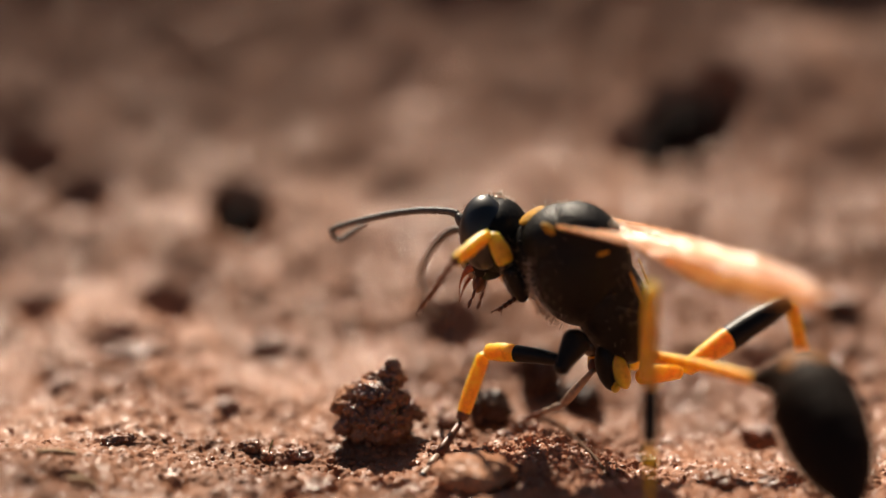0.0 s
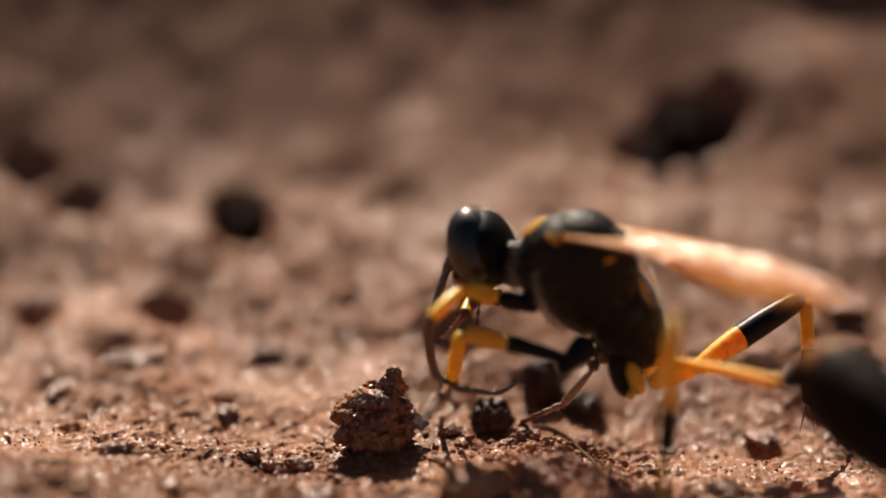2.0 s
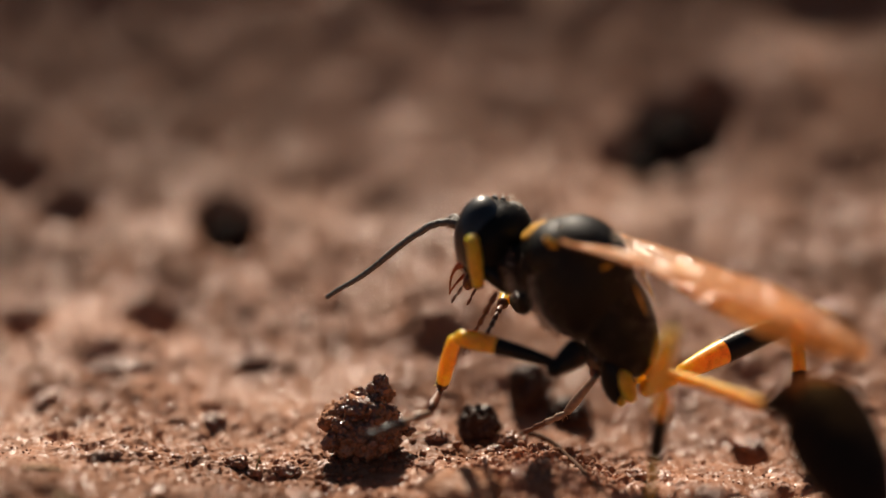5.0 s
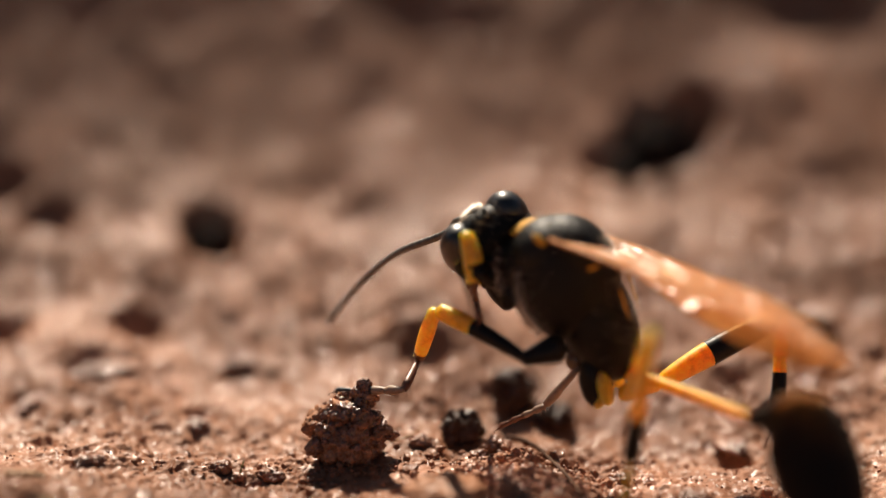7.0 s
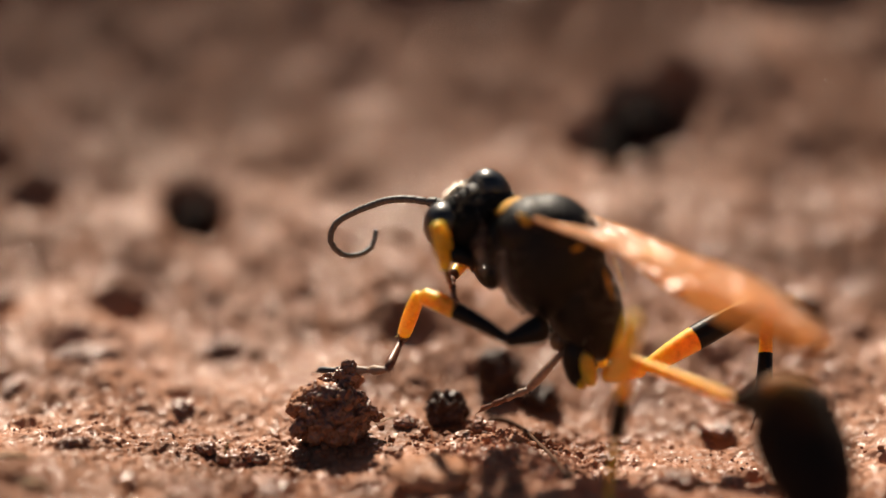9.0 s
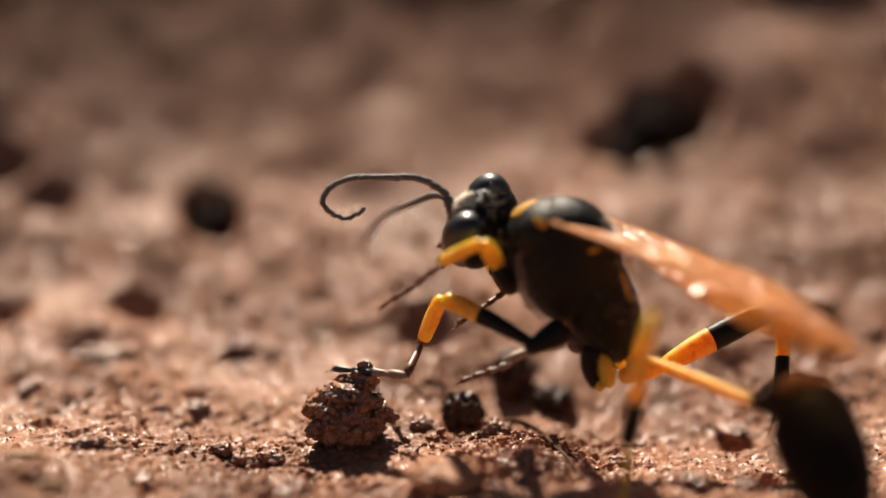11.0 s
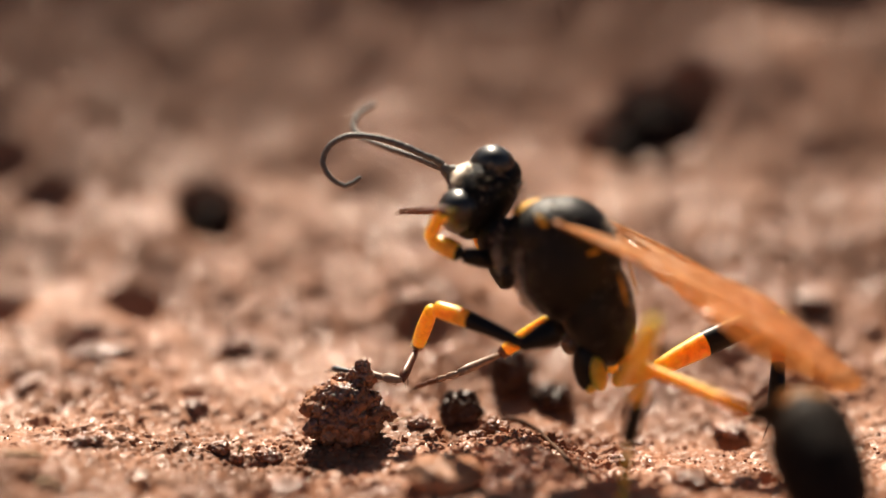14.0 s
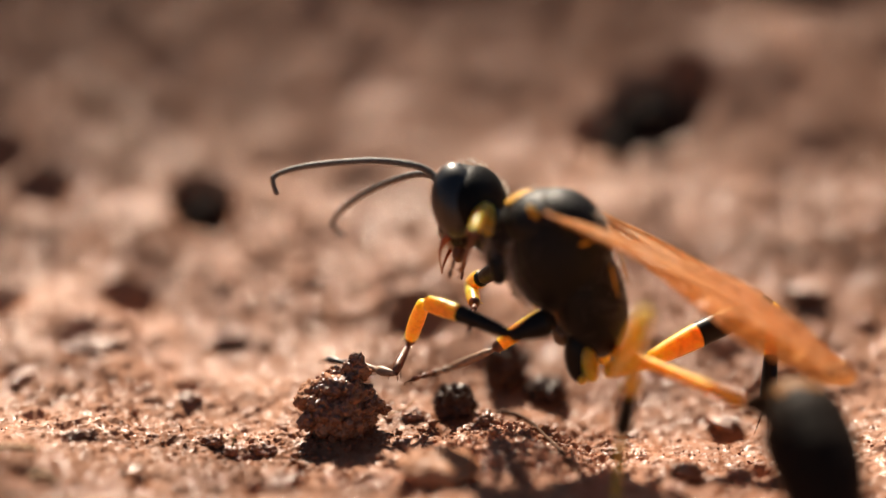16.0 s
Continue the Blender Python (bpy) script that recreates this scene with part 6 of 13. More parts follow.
    walk(far_antenna[1], [
        (0, mm(1.41, -0.6, 0.25, 0, -13.5, -36.3)), (0.5, mm(1.5, -0.39, 0.17, -6.3, -0.8, -1.7)), (0.75, mm(1.48, -0.48, 0.15, -5.6, 0.7, -15.5)),
        (1, mm(1.46, -0.57, 0.13, -5.5, 2.2, -29.3)), (1.5, mm(1.29, -0.68, -0.06, -14.2, 28.2, -61)), (2, mm(1.38, -0.59, -0.06, -3.8, 29.4, -39.2)),
        (2.5, mm(1.53, -0.43, 0, 4.2, 17.4, -20.6)), (2.75, mm(1.34, -0.58, -0.06, -10.1, 28.2, -53.4)),
        (3, mm(1.16, -0.72, -0.11, -28.5, 30.3, -87.7)), (3.25, mm(1.29, -0.66, -0.04, -14.6, 23.7, -59.4)),
        (3.5, mm(1.42, -0.61, 0.04, -6.8, 12.4, -35.8)), (4, mm(1.36, -0.66, 0.24, -6.2, -18.2, -46.4)),
        (4.2, mm(1.35, -0.63, 0.31, -6.9, -27.7, -44.4)), (5.25, mm(1.38, -0.39, 0.15, -19.3, -2.5, -0.7)),
        (6.3, mm(1.4, -0.15, -0.02, -11.2, 25, 41.8)), (6.5, mm(1.01, -0.07, -0.11, 24.7, 36.1, 106.8)),
        (7, mm(1.36, -0.21, -0.13, -23.7, 39.5, 34.3)), (7.5, mm(1.31, -0.19, -0.16, -17.9, 45.5, 42.8)),
        (8, mm(1.29, -0.21, -0.19, -16.2, 52.7, 45.1)), (8.5, mm(1.44, -0.46, -0.06, -57.3, 27.3, -15.2)),
        (9, mm(1.36, -0.48, -0.16, -62.4, 45.7, -23.3)), (9.2, mm(1.19, -0.65, -0.15, -96.9, 43, -71.2)),
        (11.3, mm(1.36, -0.55, -0.13, -71.1, 38.9, -32.5)), (11.5, mm(1.31, -0.5, -0.2, -68.7, 52.7, -29.3)),
        (12, mm(1.24, -0.39, -0.26, -46, 69.9, -3.7)), (12.5, mm(1.25, -0.49, -0.23, -76.7, 61.3, -37.3)),
        (13, mm(1.37, -0.28, -0.17, -34, 43.6, 13.7)), (13.5, mm(1.25, -0.16, -0.2, -14.6, 50.3, 40.2)),
        (14, mm(1.38, -0.27, -0.14, -31, 40.7, 17.2)), (14.5, mm(1.36, -0.2, -0.13, -24.2, 38.2, 27.6)),
        (14.75, mm(1.4, -0.23, -0.34, -44.4, 34.3, 5.9)), (15, mm(1.45, -0.26, -0.54, -61.3, 27, -13)),
        (15.5, mm(1.47, -0.39, -0.23, -60.7, -5, -12.3)), (16, mm(1.26, -0.54, 0.45, -30.3, -53.7, -40.5))])
    walk(far_antenna[2], [
        (0, mm(1.8, -0.89, 0.37, 0.2, 4.9, -37.2)), (0.5, mm(2, -0.4, 0.18, -6.7, 21.3, -4.4)), (0.75, mm(1.94, -0.6, 0.14, -5.9, 16.9, -19.3)),
        (1, mm(1.89, -0.81, 0.11, -5.7, 11.5, -33.2)), (1.5, mm(1.5, -1.07, -0.3, -18.1, 31.2, -69.5)),
        (2, mm(1.72, -0.87, -0.31, -7.4, 35.5, -46.6)), (2.5, mm(1.94, -0.59, -0.14, -14.1, 13.1, -86.7)),
        (2.75, mm(1.56, -0.86, -0.25, -27.3, 13.9, -100.1)), (3, mm(1.18, -1.14, -0.36, -38.3, 14.1, -112.9)),
        (3.25, mm(1.5, -1.01, -0.22, -19.8, 16.5, -73.4)), (3.5, mm(1.81, -0.89, -0.07, -6.6, 12.7, -34.9)),
        (4, mm(1.69, -1, 0.4, -6.3, -18.5, -46.2)), (4.2, mm(1.67, -0.94, 0.54, -7.2, -28.1, -44)), (5.25, mm(1.71, -0.39, 0.16, -19.7, 9, 2.8)),
        (6.3, mm(1.74, 0.15, -0.23, -3.1, 38.7, 60.2)), (6.5, mm(0.89, 0.32, -0.41, 24.6, 36.4, 106.7)), (7, mm(1.68, 0.01, -0.45, -22.9, 38, 35.5)),
        (7.5, mm(1.57, 0.05, -0.52, -16.8, 45.9, 44.4)), (8, mm(1.5, 0.01, -0.59, -11.2, 56.8, 51.3)),
        (8.5, mm(1.87, -0.58, -0.29, -58.6, 26.9, -18.3)), (9, mm(1.68, -0.62, -0.52, -65.8, 46.3, -28)),
        (9.2, mm(1.31, -1, -0.49, -96.3, 42.8, -70.4)), (11.3, mm(1.69, -0.76, -0.44, -70.5, 40.1, -31.5)),
        (11.5, mm(1.58, -0.65, -0.6, -68.5, 53.8, -29)), (12, mm(1.41, -0.4, -0.73, -46.3, 70.1, -4.1)),
        (12.5, mm(1.44, -0.64, -0.67, -76, 59.9, -36.5)), (13, mm(1.72, -0.19, -0.51, -47.9, 36.1, -9.1)),
        (13.5, mm(1.49, 0.04, -0.57, -46.8, 37.3, -8)), (14, mm(1.74, -0.16, -0.47, -38.5, 37.4, 4.9)), (14.5, mm(1.7, -0.02, -0.44, -37.1, 32.2, 4)),
        (14.75, mm(1.79, -0.19, -0.6, -49.7, 33.1, -4.2)), (15, mm(1.88, -0.35, -0.76, -61.2, 33.5, -12.4)),
        (15.5, mm(1.96, -0.49, -0.19, -61.4, 14.1, -8.7)), (16, mm(1.49, -0.73, 0.85, -34.8, -52.2, -34.9))])
    walk(far_antenna[3], [
        (0, mm(2.13, -1.14, 0.34, 0.1, 14.7, -38.9)), (0.5, mm(2.38, -0.43, 0.03, -7.7, 32.2, -6.6)),
        (0.75, mm(2.31, -0.73, 0.03, -7.1, 26.9, -23.2)), (1, mm(2.23, -1.03, 0.03, -6.8, 19.7, -38.4)),
        (1.5, mm(1.62, -1.4, -0.51, -20.2, 32.2, -73.6)), (2, mm(1.95, -1.11, -0.55, -9.2, 37.8, -49.6)),
        (2.5, mm(1.96, -0.96, -0.23, -17.3, 6.8, -104.1)), (2.75, mm(1.5, -1.23, -0.34, -29.6, 5.8, -112.6)),
        (3, mm(1.03, -1.5, -0.46, -40, 4.5, -121.9)), (3.25, mm(1.59, -1.31, -0.31, -22.1, 11.6, -82.2)),
        (3.5, mm(2.14, -1.12, -0.16, -7.5, 14.1, -38.9)), (4, mm(1.96, -1.28, 0.53, -6.4, -18.5, -45.9)),
        (4.2, mm(1.93, -1.19, 0.73, -7.2, -27.5, -43.8)), (5.25, mm(1.92, -0.38, 0.13, -19.9, 19.2, 3.5)),
        (6.3, mm(1.9, 0.43, -0.48, 5.2, 45.9, 73.3)), (6.5, mm(0.8, 0.64, -0.65, 26, 37.5, 109.1)), (7, mm(1.95, 0.2, -0.71, -20.1, 45.6, 40.2)),
        (7.5, mm(1.78, 0.25, -0.82, -13.5, 52.4, 49)), (8, mm(1.64, 0.19, -0.94, -6.2, 63.5, 57.3)), (8.5, mm(2.22, -0.7, -0.48, -60.8, 27.6, -23)),
        (9, mm(1.93, -0.75, -0.82, -69.2, 48.1, -32.7)), (9.2, mm(1.41, -1.29, -0.77, -96.6, 42.9, -70.9)),
        (11.3, mm(1.96, -0.93, -0.71, -68.8, 43.6, -29)), (11.5, mm(1.79, -0.77, -0.93, -68, 54.3, -28.4)),
        (12, mm(1.55, -0.41, -1.11, -46.3, 69.3, -4)), (12.5, mm(1.61, -0.76, -1.03, -75.7, 57.9, -36.1)),
        (13, mm(2.05, -0.24, -0.75, -51.8, 32.2, -16.3)), (13.5, mm(1.8, 0, -0.81, -52.4, 29.8, -18.4)),
        (14, mm(2.07, -0.13, -0.72, -41.2, 35.7, 0.3)), (14.5, mm(2.05, 0, -0.66, -41, 28.9, -3.8)),
        (14.75, mm(2.13, -0.21, -0.83, -51.7, 33.2, -7.8)), (15, mm(2.22, -0.43, -0.99, -61.1, 37.5, -12.3)),
        (15.5, mm(2.35, -0.55, -0.29, -61.3, 24.2, -7.5)), (16, mm(1.7, -0.88, 1.19, -41.7, -41.7, -26.2))])
    walk(far_antenna[4], [
        (0, mm(2.44, -1.39, 0.23, -0.7, 19.5, -41.7)), (0.5, mm(2.73, -0.47, -0.19, -8.8, 36.1, -8.8)),
        (0.75, mm(2.63, -0.87, -0.15, -9.7, 34.2, -28.9)), (1, mm(2.53, -1.27, -0.11, -9.9, 29.3, -47.4)),
        (1.5, mm(1.72, -1.73, -0.73, -20.4, 32, -73.9)), (2, mm(2.16, -1.36, -0.8, -8.2, 37.1, -48.1)),
        (2.5, mm(1.85, -1.4, -0.28, -17.4, 1.7, -104.2)), (2.75, mm(1.33, -1.62, -0.38, -29.8, 0.6, -113.2)),
        (3, mm(0.81, -1.85, -0.49, -40.1, -0.6, -122.3)), (3.25, mm(1.63, -1.61, -0.38, -22.7, 10.2, -85.6)),
        (3.5, mm(2.45, -1.37, -0.26, -9.5, 16.9, -47.5)), (4, mm(2.23, -1.56, 0.66, -6.4, -17.9, -45.6)),
        (4.2, mm(2.19, -1.44, 0.92, -7.3, -26.3, -43.6)), (5.25, mm(2.08, -0.37, 0.07, -21, 25.2, 0.2)),
        (6.3, mm(1.98, 0.7, -0.78, 11.7, 50.8, 82.4)), (6.5, mm(0.69, 0.94, -0.9, 28.7, 38.7, 113.6)), (7, mm(2.16, 0.38, -0.99, -6.5, 63, 58.9)),
        (7.5, mm(1.94, 0.44, -1.14, 0, 65.6, 65.9)), (8, mm(1.74, 0.34, -1.3, 6.5, 74.8, 71.4)), (8.5, mm(2.56, -0.84, -0.67, -64.3, 28.9, -30.8)),
        (9, mm(2.16, -0.9, -1.12, -74.5, 51.6, -39.5)), (9.2, mm(1.51, -1.57, -1.05, -97.2, 42.9, -71.7)),
        (11.3, mm(2.22, -1.07, -0.99, -64.5, 50.1, -23.3)), (11.5, mm(2, -0.88, -1.26, -67.1, 54.4, -27.4)),
        (12, mm(1.69, -0.42, -1.49, -45.5, 68.1, -3.2)), (12.5, mm(1.78, -0.89, -1.37, -75.6, 54.8, -36)),
        (13, mm(2.38, -0.34, -0.97, -50.5, 32.7, -14.1)), (13.5, mm(2.15, -0.12, -1.02, -50.3, 32.8, -14.4)),
        (14, mm(2.4, -0.13, -0.96, -41, 35.8, 0.7)), (14.5, mm(2.41, -0.02, -0.86, -40.8, 29.1, -3.3)),
        (14.75, mm(2.47, -0.26, -1.05, -51.6, 34.6, -7.7)), (15, mm(2.53, -0.5, -1.24, -61.4, 39.9, -12.7)),
        (15.5, mm(2.72, -0.6, -0.46, -61.9, 29.1, -8.7)), (16, mm(1.97, -1.01, 1.45, -49.4, -16.4, -15.4))])
    walk(far_antenna[5], [
        (0, mm(2.73, -1.65, 0.09, -1.5, 23.9, -44.1)), (0.5, mm(3.06, -0.52, -0.44, -9.8, 40.4, -10.5)),
        (0.75, mm(2.92, -1.03, -0.38, -11.9, 39, -32.7)), (1, mm(2.78, -1.54, -0.31, -12.6, 33.7, -52.8)),
        (1.5, mm(1.82, -2.07, -0.95, -21.1, 32.3, -75.3)), (2, mm(2.38, -1.61, -1.05, -8.9, 37.7, -49.2)),
        (2.5, mm(1.75, -1.81, -0.29, -17.5, -0.3, -106.2)), (2.75, mm(1.17, -2, -0.39, -29.8, -2.6, -115.3)),
        (3, mm(0.59, -2.2, -0.49, -40.1, -4.8, -124.3)), (3.25, mm(1.66, -1.94, -0.43, -23.5, 7.7, -90.8)),
        (3.5, mm(2.72, -1.67, -0.38, -11.8, 17.6, -55.7)), (4, mm(2.51, -1.85, 0.79, -6.5, -18.1, -45.4)),
        (4.2, mm(2.46, -1.7, 1.11, -7, -24.2, -44.3)), (5.25, mm(2.23, -0.37, 0, -23.3, 32.6, -4.5)), (6.3, mm(2.01, 0.96, -1.11, 18.5, 54.4, 91.2)),
        (6.5, mm(0.56, 1.24, -1.16, 32.5, 40.8, 119.7)), (7, mm(2.26, 0.54, -1.36, 8.8, 72.1, 76)), (7.5, mm(2.01, 0.6, -1.52, 13.7, 72.7, 80.8)),
        (8, mm(1.78, 0.44, -1.7, 20.9, 79.6, 86.2)), (8.5, mm(2.87, -1.03, -0.87, -66.7, 29.7, -35.8)), (9, mm(2.36, -1.07, -1.45, -77.1, 53, -42.7)),
        (9.2, mm(1.61, -1.87, -1.34, -99, 43.6, -74.4)), (11.3, mm(2.47, -1.18, -1.31, -61.7, 53.8, -19.8)),
        (11.5, mm(2.22, -0.99, -1.6, -66.7, 54.8, -26.8)), (12, mm(1.85, -0.43, -1.88, -46, 65.9, -3.7)),
        (12.5, mm(1.98, -1.03, -1.71, -75.6, 53.2, -35.9)), (13, mm(2.72, -0.42, -1.2, -50.5, 32.7, -14)),
        (13.5, mm(2.49, -0.21, -1.25, -48.8, 33.2, -11.7)), (14, mm(2.74, -0.13, -1.21, -40.8, 35.7, 0.9)),
        (14.5, mm(2.78, -0.04, -1.06, -39.8, 29.5, -1.4)), (14.75, mm(2.81, -0.31, -1.29, -51, 35.9, -6.7)),
        (15, mm(2.85, -0.57, -1.51, -61.5, 42, -12.8)), (15.5, mm(3.09, -0.66, -0.66, -62.2, 32.9, -9.1)),
        (16, mm(2.35, -1.12, 1.57, -50.5, -4.5, -12.7))])
    walk(far_antenna[6], [
        (0, mm(3.01, -1.92, -0.08, -2.5, 26.4, -46.6)), (0.5, mm(3.38, -0.58, -0.71, -10.3, 43.1, -11.1)),
        (0.75, mm(3.18, -1.2, -0.63, -13.1, 40.9, -34.6)), (1, mm(2.99, -1.82, -0.55, -13.9, 34.5, -55.2)),
        (1.5, mm(1.91, -2.42, -1.18, -21.8, 32.6, -76.6)), (2, mm(2.6, -1.86, -1.31, -10.4, 38.6, -51.6)),
        (2.5, mm(1.63, -2.21, -0.29, -17.5, 0.7, -105.2)), (2.75, mm(0.99, -2.38, -0.37, -29.8, -3.8, -115.6)),
        (3, mm(0.35, -2.55, -0.45, -39.9, -8.1, -126)), (3.25, mm(1.65, -2.28, -0.48, -24.3, 4.5, -97.5)),
        (3.5, mm(2.95, -2, -0.51, -15.1, 16.2, -67.5)), (4, mm(2.79, -2.13, 0.92, -6.7, -19.3, -44.9)),
        (4.2, mm(2.74, -1.97, 1.28, -6.3, -20.4, -46.1)), (5.25, mm(2.37, -0.38, -0.09, -28, 38.6, -13)),
        (6.3, mm(2.01, 1.21, -1.45, 23.6, 57.3, 97.4)), (6.5, mm(0.4, 1.52, -1.44, 40.1, 44, 131.3)), (7, mm(2.29, 0.67, -1.77, 33.8, 81.4, 101.7)),
        (7.5, mm(2.03, 0.72, -1.92, 27.6, 79.4, 95.2)), (8, mm(1.78, 0.52, -2.12, 21.1, 81.5, 86.5)),
        (8.5, mm(3.17, -1.24, -1.08, -68.5, 30.4, -39.4)), (9, mm(2.55, -1.24, -1.79, -76.7, 53.2, -42.1)),
        (9.2, mm(1.69, -2.16, -1.63, -103.1, 44.6, -80.2)), (11.3, mm(2.7, -1.26, -1.65, -60.2, 56.6, -17.9)),
        (11.5, mm(2.43, -1.1, -1.94, -66.5, 55.1, -26.6)), (12, mm(2.02, -0.44, -2.27, -47.5, 61.6, -5.3)),
        (12.5, mm(2.18, -1.18, -2.05, -75.8, 52.3, -36.2)), (13, mm(3.06, -0.51, -1.42, -49.9, 33.8, -12.9)),
        (13.5, mm(2.84, -0.28, -1.48, -44.4, 34.8, -4.1)), (14, mm(3.08, -0.12, -1.45, -39.6, 35.9, 3)),
        (14.5, mm(3.14, -0.05, -1.27, -35.6, 31.3, 6.6)), (14.75, mm(3.15, -0.34, -1.53, -48.4, 37.7, -2.4)),
        (15, mm(3.15, -0.64, -1.79, -61.6, 43.1, -13)), (15.5, mm(3.44, -0.72, -0.89, -62.6, 33.9, -9.7)),
        (16, mm(2.77, -1.21, 1.6, -50.6, 1.9, -14))])
    walk(far_antenna[7], [
        (0, mm(3.26, -2.19, -0.26, -3.6, 28.7, -49)), (0.5, mm(3.67, -0.64, -0.99, -11.4, 45.7, -12.7)),
        (0.75, mm(3.43, -1.37, -0.89, -14.8, 42.8, -37.2)), (1, mm(3.18, -2.1, -0.78, -15.4, 35.5, -57.9)),
        (1.5, mm(1.99, -2.76, -1.4, -22.6, 32.7, -78.2)), (2, mm(2.8, -2.12, -1.57, -11.6, 39.4, -53.6)),
        (2.5, mm(1.52, -2.61, -0.3, -17.5, 2.1, -104.5)), (2.75, mm(0.82, -2.74, -0.34, -29.8, -3.3, -115.3)),
        (3, mm(0.11, -2.88, -0.39, -39.9, -8.6, -126.1)), (3.25, mm(1.6, -2.62, -0.51, -24.4, 3.6, -100.3)),
        (3.5, mm(3.1, -2.36, -0.62, -16.8, 15.1, -73.8)), (4, mm(3.07, -2.41, 1.06, -6.6, -19, -45.1)), (4.2, mm(3.01, -2.25, 1.42, -6, -18.2, -47)),
        (5.25, mm(2.49, -0.41, -0.19, -33.2, 43.5, -21.2)), (6.3, mm(1.98, 1.43, -1.8, 29.5, 59.8, 104.5)),
        (6.5, mm(0.2, 1.74, -1.73, 44.2, 45.2, 137.4)), (7, mm(2.28, 0.73, -2.18, 73.6, 83.4, 141.9)), (7.5, mm(2.02, 0.8, -2.32, 44.9, 81.6, 112.8)),
        (8, mm(1.78, 0.58, -2.53, 28.9, 83, 94.3)), (8.5, mm(3.44, -1.46, -1.29, -70.1, 31.4, -42.5)),
        (9, mm(2.73, -1.41, -2.12, -77.3, 53.8, -42.9)), (9.2, mm(1.74, -2.45, -1.92, -105.8, 45.8, -83.9)),
        (11.3, mm(2.92, -1.33, -1.99, -59, 58.4, -16.5)), (11.5, mm(2.64, -1.21, -2.28, -66.5, 55.6, -26.6)),
        (12, mm(2.21, -0.46, -2.63, -48.2, 59.3, -6.1)), (12.5, mm(2.39, -1.33, -2.38, -75.8, 51.7, -36.2)),
        (13, mm(3.4, -0.59, -1.65, -49.6, 33.9, -12.4)), (13.5, mm(3.18, -0.3, -1.72, -42.6, 35.2, -1)), (14, mm(3.41, -0.1, -1.69, -39.1, 36, 3.9)),
        (14.5, mm(3.49, -0.01, -1.48, -33.9, 32, 9.9)), (14.75, mm(3.47, -0.36, -1.78, -47.3, 38.7, -0.5)),
        (15, mm(3.45, -0.71, -2.07, -61.6, 44.4, -12.9)), (15.5, mm(3.77, -0.77, -1.12, -62.7, 35.7, -9.9)),
        (16, mm(3.17, -1.31, 1.59, -50.7, 6.4, -14.1))])
    walk(far_antenna[8], [
        (0, mm(3.5, -2.46, -0.46, -4.6, 30.4, -51.3)), (0.5, mm(3.95, -0.7, -1.28, -13.3, 47.3, -15.4)),
        (0.75, mm(3.66, -1.54, -1.15, -16.6, 43.6, -39.8)), (1, mm(3.36, -2.38, -1.02, -16.5, 35.5, -59.7)),
        (1.5, mm(2.06, -3.09, -1.62, -23.7, 32.4, -80.1)), (2, mm(2.99, -2.37, -1.83, -12.6, 40.3, -55.1)),
        (2.5, mm(1.42, -3, -0.31, -17.4, 4.7, -103.5)), (2.75, mm(0.64, -3.1, -0.32, -29.9, -0.8, -113.9)),
        (3, mm(-0.13, -3.21, -0.33, -40.1, -6.3, -124.5)), (3.25, mm(1.54, -2.98, -0.53, -24.4, 4.3, -100.3)),
        (3.5, mm(3.21, -2.74, -0.73, -17.2, 14.1, -75.5)), (4, mm(3.34, -2.68, 1.19, -6.5, -17.4, -45.6)),
        (4.2, mm(3.27, -2.53, 1.55, -5.9, -17.2, -47.3)), (5.25, mm(2.6, -0.45, -0.3, -38.6, 46.7, -29.1)),
        (6.3, mm(1.93, 1.63, -2.15, 34.7, 61.8, 110.4)), (6.5, mm(-0.01, 1.94, -2.02, 45.7, 46, 139.5)),
        (7, mm(2.24, 0.76, -2.59, 79.9, 84.2, 148.3)), (7.5, mm(2, 0.85, -2.73, 43.2, 81.3, 111)), (8, mm(1.78, 0.63, -2.93, 35.3, 83.2, 100.7)),
        (8.5, mm(3.7, -1.7, -1.5, -71.2, 32.8, -44.6)), (9, mm(2.91, -1.57, -2.45, -78, 54.3, -43.8)),
        (9.2, mm(1.77, -2.73, -2.21, -107.9, 47.8, -86.7)), (11.3, mm(3.12, -1.39, -2.34, -59.3, 58.6, -16.8)),
        (11.5, mm(2.85, -1.31, -2.62, -67.3, 56.4, -27.5)), (12, mm(2.42, -0.48, -2.98, -48.9, 58, -6.9)),
        (12.5, mm(2.59, -1.48, -2.7, -75.7, 51.6, -36.1)), (13, mm(3.73, -0.66, -1.88, -49.5, 33, -12.1)),
        (13.5, mm(3.51, -0.31, -1.95, -42.4, 34.9, -0.6)), (14, mm(3.74, -0.08, -1.93, -38.7, 36.4, 4.6)),
        (14.5, mm(3.83, 0.05, -1.7, -33.7, 32.4, 10.2)), (14.75, mm(3.78, -0.36, -2.03, -47, 39.4, 0)),
        (15, mm(3.73, -0.77, -2.36, -61.2, 45.3, -12.4)), (15.5, mm(4.1, -0.83, -1.36, -62.3, 37.2, -9.2)),
        (16, mm(3.57, -1.41, 1.54, -50.8, 6.8, -14.5))])
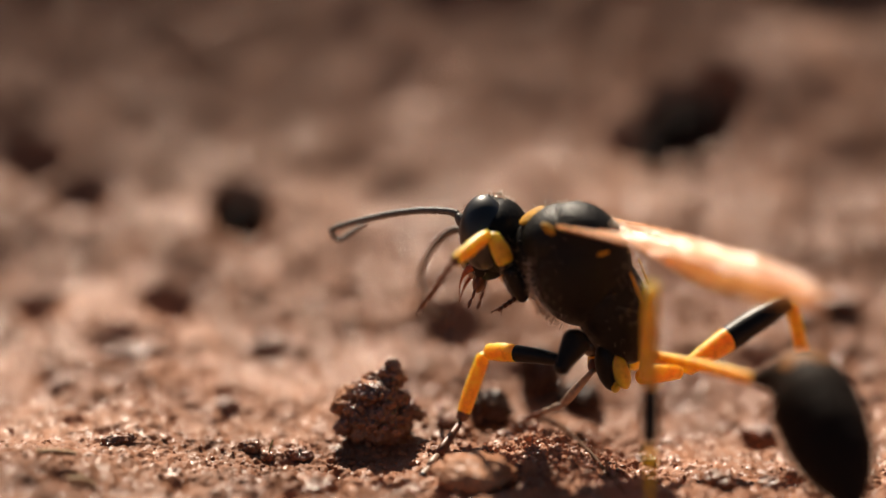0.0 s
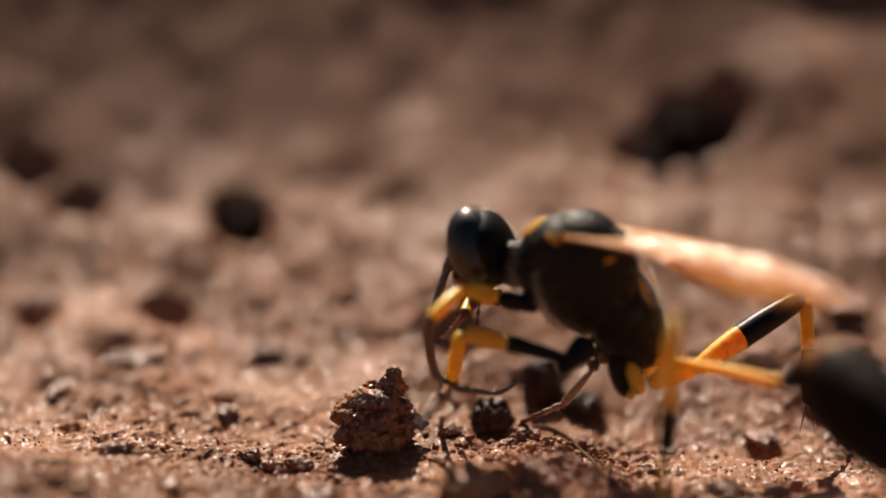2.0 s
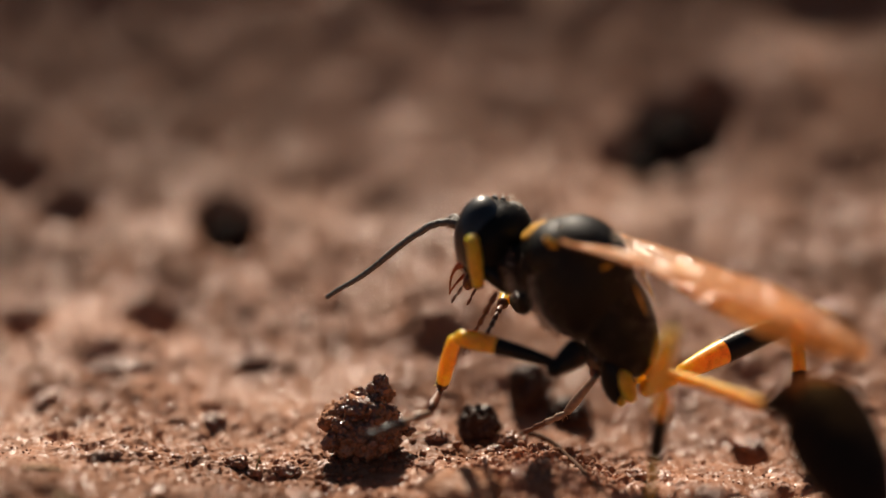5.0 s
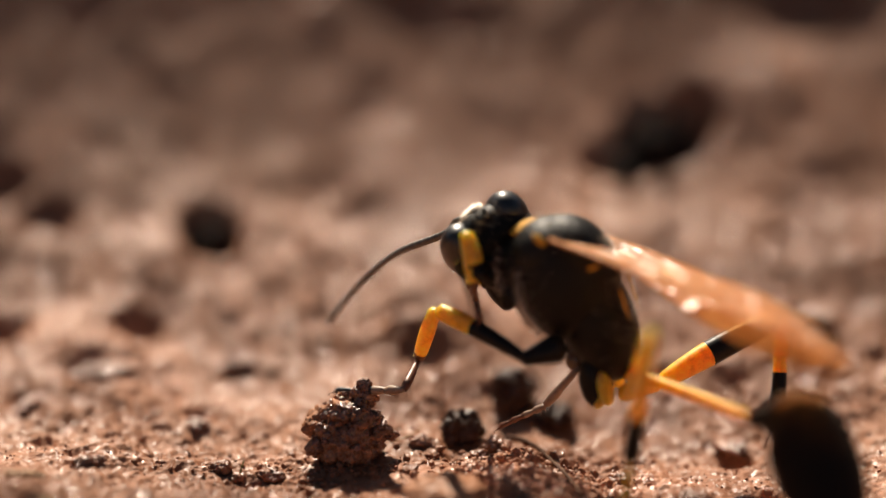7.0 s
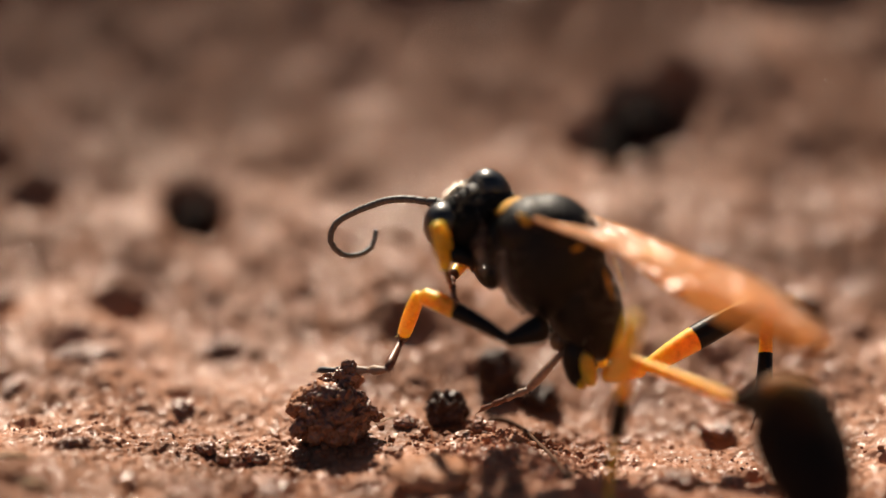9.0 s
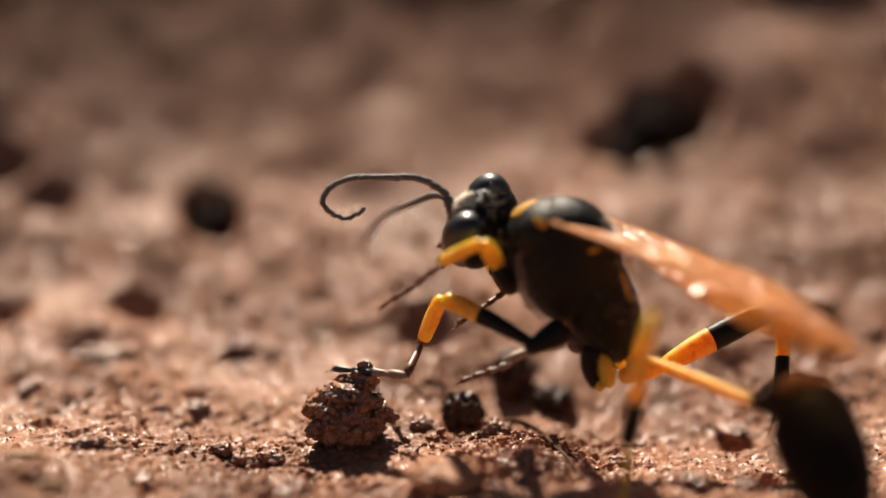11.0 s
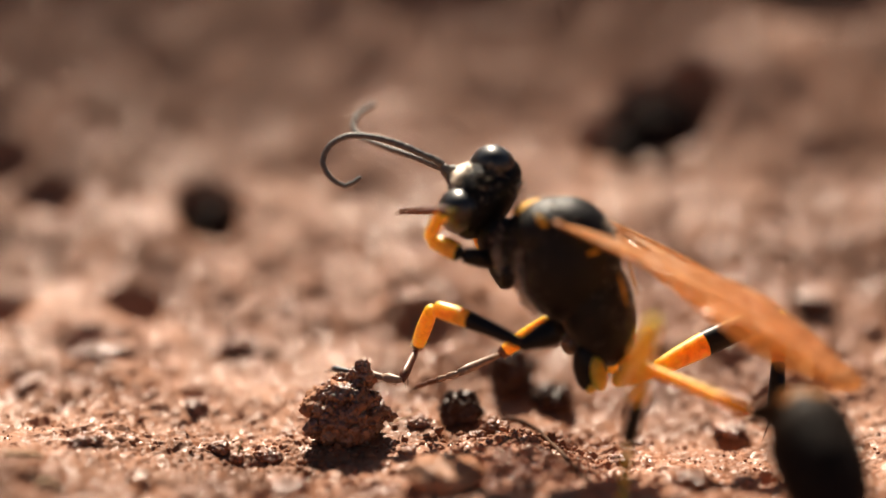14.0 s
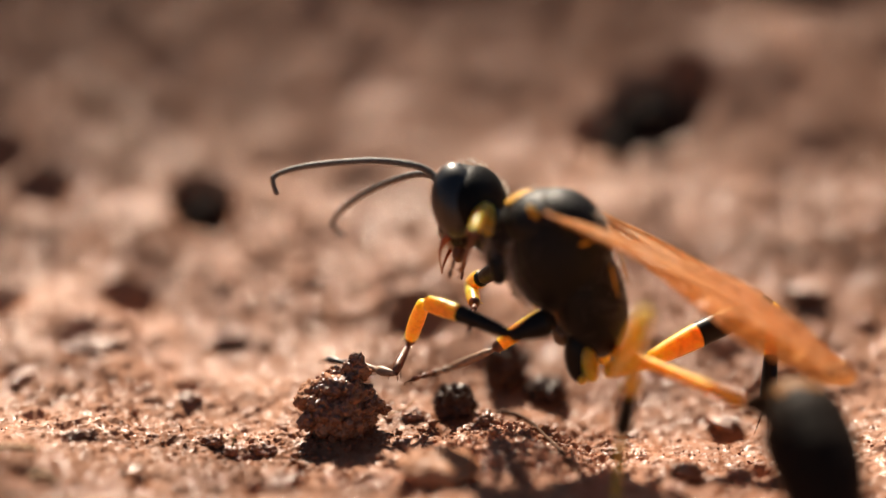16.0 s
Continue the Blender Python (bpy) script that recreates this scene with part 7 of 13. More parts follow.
    walk(far_antenna[9], [
        (0, mm(3.72, -2.73, -0.66, -6.2, 32, -54.4)), (0.5, mm(4.21, -0.77, -1.58, -14.8, 49.6, -17.4)),
        (0.75, mm(3.87, -1.72, -1.42, -18.2, 44.9, -42.1)), (1, mm(3.53, -2.67, -1.25, -17.6, 36, -61.7)),
        (1.5, mm(2.12, -3.43, -1.84, -24.3, 32.3, -81.3)), (2, mm(3.16, -2.62, -2.09, -14.5, 41.6, -58.1)),
        (2.5, mm(1.33, -3.39, -0.34, -17.2, 8.2, -101.1)), (2.75, mm(0.48, -3.47, -0.31, -29.9, 3, -111.9)),
        (3, mm(-0.36, -3.54, -0.29, -40.3, -2.4, -122.8)), (3.25, mm(1.48, -3.33, -0.56, -24.5, 6, -100.5)),
        (3.5, mm(3.31, -3.12, -0.83, -17.8, 13.3, -77.9)), (4, mm(3.61, -2.95, 1.31, -6.2, -16.1, -46.5)),
        (4.2, mm(3.53, -2.81, 1.67, -5.7, -16, -48)), (5.25, mm(2.7, -0.5, -0.42, -45.4, 49, -38.4)), (6.3, mm(1.86, 1.81, -2.5, 42.2, 64, 118.9)),
        (6.5, mm(-0.22, 2.12, -2.31, 45.6, 45.7, 139.3)), (7, mm(2.21, 0.78, -2.99, 83.9, 84.1, 152.2)),
        (7.5, mm(1.98, 0.91, -3.13, 38.2, 80.5, 106)), (8, mm(1.77, 0.68, -3.33, 38.9, 83.4, 104.4)),
        (8.5, mm(3.94, -1.94, -1.72, -72.3, 33.7, -46.6)), (9, mm(3.08, -1.73, -2.78, -78.5, 55.2, -44.4)),
        (9.2, mm(1.79, -3, -2.51, -109.6, 49.2, -89)), (11.3, mm(3.32, -1.45, -2.69, -59.1, 59.1, -16.6)),
        (11.5, mm(3.05, -1.41, -2.96, -66.7, 57.2, -26.8)), (12, mm(2.63, -0.51, -3.32, -48.7, 58.2, -6.7)),
        (12.5, mm(2.79, -1.63, -3.02, -75.5, 52.2, -35.8)), (13, mm(4.06, -0.73, -2.1, -49.5, 32.8, -12.2)),
        (13.5, mm(3.84, -0.31, -2.18, -42.6, 34.8, -1.1)), (14, mm(4.07, -0.05, -2.17, -38.9, 36.3, 4.2)),
        (14.5, mm(4.17, 0.11, -1.92, -33.7, 32.2, 10.1)), (14.75, mm(4.09, -0.36, -2.28, -47, 39.9, -0.1)),
        (15, mm(4.01, -0.83, -2.65, -61.4, 46.6, -12.6)), (15.5, mm(4.41, -0.88, -1.6, -62.5, 39.1, -9.6)),
        (16, mm(3.95, -1.51, 1.49, -50.9, 9.1, -15))])
    walk(far_antenna[10], [
        (0, mm(3.91, -3, -0.87, -8, 33, -57.7)), (0.5, mm(4.46, -0.85, -1.88, -15.9, 52.2, -18.8)), (0.75, mm(4.07, -1.9, -1.68, -19.6, 46.7, -44.2)),
        (1, mm(3.68, -2.95, -1.49, -18.6, 36.8, -63.4)), (1.5, mm(2.17, -3.76, -2.05, -24.6, 32, -81.8)),
        (2, mm(3.32, -2.87, -2.35, -17.5, 43.3, -62.7)), (2.5, mm(1.25, -3.78, -0.4, -16.6, 13.9, -96.4)),
        (2.75, mm(0.34, -3.82, -0.34, -29.7, 9.9, -108.4)), (3, mm(-0.57, -3.87, -0.27, -40.5, 5.6, -119.9)),
        (3.25, mm(1.41, -3.68, -0.6, -24.5, 10, -99.9)), (3.5, mm(3.39, -3.5, -0.92, -18.1, 13.1, -79.3)),
        (4, mm(3.87, -3.23, 1.42, -5.7, -14.8, -48.2)), (4.2, mm(3.79, -3.1, 1.78, -5.4, -14.5, -49.2)),
        (5.25, mm(2.78, -0.57, -0.54, -51.8, 50.7, -46.8)), (6.3, mm(1.78, 1.96, -2.86, 51.2, 65.7, 128.9)),
        (6.5, mm(-0.43, 2.3, -2.59, 41.9, 43.8, 134.1)), (7, mm(2.17, 0.8, -3.38, 63.4, 83.4, 131.6)), (7.5, mm(1.96, 0.97, -3.52, 25.4, 77.7, 93)),
        (8, mm(1.76, 0.72, -3.72, 37.1, 83.3, 102.5)), (8.5, mm(4.17, -2.18, -1.94, -73.1, 34.2, -47.9)), (9, mm(3.24, -1.89, -3.1, -79, 56.6, -45)),
        (9.2, mm(1.79, -3.26, -2.81, -110.8, 50.2, -90.6)), (11.3, mm(3.52, -1.51, -3.03, -59, 59.2, -16.5)),
        (11.5, mm(3.24, -1.51, -3.29, -64, 58.1, -23.7)), (12, mm(2.84, -0.53, -3.66, -47.5, 60.6, -5.2)),
        (12.5, mm(2.99, -1.77, -3.33, -75.1, 53.7, -35.3)), (13, mm(4.38, -0.8, -2.31, -50, 33.3, -13)),
        (13.5, mm(4.17, -0.32, -2.41, -44.1, 34.6, -3.8)), (14, mm(4.39, -0.03, -2.41, -40.1, 35.8, 2.3)),
        (14.5, mm(4.5, 0.17, -2.13, -34.7, 31, 8.3)), (14.75, mm(4.39, -0.36, -2.53, -47.8, 40, -1.4)),
        (15, mm(4.28, -0.89, -2.94, -62.2, 48, -13.8)), (15.5, mm(4.72, -0.93, -1.86, -63.4, 41.1, -10.9)),
        (16, mm(4.33, -1.61, 1.43, -51, 12.3, -15.7))])
    walk(near_foreleg[0], [
        (0, mm(2.81, 1.1, 0.35, 0, -65.2, 20.6)), (0.5, mm(3.13, 1.38, 0.06, -7.5, -43.6, 29.7)), (1, mm(3.11, 1.65, -0.12, -15.5, -33.6, 42.4)),
        (1.5, mm(3.09, 1.83, -0.34, -18.8, -23.2, 49.4)), (2, mm(3.31, 1.55, -0.3, -11.9, -24.7, 32.5)),
        (2.5, mm(3.02, 0.65, 0.22, 23.1, -54.4, -18.7)), (3, mm(3.29, 0.81, 0.01, 13, -41.1, -5.2)), (3.5, mm(3.4, 1.6, -0.65, -3.9, -9.1, 32)),
        (4, mm(4.09, 0.61, 0.77, 16.6, -72, 68.4)), (4.2, mm(4.17, 0.25, 0.8, 16.4, -72.3, 68.5)), (6.3, mm(3.47, 1.74, 0.38, 13.9, -49.6, 66.6)),
        (6.5, mm(3.31, 1.82, 0.33, 15.3, -48.9, 67.2)), (7, mm(3.53, 1.52, 0.66, 33, -61.6, -32.3)), (7.5, mm(3.99, 1.39, 0.38, 41.4, -64.9, 10.1)),
        (8, mm(2.65, 1.31, 0.97, 21.9, -56, 57.4)), (8.5, mm(2.95, 1.39, 0.94, 15.9, -53.2, 72.6)), (9, mm(4.15, 1.26, 0.29, 22.1, -62.9, 64.1)),
        (9.2, mm(2.44, 0.43, 0.38, 65, -68.3, -72.6)), (11.3, mm(2.76, 1.64, 0.14, -58.3, -48.8, 57.3)),
        (11.5, mm(3.13, 1.32, 0.08, -35.4, -44.9, 26.3)), (12, mm(3.01, 1.23, 0.21, -34.1, -53.6, 24.7)),
        (12.5, mm(3.06, 1.91, -0.48, -51.2, -16.5, 52.6)), (13, mm(3.81, 1.7, 0.03, 27.7, -58, -24.8)),
        (13.5, mm(4.26, 0.99, 0.37, 17.5, -74.9, 95.9)), (14, mm(4.1, 1.41, 0.12, 11.7, -6.7, -14.3)), (14.5, mm(4.23, 1.15, 0.26, 17.4, -19.3, 6.9)),
        (15, mm(3.62, 1.62, 0.47, 1, -17.9, -50.5)), (15.5, mm(3.23, 1.78, 0.44, -0.4, -20.7, -52.2)), (16, mm(2.78, 0.54, 0.32, 13.9, -62.8, -35.8))])
    walk(near_foreleg[1], [
        (0, mm(3.45, 1.34, 1.82, 0, 16.6, 62.6)), (0.5, mm(4.14, 1.96, 1.17, -68, 72.1, -18.4)), (1, mm(4.11, 2.56, 0.77, -58.7, 54.7, -8.1)),
        (1.5, mm(4.06, 2.97, 0.31, -96.8, 71.4, -50.1)), (1.75, mm(4.31, 2.66, 0.34, -8.8, 53.8, 44)), (2, mm(4.56, 2.35, 0.38, 2.8, 15.3, 63.3)),
        (2.5, mm(3.91, 0.35, 1.53, 3, -16, 37.5)), (3, mm(4.5, 0.7, 1.07, 2.1, -7.9, 41.9)), (3.5, mm(4.76, 2.45, -0.4, 5.4, 26.1, 62)),
        (3.75, mm(4.34, 1.4, 0.57, -21.2, 41, 16)), (4, mm(4.28, 1.08, 2.31, -73.1, 85.3, -166.6)), (4.2, mm(4.35, 0.71, 2.35, -77, 85.5, -170.8)),
        (6.3, mm(3.89, 2.71, 1.61, -22.2, 64.8, -124.3)), (6.5, mm(3.72, 2.8, 1.55, -24.6, 63.4, -126.7)),
        (7, mm(4.18, 1.11, 2.09, -79.4, 76.6, 166.8)), (7.5, mm(4.66, 1.51, 1.85, -83.5, 74.9, 155.8)), (8, mm(3.14, 2.08, 2.31, -2, 63.7, -65.2)),
        (8.5, mm(3.24, 2.32, 2.24, -4.9, 65, -73.1)), (9, mm(4.47, 1.93, 1.73, -29.1, 71.3, -120.1)), (9.1, mm(3.61, 0.32, 1.42, 62.3, -2, 76.8)),
        (9.2, mm(2.61, -0.14, 1.88, 69, -19.6, 42.3)), (10.25, mm(2.98, 1.21, 1.63, 70.5, 13.8, 15.6)),
        (11.3, mm(3.35, 2.55, 1.38, 52.3, 43.5, -20.2)), (11.4, mm(3.76, 2.19, 1.31, 97.7, 37.4, 45.5)),
        (11.5, mm(4.17, 1.83, 1.23, 114.4, 6.2, 87.1)), (12, mm(3.88, 1.63, 1.52, 114.6, 18.8, 88)), (12.25, mm(3.95, 2.39, 0.75, 95.1, 6.4, 11.9)),
        (12.5, mm(4.01, 3.15, -0.02, 101.7, -15.3, -60.4)), (13, mm(4.6, 1.34, 1.42, -44.2, 64.6, -170.1)),
        (13.25, mm(4.12, 1.77, 0.88, 62, -49, -6.1)), (13.5, mm(4.22, 1.41, 1.94, 14.8, -18, 71.3)), (13.75, mm(4.22, 1.52, 1.07, 35.8, -12.3, 3.9)),
        (14, mm(5.66, 1.01, 0.31, 0.6, -53.4, 125.7)), (14.25, mm(4.51, 1.65, 0.76, 37.9, -8.3, 5)), (14.5, mm(5.88, 1.35, 0.84, -0.1, -44.6, 126.9)),
        (14.75, mm(4.03, 1.39, 1.25, 28.3, 3, 25.9)), (15, mm(4.6, 0.43, 0.97, 15.1, -5.6, 69.2)), (15.5, mm(4.16, 0.58, 1.02, 16.4, 16.9, 74.2)),
        (15.75, mm(3.47, 0.97, 1.7, 72.8, 50.9, 49.3)), (16, mm(3.38, 0.11, 1.76, 101.5, 16.1, 97.1))])
    walk(near_foreleg[2], [
        (0, mm(4.49, 3.35, 1.14, 0, 54.2, -28)), (0.5, mm(4.83, 1.73, -1.05, 101.3, 64.1, 81.5)), (1, mm(5.44, 2.37, -1.12, -74.4, 70.6, -94.5)),
        (1.5, mm(4.54, 2.4, -1.9, -31.3, 42.1, -45.2)), (2, mm(5.59, 4.39, -0.25, -65.4, 72.1, -84)), (2.5, mm(5.72, 1.74, 2.18, 44.4, 36.9, 34)),
        (3, mm(6.24, 2.26, 1.4, 49.3, 45.1, 41.4)), (3.5, mm(5.76, 4.32, -1.43, -37.8, 66.4, -55.5)), (3.75, mm(5.63, 1.78, -0.59, 80.1, 50.2, 69.7)),
        (4, mm(4.09, 1.03, -0.03, 0.2, 52.9, -77.8)), (4.2, mm(4.17, 0.68, 0, 0.6, 53.1, -77.7)), (5.25, mm(3.37, 0.45, -0.51, 15.6, 62.9, 4.5)),
        (6.3, mm(3.33, 1.88, -0.51, 1.2, 38.3, -67.2)), (6.5, mm(3.09, 1.96, -0.55, -0.7, 38.4, -67.8)), (7, mm(3.65, 1.24, -0.19, -8, 51.6, -87.2)),
        (7.5, mm(4.1, 1.76, -0.42, -12, 50.9, -95.1)), (8, mm(3.58, 1.13, 0.2, -6.5, 57.9, -77.3)), (8.5, mm(3.52, 1.36, 0.11, -7.4, 49.6, -83.5)),
        (9, mm(4.09, 1.28, -0.49, -8.5, 44.3, -87.9)), (9.1, mm(4.03, 2.13, 1.48, 44.9, 36.5, -42.1)), (9.2, mm(4.26, 1.36, 2.67, 58.1, 10.6, -10.8)),
        (11.3, mm(4.93, 1.97, -0.22, 76.9, 36.2, 33.6)), (11.5, mm(4.29, 4.2, 0.97, 60.1, 15.5, -3.4)), (12, mm(3.96, 3.87, 0.76, 77.7, 37.4, 34.3)),
        (12.5, mm(5.13, 1.18, 0.6, 74.2, 26.9, 27.9)), (13, mm(3.61, 1.16, -0.71, -12.8, 47.7, -90)), (13.5, mm(4.93, 3.52, 2.66, 6.5, 31.2, -32.2)),
        (13.75, mm(5.42, 1.62, 1.34, 53.6, -5.4, 21.7)), (14, mm(4.85, 2.15, 2.2, 4.4, 22.1, -38.1)),
        (14.25, mm(5.72, 1.76, 0.94, 93.5, -44.9, -8.2)), (14.5, mm(4.88, 2.69, 2.5, 3.2, 12.7, -42.8)), (15, mm(5.43, 2.62, 1.19, 4.5, 7.1, -38.6)),
        (15.5, mm(4.77, 2.75, 0.33, 7.4, 47, -30.1)), (16, mm(3.1, 2.38, 1.1, 91.3, 50.7, -64.8))])
    walk(far_foreleg[0], [
        (0, mm(3.42, -1.9, -1.47, 0, 1.3, -64.5)), (0.5, mm(3.14, -1.89, -1.95, -2.5, 22.6, -76.3)), (1, mm(3.56, -1.79, -1.74, 3.5, 13.2, -57)),
        (1.5, mm(3.57, -1.7, -1.95, 4.3, 22.4, -54.4)), (2, mm(3.97, -1.4, -1.59, 10, 6.3, -32.1)), (2.5, mm(3.74, -1.68, -1.31, 9.9, -5.7, -48)),
        (3, mm(3.57, -1.81, -1.54, 10, 4.1, -57.1)), (3.5, mm(3.38, -1.92, -1.36, 9.9, -3.3, -66.5)), (4, mm(3.34, -1.93, -1.32, 10, -5.2, -68.1)),
        (4.2, mm(3.14, -1.98, -1.67, 9.7, 9.9, -77)), (6.3, mm(3.7, -1.71, -1.28, 10.4, -7, -50.1)), (6.5, mm(3.72, -1.7, -1.33, 10.3, -4.7, -49.2)),
        (7, mm(3.69, -1.71, -1.23, 10.4, -9, -50)), (7.5, mm(3.68, -1.74, -1.38, 10.5, -2.4, -51.3)), (8, mm(3.5, -1.84, -1.26, 11.3, -7.9, -60.3)),
        (8.5, mm(3.44, -1.89, -1.36, 11.7, -3.6, -63.6)), (9, mm(3.53, -1.84, -1.46, 11.6, 1, -59.4)), (9.2, mm(3.43, -1.89, -1.5, 11.4, 2.7, -64)),
        (11.3, mm(3.47, -1.88, -1.46, 11.5, 0.9, -62.4)), (11.5, mm(3.43, -1.89, -1.56, 11.4, 5.3, -64.2)),
        (12, mm(3.65, -1.76, -1.43, 11.8, -0.5, -52.9)), (12.5, mm(3.52, -1.85, -1.48, 11.8, 1.6, -59.7)),
        (13, mm(3.77, -1.65, -1.53, 12.4, 3.9, -46)), (13.5, mm(3.62, -1.63, -0.89, 13.3, -24.3, -50.4)),
        (14, mm(3.71, -1.53, -0.85, 10.5, -26.4, -44.1)), (14.5, mm(3.68, -1.44, -0.71, 9.4, -33.4, -41.9)),
        (15, mm(3.66, -1.63, -0.94, 12.6, -22.1, -48.7)), (15.5, mm(3.32, -1.94, -1.58, 15.6, 6.2, -69.2)),
        (16, mm(3.5, -1.59, -2.19, 21, 34.2, -54.1))])
    walk(far_foreleg[1], [
        (0, mm(4.11, -3.35, -1.51, 0, 7.9, 124.2)), (0.5, mm(3.49, -3.35, -2.57, -0.5, 13.7, 121.4)), (1, mm(4.39, -3.08, -2.11, -5.5, 4, 90.2)),
        (1.5, mm(4.41, -2.89, -2.55, -5.2, 20.1, 91.4)), (2, mm(5.31, -2.25, -1.77, -5, -0.3, 92.3)), (2.5, mm(4.8, -2.87, -1.15, -3.7, -6, 68.4)),
        (3, mm(4.43, -3.15, -1.65, -4.5, 3.9, 111.7)), (3.5, mm(4, -3.36, -1.27, -4.8, -0.8, 100.8)), (4, mm(3.94, -3.42, -1.17, -4.9, 5.3, 99.3)),
        (4.2, mm(3.49, -3.5, -1.94, -5, -2.6, 92.5)), (6.3, mm(4.7, -2.92, -1.09, -5.2, 0.5, 99.2)), (6.5, mm(4.76, -2.91, -1.2, -5.1, 0.4, 105.2)),
        (7, mm(4.7, -2.91, -0.99, -5.1, 0.6, 102.6)), (7.5, mm(4.68, -2.99, -1.32, -5.4, 2.2, 92)), (8, mm(4.28, -3.22, -1.04, -4.9, 7.5, 97.8)),
        (8.5, mm(4.15, -3.33, -1.26, -5.2, 1.5, 94.5)), (9, mm(4.35, -3.23, -1.5, -5.4, 2.7, 88.8)), (9.2, mm(4.12, -3.32, -1.58, -5.5, -4.1, 94)),
        (11.3, mm(4.19, -3.28, -1.49, -2.9, 13.7, 123.4)), (11.5, mm(4.11, -3.32, -1.71, -5.9, 0.6, 99.9)),
        (12, mm(4.61, -3.03, -1.42, -5.7, -3.8, 94.7)), (12.5, mm(4.32, -3.23, -1.53, -6.4, -26.7, 97.3)),
        (13, mm(4.88, -2.81, -1.64, -10.1, -11.4, 108.3)), (13.5, mm(4.55, -2.76, -0.24, 2.7, -26.1, 70.3)),
        (14, mm(4.73, -2.52, -0.14, 6.1, -26.5, 62.5)), (14.5, mm(4.67, -2.34, 0.17, 9, -28.7, 56.3)), (15, mm(4.65, -2.74, -0.34, 3.4, 0.6, 78.1)),
        (15.5, mm(3.88, -3.42, -1.76, 5.4, -18.9, 65.8)), (16, mm(4.26, -2.65, -3.08, -3.8, -3.5, 110.7))])
    walk(far_foreleg[2], [
        (0, mm(2.78, -1.39, -1.84, 0, -8.5, 84.2)), (0.5, mm(2.28, -1.37, -3.14, -16.1, 50.9, 46.7)), (1, mm(4.39, -0.72, -2.27, 5.3, -1.8, 91)),
        (1.5, mm(4.36, -0.66, -3.37, 20.4, 50.1, 123.5)), (1.75, mm(4.79, -0.27, -2.56, -155.5, 84.6, -52.5)),
        (2, mm(5.22, 0.12, -1.75, -158.6, 39.3, -55.8)), (2.25, mm(5.44, -0.27, -1.33, -122.2, 31.8, 3.1)),
        (2.5, mm(5.67, -0.67, -0.91, -108.3, 4.5, 44.7)), (3, mm(3.56, -0.97, -1.82, -107.3, -0.8, 76.1)),
        (3.5, mm(3.56, -1.04, -1.24, -107.6, 5, 67.9)), (4, mm(3.56, -1.09, -1.39, -107.1, 0.7, 77.9)),
        (4.2, mm(3.39, -1.12, -1.83, -107.1, 4.5, 77)), (6.3, mm(4.32, -0.56, -1.11, -107.1, -4.4, 113.4)),
        (6.5, mm(4.13, -0.62, -1.22, -107.1, -4.6, 113.9)), (7, mm(4.18, -0.58, -1.01, -107.1, 4.8, 112.2)),
        (7.5, mm(4.6, -0.63, -1.41, -107.2, -0.1, 110.3)), (8, mm(3.96, -0.89, -1.35, -107.3, 2.8, 103.7)),
        (8.5, mm(3.96, -0.95, -1.32, -107.3, -6.5, 102.9)), (9, mm(4.39, -0.88, -1.61, -107.6, 0, 108.4)),
        (9.2, mm(3.96, -0.97, -1.41, -107.4, -4.4, 103.1)), (11.3, mm(2.94, -1.37, -2.05, -110.4, 12.1, 60.3)),
        (11.5, mm(3.7, -0.96, -1.74, -109.3, -6, 82.3)), (12, mm(4.41, -0.69, -1.26, -109.8, 2.9, 103.1)),
        (12.5, mm(4.05, -1.12, -0.46, -110, -4.8, 114.7)), (13, mm(4.15, -0.58, -1.17, -109.7, 11.7, 120.3)),
        (13.17, mm(4.52, -0.64, -0.51, -131, 60.9, 88)), (13.33, mm(4.89, -0.7, 0.14, 121, 54.1, -28.8)),
        (13.5, mm(5.26, -0.76, 0.79, 107.1, 3.7, -54.6)), (14, mm(5.72, -0.64, 0.91, 110.6, 21.4, -38.9)),
        (14.5, mm(5.83, -0.61, 1.31, 109.5, 14.2, -42.4)), (15, mm(5.14, -0.43, -0.36, 94.4, 59.6, -65.4)),
        (15.25, mm(4.97, -0.9, -0.68, -106.6, 62.3, 96.2)), (15.5, mm(4.8, -1.37, -0.99, -100.7, 5.4, 105.5)),
        (16, mm(3.42, -0.43, -2.93, -100.9, 0.2, 102.2))])
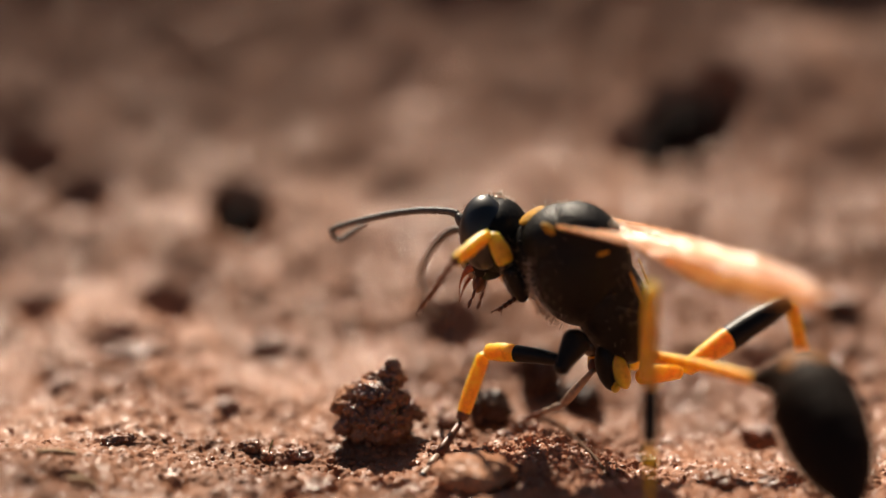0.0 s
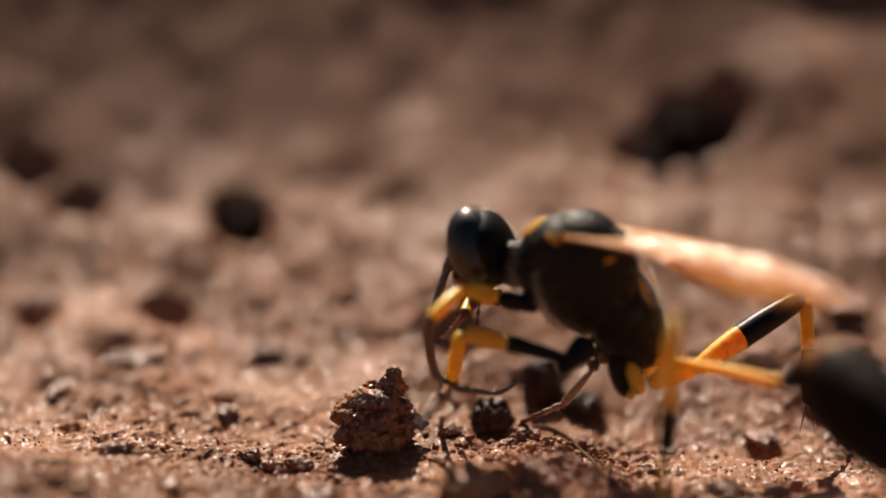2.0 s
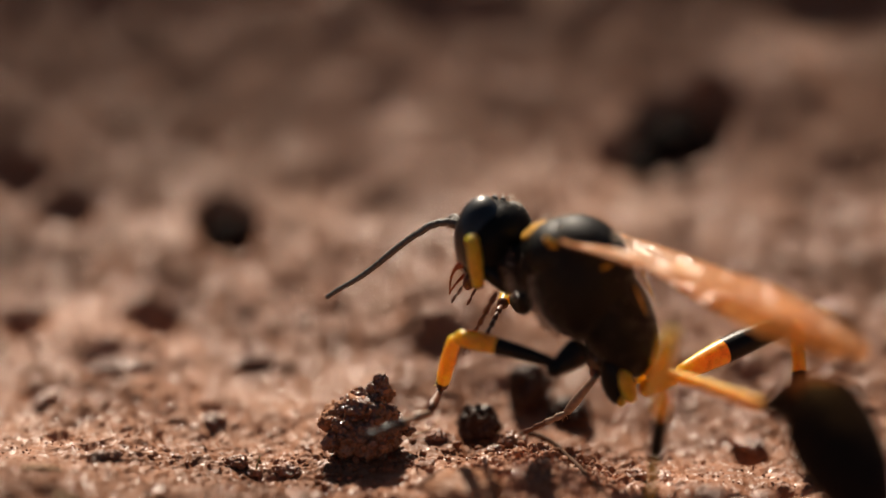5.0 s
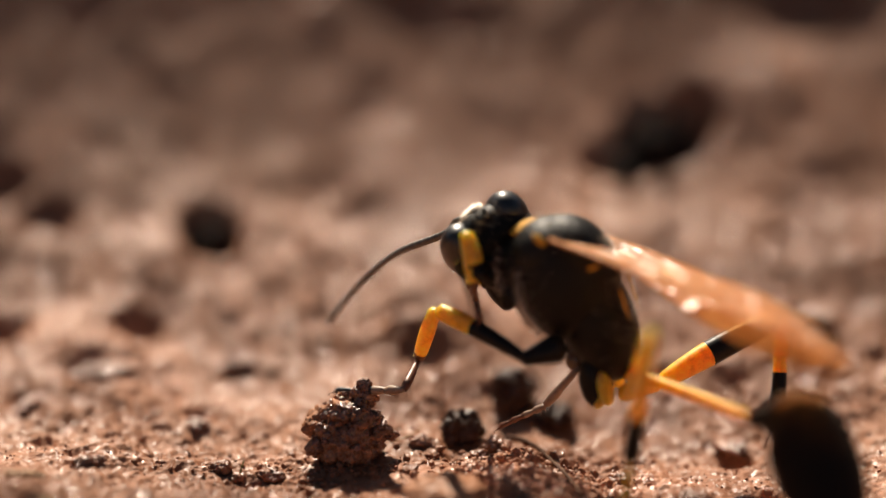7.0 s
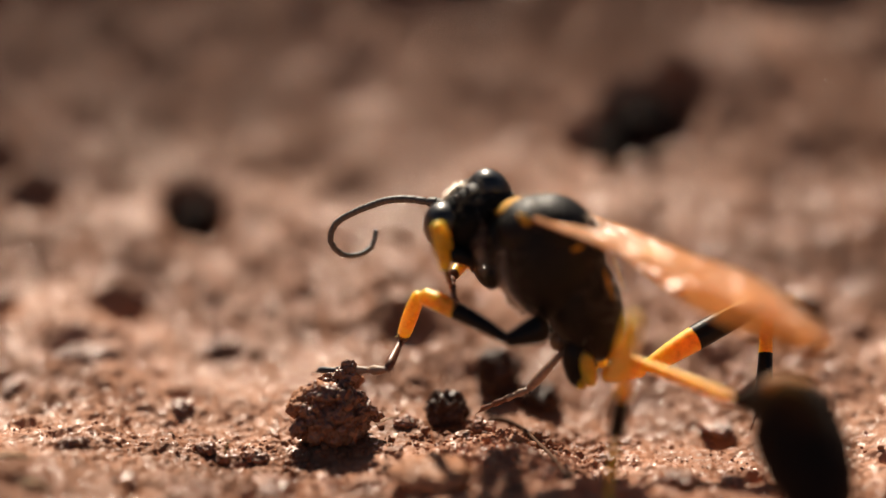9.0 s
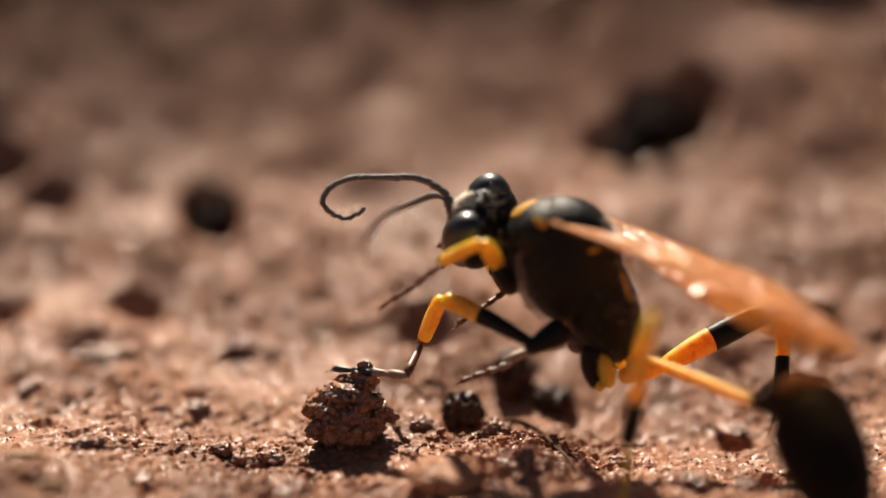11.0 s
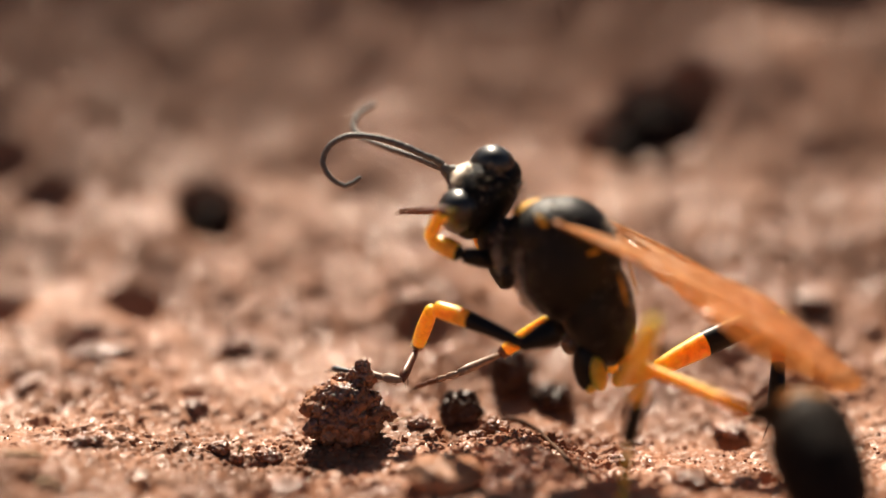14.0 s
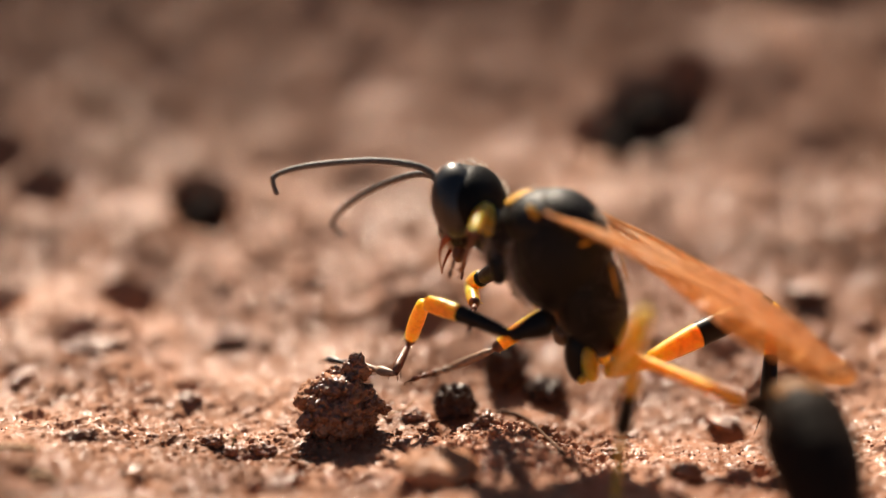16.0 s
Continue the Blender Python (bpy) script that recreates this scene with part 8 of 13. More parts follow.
    walk(near_midleg[0], [
        (0, mm(0.11, 2.29, -3, 0, 11, -28.2)), (0.5, mm(0.1, 2.33, -3.09, 0, 9.4, -24.9)), (1, mm(0.26, 2.39, -3.14, 0.3, 12.7, -26.8)),
        (1.5, mm(0.49, 2.43, -3.1, 1.2, 13.1, -31.1)), (2, mm(0.42, 2.21, -2.61, 0.5, -16.5, 7.6)), (2.5, mm(0.35, 2.23, -2.71, 0.6, -16.2, 3.5)),
        (3, mm(0.43, 2.2, -2.59, 0.5, -8.3, -1.1)), (3.5, mm(0.4, 2.21, -2.62, 0.3, -12.4, 2.3)), (4, mm(0.41, 2.16, -2.51, 0.3, 1.5, -6.3)),
        (4.2, mm(0.31, 2.15, -2.54, 0.2, -5.3, 5.5)), (6.3, mm(1.21, 2.41, -2.58, -0.7, -14.2, -20.6)),
        (6.5, mm(1.07, 2.34, -2.51, -1.3, -15.5, -12.9)), (7, mm(1.1, 2.32, -2.44, -1.6, -12.7, -17)), (7.5, mm(1.1, 2.37, -2.55, -2.4, -8.8, -20.2)),
        (8, mm(1.1, 2.37, -2.56, -2.3, -9.1, -19.2)), (8.5, mm(1.15, 2.37, -2.53, -2.1, -9.1, -20)), (9, mm(1.1, 2.35, -2.52, -2.1, -9.7, -18.5)),
        (9.2, mm(1.1, 2.37, -2.55, -2.2, -8.4, -20.7)), (11.3, mm(0.77, 2.29, -2.58, -1.4, -12.8, -14.2)),
        (11.5, mm(1.02, 2.3, -2.45, -1.8, -8.3, -15.6)), (12, mm(1.05, 2.37, -2.59, -2.9, -3.9, -18.3)),
        (12.5, mm(1.18, 2.4, -2.57, -3.3, -1.5, -21.2)), (13, mm(0.96, 2.4, -2.72, -3.6, -1.8, -18.2)),
        (13.5, mm(0.98, 2.38, -2.66, -3.5, -1.7, -18.1)), (14, mm(0.98, 2.38, -2.65, -3.6, -1.7, -18.3)),
        (14.5, mm(1.07, 2.39, -2.64, -3.7, -1.1, -21)), (15, mm(1.08, 2.41, -2.67, -3.7, 0.9, -21)), (15.5, mm(1.09, 2.41, -2.66, -4.1, 1.3, -20.9)),
        (16, mm(1.08, 2.41, -2.67, -3.7, 0.9, -20.9))])
    walk(near_midleg[1], [
        (0, mm(3.92, 0.25, -3.84, 0, 59.5, 64.5)), (0.5, mm(4.04, 0.51, -3.81, 0, 71.4, 49.6)), (1, mm(4.09, 0.46, -4.11, -0.7, 68, 49.8)),
        (1.5, mm(4.16, 0.22, -4.09, -1.4, 67.6, 31.3)), (2, mm(4.67, 2.77, -1.34, 7.5, 63.5, -54.8)), (2.5, mm(4.57, 2.49, -1.48, 6.6, 63.6, -49.8)),
        (3, mm(4.78, 2.11, -1.95, 4.3, 61.5, -53.4)), (3.5, mm(4.69, 2.38, -1.68, 3.8, 67.1, -55.2)), (4, mm(4.78, 1.67, -2.62, 1.8, 64, -47.2)),
        (4.2, mm(4.67, 2.57, -2.13, 2.5, 64.5, -52.1)), (6.3, mm(5.2, 0.91, -1.5, -1.9, 63.5, -40.8)), (6.5, mm(5.2, 1.39, -1.34, -5, 62.3, -55.2)),
        (7, mm(5.21, 1.07, -1.48, -5.7, 63.2, -51.2)), (7.5, mm(5.18, 0.87, -1.88, -7.4, 62.1, -51.8)), (8, mm(5.2, 0.94, -1.86, -7.5, 62.2, -51.9)),
        (8.5, mm(5.23, 0.88, -1.83, -6.4, 60.5, -52.4)), (9, mm(5.21, 0.97, -1.78, -6.5, 59.9, -53.1)), (9.2, mm(5.17, 0.83, -1.91, -6.3, 59, -55.9)),
        (11.3, mm(4.93, 1.24, -1.6, -4.7, 59.9, -47.1)), (11.5, mm(5.21, 1.13, -1.81, -6.1, 59.8, -54.7)),
        (12, mm(5.22, 0.99, -2.29, -9.3, 59, -59.7)), (12.5, mm(5.28, 0.81, -2.46, -9.3, 57.8, -60.5)),
        (13, mm(5.14, 1.03, -2.59, -10.6, 56.9, -59.7)), (13.5, mm(5.16, 1.01, -2.53, -10.5, 57.1, -59.9)),
        (14, mm(5.16, 1, -2.52, -10.7, 57.1, -59.9)), (14.5, mm(5.18, 0.81, -2.56, -10.3, 58, -56.6)), (15, mm(5.19, 0.83, -2.74, -10.1, 56.2, -58)),
        (15.5, mm(5.2, 0.84, -2.76, -11.3, 56.8, -60.6)), (16, mm(5.19, 0.84, -2.74, -10.3, 55.8, -61.8))])
    walk(near_midleg[2], [
        (0, mm(4.58, 1.64, -6.46, 0, 14.7, 79.4)), (0.5, mm(4.67, 1.24, -6.68, 0, 13.9, 79.6)), (1, mm(4.82, 1.32, -6.92, -0.4, 11.3, 81.2)),
        (1.5, mm(5.15, 0.82, -6.9, -1.5, 11, 80.6)), (2, mm(5.45, 1.67, -4.05, -3.3, -6.6, 90)), (2.5, mm(5.44, 1.46, -4.2, -3, -4.5, 88.8)),
        (3, mm(5.65, 0.95, -4.62, -2.1, -3.2, 92.1)), (3.5, mm(5.37, 1.42, -4.47, -1.5, -4.4, 91.3)), (4, mm(5.68, 0.7, -5.35, -0.9, -6.8, 92.5)),
        (4.2, mm(5.47, 1.54, -4.87, -1.1, -6.2, 93.7)), (6.3, mm(6.23, 0.03, -4.21, 1, 12.6, 88.7)), (6.5, mm(6.01, 0.24, -4.02, 2.5, 13.1, 89.8)),
        (7, mm(6.06, 0, -4.18, 2.9, 13.4, 90.1)), (7.5, mm(6.06, -0.25, -4.56, 3.9, 13.6, 90.8)), (8, mm(6.08, -0.17, -4.54, 3.9, 14.1, 90.6)),
        (8.5, mm(6.14, -0.3, -4.47, 3.5, 12.9, 90.7)), (9, mm(6.13, -0.24, -4.4, 3.6, 12.4, 90.9)), (9.2, mm(6.05, -0.46, -4.51, 3.5, 12.5, 90.6)),
        (11.3, mm(5.97, 0.13, -4.23, 2.8, 13.4, 90.1)), (11.5, mm(6.09, -0.12, -4.43, 3.4, 13.6, 90.2)),
        (12, mm(6.01, -0.36, -4.89, 5.2, 14.3, 91.5)), (12.5, mm(6.08, -0.6, -5.02, 5.3, 14.4, 91.3)), (13, mm(5.97, -0.4, -5.12, 6.2, 14.4, 92.2)),
        (13.5, mm(5.99, -0.41, -5.07, 6.1, 14.2, 92)), (14, mm(5.98, -0.42, -5.06, 6.2, 14.4, 92.2)), (14.5, mm(6.06, -0.53, -5.13, 6, 14.1, 92)),
        (15, mm(6.08, -0.6, -5.26, 6.1, 13.6, 92.1)), (15.5, mm(6.01, -0.6, -5.29, 6.6, 14.3, 92.3)), (16, mm(5.99, -0.66, -5.24, 6.1, 14.2, 92.1))])
    walk(near_midleg[3], [
        (0, mm(4.97, 3.74, -7.02, 0, 9.9, 82.5)), (0.5, mm(5.05, 3.35, -7.21, 0, 9, 82.8)), (1, mm(5.15, 3.46, -7.35, -0.4, 7.6, 83.6)),
        (1.5, mm(5.5, 2.96, -7.32, -1.6, 7.2, 82.8)), (2, mm(5.45, 3.86, -3.8, -3.3, -7.5, 90.8)), (2.5, mm(5.49, 3.66, -4.02, -3, -5.2, 89.9)),
        (3, mm(5.57, 3.16, -4.49, -2.1, -5.7, 93.8)), (3.5, mm(5.32, 3.62, -4.3, -1.5, -6.3, 92.7)), (4, mm(5.59, 2.89, -5.08, -0.9, -8.6, 94)),
        (4.2, mm(5.33, 3.73, -4.63, -1.1, -7.7, 95.1)), (6.3, mm(6.28, 2.18, -4.69, -0.6, 12.6, -20)),
        (6.5, mm(6.02, 2.39, -4.52, -1.4, 14.4, -15.6)), (7, mm(6.06, 2.15, -4.69, -1.8, 17, -20.2)), (7.5, mm(6.03, 1.9, -5.08, -2.3, 16.9, -18.4)),
        (8, mm(6.05, 1.97, -5.08, -2.4, 16.9, -19.6)), (8.5, mm(6.11, 1.85, -4.96, -2.1, 18, -19.2)), (9, mm(6.09, 1.92, -4.88, -2.2, 16.9, -19.5)),
        (9.2, mm(6.02, 1.7, -4.98, -1.8, 13, -13.8)), (11.3, mm(5.96, 2.28, -4.74, -1.5, 10.2, -16.5)),
        (11.5, mm(6.09, 2.03, -4.95, -1.5, 9.8, -11.3)), (12, mm(5.95, 1.78, -5.43, -3, 9, -19.6)), (12.5, mm(6.03, 1.54, -5.57, -3.3, 11.8, -22.1)),
        (13, mm(5.89, 1.74, -5.67, -3.8, 11.3, -20)), (13.5, mm(5.91, 1.73, -5.62, -3.7, 11.3, -20.5)), (14, mm(5.9, 1.72, -5.61, -3.8, 11.4, -20)),
        (14.5, mm(5.98, 1.61, -5.67, -3.7, 10.8, -21.2)), (15, mm(6, 1.55, -5.78, -3.8, 9.7, -21.7)), (15.5, mm(5.93, 1.54, -5.84, -4.1, 9.4, -21.5)),
        (16, mm(5.91, 1.48, -5.79, -3.8, 9.8, -21.7))])
    walk(far_midleg[0], [
        (0, mm(0.08, -1, -3.37, -0, 20, -106.7)), (0.5, mm(0.08, -1, -3.37, 2.2, 15.5, -99.6)), (1, mm(0.08, -1, -3.37, 4.5, 19.6, -92)),
        (1.5, mm(0.08, -1, -3.37, 7.8, 14.5, -80.8)), (2, mm(0.08, -1, -3.37, 7.5, 7, -82.3)), (2.5, mm(0.08, -1, -3.37, 6.2, 11.7, -90.1)),
        (3, mm(0.08, -1, -3.37, 5.8, 15.4, -91.8)), (3.5, mm(0.08, -1, -3.37, 5.5, 16, -93.1)), (4, mm(0.08, -1, -3.37, 4.4, 8.1, -98.5)),
        (4.2, mm(0.08, -1, -3.37, 3.6, 9.7, -103.5)), (6.3, mm(0.08, -1, -3.37, 5.3, 4.2, -89)), (6.5, mm(0.08, -1, -3.37, 5.6, -9.5, -95.2)),
        (7, mm(0.08, -1, -3.37, 5.4, -7.6, -93.4)), (7.5, mm(0.08, -1, -3.37, 6.2, -1, -104)), (8, mm(0.08, -1, -3.37, 6, -1.3, -97.9)),
        (8.5, mm(0.08, -1, -3.37, 6.1, -2.1, -98)), (9, mm(0.08, -1, -3.37, 6, 3.1, -98.3)), (9.2, mm(0.08, -1, -3.37, 6, 7.3, -99.1)),
        (11.3, mm(0.08, -1, -3.37, 3.5, -22.6, -81.1)), (11.5, mm(0.08, -1, -3.37, -4.6, -26.8, -62.1)),
        (12, mm(0.08, -1, -3.37, -10.5, -17.6, -46.4)), (12.5, mm(0.08, -1, -3.37, -10.6, -13.1, -46.3)),
        (13, mm(0.08, -1, -3.37, -9.8, -7.8, -50.6)), (13.5, mm(0.08, -1, -3.37, -10, -11.1, -49.2)), (14, mm(0.08, -1, -3.37, -10.3, -14.4, -47.9)),
        (14.5, mm(0.08, -1, -3.37, -10.2, -13.7, -48.2)), (15, mm(0.08, -1, -3.37, -9.7, -12.3, -50.6)),
        (15.5, mm(0.08, -1, -3.37, -9.3, -13, -52.3)), (16, mm(0.08, -1, -3.37, -8.5, -10.1, -56.1))])
    walk(far_midleg[1], [
        (0, mm(-0.26, -2.11, -3.79, 0, 3.6, 98.5)), (0.5, mm(-0.12, -2.17, -3.7, 0, 3.3, 98.5)), (1, mm(0.04, -2.15, -3.78, -0, 2.9, 98.3)),
        (1.5, mm(0.27, -2.18, -3.68, -0, 2.5, 97.8)), (2, mm(0.24, -2.2, -3.52, -0.1, 2, 97)), (2.5, mm(0.08, -2.21, -3.62, -0.1, 1.7, 97.2)),
        (3, mm(0.04, -2.18, -3.7, -0.1, 1.6, 97.5)), (3.5, mm(0.01, -2.18, -3.71, -0, 1, 97.8)), (4, mm(-0.1, -2.17, -3.54, -0, 0.8, 98)),
        (4.2, mm(-0.21, -2.19, -3.58, -0, 0.7, 97.9)), (6.3, mm(0.1, -2.21, -3.46, -0, 3.6, 98.8)), (6.4, mm(0.04, -2.2, -3.32, -4.7, 64.6, 91.6)),
        (6.5, mm(-0.03, -2.2, -3.17, -170.6, 53.7, -76.2)), (6.75, mm(-0.01, -2.21, -3.19, 10.4, 63.7, 104.6)),
        (7, mm(0.01, -2.23, -3.21, 10.1, 1.1, 104.2)), (7.5, mm(-0.21, -2.17, -3.35, 10.1, 1.2, 102.3)),
        (8, mm(-0.09, -2.2, -3.34, 10.1, 1.2, 102.3)), (8.5, mm(-0.09, -2.21, -3.33, 10.1, 2, 103.6)),
        (9, mm(-0.1, -2.22, -3.44, 10.1, -0.2, 103.4)), (9.2, mm(-0.11, -2.18, -3.53, 10.1, -0.2, 103.4)),
        (10.25, mm(0.07, -2.15, -3.21, -11.9, 45.8, 53.8)), (11.3, mm(0.25, -2.12, -2.9, -82.1, 40.4, -37.8)),
        (11.5, mm(0.59, -1.96, -2.83, -78.4, 42.5, -32.2)), (12, mm(0.89, -1.86, -3, -45.1, 41.6, 15.9)),
        (12.5, mm(0.91, -1.87, -3.09, -49.8, 43, 8.9)), (13, mm(0.86, -1.95, -3.2, -25.2, 26.8, 50.2)),
        (13.5, mm(0.87, -1.92, -3.13, -26, 28.5, 48.6)), (14, mm(0.88, -1.89, -3.06, -45.2, 43.6, 16.8)),
        (14.5, mm(0.87, -1.88, -3.08, -44.1, 43.5, 18.3)), (15, mm(0.85, -1.93, -3.11, -27.9, 32.5, 44.3)),
        (15.5, mm(0.81, -1.95, -3.1, -39.5, 42.2, 25.4)), (16, mm(0.75, -2, -3.16, -34.1, 38.4, 33.7))])
    walk(far_midleg[2], [
        (0, mm(-0.67, 0.64, -3.97, 0, 52.7, -17.6)), (0.5, mm(-0.53, 0.58, -3.86, -0.1, 53, -17.7)), (1, mm(-0.36, 0.59, -3.92, -0, 52.9, -17.7)),
        (1.5, mm(-0.1, 0.56, -3.8, 0.3, 52.3, -17.3)), (2, mm(-0.1, 0.54, -3.62, 0.7, 51, -16.7)), (2.5, mm(-0.27, 0.53, -3.7, 0.7, 51.7, -16.8)),
        (3, mm(-0.32, 0.54, -3.77, 1.9, 52.9, -15.2)), (3.5, mm(-0.36, 0.58, -3.76, 1.9, 53.7, -15.3)),
        (4, mm(-0.48, 0.59, -3.58, 1.8, 54.5, -15.3)), (4.2, mm(-0.59, 0.57, -3.62, 4.1, 53.5, -12.5)),
        (6.3, mm(-0.33, 0.54, -3.64, 3.7, 55.3, -13)), (6.5, mm(0.35, -3.75, -5.35, 59.2, 23.9, 64)), (7, mm(-0.67, 0.46, -3.26, 11.5, 56, -3.1)),
        (7.5, mm(-0.8, 0.54, -3.41, 5.3, 55, -10.5)), (8, mm(-0.68, 0.52, -3.4, 5, 56.9, -10.9)), (8.5, mm(-0.75, 0.51, -3.42, 11.6, 55.6, -3)),
        (9, mm(-0.74, 0.46, -3.43, 13.5, 55, -0.7)), (9.2, mm(-0.75, 0.49, -3.52, 11.8, 54, -2.7)), (11.3, mm(1.9, -3.4, -4.67, 38.9, 16.5, 40.4)),
        (11.5, mm(2.28, -3.02, -4.66, 35.7, 23.2, 30.9)), (12, mm(2.86, -1.29, -4.81, 43.4, 5.2, 61.2)),
        (12.5, mm(2.89, -1.56, -4.97, 43.4, 5.8, 61.6)), (12.75, mm(2.66, -0.81, -4.71, 33.2, 27.4, 27.5)),
        (13, mm(2.43, -0.06, -4.45, 7.9, 37.9, -17.5)), (13.5, mm(2.47, -0.1, -4.44, 7.8, 37.8, -17.7)),
        (13.75, mm(2.62, -0.71, -4.7, 33.5, 27.6, 27.8)), (14, mm(2.78, -1.31, -4.95, 43.9, 6, 62.3)), (14.5, mm(2.76, -1.26, -4.97, 44, 5.1, 63.1)),
        (14.75, mm(2.63, -0.79, -4.78, 33.6, 27.3, 27.5)), (15, mm(2.5, -0.32, -4.58, 7.3, 37.5, -19.4)),
        (15.5, mm(2.65, -1.08, -4.94, 7.3, 37.7, -19.3)), (16, mm(2.54, -0.8, -4.86, 7.3, 37, -19.4))])
    walk(far_midleg[3], [
        (0, mm(0.68, 0.22, -5.82, -0, 31.3, -16.7)), (0.5, mm(0.8, 0.15, -5.72, -0, 31.6, -16.7)), (1, mm(0.98, 0.17, -5.78, -0.1, 31.6, -16.8)),
        (1.5, mm(1.26, 0.13, -5.65, -0.1, 31, -16.9)), (2, mm(1.31, 0.11, -5.44, -0.2, 29.8, -17)), (2.5, mm(1.13, 0.11, -5.55, -0.1, 30.5, -16.9)),
        (3, mm(1.04, 0.18, -5.63, -0, 31.6, -16.7)), (3.5, mm(0.97, 0.22, -5.64, 0, 32.5, -16.6)), (4, mm(0.83, 0.23, -5.49, 0.1, 33.3, -16.5)),
        (4.2, mm(0.77, 0.27, -5.5, 1.2, 32.3, -14.5)), (6.3, mm(0.97, 0.24, -5.56, 1.3, 34.1, -14.3)), (6.5, mm(1.3, -1.82, -6.31, 27, 7.4, 49.8)),
        (7, mm(0.63, 0.39, -5.2, 4.2, 35, -7.1)), (7.5, mm(0.51, 0.3, -5.32, 2.2, 33.8, -10.6)), (8, mm(0.57, 0.27, -5.36, 2.1, 35.7, -10.9)),
        (8.5, mm(0.57, 0.44, -5.35, 5.1, 34.5, -5.5)), (9, mm(0.6, 0.44, -5.34, 6.1, 33.9, -3.9)), (9.2, mm(0.63, 0.42, -5.41, 6, 32.8, -4)),
        (11.3, mm(3.62, -1.93, -5.34, 24, 11.3, 41)), (11.5, mm(4.13, -1.91, -5.59, 22.8, 15.9, 35.9)), (12, mm(4, 0.77, -5.03, -1.1, 32.2, -18.5)),
        (12.5, mm(4.02, 0.52, -5.21, -1.1, 33, -18.5)), (13, mm(4.18, -0.61, -5.88, -1, 33.7, -18.4)),
        (13.5, mm(4.21, -0.66, -5.87, -1.1, 33.6, -18.6)), (14, mm(3.86, 0.75, -5.2, -2, 33.7, -20.2)),
        (14.5, mm(3.83, 0.85, -5.18, -2.2, 33.5, -20.4)), (14.75, mm(4.04, -0.04, -5.59, 20.1, 22.2, 25.2)),
        (15, mm(4.25, -0.93, -6, 27.8, 0.8, 61.7)), (15.5, mm(4.39, -1.69, -6.36, 27.8, 1, 61.7)), (16, mm(4.29, -1.42, -6.27, 27.8, 0.4, 61.4))])
    walk(near_hindleg[0], [
        (0, mm(-2.95, 1.5, -3.77, -0, -54.1, 105.6)), (0.5, mm(-2.95, 1.5, -3.77, -0.5, -53.8, 106.1)),
        (1, mm(-2.95, 1.5, -3.77, -0.8, -52.1, 106.6)), (1.5, mm(-2.95, 1.5, -3.77, -2.7, -43.3, 109.1)),
        (2, mm(-2.95, 1.5, -3.77, -3.6, -42.9, 110.4)), (2.5, mm(-2.95, 1.5, -3.77, -4.4, -42.7, 111.6)),
        (3, mm(-2.95, 1.5, -3.77, -4.3, -42.8, 111.5)), (3.5, mm(-2.95, 1.5, -3.77, -4.4, -42.9, 111.6)),
        (4, mm(-2.95, 1.5, -3.77, -4.3, -42.5, 111.4)), (4.2, mm(-2.95, 1.5, -3.77, -4.3, -43.1, 111.5)),
        (6.3, mm(-2.95, 1.5, -3.77, -2.6, -38.9, 108.8)), (6.5, mm(-2.95, 1.5, -3.77, -2.8, -41.3, 109.2)),
        (7, mm(-2.95, 1.5, -3.77, -3.4, -42.9, 110.1)), (7.5, mm(-2.95, 1.5, -3.77, -3.9, -41.9, 110.7)),
        (8, mm(-2.95, 1.5, -3.77, -3.1, -43, 109.6)), (8.5, mm(-2.95, 1.5, -3.77, -3.2, -43, 109.7)), (9, mm(-2.95, 1.5, -3.77, -3.2, -42.3, 109.7)),
        (9.2, mm(-2.95, 1.5, -3.77, -2.4, -41.5, 108.6)), (11.3, mm(-2.95, 1.5, -3.77, -3.3, -43.5, 109.9)),
        (11.5, mm(-2.95, 1.5, -3.77, -2.4, -44.1, 108.5)), (12, mm(-2.95, 1.5, -3.77, -5.6, -44.4, 113.2)),
        (12.5, mm(-2.95, 1.5, -3.77, -5.5, -43.4, 113)), (13, mm(-2.95, 1.5, -3.77, -5.2, -42.8, 112.6)),
        (13.5, mm(-2.95, 1.5, -3.77, -5.2, -43.2, 112.6)), (14, mm(-2.95, 1.5, -3.77, -5.2, -43.6, 112.5)),
        (14.5, mm(-2.95, 1.5, -3.77, -5.3, -43.4, 112.7)), (15, mm(-2.95, 1.5, -3.77, -5.1, -42.6, 112.5)),
        (15.5, mm(-2.95, 1.5, -3.77, -5, -43.6, 112.3)), (16, mm(-2.95, 1.5, -3.77, -5.2, -43.5, 112.6))])
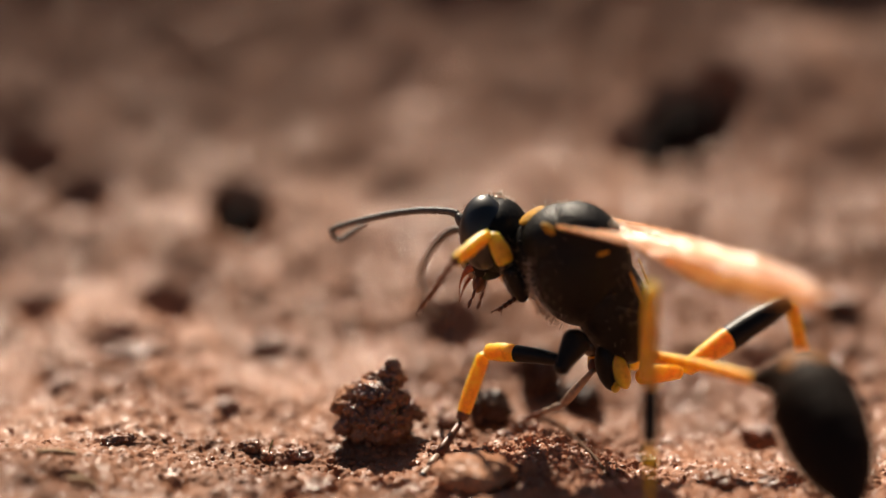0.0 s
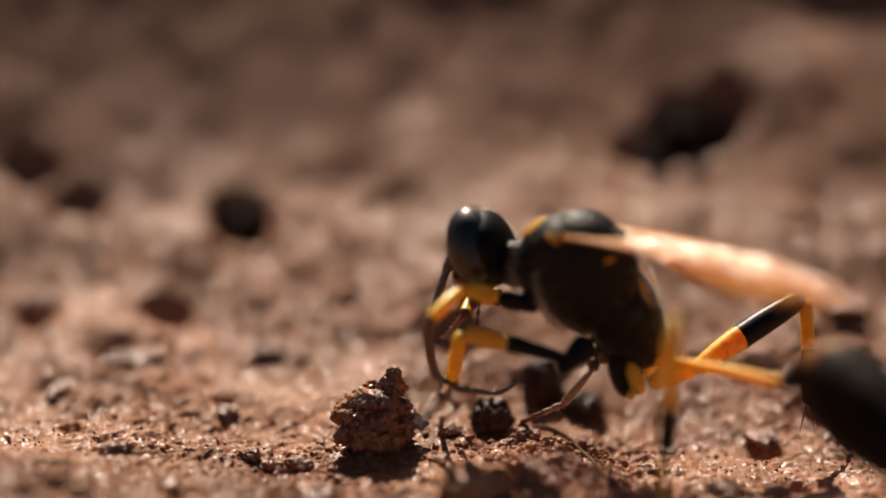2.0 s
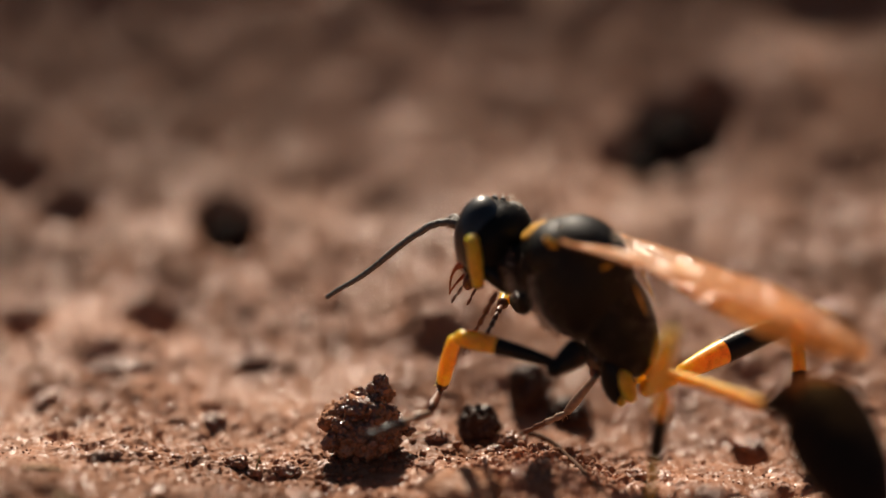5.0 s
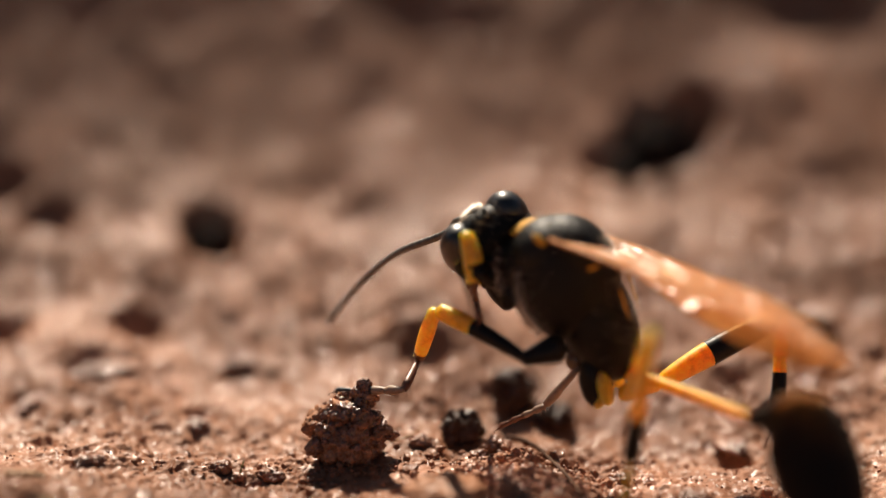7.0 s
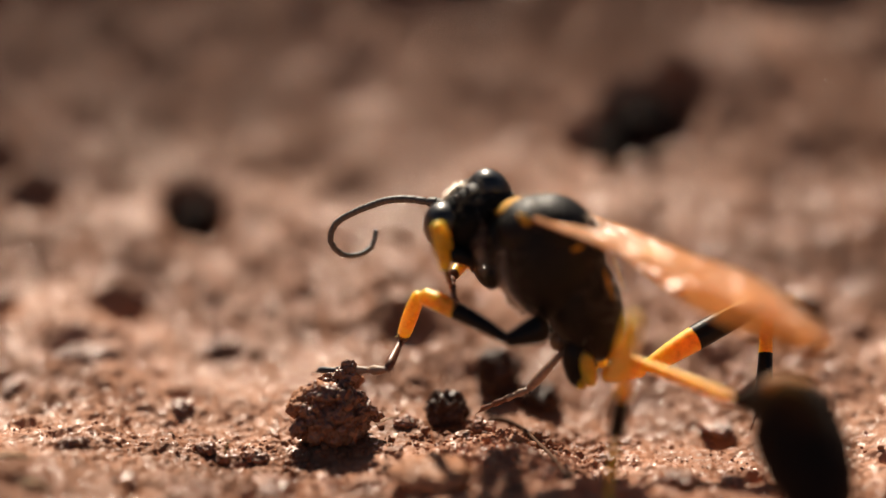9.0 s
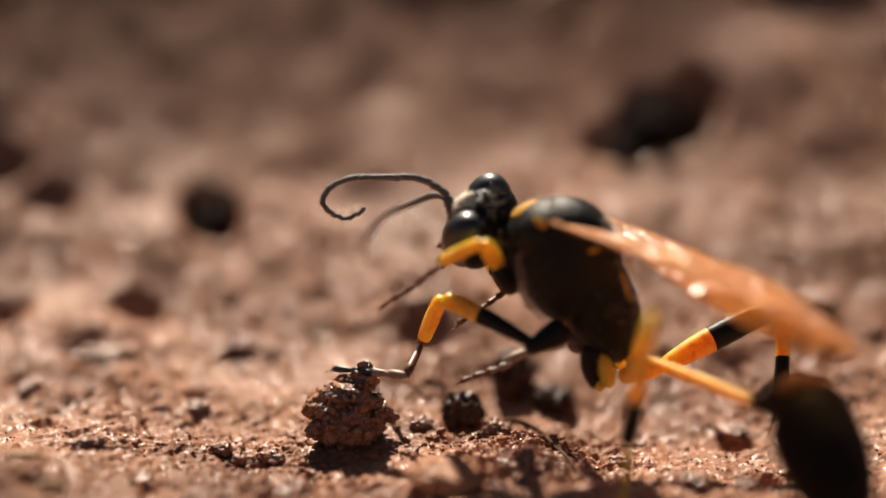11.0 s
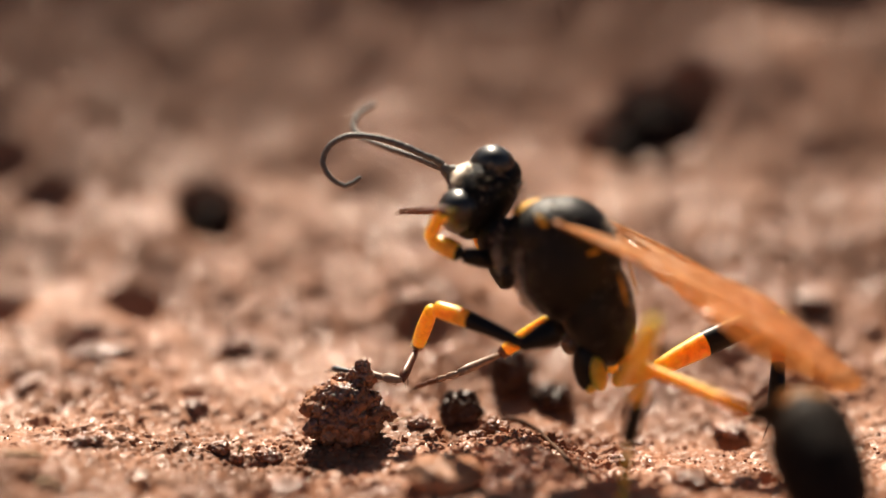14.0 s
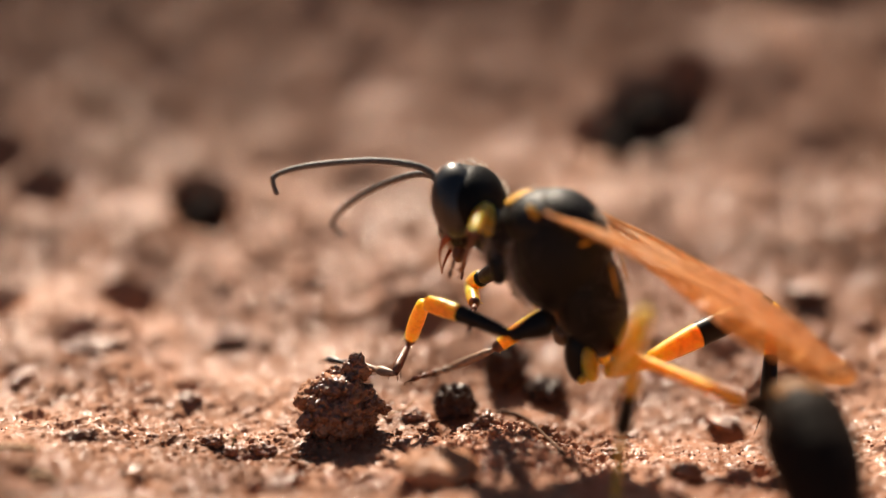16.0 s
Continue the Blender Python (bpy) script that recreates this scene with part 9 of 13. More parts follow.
    walk(near_hindleg[1], [
        (0, mm(-4.11, 5.68, 2.21, 0, 69.8, 102.4)), (0.5, mm(-4.17, 5.71, 2.23, 2, 78, 104.4)), (1, mm(-4.25, 5.86, 2.08, -6.2, 82.6, 96.2)),
        (1.5, mm(-4.72, 6.61, 1.33, -164.5, 77.3, -62.4)), (2, mm(-4.84, 6.59, 1.29, -155.6, 76.6, -53.3)),
        (2.5, mm(-4.96, 6.57, 1.26, -154.3, 76.4, -52)), (3, mm(-4.94, 6.57, 1.28, -154.4, 76.5, -52.1)),
        (3.5, mm(-4.95, 6.56, 1.29, -156.4, 76.8, -54.1)), (4, mm(-4.94, 6.59, 1.24, -160.6, 75.4, -58.5)),
        (4.2, mm(-4.92, 6.52, 1.28, -160, 75.4, -57.8)), (6.3, mm(-4.8, 6.95, 0.87, -160.1, 68.3, -57.9)),
        (6.5, mm(-4.77, 6.74, 1.11, -162.6, 73.1, -60.6)), (7, mm(-4.82, 6.6, 1.29, -160.7, 76, -58.7)),
        (7.5, mm(-4.91, 6.67, 1.19, -165.8, 74.6, -63.9)), (8, mm(-4.77, 6.61, 1.29, -169.9, 73.1, -68.1)),
        (8.5, mm(-4.78, 6.61, 1.29, -168.9, 73, -67.1)), (9, mm(-4.79, 6.64, 1.21, -169.5, 71.7, -67.7)),
        (9.2, mm(-4.71, 6.75, 1.13, -168.6, 73, -66.8)), (11.3, mm(-4.78, 6.54, 1.32, -156.4, 76.1, -54.1)),
        (11.5, mm(-4.64, 6.55, 1.39, -158.4, 76.3, -56.2)), (12, mm(-5.04, 6.37, 1.42, -162.4, 75, -60.3)),
        (12.5, mm(-5.05, 6.47, 1.33, -163.9, 74.4, -61.9)), (13, mm(-5.03, 6.5, 1.25, -167.9, 73.6, -66.1)),
        (13.5, mm(-5.02, 6.48, 1.3, -167.5, 74, -65.6)), (14, mm(-5.01, 6.47, 1.36, -167.9, 73.6, -66.1)),
        (14.5, mm(-5.03, 6.47, 1.33, -167.4, 73.6, -65.5)), (15, mm(-5.04, 6.55, 1.26, -170.3, 72, -68.6)),
        (15.5, mm(-4.99, 6.47, 1.35, -171.2, 73, -69.5)), (16, mm(-5.02, 6.47, 1.34, -169.7, 73.6, -68))])
    walk(near_hindleg[2], [
        (0, mm(-4.58, 7.81, -3.71, 0, 81.9, 109.6)), (0.5, mm(-4.49, 6.98, -3.94, -5.7, 45.7, 103.5)), (1, mm(-4.34, 6.67, -4.18, -6.1, 52.4, 103)),
        (1.5, mm(-4.08, 5.38, -4.81, -14.6, 42.7, 91.6)), (2, mm(-3.97, 5.42, -4.83, -15.2, 47, 90.7)),
        (2.5, mm(-4.05, 5.41, -4.85, -15.7, 46.9, 90)), (3, mm(-4.04, 5.41, -4.85, -15.9, 47.7, 89.8)),
        (3.5, mm(-4.11, 5.39, -4.85, -15.3, 47.9, 90.6)), (4, mm(-4.11, 5.23, -4.87, -12.6, 47.6, 94.2)),
        (4.2, mm(-4.08, 5.17, -4.82, -13, 48.3, 93.7)), (6.3, mm(-3.57, 4.98, -4.98, -12.1, 43.3, 94.9)),
        (6.5, mm(-3.87, 5.15, -4.91, -10.8, 43.5, 96.8)), (7, mm(-4.02, 5.3, -4.84, -10.4, 39, 97.4)), (7.5, mm(-4.17, 5.17, -4.9, -11, 39.8, 96.4)),
        (8, mm(-4.09, 4.91, -4.75, -9.5, 49.7, 98.5)), (8.5, mm(-4.06, 4.92, -4.74, -10, 49.6, 97.9)), (9, mm(-4.04, 4.82, -4.77, -9.9, 49.7, 98)),
        (9.2, mm(-3.99, 5.06, -4.9, -9.9, 43.6, 98.1)), (11.3, mm(-3.89, 5.32, -4.79, -8.8, 42.8, 99.7)),
        (11.5, mm(-3.81, 5.31, -4.72, -8.2, 42.9, 100.5)), (12, mm(-4.23, 4.95, -4.67, -6.6, 43, 102.9)),
        (12.5, mm(-4.26, 4.97, -4.73, -6.8, 43, 102.6)), (13, mm(-4.31, 4.87, -4.8, -6.3, 43.8, 103.4)),
        (13.5, mm(-4.3, 4.9, -4.74, -6.3, 43.8, 103.3)), (14, mm(-4.29, 4.84, -4.7, -6.3, 43.8, 103.4)),
        (14.5, mm(-4.29, 4.85, -4.73, -6.5, 43, 103.1)), (15, mm(-4.32, 4.73, -4.74, -7.3, 43.8, 101.9)),
        (15.5, mm(-4.35, 4.75, -4.67, -6, 43.8, 103.7)), (16, mm(-4.35, 4.82, -4.71, -5.7, 43, 104.3))])
    walk(far_hindleg[0], [
        (0, mm(-3.99, -1.02, -4.36, 0, -16.7, -128)), (0.5, mm(-3.88, -1.05, -4.31, 0, -16.5, -129.9)),
        (1, mm(-3.71, -1.33, -4.49, 0.3, -14.2, -129.8)), (1.5, mm(-3.65, -1.2, -4.19, 0.9, -16.1, -133.4)),
        (2, mm(-3.86, -0.97, -4.2, 2, -15, -131.4)), (2.5, mm(-4.06, -0.61, -4.11, 1.8, -15.4, -131.8)),
        (3, mm(-3.99, -0.8, -4.12, 1.3, -13.6, -130.5)), (3.5, mm(-3.88, -1.05, -4.31, 0.9, -13.7, -129.8)),
        (4, mm(-3.87, -1.04, -4.21, 0.6, -10.1, -129.5)), (4.2, mm(-3.76, -1.09, -4.1, 0.6, -9.7, -131)),
        (6.3, mm(-3.16, -1.94, -4.72, -0.5, -15.2, -135.5)), (6.5, mm(-3.46, -1.45, -4.35, -1.2, -19.9, -137.4)),
        (7, mm(-3.6, -1.15, -4.17, -1.4, -21.1, -137.1)), (7.5, mm(-3.9, -0.51, -3.89, -2, -21.7, -135.4)),
        (8, mm(-3.92, -0.73, -4.09, -2.1, -22.6, -133.7)), (8.5, mm(-3.91, -0.77, -4.15, -1.8, -21.3, -134.1)),
        (9, mm(-3.75, -1.02, -4.3, -1.8, -23, -137.1)), (9.2, mm(-3.75, -1.18, -4.46, -1.8, -21.9, -134.7)),
        (11.3, mm(-3.4, -1.53, -4.43, -1.2, -21.3, -140.5)), (11.5, mm(-3.34, -1.55, -4.26, -1.6, -18.9, -138.5)),
        (12, mm(-3.76, -0.54, -3.64, -2.5, -18.7, -136.3)), (12.5, mm(-3.78, -0.69, -3.82, -2.6, -19.1, -135.5)),
        (13, mm(-3.77, -0.83, -3.94, -3.1, -19, -134.5)), (13.5, mm(-3.69, -0.95, -4.02, -3, -20.4, -136.1)),
        (14, mm(-3.67, -0.95, -4.03, -2.9, -21.5, -136.8)), (14.5, mm(-3.65, -0.99, -4.07, -2.8, -21.4, -137.7)),
        (15, mm(-3.72, -0.97, -4.12, -3, -21.8, -136)), (15.5, mm(-3.78, -0.71, -3.88, -3.2, -21.6, -135.6)),
        (16, mm(-3.81, -0.6, -3.86, -2.9, -21, -136.4))])
    walk(far_hindleg[1], [
        (0, mm(-7.51, -5.54, -2.65, 0, 62.5, 130.2)), (0.5, mm(-7.56, -5.46, -2.61, -3.4, 58.6, 126.3)),
        (1, mm(-7.42, -5.8, -3.04, -9.3, 49.8, 119.1)), (1.5, mm(-7.6, -5.38, -2.54, -20.4, 47, 104.3)),
        (2, mm(-7.69, -5.31, -2.65, -22.3, 52.2, 101.8)), (2.5, mm(-7.91, -4.92, -2.52, -22.9, 48.9, 101)),
        (3, mm(-7.75, -5.24, -2.72, -21.8, 45, 102.6)), (3.5, mm(-7.6, -5.52, -2.89, -20.8, 42.2, 104)),
        (4, mm(-7.62, -5.58, -3.16, -20.9, 40.1, 103.8)), (4.2, mm(-7.63, -5.55, -3.1, -20.9, 43.6, 103.8)),
        (6.3, mm(-7.28, -5.99, -3.15, -20.2, 54.8, 104.7)), (6.5, mm(-7.61, -5.26, -2.31, -20.3, 53.5, 104.7)),
        (7, mm(-7.69, -4.96, -2.02, -19.1, 66.1, 106)), (7.5, mm(-7.87, -4.42, -1.68, -18.8, 61.7, 106.3)),
        (8, mm(-7.74, -4.73, -1.79, -17.1, 62.3, 108.2)), (8.5, mm(-7.79, -4.78, -1.97, -20, 52.9, 104.9)),
        (9, mm(-7.78, -4.78, -1.95, -19.9, 52.9, 105)), (9.2, mm(-7.66, -5.14, -2.23, -20.1, 49.6, 104.8)),
        (11.3, mm(-7.71, -5.08, -2.26, -19.7, 53.5, 105.2)), (11.5, mm(-7.58, -5.3, -2.32, -20.2, 48.3, 104.5)),
        (12, mm(-7.86, -4.46, -1.72, -18.7, 47, 106.6)), (12.5, mm(-7.81, -4.66, -1.87, -18.2, 47.6, 107.3)),
        (13, mm(-7.74, -4.87, -2, -17.4, 47.6, 108.3)), (13.5, mm(-7.74, -4.84, -1.94, -17.5, 47.6, 108.2)),
        (14, mm(-7.74, -4.77, -1.84, -17.4, 47.6, 108.3)), (14.5, mm(-7.76, -4.75, -1.89, -17.7, 47.6, 108)),
        (15, mm(-7.71, -4.85, -1.9, -17, 50.2, 108.9)), (15.5, mm(-7.76, -4.61, -1.68, -16.6, 50.8, 109.4)),
        (16, mm(-7.86, -4.46, -1.72, -17.3, 52.2, 108.5))])
    walk(far_hindleg[2], [
        (0, mm(-8.88, -3.92, -6.72, 0, 48.7, -145.3)), (0.5, mm(-8.98, -3.53, -6.53, 0, 48.7, -144.5)),
        (1, mm(-8.87, -3.21, -6.54, 0.2, 49.1, -143.9)), (1.5, mm(-8.38, -2.34, -5.91, 1, 50.2, -142.8)),
        (2, mm(-8.26, -2.55, -6.27, 1.9, 51.8, -143)), (2.5, mm(-8.48, -1.95, -5.98, 1.8, 51.5, -142.4)),
        (3, mm(-8.46, -2.06, -5.98, 1.3, 50.6, -142.7)), (3.5, mm(-8.42, -2.22, -5.97, 0.9, 50.1, -142.9)),
        (4, mm(-8.46, -2.16, -6.12, 0.6, 49.6, -143.1)), (4.2, mm(-8.42, -2.31, -6.27, 0.6, 49.9, -143.3)),
        (6.3, mm(-7.95, -3.43, -6.91, -0.5, 48, -144.3)), (6.5, mm(-8.3, -2.61, -6.01, -1.3, 46.6, -143.4)),
        (7, mm(-8.21, -3.17, -6.22, -1.5, 46.2, -143.9)), (7.5, mm(-8.48, -2.33, -5.73, -2.1, 45.3, -143.1)),
        (8, mm(-8.41, -2.7, -5.86, -2.1, 45.3, -143.3)), (8.5, mm(-8.5, -2.1, -5.64, -1.9, 45.6, -142.9)),
        (9, mm(-8.5, -2.1, -5.62, -2, 45.6, -142.9)), (9.2, mm(-8.42, -2.26, -5.74, -1.9, 45.7, -143)),
        (11.3, mm(-8.43, -2.45, -5.95, -1.6, 46.3, -143.5)), (11.5, mm(-8.35, -2.34, -5.76, -1.9, 45.7, -143.4)),
        (12, mm(-8.76, -1.45, -5.09, -2.9, 44.1, -142.4)), (12.5, mm(-8.73, -1.71, -5.26, -2.9, 43.9, -142.6)),
        (13, mm(-8.72, -1.92, -5.4, -3.3, 43.1, -142.8)), (13.5, mm(-8.71, -1.89, -5.33, -3.4, 43.2, -142.8)),
        (14, mm(-8.71, -1.82, -5.23, -3.4, 43.1, -142.7)), (14.5, mm(-8.72, -1.8, -5.28, -3.3, 43.3, -142.7)),
        (15, mm(-8.67, -2.06, -5.43, -3.4, 43.2, -142.7)), (15.5, mm(-8.72, -1.87, -5.25, -3.6, 42.7, -142.6)),
        (16, mm(-8.76, -1.78, -5.35, -3.4, 43.2, -142.7))])
    walk(far_hip, [
        (0, mm(-2.44, 0.67, -4.08, 0, 7.2, -132.5)), (0.5, mm(-2.46, 0.73, -4.05, 0, 6.6, -128.7)), (1, mm(-2.41, 0.53, -4.14, 0.3, 8.9, -125)),
        (1.5, mm(-2.45, 0.76, -4.04, 1.2, 3.9, -121.5)), (2, mm(-2.45, 0.84, -4, 2, 4.9, -128.1)), (2.5, mm(-2.51, 1.07, -3.89, 1.7, 5.3, -132.7)),
        (3, mm(-2.48, 0.93, -3.96, 1.3, 3.9, -131.1)), (3.5, mm(-2.44, 0.72, -4.05, 0.9, 6.5, -129.1)), (4, mm(-2.45, 0.77, -4.03, 0.6, 4.3, -128.3)),
        (4.2, mm(-2.46, 0.8, -4.02, 0.7, 2, -124.7)), (6.3, mm(-2.33, 0.16, -4.3, -0.8, 10.5, -111.6)),
        (6.5, mm(-2.44, 0.59, -4.11, -1.9, 6.2, -116.6)), (7, mm(-2.5, 0.86, -3.99, -2.1, 4.6, -118.8)),
        (7.5, mm(-2.62, 1.39, -3.75, -2.6, 3.7, -124)), (8, mm(-2.56, 1.11, -3.87, -2.4, 5.4, -126.5)),
        (8.5, mm(-2.55, 1.07, -3.89, -2.2, 6.5, -126.5)), (9, mm(-2.51, 0.88, -3.97, -2.4, 8.2, -123)),
        (9.2, mm(-2.46, 0.68, -4.06, -2.3, 9.9, -124.6)), (11.3, mm(-2.42, 0.53, -4.13, -2.2, 7.6, -115.5)),
        (11.5, mm(-2.44, 0.56, -4.11, -2.7, 3.7, -113.1)), (12, mm(-2.65, 1.48, -3.7, -3.7, -1.6, -118.9)),
        (12.5, mm(-2.6, 1.29, -3.79, -3.6, 0.8, -120.6)), (13, mm(-2.58, 1.14, -3.86, -4.2, 2.1, -121.2)),
        (13.5, mm(-2.56, 1.05, -3.89, -4.3, 3.4, -119.4)), (14, mm(-2.56, 1.06, -3.89, -4.4, 3.6, -119)),
        (14.5, mm(-2.55, 1.03, -3.9, -4.3, 4.2, -118.4)), (15, mm(-2.55, 1, -3.91, -4.3, 5.2, -120.7)),
        (15.5, mm(-2.61, 1.27, -3.79, -4.6, 2.3, -120.6)), (16, mm(-2.63, 1.37, -3.75, -4.2, 2.9, -120.8))])
    walk(near_antenna[11], [
        (0, mm(5.16, 0.14, 0.78, -18.5, 11.7, -2.3)), (0.25, mm(5.22, -0.15, 0.71, -12.3, 10.9, -5.7)), (0.5, mm(5.27, -0.43, 0.64, -7.1, 10.1, -9)),
        (0.75, mm(3.86, -1.82, -0.52, 2.9, 25.2, -48.3)), (1, mm(2.46, -3.21, -1.66, -12.5, 27.6, -94.2)),
        (1.5, mm(1.99, -3.73, -1.64, -6.4, 19.8, -93)), (1.75, mm(2.4, -1.82, -2.84, -20.8, 48, -100.5)),
        (2, mm(2.81, 0.08, -4.05, -62.7, 74.3, -127.7)), (2.17, mm(2.04, -1.04, -3.19, -44, 52, -121.4)),
        (2.25, mm(1.67, -1.57, -2.79, -35.7, 39.3, -120.1)), (2.33, mm(1.31, -2.1, -2.39, -28.9, 26.7, -119.2)),
        (2.5, mm(0.53, -3.23, -1.53, -19.9, 4.3, -118)), (2.75, mm(1.86, -3.11, -1.37, 2.8, 11.3, -100.3)),
        (3, mm(3.19, -2.99, -1.22, 17.8, 17.2, -81.7)), (3.5, mm(3.19, -3.27, -1.03, 22.5, 10.3, -83.3)),
        (4, mm(5.49, -0.75, -0.16, 38, 11.6, -19.6)), (4.2, mm(5.18, -0.2, -1.01, 34.1, 28.7, -18.2)),
        (5.25, mm(3.43, 1.87, -1.66, 33.2, 54.6, 33.8)), (6.3, mm(1.68, 3.95, -2.3, 53.2, 43.1, 101.5)),
        (6.5, mm(2.59, 3.73, -2.6, 38.9, 39.3, 71.1)), (7, mm(3.35, 3.61, -2.18, 36.9, 37.9, 68.3)), (7.5, mm(4.07, 3.26, -1.78, 29.6, 31.1, 55.5)),
        (7.75, mm(3.91, 3.54, -1.48, 30.7, 27.8, 60.2)), (8, mm(3.76, 3.81, -1.19, 31.6, 24.4, 64.5)), (8.5, mm(3.89, 3.84, -0.74, 31.1, 18.9, 64.2)),
        (9, mm(3.98, 3.72, -0.59, 34.1, 26.7, 75.2)), (9.1, mm(4.35, 2.73, -0.25, 29.4, 22.4, 61.6)), (9.2, mm(4.72, 1.74, 0.09, 16.1, 17.2, 49)),
        (11.3, mm(5.14, 0.43, 0.51, 34.6, 15.9, 29.3)), (11.5, mm(5.14, -0.19, -1.55, 66, 41.5, 17.7)), (12, mm(4.52, 2.03, -2.3, 83.1, 46.2, 48.3)),
        (12.5, mm(5.06, 0.88, -1.8, 82.7, 50.2, 42.9)), (13, mm(5.38, 0.81, 0.61, 44.8, 2.8, 41.2)), (13.5, mm(5.36, 1.5, 0.44, 47.6, 4.9, 51.2)),
        (14, mm(5.35, 1.05, 0.55, 43.6, 2.8, 40.1)), (14.5, mm(5.49, 0.75, 0.64, 45.5, 4.5, 46.4)), (15, mm(4.79, 2.49, -1.28, 46, 41.8, 42.4)),
        (15.25, mm(4.82, 2.36, -1.02, 39.4, 33.6, 34.9)), (15.5, mm(4.86, 2.23, -0.76, 34.9, 25.1, 28.8)),
        (16, mm(4.12, 1.98, 2.07, 24.3, -0.1, 24.8))])
    walk(near_antenna[12], [
        (0, mm(5.54, 0.12, 0.7, -18.5, 12.7, -2.2)), (0.25, mm(5.6, -0.18, 0.64, -12.4, 12.2, -6)), (0.5, mm(5.65, -0.49, 0.57, -7.3, 11.6, -10)),
        (0.75, mm(4.04, -2.02, -0.64, 2.6, 25.3, -49.2)), (1, mm(2.44, -3.55, -1.84, -12.7, 27.4, -94.7)),
        (1.5, mm(1.97, -4.09, -1.77, -6.6, 19.4, -93.8)), (1.75, mm(2.36, -2.04, -3.1, -31.9, 40.3, -116)),
        (2, mm(2.75, 0, -4.42, -84.9, 53.9, -153)), (2.17, mm(1.93, -1.21, -3.45, -56.5, 35, -139.1)),
        (2.25, mm(1.55, -1.78, -2.99, -43.8, 24.1, -134.1)), (2.33, mm(1.17, -2.36, -2.53, -33.4, 13.1, -129.9)),
        (2.5, mm(0.35, -3.57, -1.56, -20.4, -7, -123)), (2.75, mm(1.8, -3.46, -1.44, 2.3, 5.3, -102.7)), (3, mm(3.24, -3.35, -1.33, 17.7, 16.8, -82)),
        (3.5, mm(3.23, -3.65, -1.1, 22.3, 9.8, -84.4)), (4, mm(5.85, -0.88, -0.24, 37.7, 12.4, -21)), (4.2, mm(5.5, -0.31, -1.2, 33.5, 29.2, -19.5)),
        (5.25, mm(3.56, 1.96, -1.88, 32.7, 54.9, 33.2)), (6.3, mm(1.62, 4.23, -2.56, 52.6, 42.6, 100.7)),
        (6.5, mm(2.69, 4.01, -2.84, 38.9, 38.9, 71.1)), (7, mm(3.46, 3.89, -2.42, 37, 38.8, 68.6)), (7.5, mm(4.26, 3.54, -1.98, 30.1, 31.3, 56.4)),
        (7.75, mm(4.08, 3.84, -1.66, 31.9, 29, 62.8)), (8, mm(3.91, 4.13, -1.35, 33.4, 26.5, 68.9)), (8.5, mm(4.05, 4.17, -0.87, 32, 19.7, 66.9)),
        (9, mm(4.07, 4.04, -0.76, 45.7, 38.7, 99.2)), (9.1, mm(4.52, 3.03, -0.39, 38, 33.4, 83.3)), (9.2, mm(4.96, 2.02, -0.02, 21.8, 26.2, 69.4)),
        (11.3, mm(5.47, 0.61, 0.4, 36.7, 20.7, 36.7)), (11.5, mm(5.42, -0.1, -1.81, 73.4, 46.4, 28.1)), (12, mm(4.7, 2.23, -2.58, 89.8, 49.1, 57.2)),
        (12.5, mm(5.24, 1.05, -2.1, 97, 55.8, 60.2)), (13, mm(5.67, 1.06, 0.59, 45.2, 6.6, 53.6)), (13.5, mm(5.6, 1.8, 0.41, 48.5, 8.9, 66.5)),
        (14, mm(5.64, 1.3, 0.53, 43.9, 6.6, 55.2)), (14.5, mm(5.76, 1.03, 0.61, 46.1, 6.9, 55)), (15, mm(5.01, 2.69, -1.54, 51.9, 49.3, 50.5)),
        (15.25, mm(5.09, 2.55, -1.23, 52.3, 56, 50.3)), (15.5, mm(5.17, 2.4, -0.93, 34.7, 25.6, 28.4)), (16, mm(4.47, 2.14, 2.07, 24.3, 0.3, 24.4))])
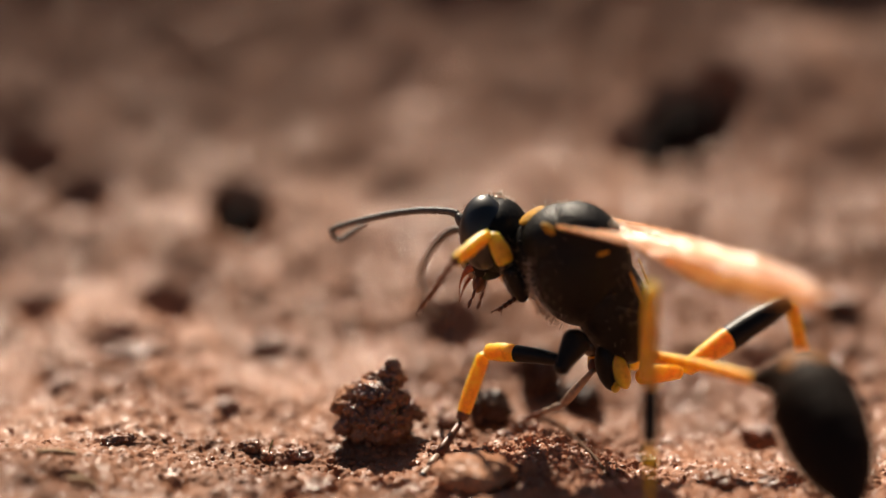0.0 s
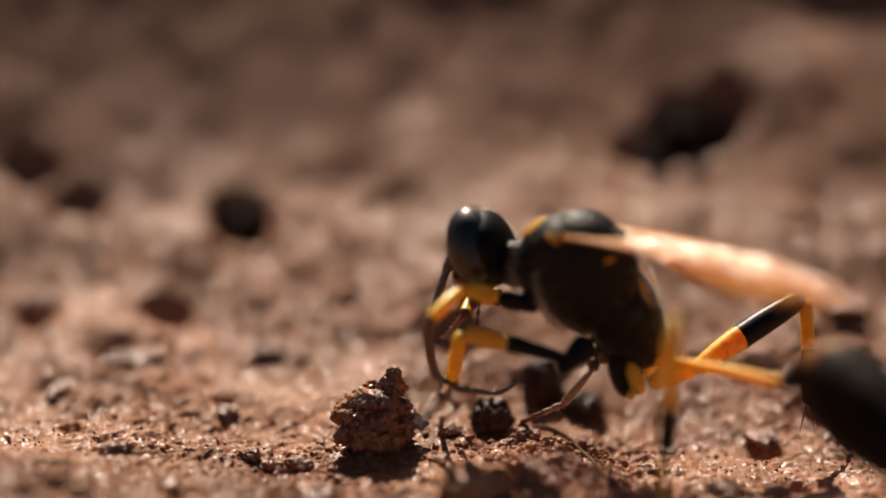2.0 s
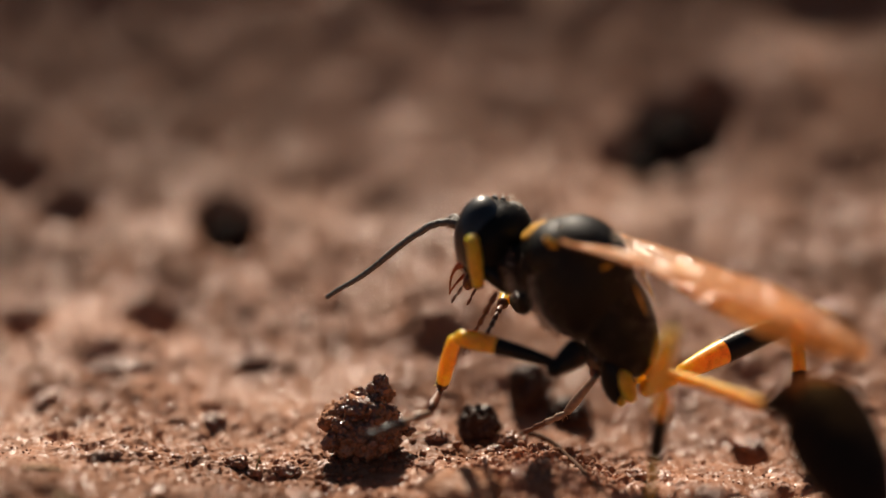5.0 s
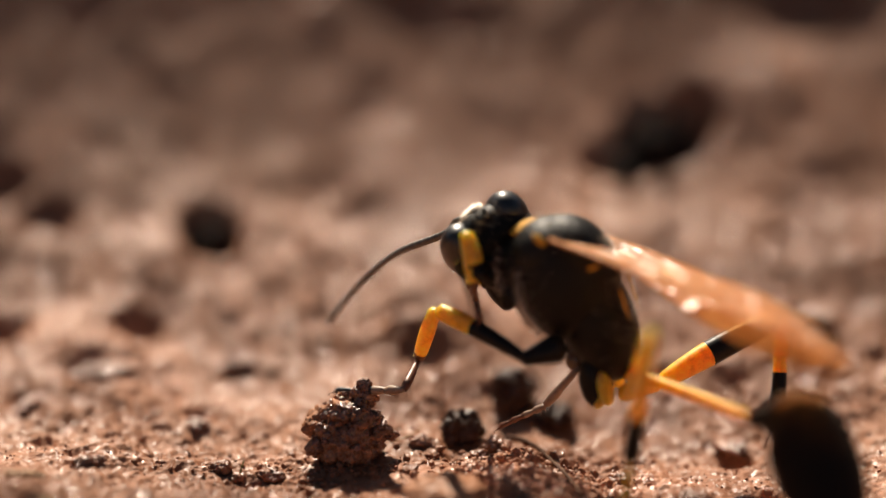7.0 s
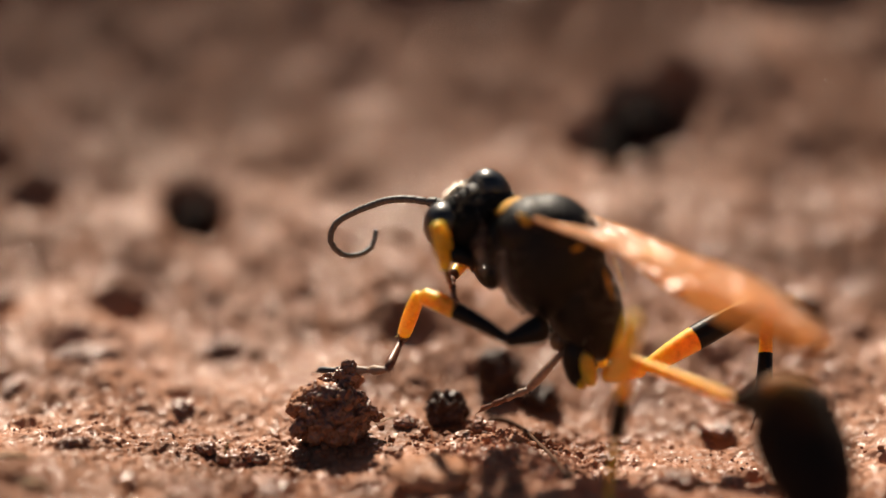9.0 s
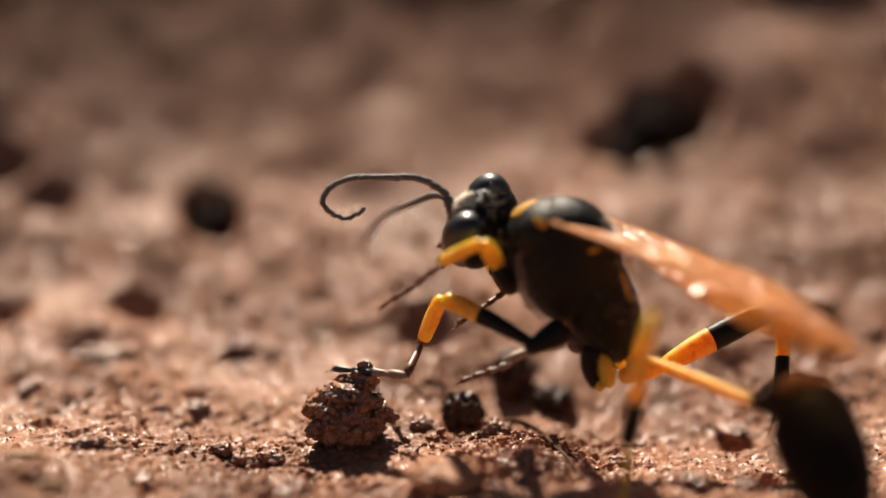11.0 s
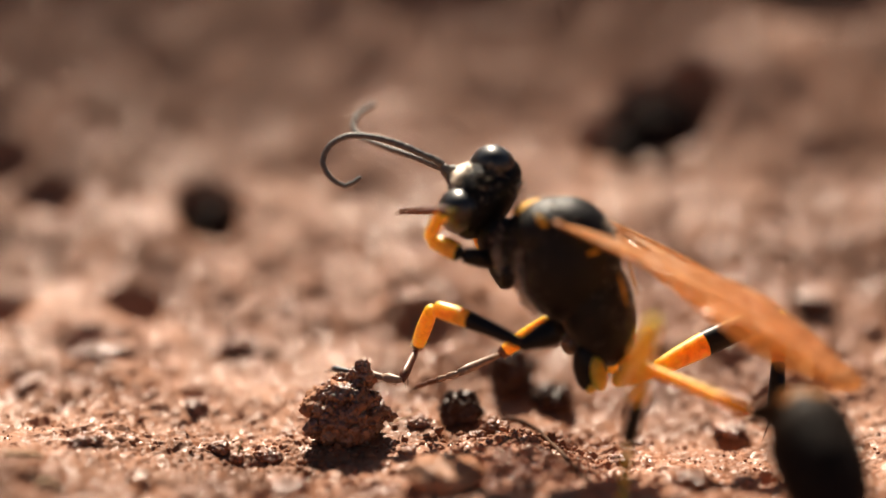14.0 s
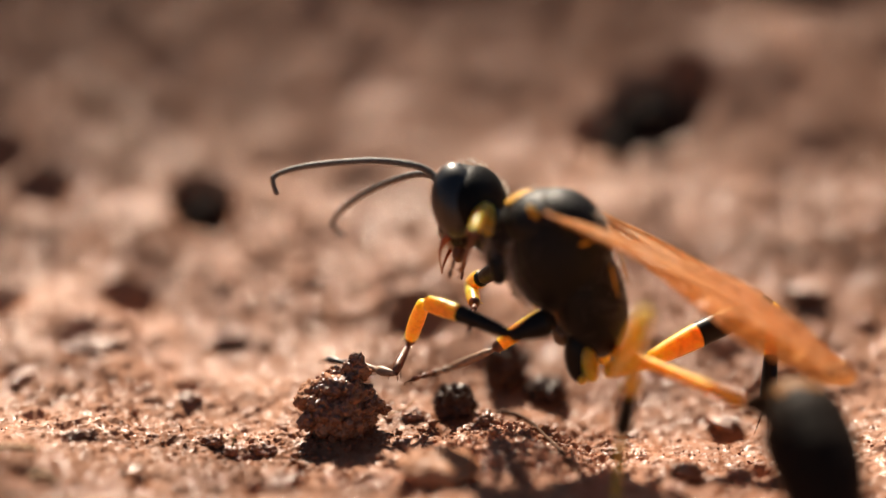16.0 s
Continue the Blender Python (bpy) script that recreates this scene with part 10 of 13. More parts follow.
    walk(near_antenna[13], [
        (0, mm(5.91, 0.11, 0.62, -18.6, 14.6, -2.4)), (0.25, mm(5.97, -0.22, 0.55, -12.5, 13.7, -6.4)),
        (0.5, mm(6.02, -0.55, 0.49, -7.3, 12.8, -10.2)), (0.75, mm(4.21, -2.22, -0.76, 2.2, 25.7, -50.1)),
        (1, mm(2.41, -3.89, -2.02, -13, 26.9, -95.4)), (1.5, mm(1.95, -4.45, -1.9, -6.8, 19.3, -94.3)),
        (1.75, mm(2.25, -2.27, -3.31, -36.1, 34.5, -122.7)), (2, mm(2.55, -0.1, -4.73, -88.4, 41, -158.2)),
        (2.17, mm(1.73, -1.39, -3.63, -59.3, 26, -144.3)), (2.25, mm(1.35, -1.99, -3.12, -45.5, 17.4, -138.4)),
        (2.33, mm(0.96, -2.6, -2.61, -34.1, 8.6, -133)), (2.5, mm(0.14, -3.89, -1.51, -20.4, -8.2, -123.1)),
        (2.75, mm(1.72, -3.8, -1.48, 2.3, 4.5, -103)), (3, mm(3.29, -3.72, -1.44, 17.6, 16.5, -82.4)),
        (3.5, mm(3.27, -4.03, -1.17, 22.2, 9.8, -84.9)), (4, mm(6.2, -1.01, -0.32, 37.5, 13.4, -21.7)),
        (4.2, mm(5.81, -0.42, -1.39, 33.4, 29.5, -19.6)), (5.25, mm(3.69, 2.05, -2.1, 32.6, 54.7, 33.1)),
        (6.3, mm(1.57, 4.51, -2.82, 52.1, 42.1, 99.9)), (6.5, mm(2.79, 4.29, -3.08, 39.1, 39.2, 71.4)), (7, mm(3.57, 4.17, -2.66, 37.7, 39.5, 69.6)),
        (7.5, mm(4.44, 3.81, -2.18, 30.8, 32.4, 57.7)), (7.75, mm(4.24, 4.13, -1.85, 33.2, 30.9, 65.3)), (8, mm(4.03, 4.45, -1.52, 35.1, 28.9, 72.7)),
        (8.5, mm(4.2, 4.52, -1.01, 35.8, 28.5, 77)), (9, mm(4.02, 4.35, -1.01, 61.9, 47.7, 123.4)), (9.1, mm(4.55, 3.35, -0.6, 50.2, 40.9, 105.3)),
        (9.2, mm(5.08, 2.35, -0.2, 30.6, 31.6, 90.9)), (11.3, mm(5.77, 0.83, 0.26, 41.4, 27.4, 49.4)), (11.5, mm(5.66, 0.03, -2.09, 86, 55.8, 43.3)),
        (12, mm(4.84, 2.45, -2.88, 103, 57.1, 72.7)), (12.5, mm(5.35, 1.24, -2.43, 121.2, 62, 87.1)), (13, mm(5.9, 1.38, 0.55, 46.4, 9.9, 68.3)),
        (13.5, mm(5.76, 2.16, 0.35, 50.5, 12.1, 82.9)), (14, mm(5.86, 1.62, 0.48, 45.1, 9.9, 70)), (14.5, mm(5.98, 1.35, 0.56, 47.3, 9.7, 68.1)),
        (15, mm(5.17, 2.89, -1.83, 66.8, 60.3, 67.9)), (15.25, mm(5.28, 2.77, -1.67, 49.7, 8.6, 27.8)), (15.5, mm(5.47, 2.57, -1.09, 35, 27.9, 29.1)),
        (16, mm(4.82, 2.3, 2.07, 24.3, 1.2, 24))])
    walk(near_antenna[14], [
        (0, mm(6.28, 0.09, 0.52, -17.4, 15, 2)), (0.25, mm(6.33, -0.26, 0.46, -11.9, 14, -4)), (0.5, mm(6.38, -0.62, 0.41, -7.2, 13.6, -9.6)),
        (0.75, mm(4.38, -2.42, -0.89, 1.7, 26.3, -51.1)), (1, mm(2.38, -4.23, -2.19, -13.2, 26.2, -95.8)),
        (1.5, mm(1.92, -4.8, -2.02, -6.5, 19.8, -93.4)), (1.75, mm(2.1, -2.5, -3.5, -37.4, 29.5, -125)),
        (2, mm(2.28, -0.21, -4.98, -89.9, 30.8, -161)), (2.17, mm(1.48, -1.57, -3.78, -59.8, 20.3, -145.4)),
        (2.25, mm(1.11, -2.2, -3.22, -45.6, 14.5, -138.4)), (2.33, mm(0.74, -2.84, -2.66, -33.9, 8.6, -132)),
        (2.5, mm(-0.06, -4.2, -1.46, -20.8, -2.7, -120.2)), (2.75, mm(1.64, -4.14, -1.5, 2.3, 6.9, -102.5)),
        (3, mm(3.34, -4.08, -1.55, 17.4, 16.3, -83.2)), (3.5, mm(3.3, -4.4, -1.23, 22.2, 10.3, -85.1)),
        (4, mm(6.54, -1.15, -0.41, 37.6, 14.8, -21.5)), (4.2, mm(6.12, -0.53, -1.57, 34, 29.6, -18.5)), (5.25, mm(3.82, 2.13, -2.32, 32.8, 54, 33.3)),
        (6.3, mm(1.52, 4.78, -3.07, 51.2, 41, 98.6)), (6.5, mm(2.88, 4.57, -3.32, 39.4, 40, 71.9)), (7, mm(3.67, 4.44, -2.9, 38.2, 39.6, 70.5)),
        (7.5, mm(4.61, 4.08, -2.38, 31.5, 34.2, 59)), (7.75, mm(4.37, 4.42, -2.04, 33.9, 31.8, 66.8)), (8, mm(4.13, 4.76, -1.7, 35.7, 29, 73.8)),
        (8.5, mm(4.27, 4.83, -1.18, 53.4, 44.1, 109.4)), (9, mm(3.88, 4.56, -1.29, 101, 50.5, 174.6)),
        (9.1, mm(4.48, 3.62, -0.84, 76.2, 43.3, 147.7)), (9.2, mm(5.08, 2.67, -0.39, 46.4, 31.9, 128.5)),
        (11.3, mm(5.98, 1.08, 0.09, 53, 35.1, 74.7)), (11.5, mm(5.81, 0.17, -2.4, 132.5, 66.7, 92.2)), (12, mm(4.9, 2.64, -3.19, 145.7, 63.4, 118.5)),
        (12.5, mm(5.36, 1.42, -2.76, 172.1, 58, 141.3)), (13, mm(6.04, 1.72, 0.48, 48.9, 13.2, 91.8)), (13.5, mm(5.8, 2.52, 0.27, 54.1, 14.8, 109)),
        (14, mm(5.99, 1.97, 0.42, 47.5, 13.3, 90.8)), (14.5, mm(6.12, 1.69, 0.5, 49.5, 12.3, 88.1)), (15, mm(5.24, 3.05, -2.15, 120.3, 67.8, 124.6)),
        (15.25, mm(5.5, 2.89, -1.71, 143, -70.4, -29.5)), (15.5, mm(5.76, 2.73, -1.27, 35.9, 30.9, 31)), (16, mm(5.16, 2.45, 2.06, 24.3, 2.1, 23.6))])
    walk(near_antenna[15], [
        (0, mm(6.68, 0.1, 0.41, -20.7, 24.2, -10.5)), (0.25, mm(6.7, -0.29, 0.37, -13.5, 19.1, -10.5)),
        (0.5, mm(6.74, -0.68, 0.32, -7.3, 14.9, -9.9)), (0.75, mm(4.54, -2.62, -1.01, 1.4, 27, -51.9)), (1, mm(2.35, -4.56, -2.35, -13.6, 26, -96.5)),
        (1.5, mm(1.9, -5.15, -2.15, -6.5, 20, -93.2)), (1.75, mm(1.94, -2.73, -3.66, -38.6, 25.9, -127.3)),
        (2, mm(1.99, -0.31, -5.17, -90.5, 23.6, -162.6)), (2.17, mm(1.22, -1.75, -3.9, -59.9, 19.9, -145.7)),
        (2.25, mm(0.87, -2.42, -3.3, -45.3, 17.3, -137.3)), (2.33, mm(0.51, -3.1, -2.71, -33.5, 14.4, -129)),
        (2.5, mm(-0.25, -4.53, -1.44, -21.2, 7.8, -113.3)), (2.75, mm(1.56, -4.48, -1.55, 2.8, 12.3, -98.6)),
        (3, mm(3.38, -4.43, -1.65, 17.3, 15.9, -83.6)), (3.5, mm(3.33, -4.76, -1.3, 22.2, 10.4, -85.2)),
        (4, mm(6.87, -1.28, -0.5, 37.4, 15.5, -22.1)), (4.2, mm(6.43, -0.63, -1.75, 34.3, 29, -17.8)), (5.25, mm(3.95, 2.22, -2.53, 32.6, 53, 33.1)),
        (6.3, mm(1.48, 5.06, -3.31, 50.8, 40.7, 97.9)), (6.5, mm(2.97, 4.84, -3.56, 39.8, 40.4, 72.5)), (7, mm(3.76, 4.71, -3.14, 39.2, 40.5, 72)),
        (7.5, mm(4.77, 4.34, -2.59, 32.6, 35.8, 61)), (7.75, mm(4.5, 4.71, -2.24, 36.6, 37, 71.5)), (8, mm(4.22, 5.08, -1.88, 40.4, 37.3, 82.5)),
        (8.5, mm(4.18, 5.09, -1.45, 77.1, 53.3, 140.6)), (9, mm(3.65, 4.58, -1.57, 123.2, 43.4, -155.6)),
        (9.1, mm(4.26, 3.75, -1.08, 93.4, 37.2, 176.3)), (9.2, mm(4.88, 2.92, -0.59, 56.4, 25.5, 153.8)),
        (11.3, mm(6.06, 1.38, -0.13, 67.3, 37.9, 100.9)), (11.5, mm(5.8, 0.32, -2.74, 168, 63.9, 129.9)),
        (12, mm(4.82, 2.79, -3.54, -171.8, 60.8, 164.7)), (12.5, mm(5.21, 1.54, -3.08, -163.8, 46.5, 169.3)),
        (13, mm(6.03, 2.09, 0.39, 52.2, 14.8, 111.2)), (13.5, mm(5.68, 2.86, 0.18, 57.8, 15.2, 129.3)), (14, mm(5.98, 2.34, 0.33, 50.9, 15.1, 111.2)),
        (14.5, mm(6.13, 2.06, 0.42, 52.5, 14.1, 106.9)), (15, mm(5.15, 3.18, -2.52, 159.1, 56.1, 166.3)),
        (15.25, mm(5.94, 2.65, -0.31, 148.7, -71.6, -35.6)), (15.5, mm(6.03, 2.89, -1.46, 36.9, 36.6, 32.6)),
        (16, mm(5.5, 2.6, 2.05, 24.3, 4.2, 23.2))])
    walk(near_antenna[16], [
        (0, mm(6.97, 0.05, 0.28, -43.9, 41.2, -88.7)), (0.25, mm(7.02, -0.35, 0.26, -23.9, 36.1, -42.7)),
        (0.5, mm(7.08, -0.74, 0.23, -7.6, 16.7, -11)), (0.75, mm(4.69, -2.81, -1.14, 1.2, 28, -52.3)), (1, mm(2.31, -4.88, -2.51, -14.2, 26.4, -98)),
        (1.5, mm(1.88, -5.49, -2.27, -6.5, 20.2, -93.4)), (1.75, mm(1.78, -2.95, -3.79, -39.1, 24.7, -128.4)),
        (2, mm(1.67, -0.41, -5.31, -90.7, 21.2, -163)), (2.17, mm(0.97, -1.92, -4.01, -59, 28, -143.2)),
        (2.25, mm(0.64, -2.63, -3.4, -43.8, 31, -132)), (2.33, mm(0.31, -3.34, -2.79, -31.5, 32.9, -120)),
        (2.5, mm(-0.39, -4.85, -1.49, -19, 32, -96.7)), (2.75, mm(1.52, -4.81, -1.62, 4.7, 23.7, -89.9)),
        (3, mm(3.42, -4.77, -1.75, 17.2, 15, -83.9)), (3.5, mm(3.36, -5.11, -1.36, 22.2, 9.8, -85.1)), (4, mm(7.19, -1.41, -0.6, 37.1, 15.6, -23.2)),
        (4.2, mm(6.73, -0.73, -1.93, 34.5, 27.7, -17.3)), (5.25, mm(4.08, 2.3, -2.74, 31.7, 51.1, 31.9)),
        (6.3, mm(1.44, 5.33, -3.55, 50.4, 41.1, 97.3)), (6.5, mm(3.05, 5.1, -3.79, 40.2, 40.8, 73.2)), (7, mm(3.85, 4.97, -3.37, 40.9, 42.4, 74.6)),
        (7.5, mm(4.91, 4.6, -2.8, 34.1, 36.8, 63.5)), (7.75, mm(4.58, 4.98, -2.45, 45.7, 47, 85.2)), (8, mm(4.26, 5.36, -2.1, 61.4, 51.2, 113.1)),
        (8.5, mm(4.01, 5.23, -1.74, 135.5, 49, -151.6)), (9, mm(3.4, 4.47, -1.83, 142.7, 31.5, -126.7)),
        (9.1, mm(3.99, 3.77, -1.29, 106.9, 22, -152)), (9.2, mm(4.58, 3.07, -0.75, 61.4, 9.2, -173.6)),
        (11.3, mm(6.01, 1.66, -0.35, 88.5, 30.2, 145.5)), (11.5, mm(5.7, 0.44, -3.07, -171, 57.2, 153)),
        (12, mm(4.65, 2.84, -3.85, -129.5, 30.6, -143.7)), (12.5, mm(4.96, 1.59, -3.34, -146.5, 27, -166)),
        (13, mm(5.9, 2.42, 0.3, 56.2, 14.9, 136.9)), (13.5, mm(5.46, 3.13, 0.08, 61.6, 13.6, 153.5)), (14, mm(5.86, 2.66, 0.24, 55, 14.4, 143.9)),
        (14.5, mm(6.03, 2.4, 0.33, 56.6, 15.1, 136)), (15, mm(4.96, 3.23, -2.82, -175.4, 18.3, -164.9)),
        (15.25, mm(6.32, 2.37, 1.11, 118.7, -60.8, -2.7)), (15.5, mm(6.28, 3.05, -1.67, 37.6, 43.2, 33.3)), (16, mm(5.83, 2.74, 2.02, 24.3, 6.8, 23))])
    walk(near_antenna[17], [
        (0, mm(6.98, -0.22, 0.05, -56.7, 25.3, -114.1)), (0.25, mm(7.19, -0.51, 0.09, -34.2, 34.1, -61.8)),
        (0.5, mm(7.41, -0.8, 0.13, -7.7, 18.5, -11.6)), (0.75, mm(4.84, -3, -1.27, 0.9, 29.1, -53)), (1, mm(2.27, -5.19, -2.67, -14.4, 26.2, -98.6)),
        (1.5, mm(1.86, -5.82, -2.39, -6.6, 20.2, -93.7)), (1.75, mm(1.61, -3.16, -3.91, -39.5, 22.3, -129.6)),
        (2, mm(1.35, -0.51, -5.44, -90.9, 16.8, -163.9)), (2.17, mm(0.75, -2.09, -4.16, -59, 31.8, -143)),
        (2.25, mm(0.46, -2.83, -3.56, -41.4, 38, -127.5)), (2.33, mm(0.18, -3.57, -2.96, -25.7, 41.7, -109.7)),
        (2.5, mm(-0.43, -5.15, -1.68, -8.4, 42.3, -77.9)), (2.75, mm(1.52, -5.13, -1.76, 8.1, 28.9, -81.4)),
        (3, mm(3.46, -5.11, -1.84, 17.1, 14.9, -84.2)), (3.5, mm(3.39, -5.46, -1.42, 22.2, 9.9, -85)), (4, mm(7.5, -1.54, -0.7, 37, 15.8, -23.8)),
        (4.2, mm(7.03, -0.82, -2.1, 35.1, 26.5, -16.1)), (5.25, mm(4.22, 2.38, -2.94, 32.1, 50.3, 32.5)),
        (6.3, mm(1.41, 5.59, -3.78, 50.9, 41.4, 98)), (6.5, mm(3.13, 5.36, -4.02, 40.8, 40.9, 74)), (7, mm(3.92, 5.22, -3.61, 42.1, 43.4, 76.3)),
        (7.5, mm(5.04, 4.85, -3.01, 36.3, 39.2, 67.2)), (7.75, mm(4.6, 5.22, -2.7, 53.9, 57.2, 95.1)), (8, mm(4.17, 5.58, -2.39, 92.6, 61.6, 148.8)),
        (8.5, mm(3.81, 5.12, -2, 152.9, 36.8, -128.1)), (9, mm(3.22, 4.23, -2.01, 150.4, 20.9, -111.4)),
        (9.1, mm(3.73, 3.63, -1.41, 110.8, 9.8, -134.2)), (9.2, mm(4.24, 3.03, -0.81, 60.7, -2.5, -155.2)),
        (11.3, mm(5.76, 1.83, -0.52, 95.3, 20.1, 164.8)), (11.5, mm(5.53, 0.53, -3.37, -153.2, 48.6, 174.5)),
        (12, mm(4.41, 2.66, -4.03, -123.7, 14.7, -127.8)), (12.5, mm(4.65, 1.51, -3.5, -140.6, 12.5, -150.1)),
        (13, mm(5.65, 2.66, 0.21, 59.4, 12.7, 157.1)), (13.5, mm(5.15, 3.28, 0, 64, 10.6, 171.1)), (14, mm(5.59, 2.86, 0.15, 57.8, 11.8, 163.2)),
        (14.5, mm(5.79, 2.64, 0.24, 60, 12.9, 157)), (15, mm(4.64, 3.14, -2.93, -172, -4.3, -155.7)),
        (15.25, mm(6.44, 2.36, 1.33, -159.6, 72.9, 133.8)), (15.5, mm(6.5, 3.19, -1.93, 42.6, 56.6, 39)),
        (16, mm(6.16, 2.88, 1.98, 24.4, 11.3, 22.7))])
    walk(near_antenna[18], [
        (0, mm(6.84, -0.52, -0.11, -59.9, -25.6, -137.5)), (0.25, mm(7.29, -0.69, -0.05, -41.9, -1.1, -68)),
        (0.5, mm(7.73, -0.87, 0.02, -7.8, 21, -11.8)), (0.75, mm(4.98, -3.19, -1.4, 0.4, 30.9, -53.9)),
        (1, mm(2.22, -5.5, -2.82, -14.4, 25.3, -98.4)), (1.5, mm(1.84, -6.14, -2.51, -6.9, 19.7, -94.4)),
        (1.75, mm(1.44, -3.37, -4.03, -39.9, 22, -130.4)), (2, mm(1.03, -0.6, -5.54, -91.1, 14.2, -164.6)),
        (2.17, mm(0.55, -2.23, -4.31, -63.8, 43.7, -149.7)), (2.25, mm(0.33, -3, -3.73, -41.4, 50.8, -126.4)),
        (2.33, mm(0.11, -3.77, -3.15, -17.3, 50.7, -97.5)), (2.5, mm(-0.37, -5.41, -1.92, 10.5, 43.1, -49.9)),
        (2.75, mm(1.56, -5.43, -1.92, 13.1, 30.8, -70.9)), (3, mm(3.49, -5.44, -1.93, 17, 15.9, -84.7)),
        (3.5, mm(3.42, -5.8, -1.48, 22.2, 10.8, -84.9)), (4, mm(7.81, -1.68, -0.79, 36.9, 15.9, -24.1)),
        (4.2, mm(7.33, -0.91, -2.25, 36.2, 24.9, -13.6)), (5.25, mm(4.35, 2.47, -3.13, 34.4, 50, 35.4)),
        (6.3, mm(1.37, 5.85, -4.01, 52.5, 41.7, 100.5)), (6.5, mm(3.2, 5.61, -4.25, 41.6, 40.4, 75.3)), (7, mm(3.98, 5.47, -3.85, 42.8, 44.1, 77.4)),
        (7.5, mm(5.14, 5.1, -3.23, 39.6, 41.1, 72.3)), (7.75, mm(4.59, 5.38, -2.96, 82.9, 77.9, 123.4)),
        (8, mm(4.03, 5.66, -2.69, 176.8, 47.2, -125.8)), (8.5, mm(3.63, 4.89, -2.22, 164.5, 26.8, -109.2)),
        (9, mm(3.1, 3.92, -2.14, 154.4, 12.6, -99.8)), (9.1, mm(3.5, 3.4, -1.46, 111.6, -0.3, -117.6)),
        (9.2, mm(3.91, 2.88, -0.79, 56, -13.9, -135.5)), (11.3, mm(5.43, 1.92, -0.65, 97.6, 10.9, 176.8)),
        (11.5, mm(5.3, 0.55, -3.63, -136.8, 33.9, -161.4)), (12, mm(4.19, 2.38, -4.12, -122.5, 4.3, -104)),
        (12.5, mm(4.35, 1.34, -3.58, -139.6, -4.6, -125.9)), (13, mm(5.33, 2.79, 0.13, 61.3, 8.2, 179.7)),
        (13.5, mm(4.8, 3.34, -0.07, 65.3, 6.7, -173.2)), (14, mm(5.25, 2.96, 0.08, 59.5, 8.9, 176.8)), (14.5, mm(5.47, 2.77, 0.16, 61.9, 8.3, 178.4)),
        (15, mm(4.31, 2.99, -2.9, -172.3, -31.2, -144.3)), (15.25, mm(6.32, 2.49, 0.76, -143.5, 71.1, 150.8)),
        (15.5, mm(6.65, 3.31, -2.21, 94.2, 78.6, 90.6)), (16, mm(6.47, 3.01, 1.91, 24.4, 14, 22.8))])
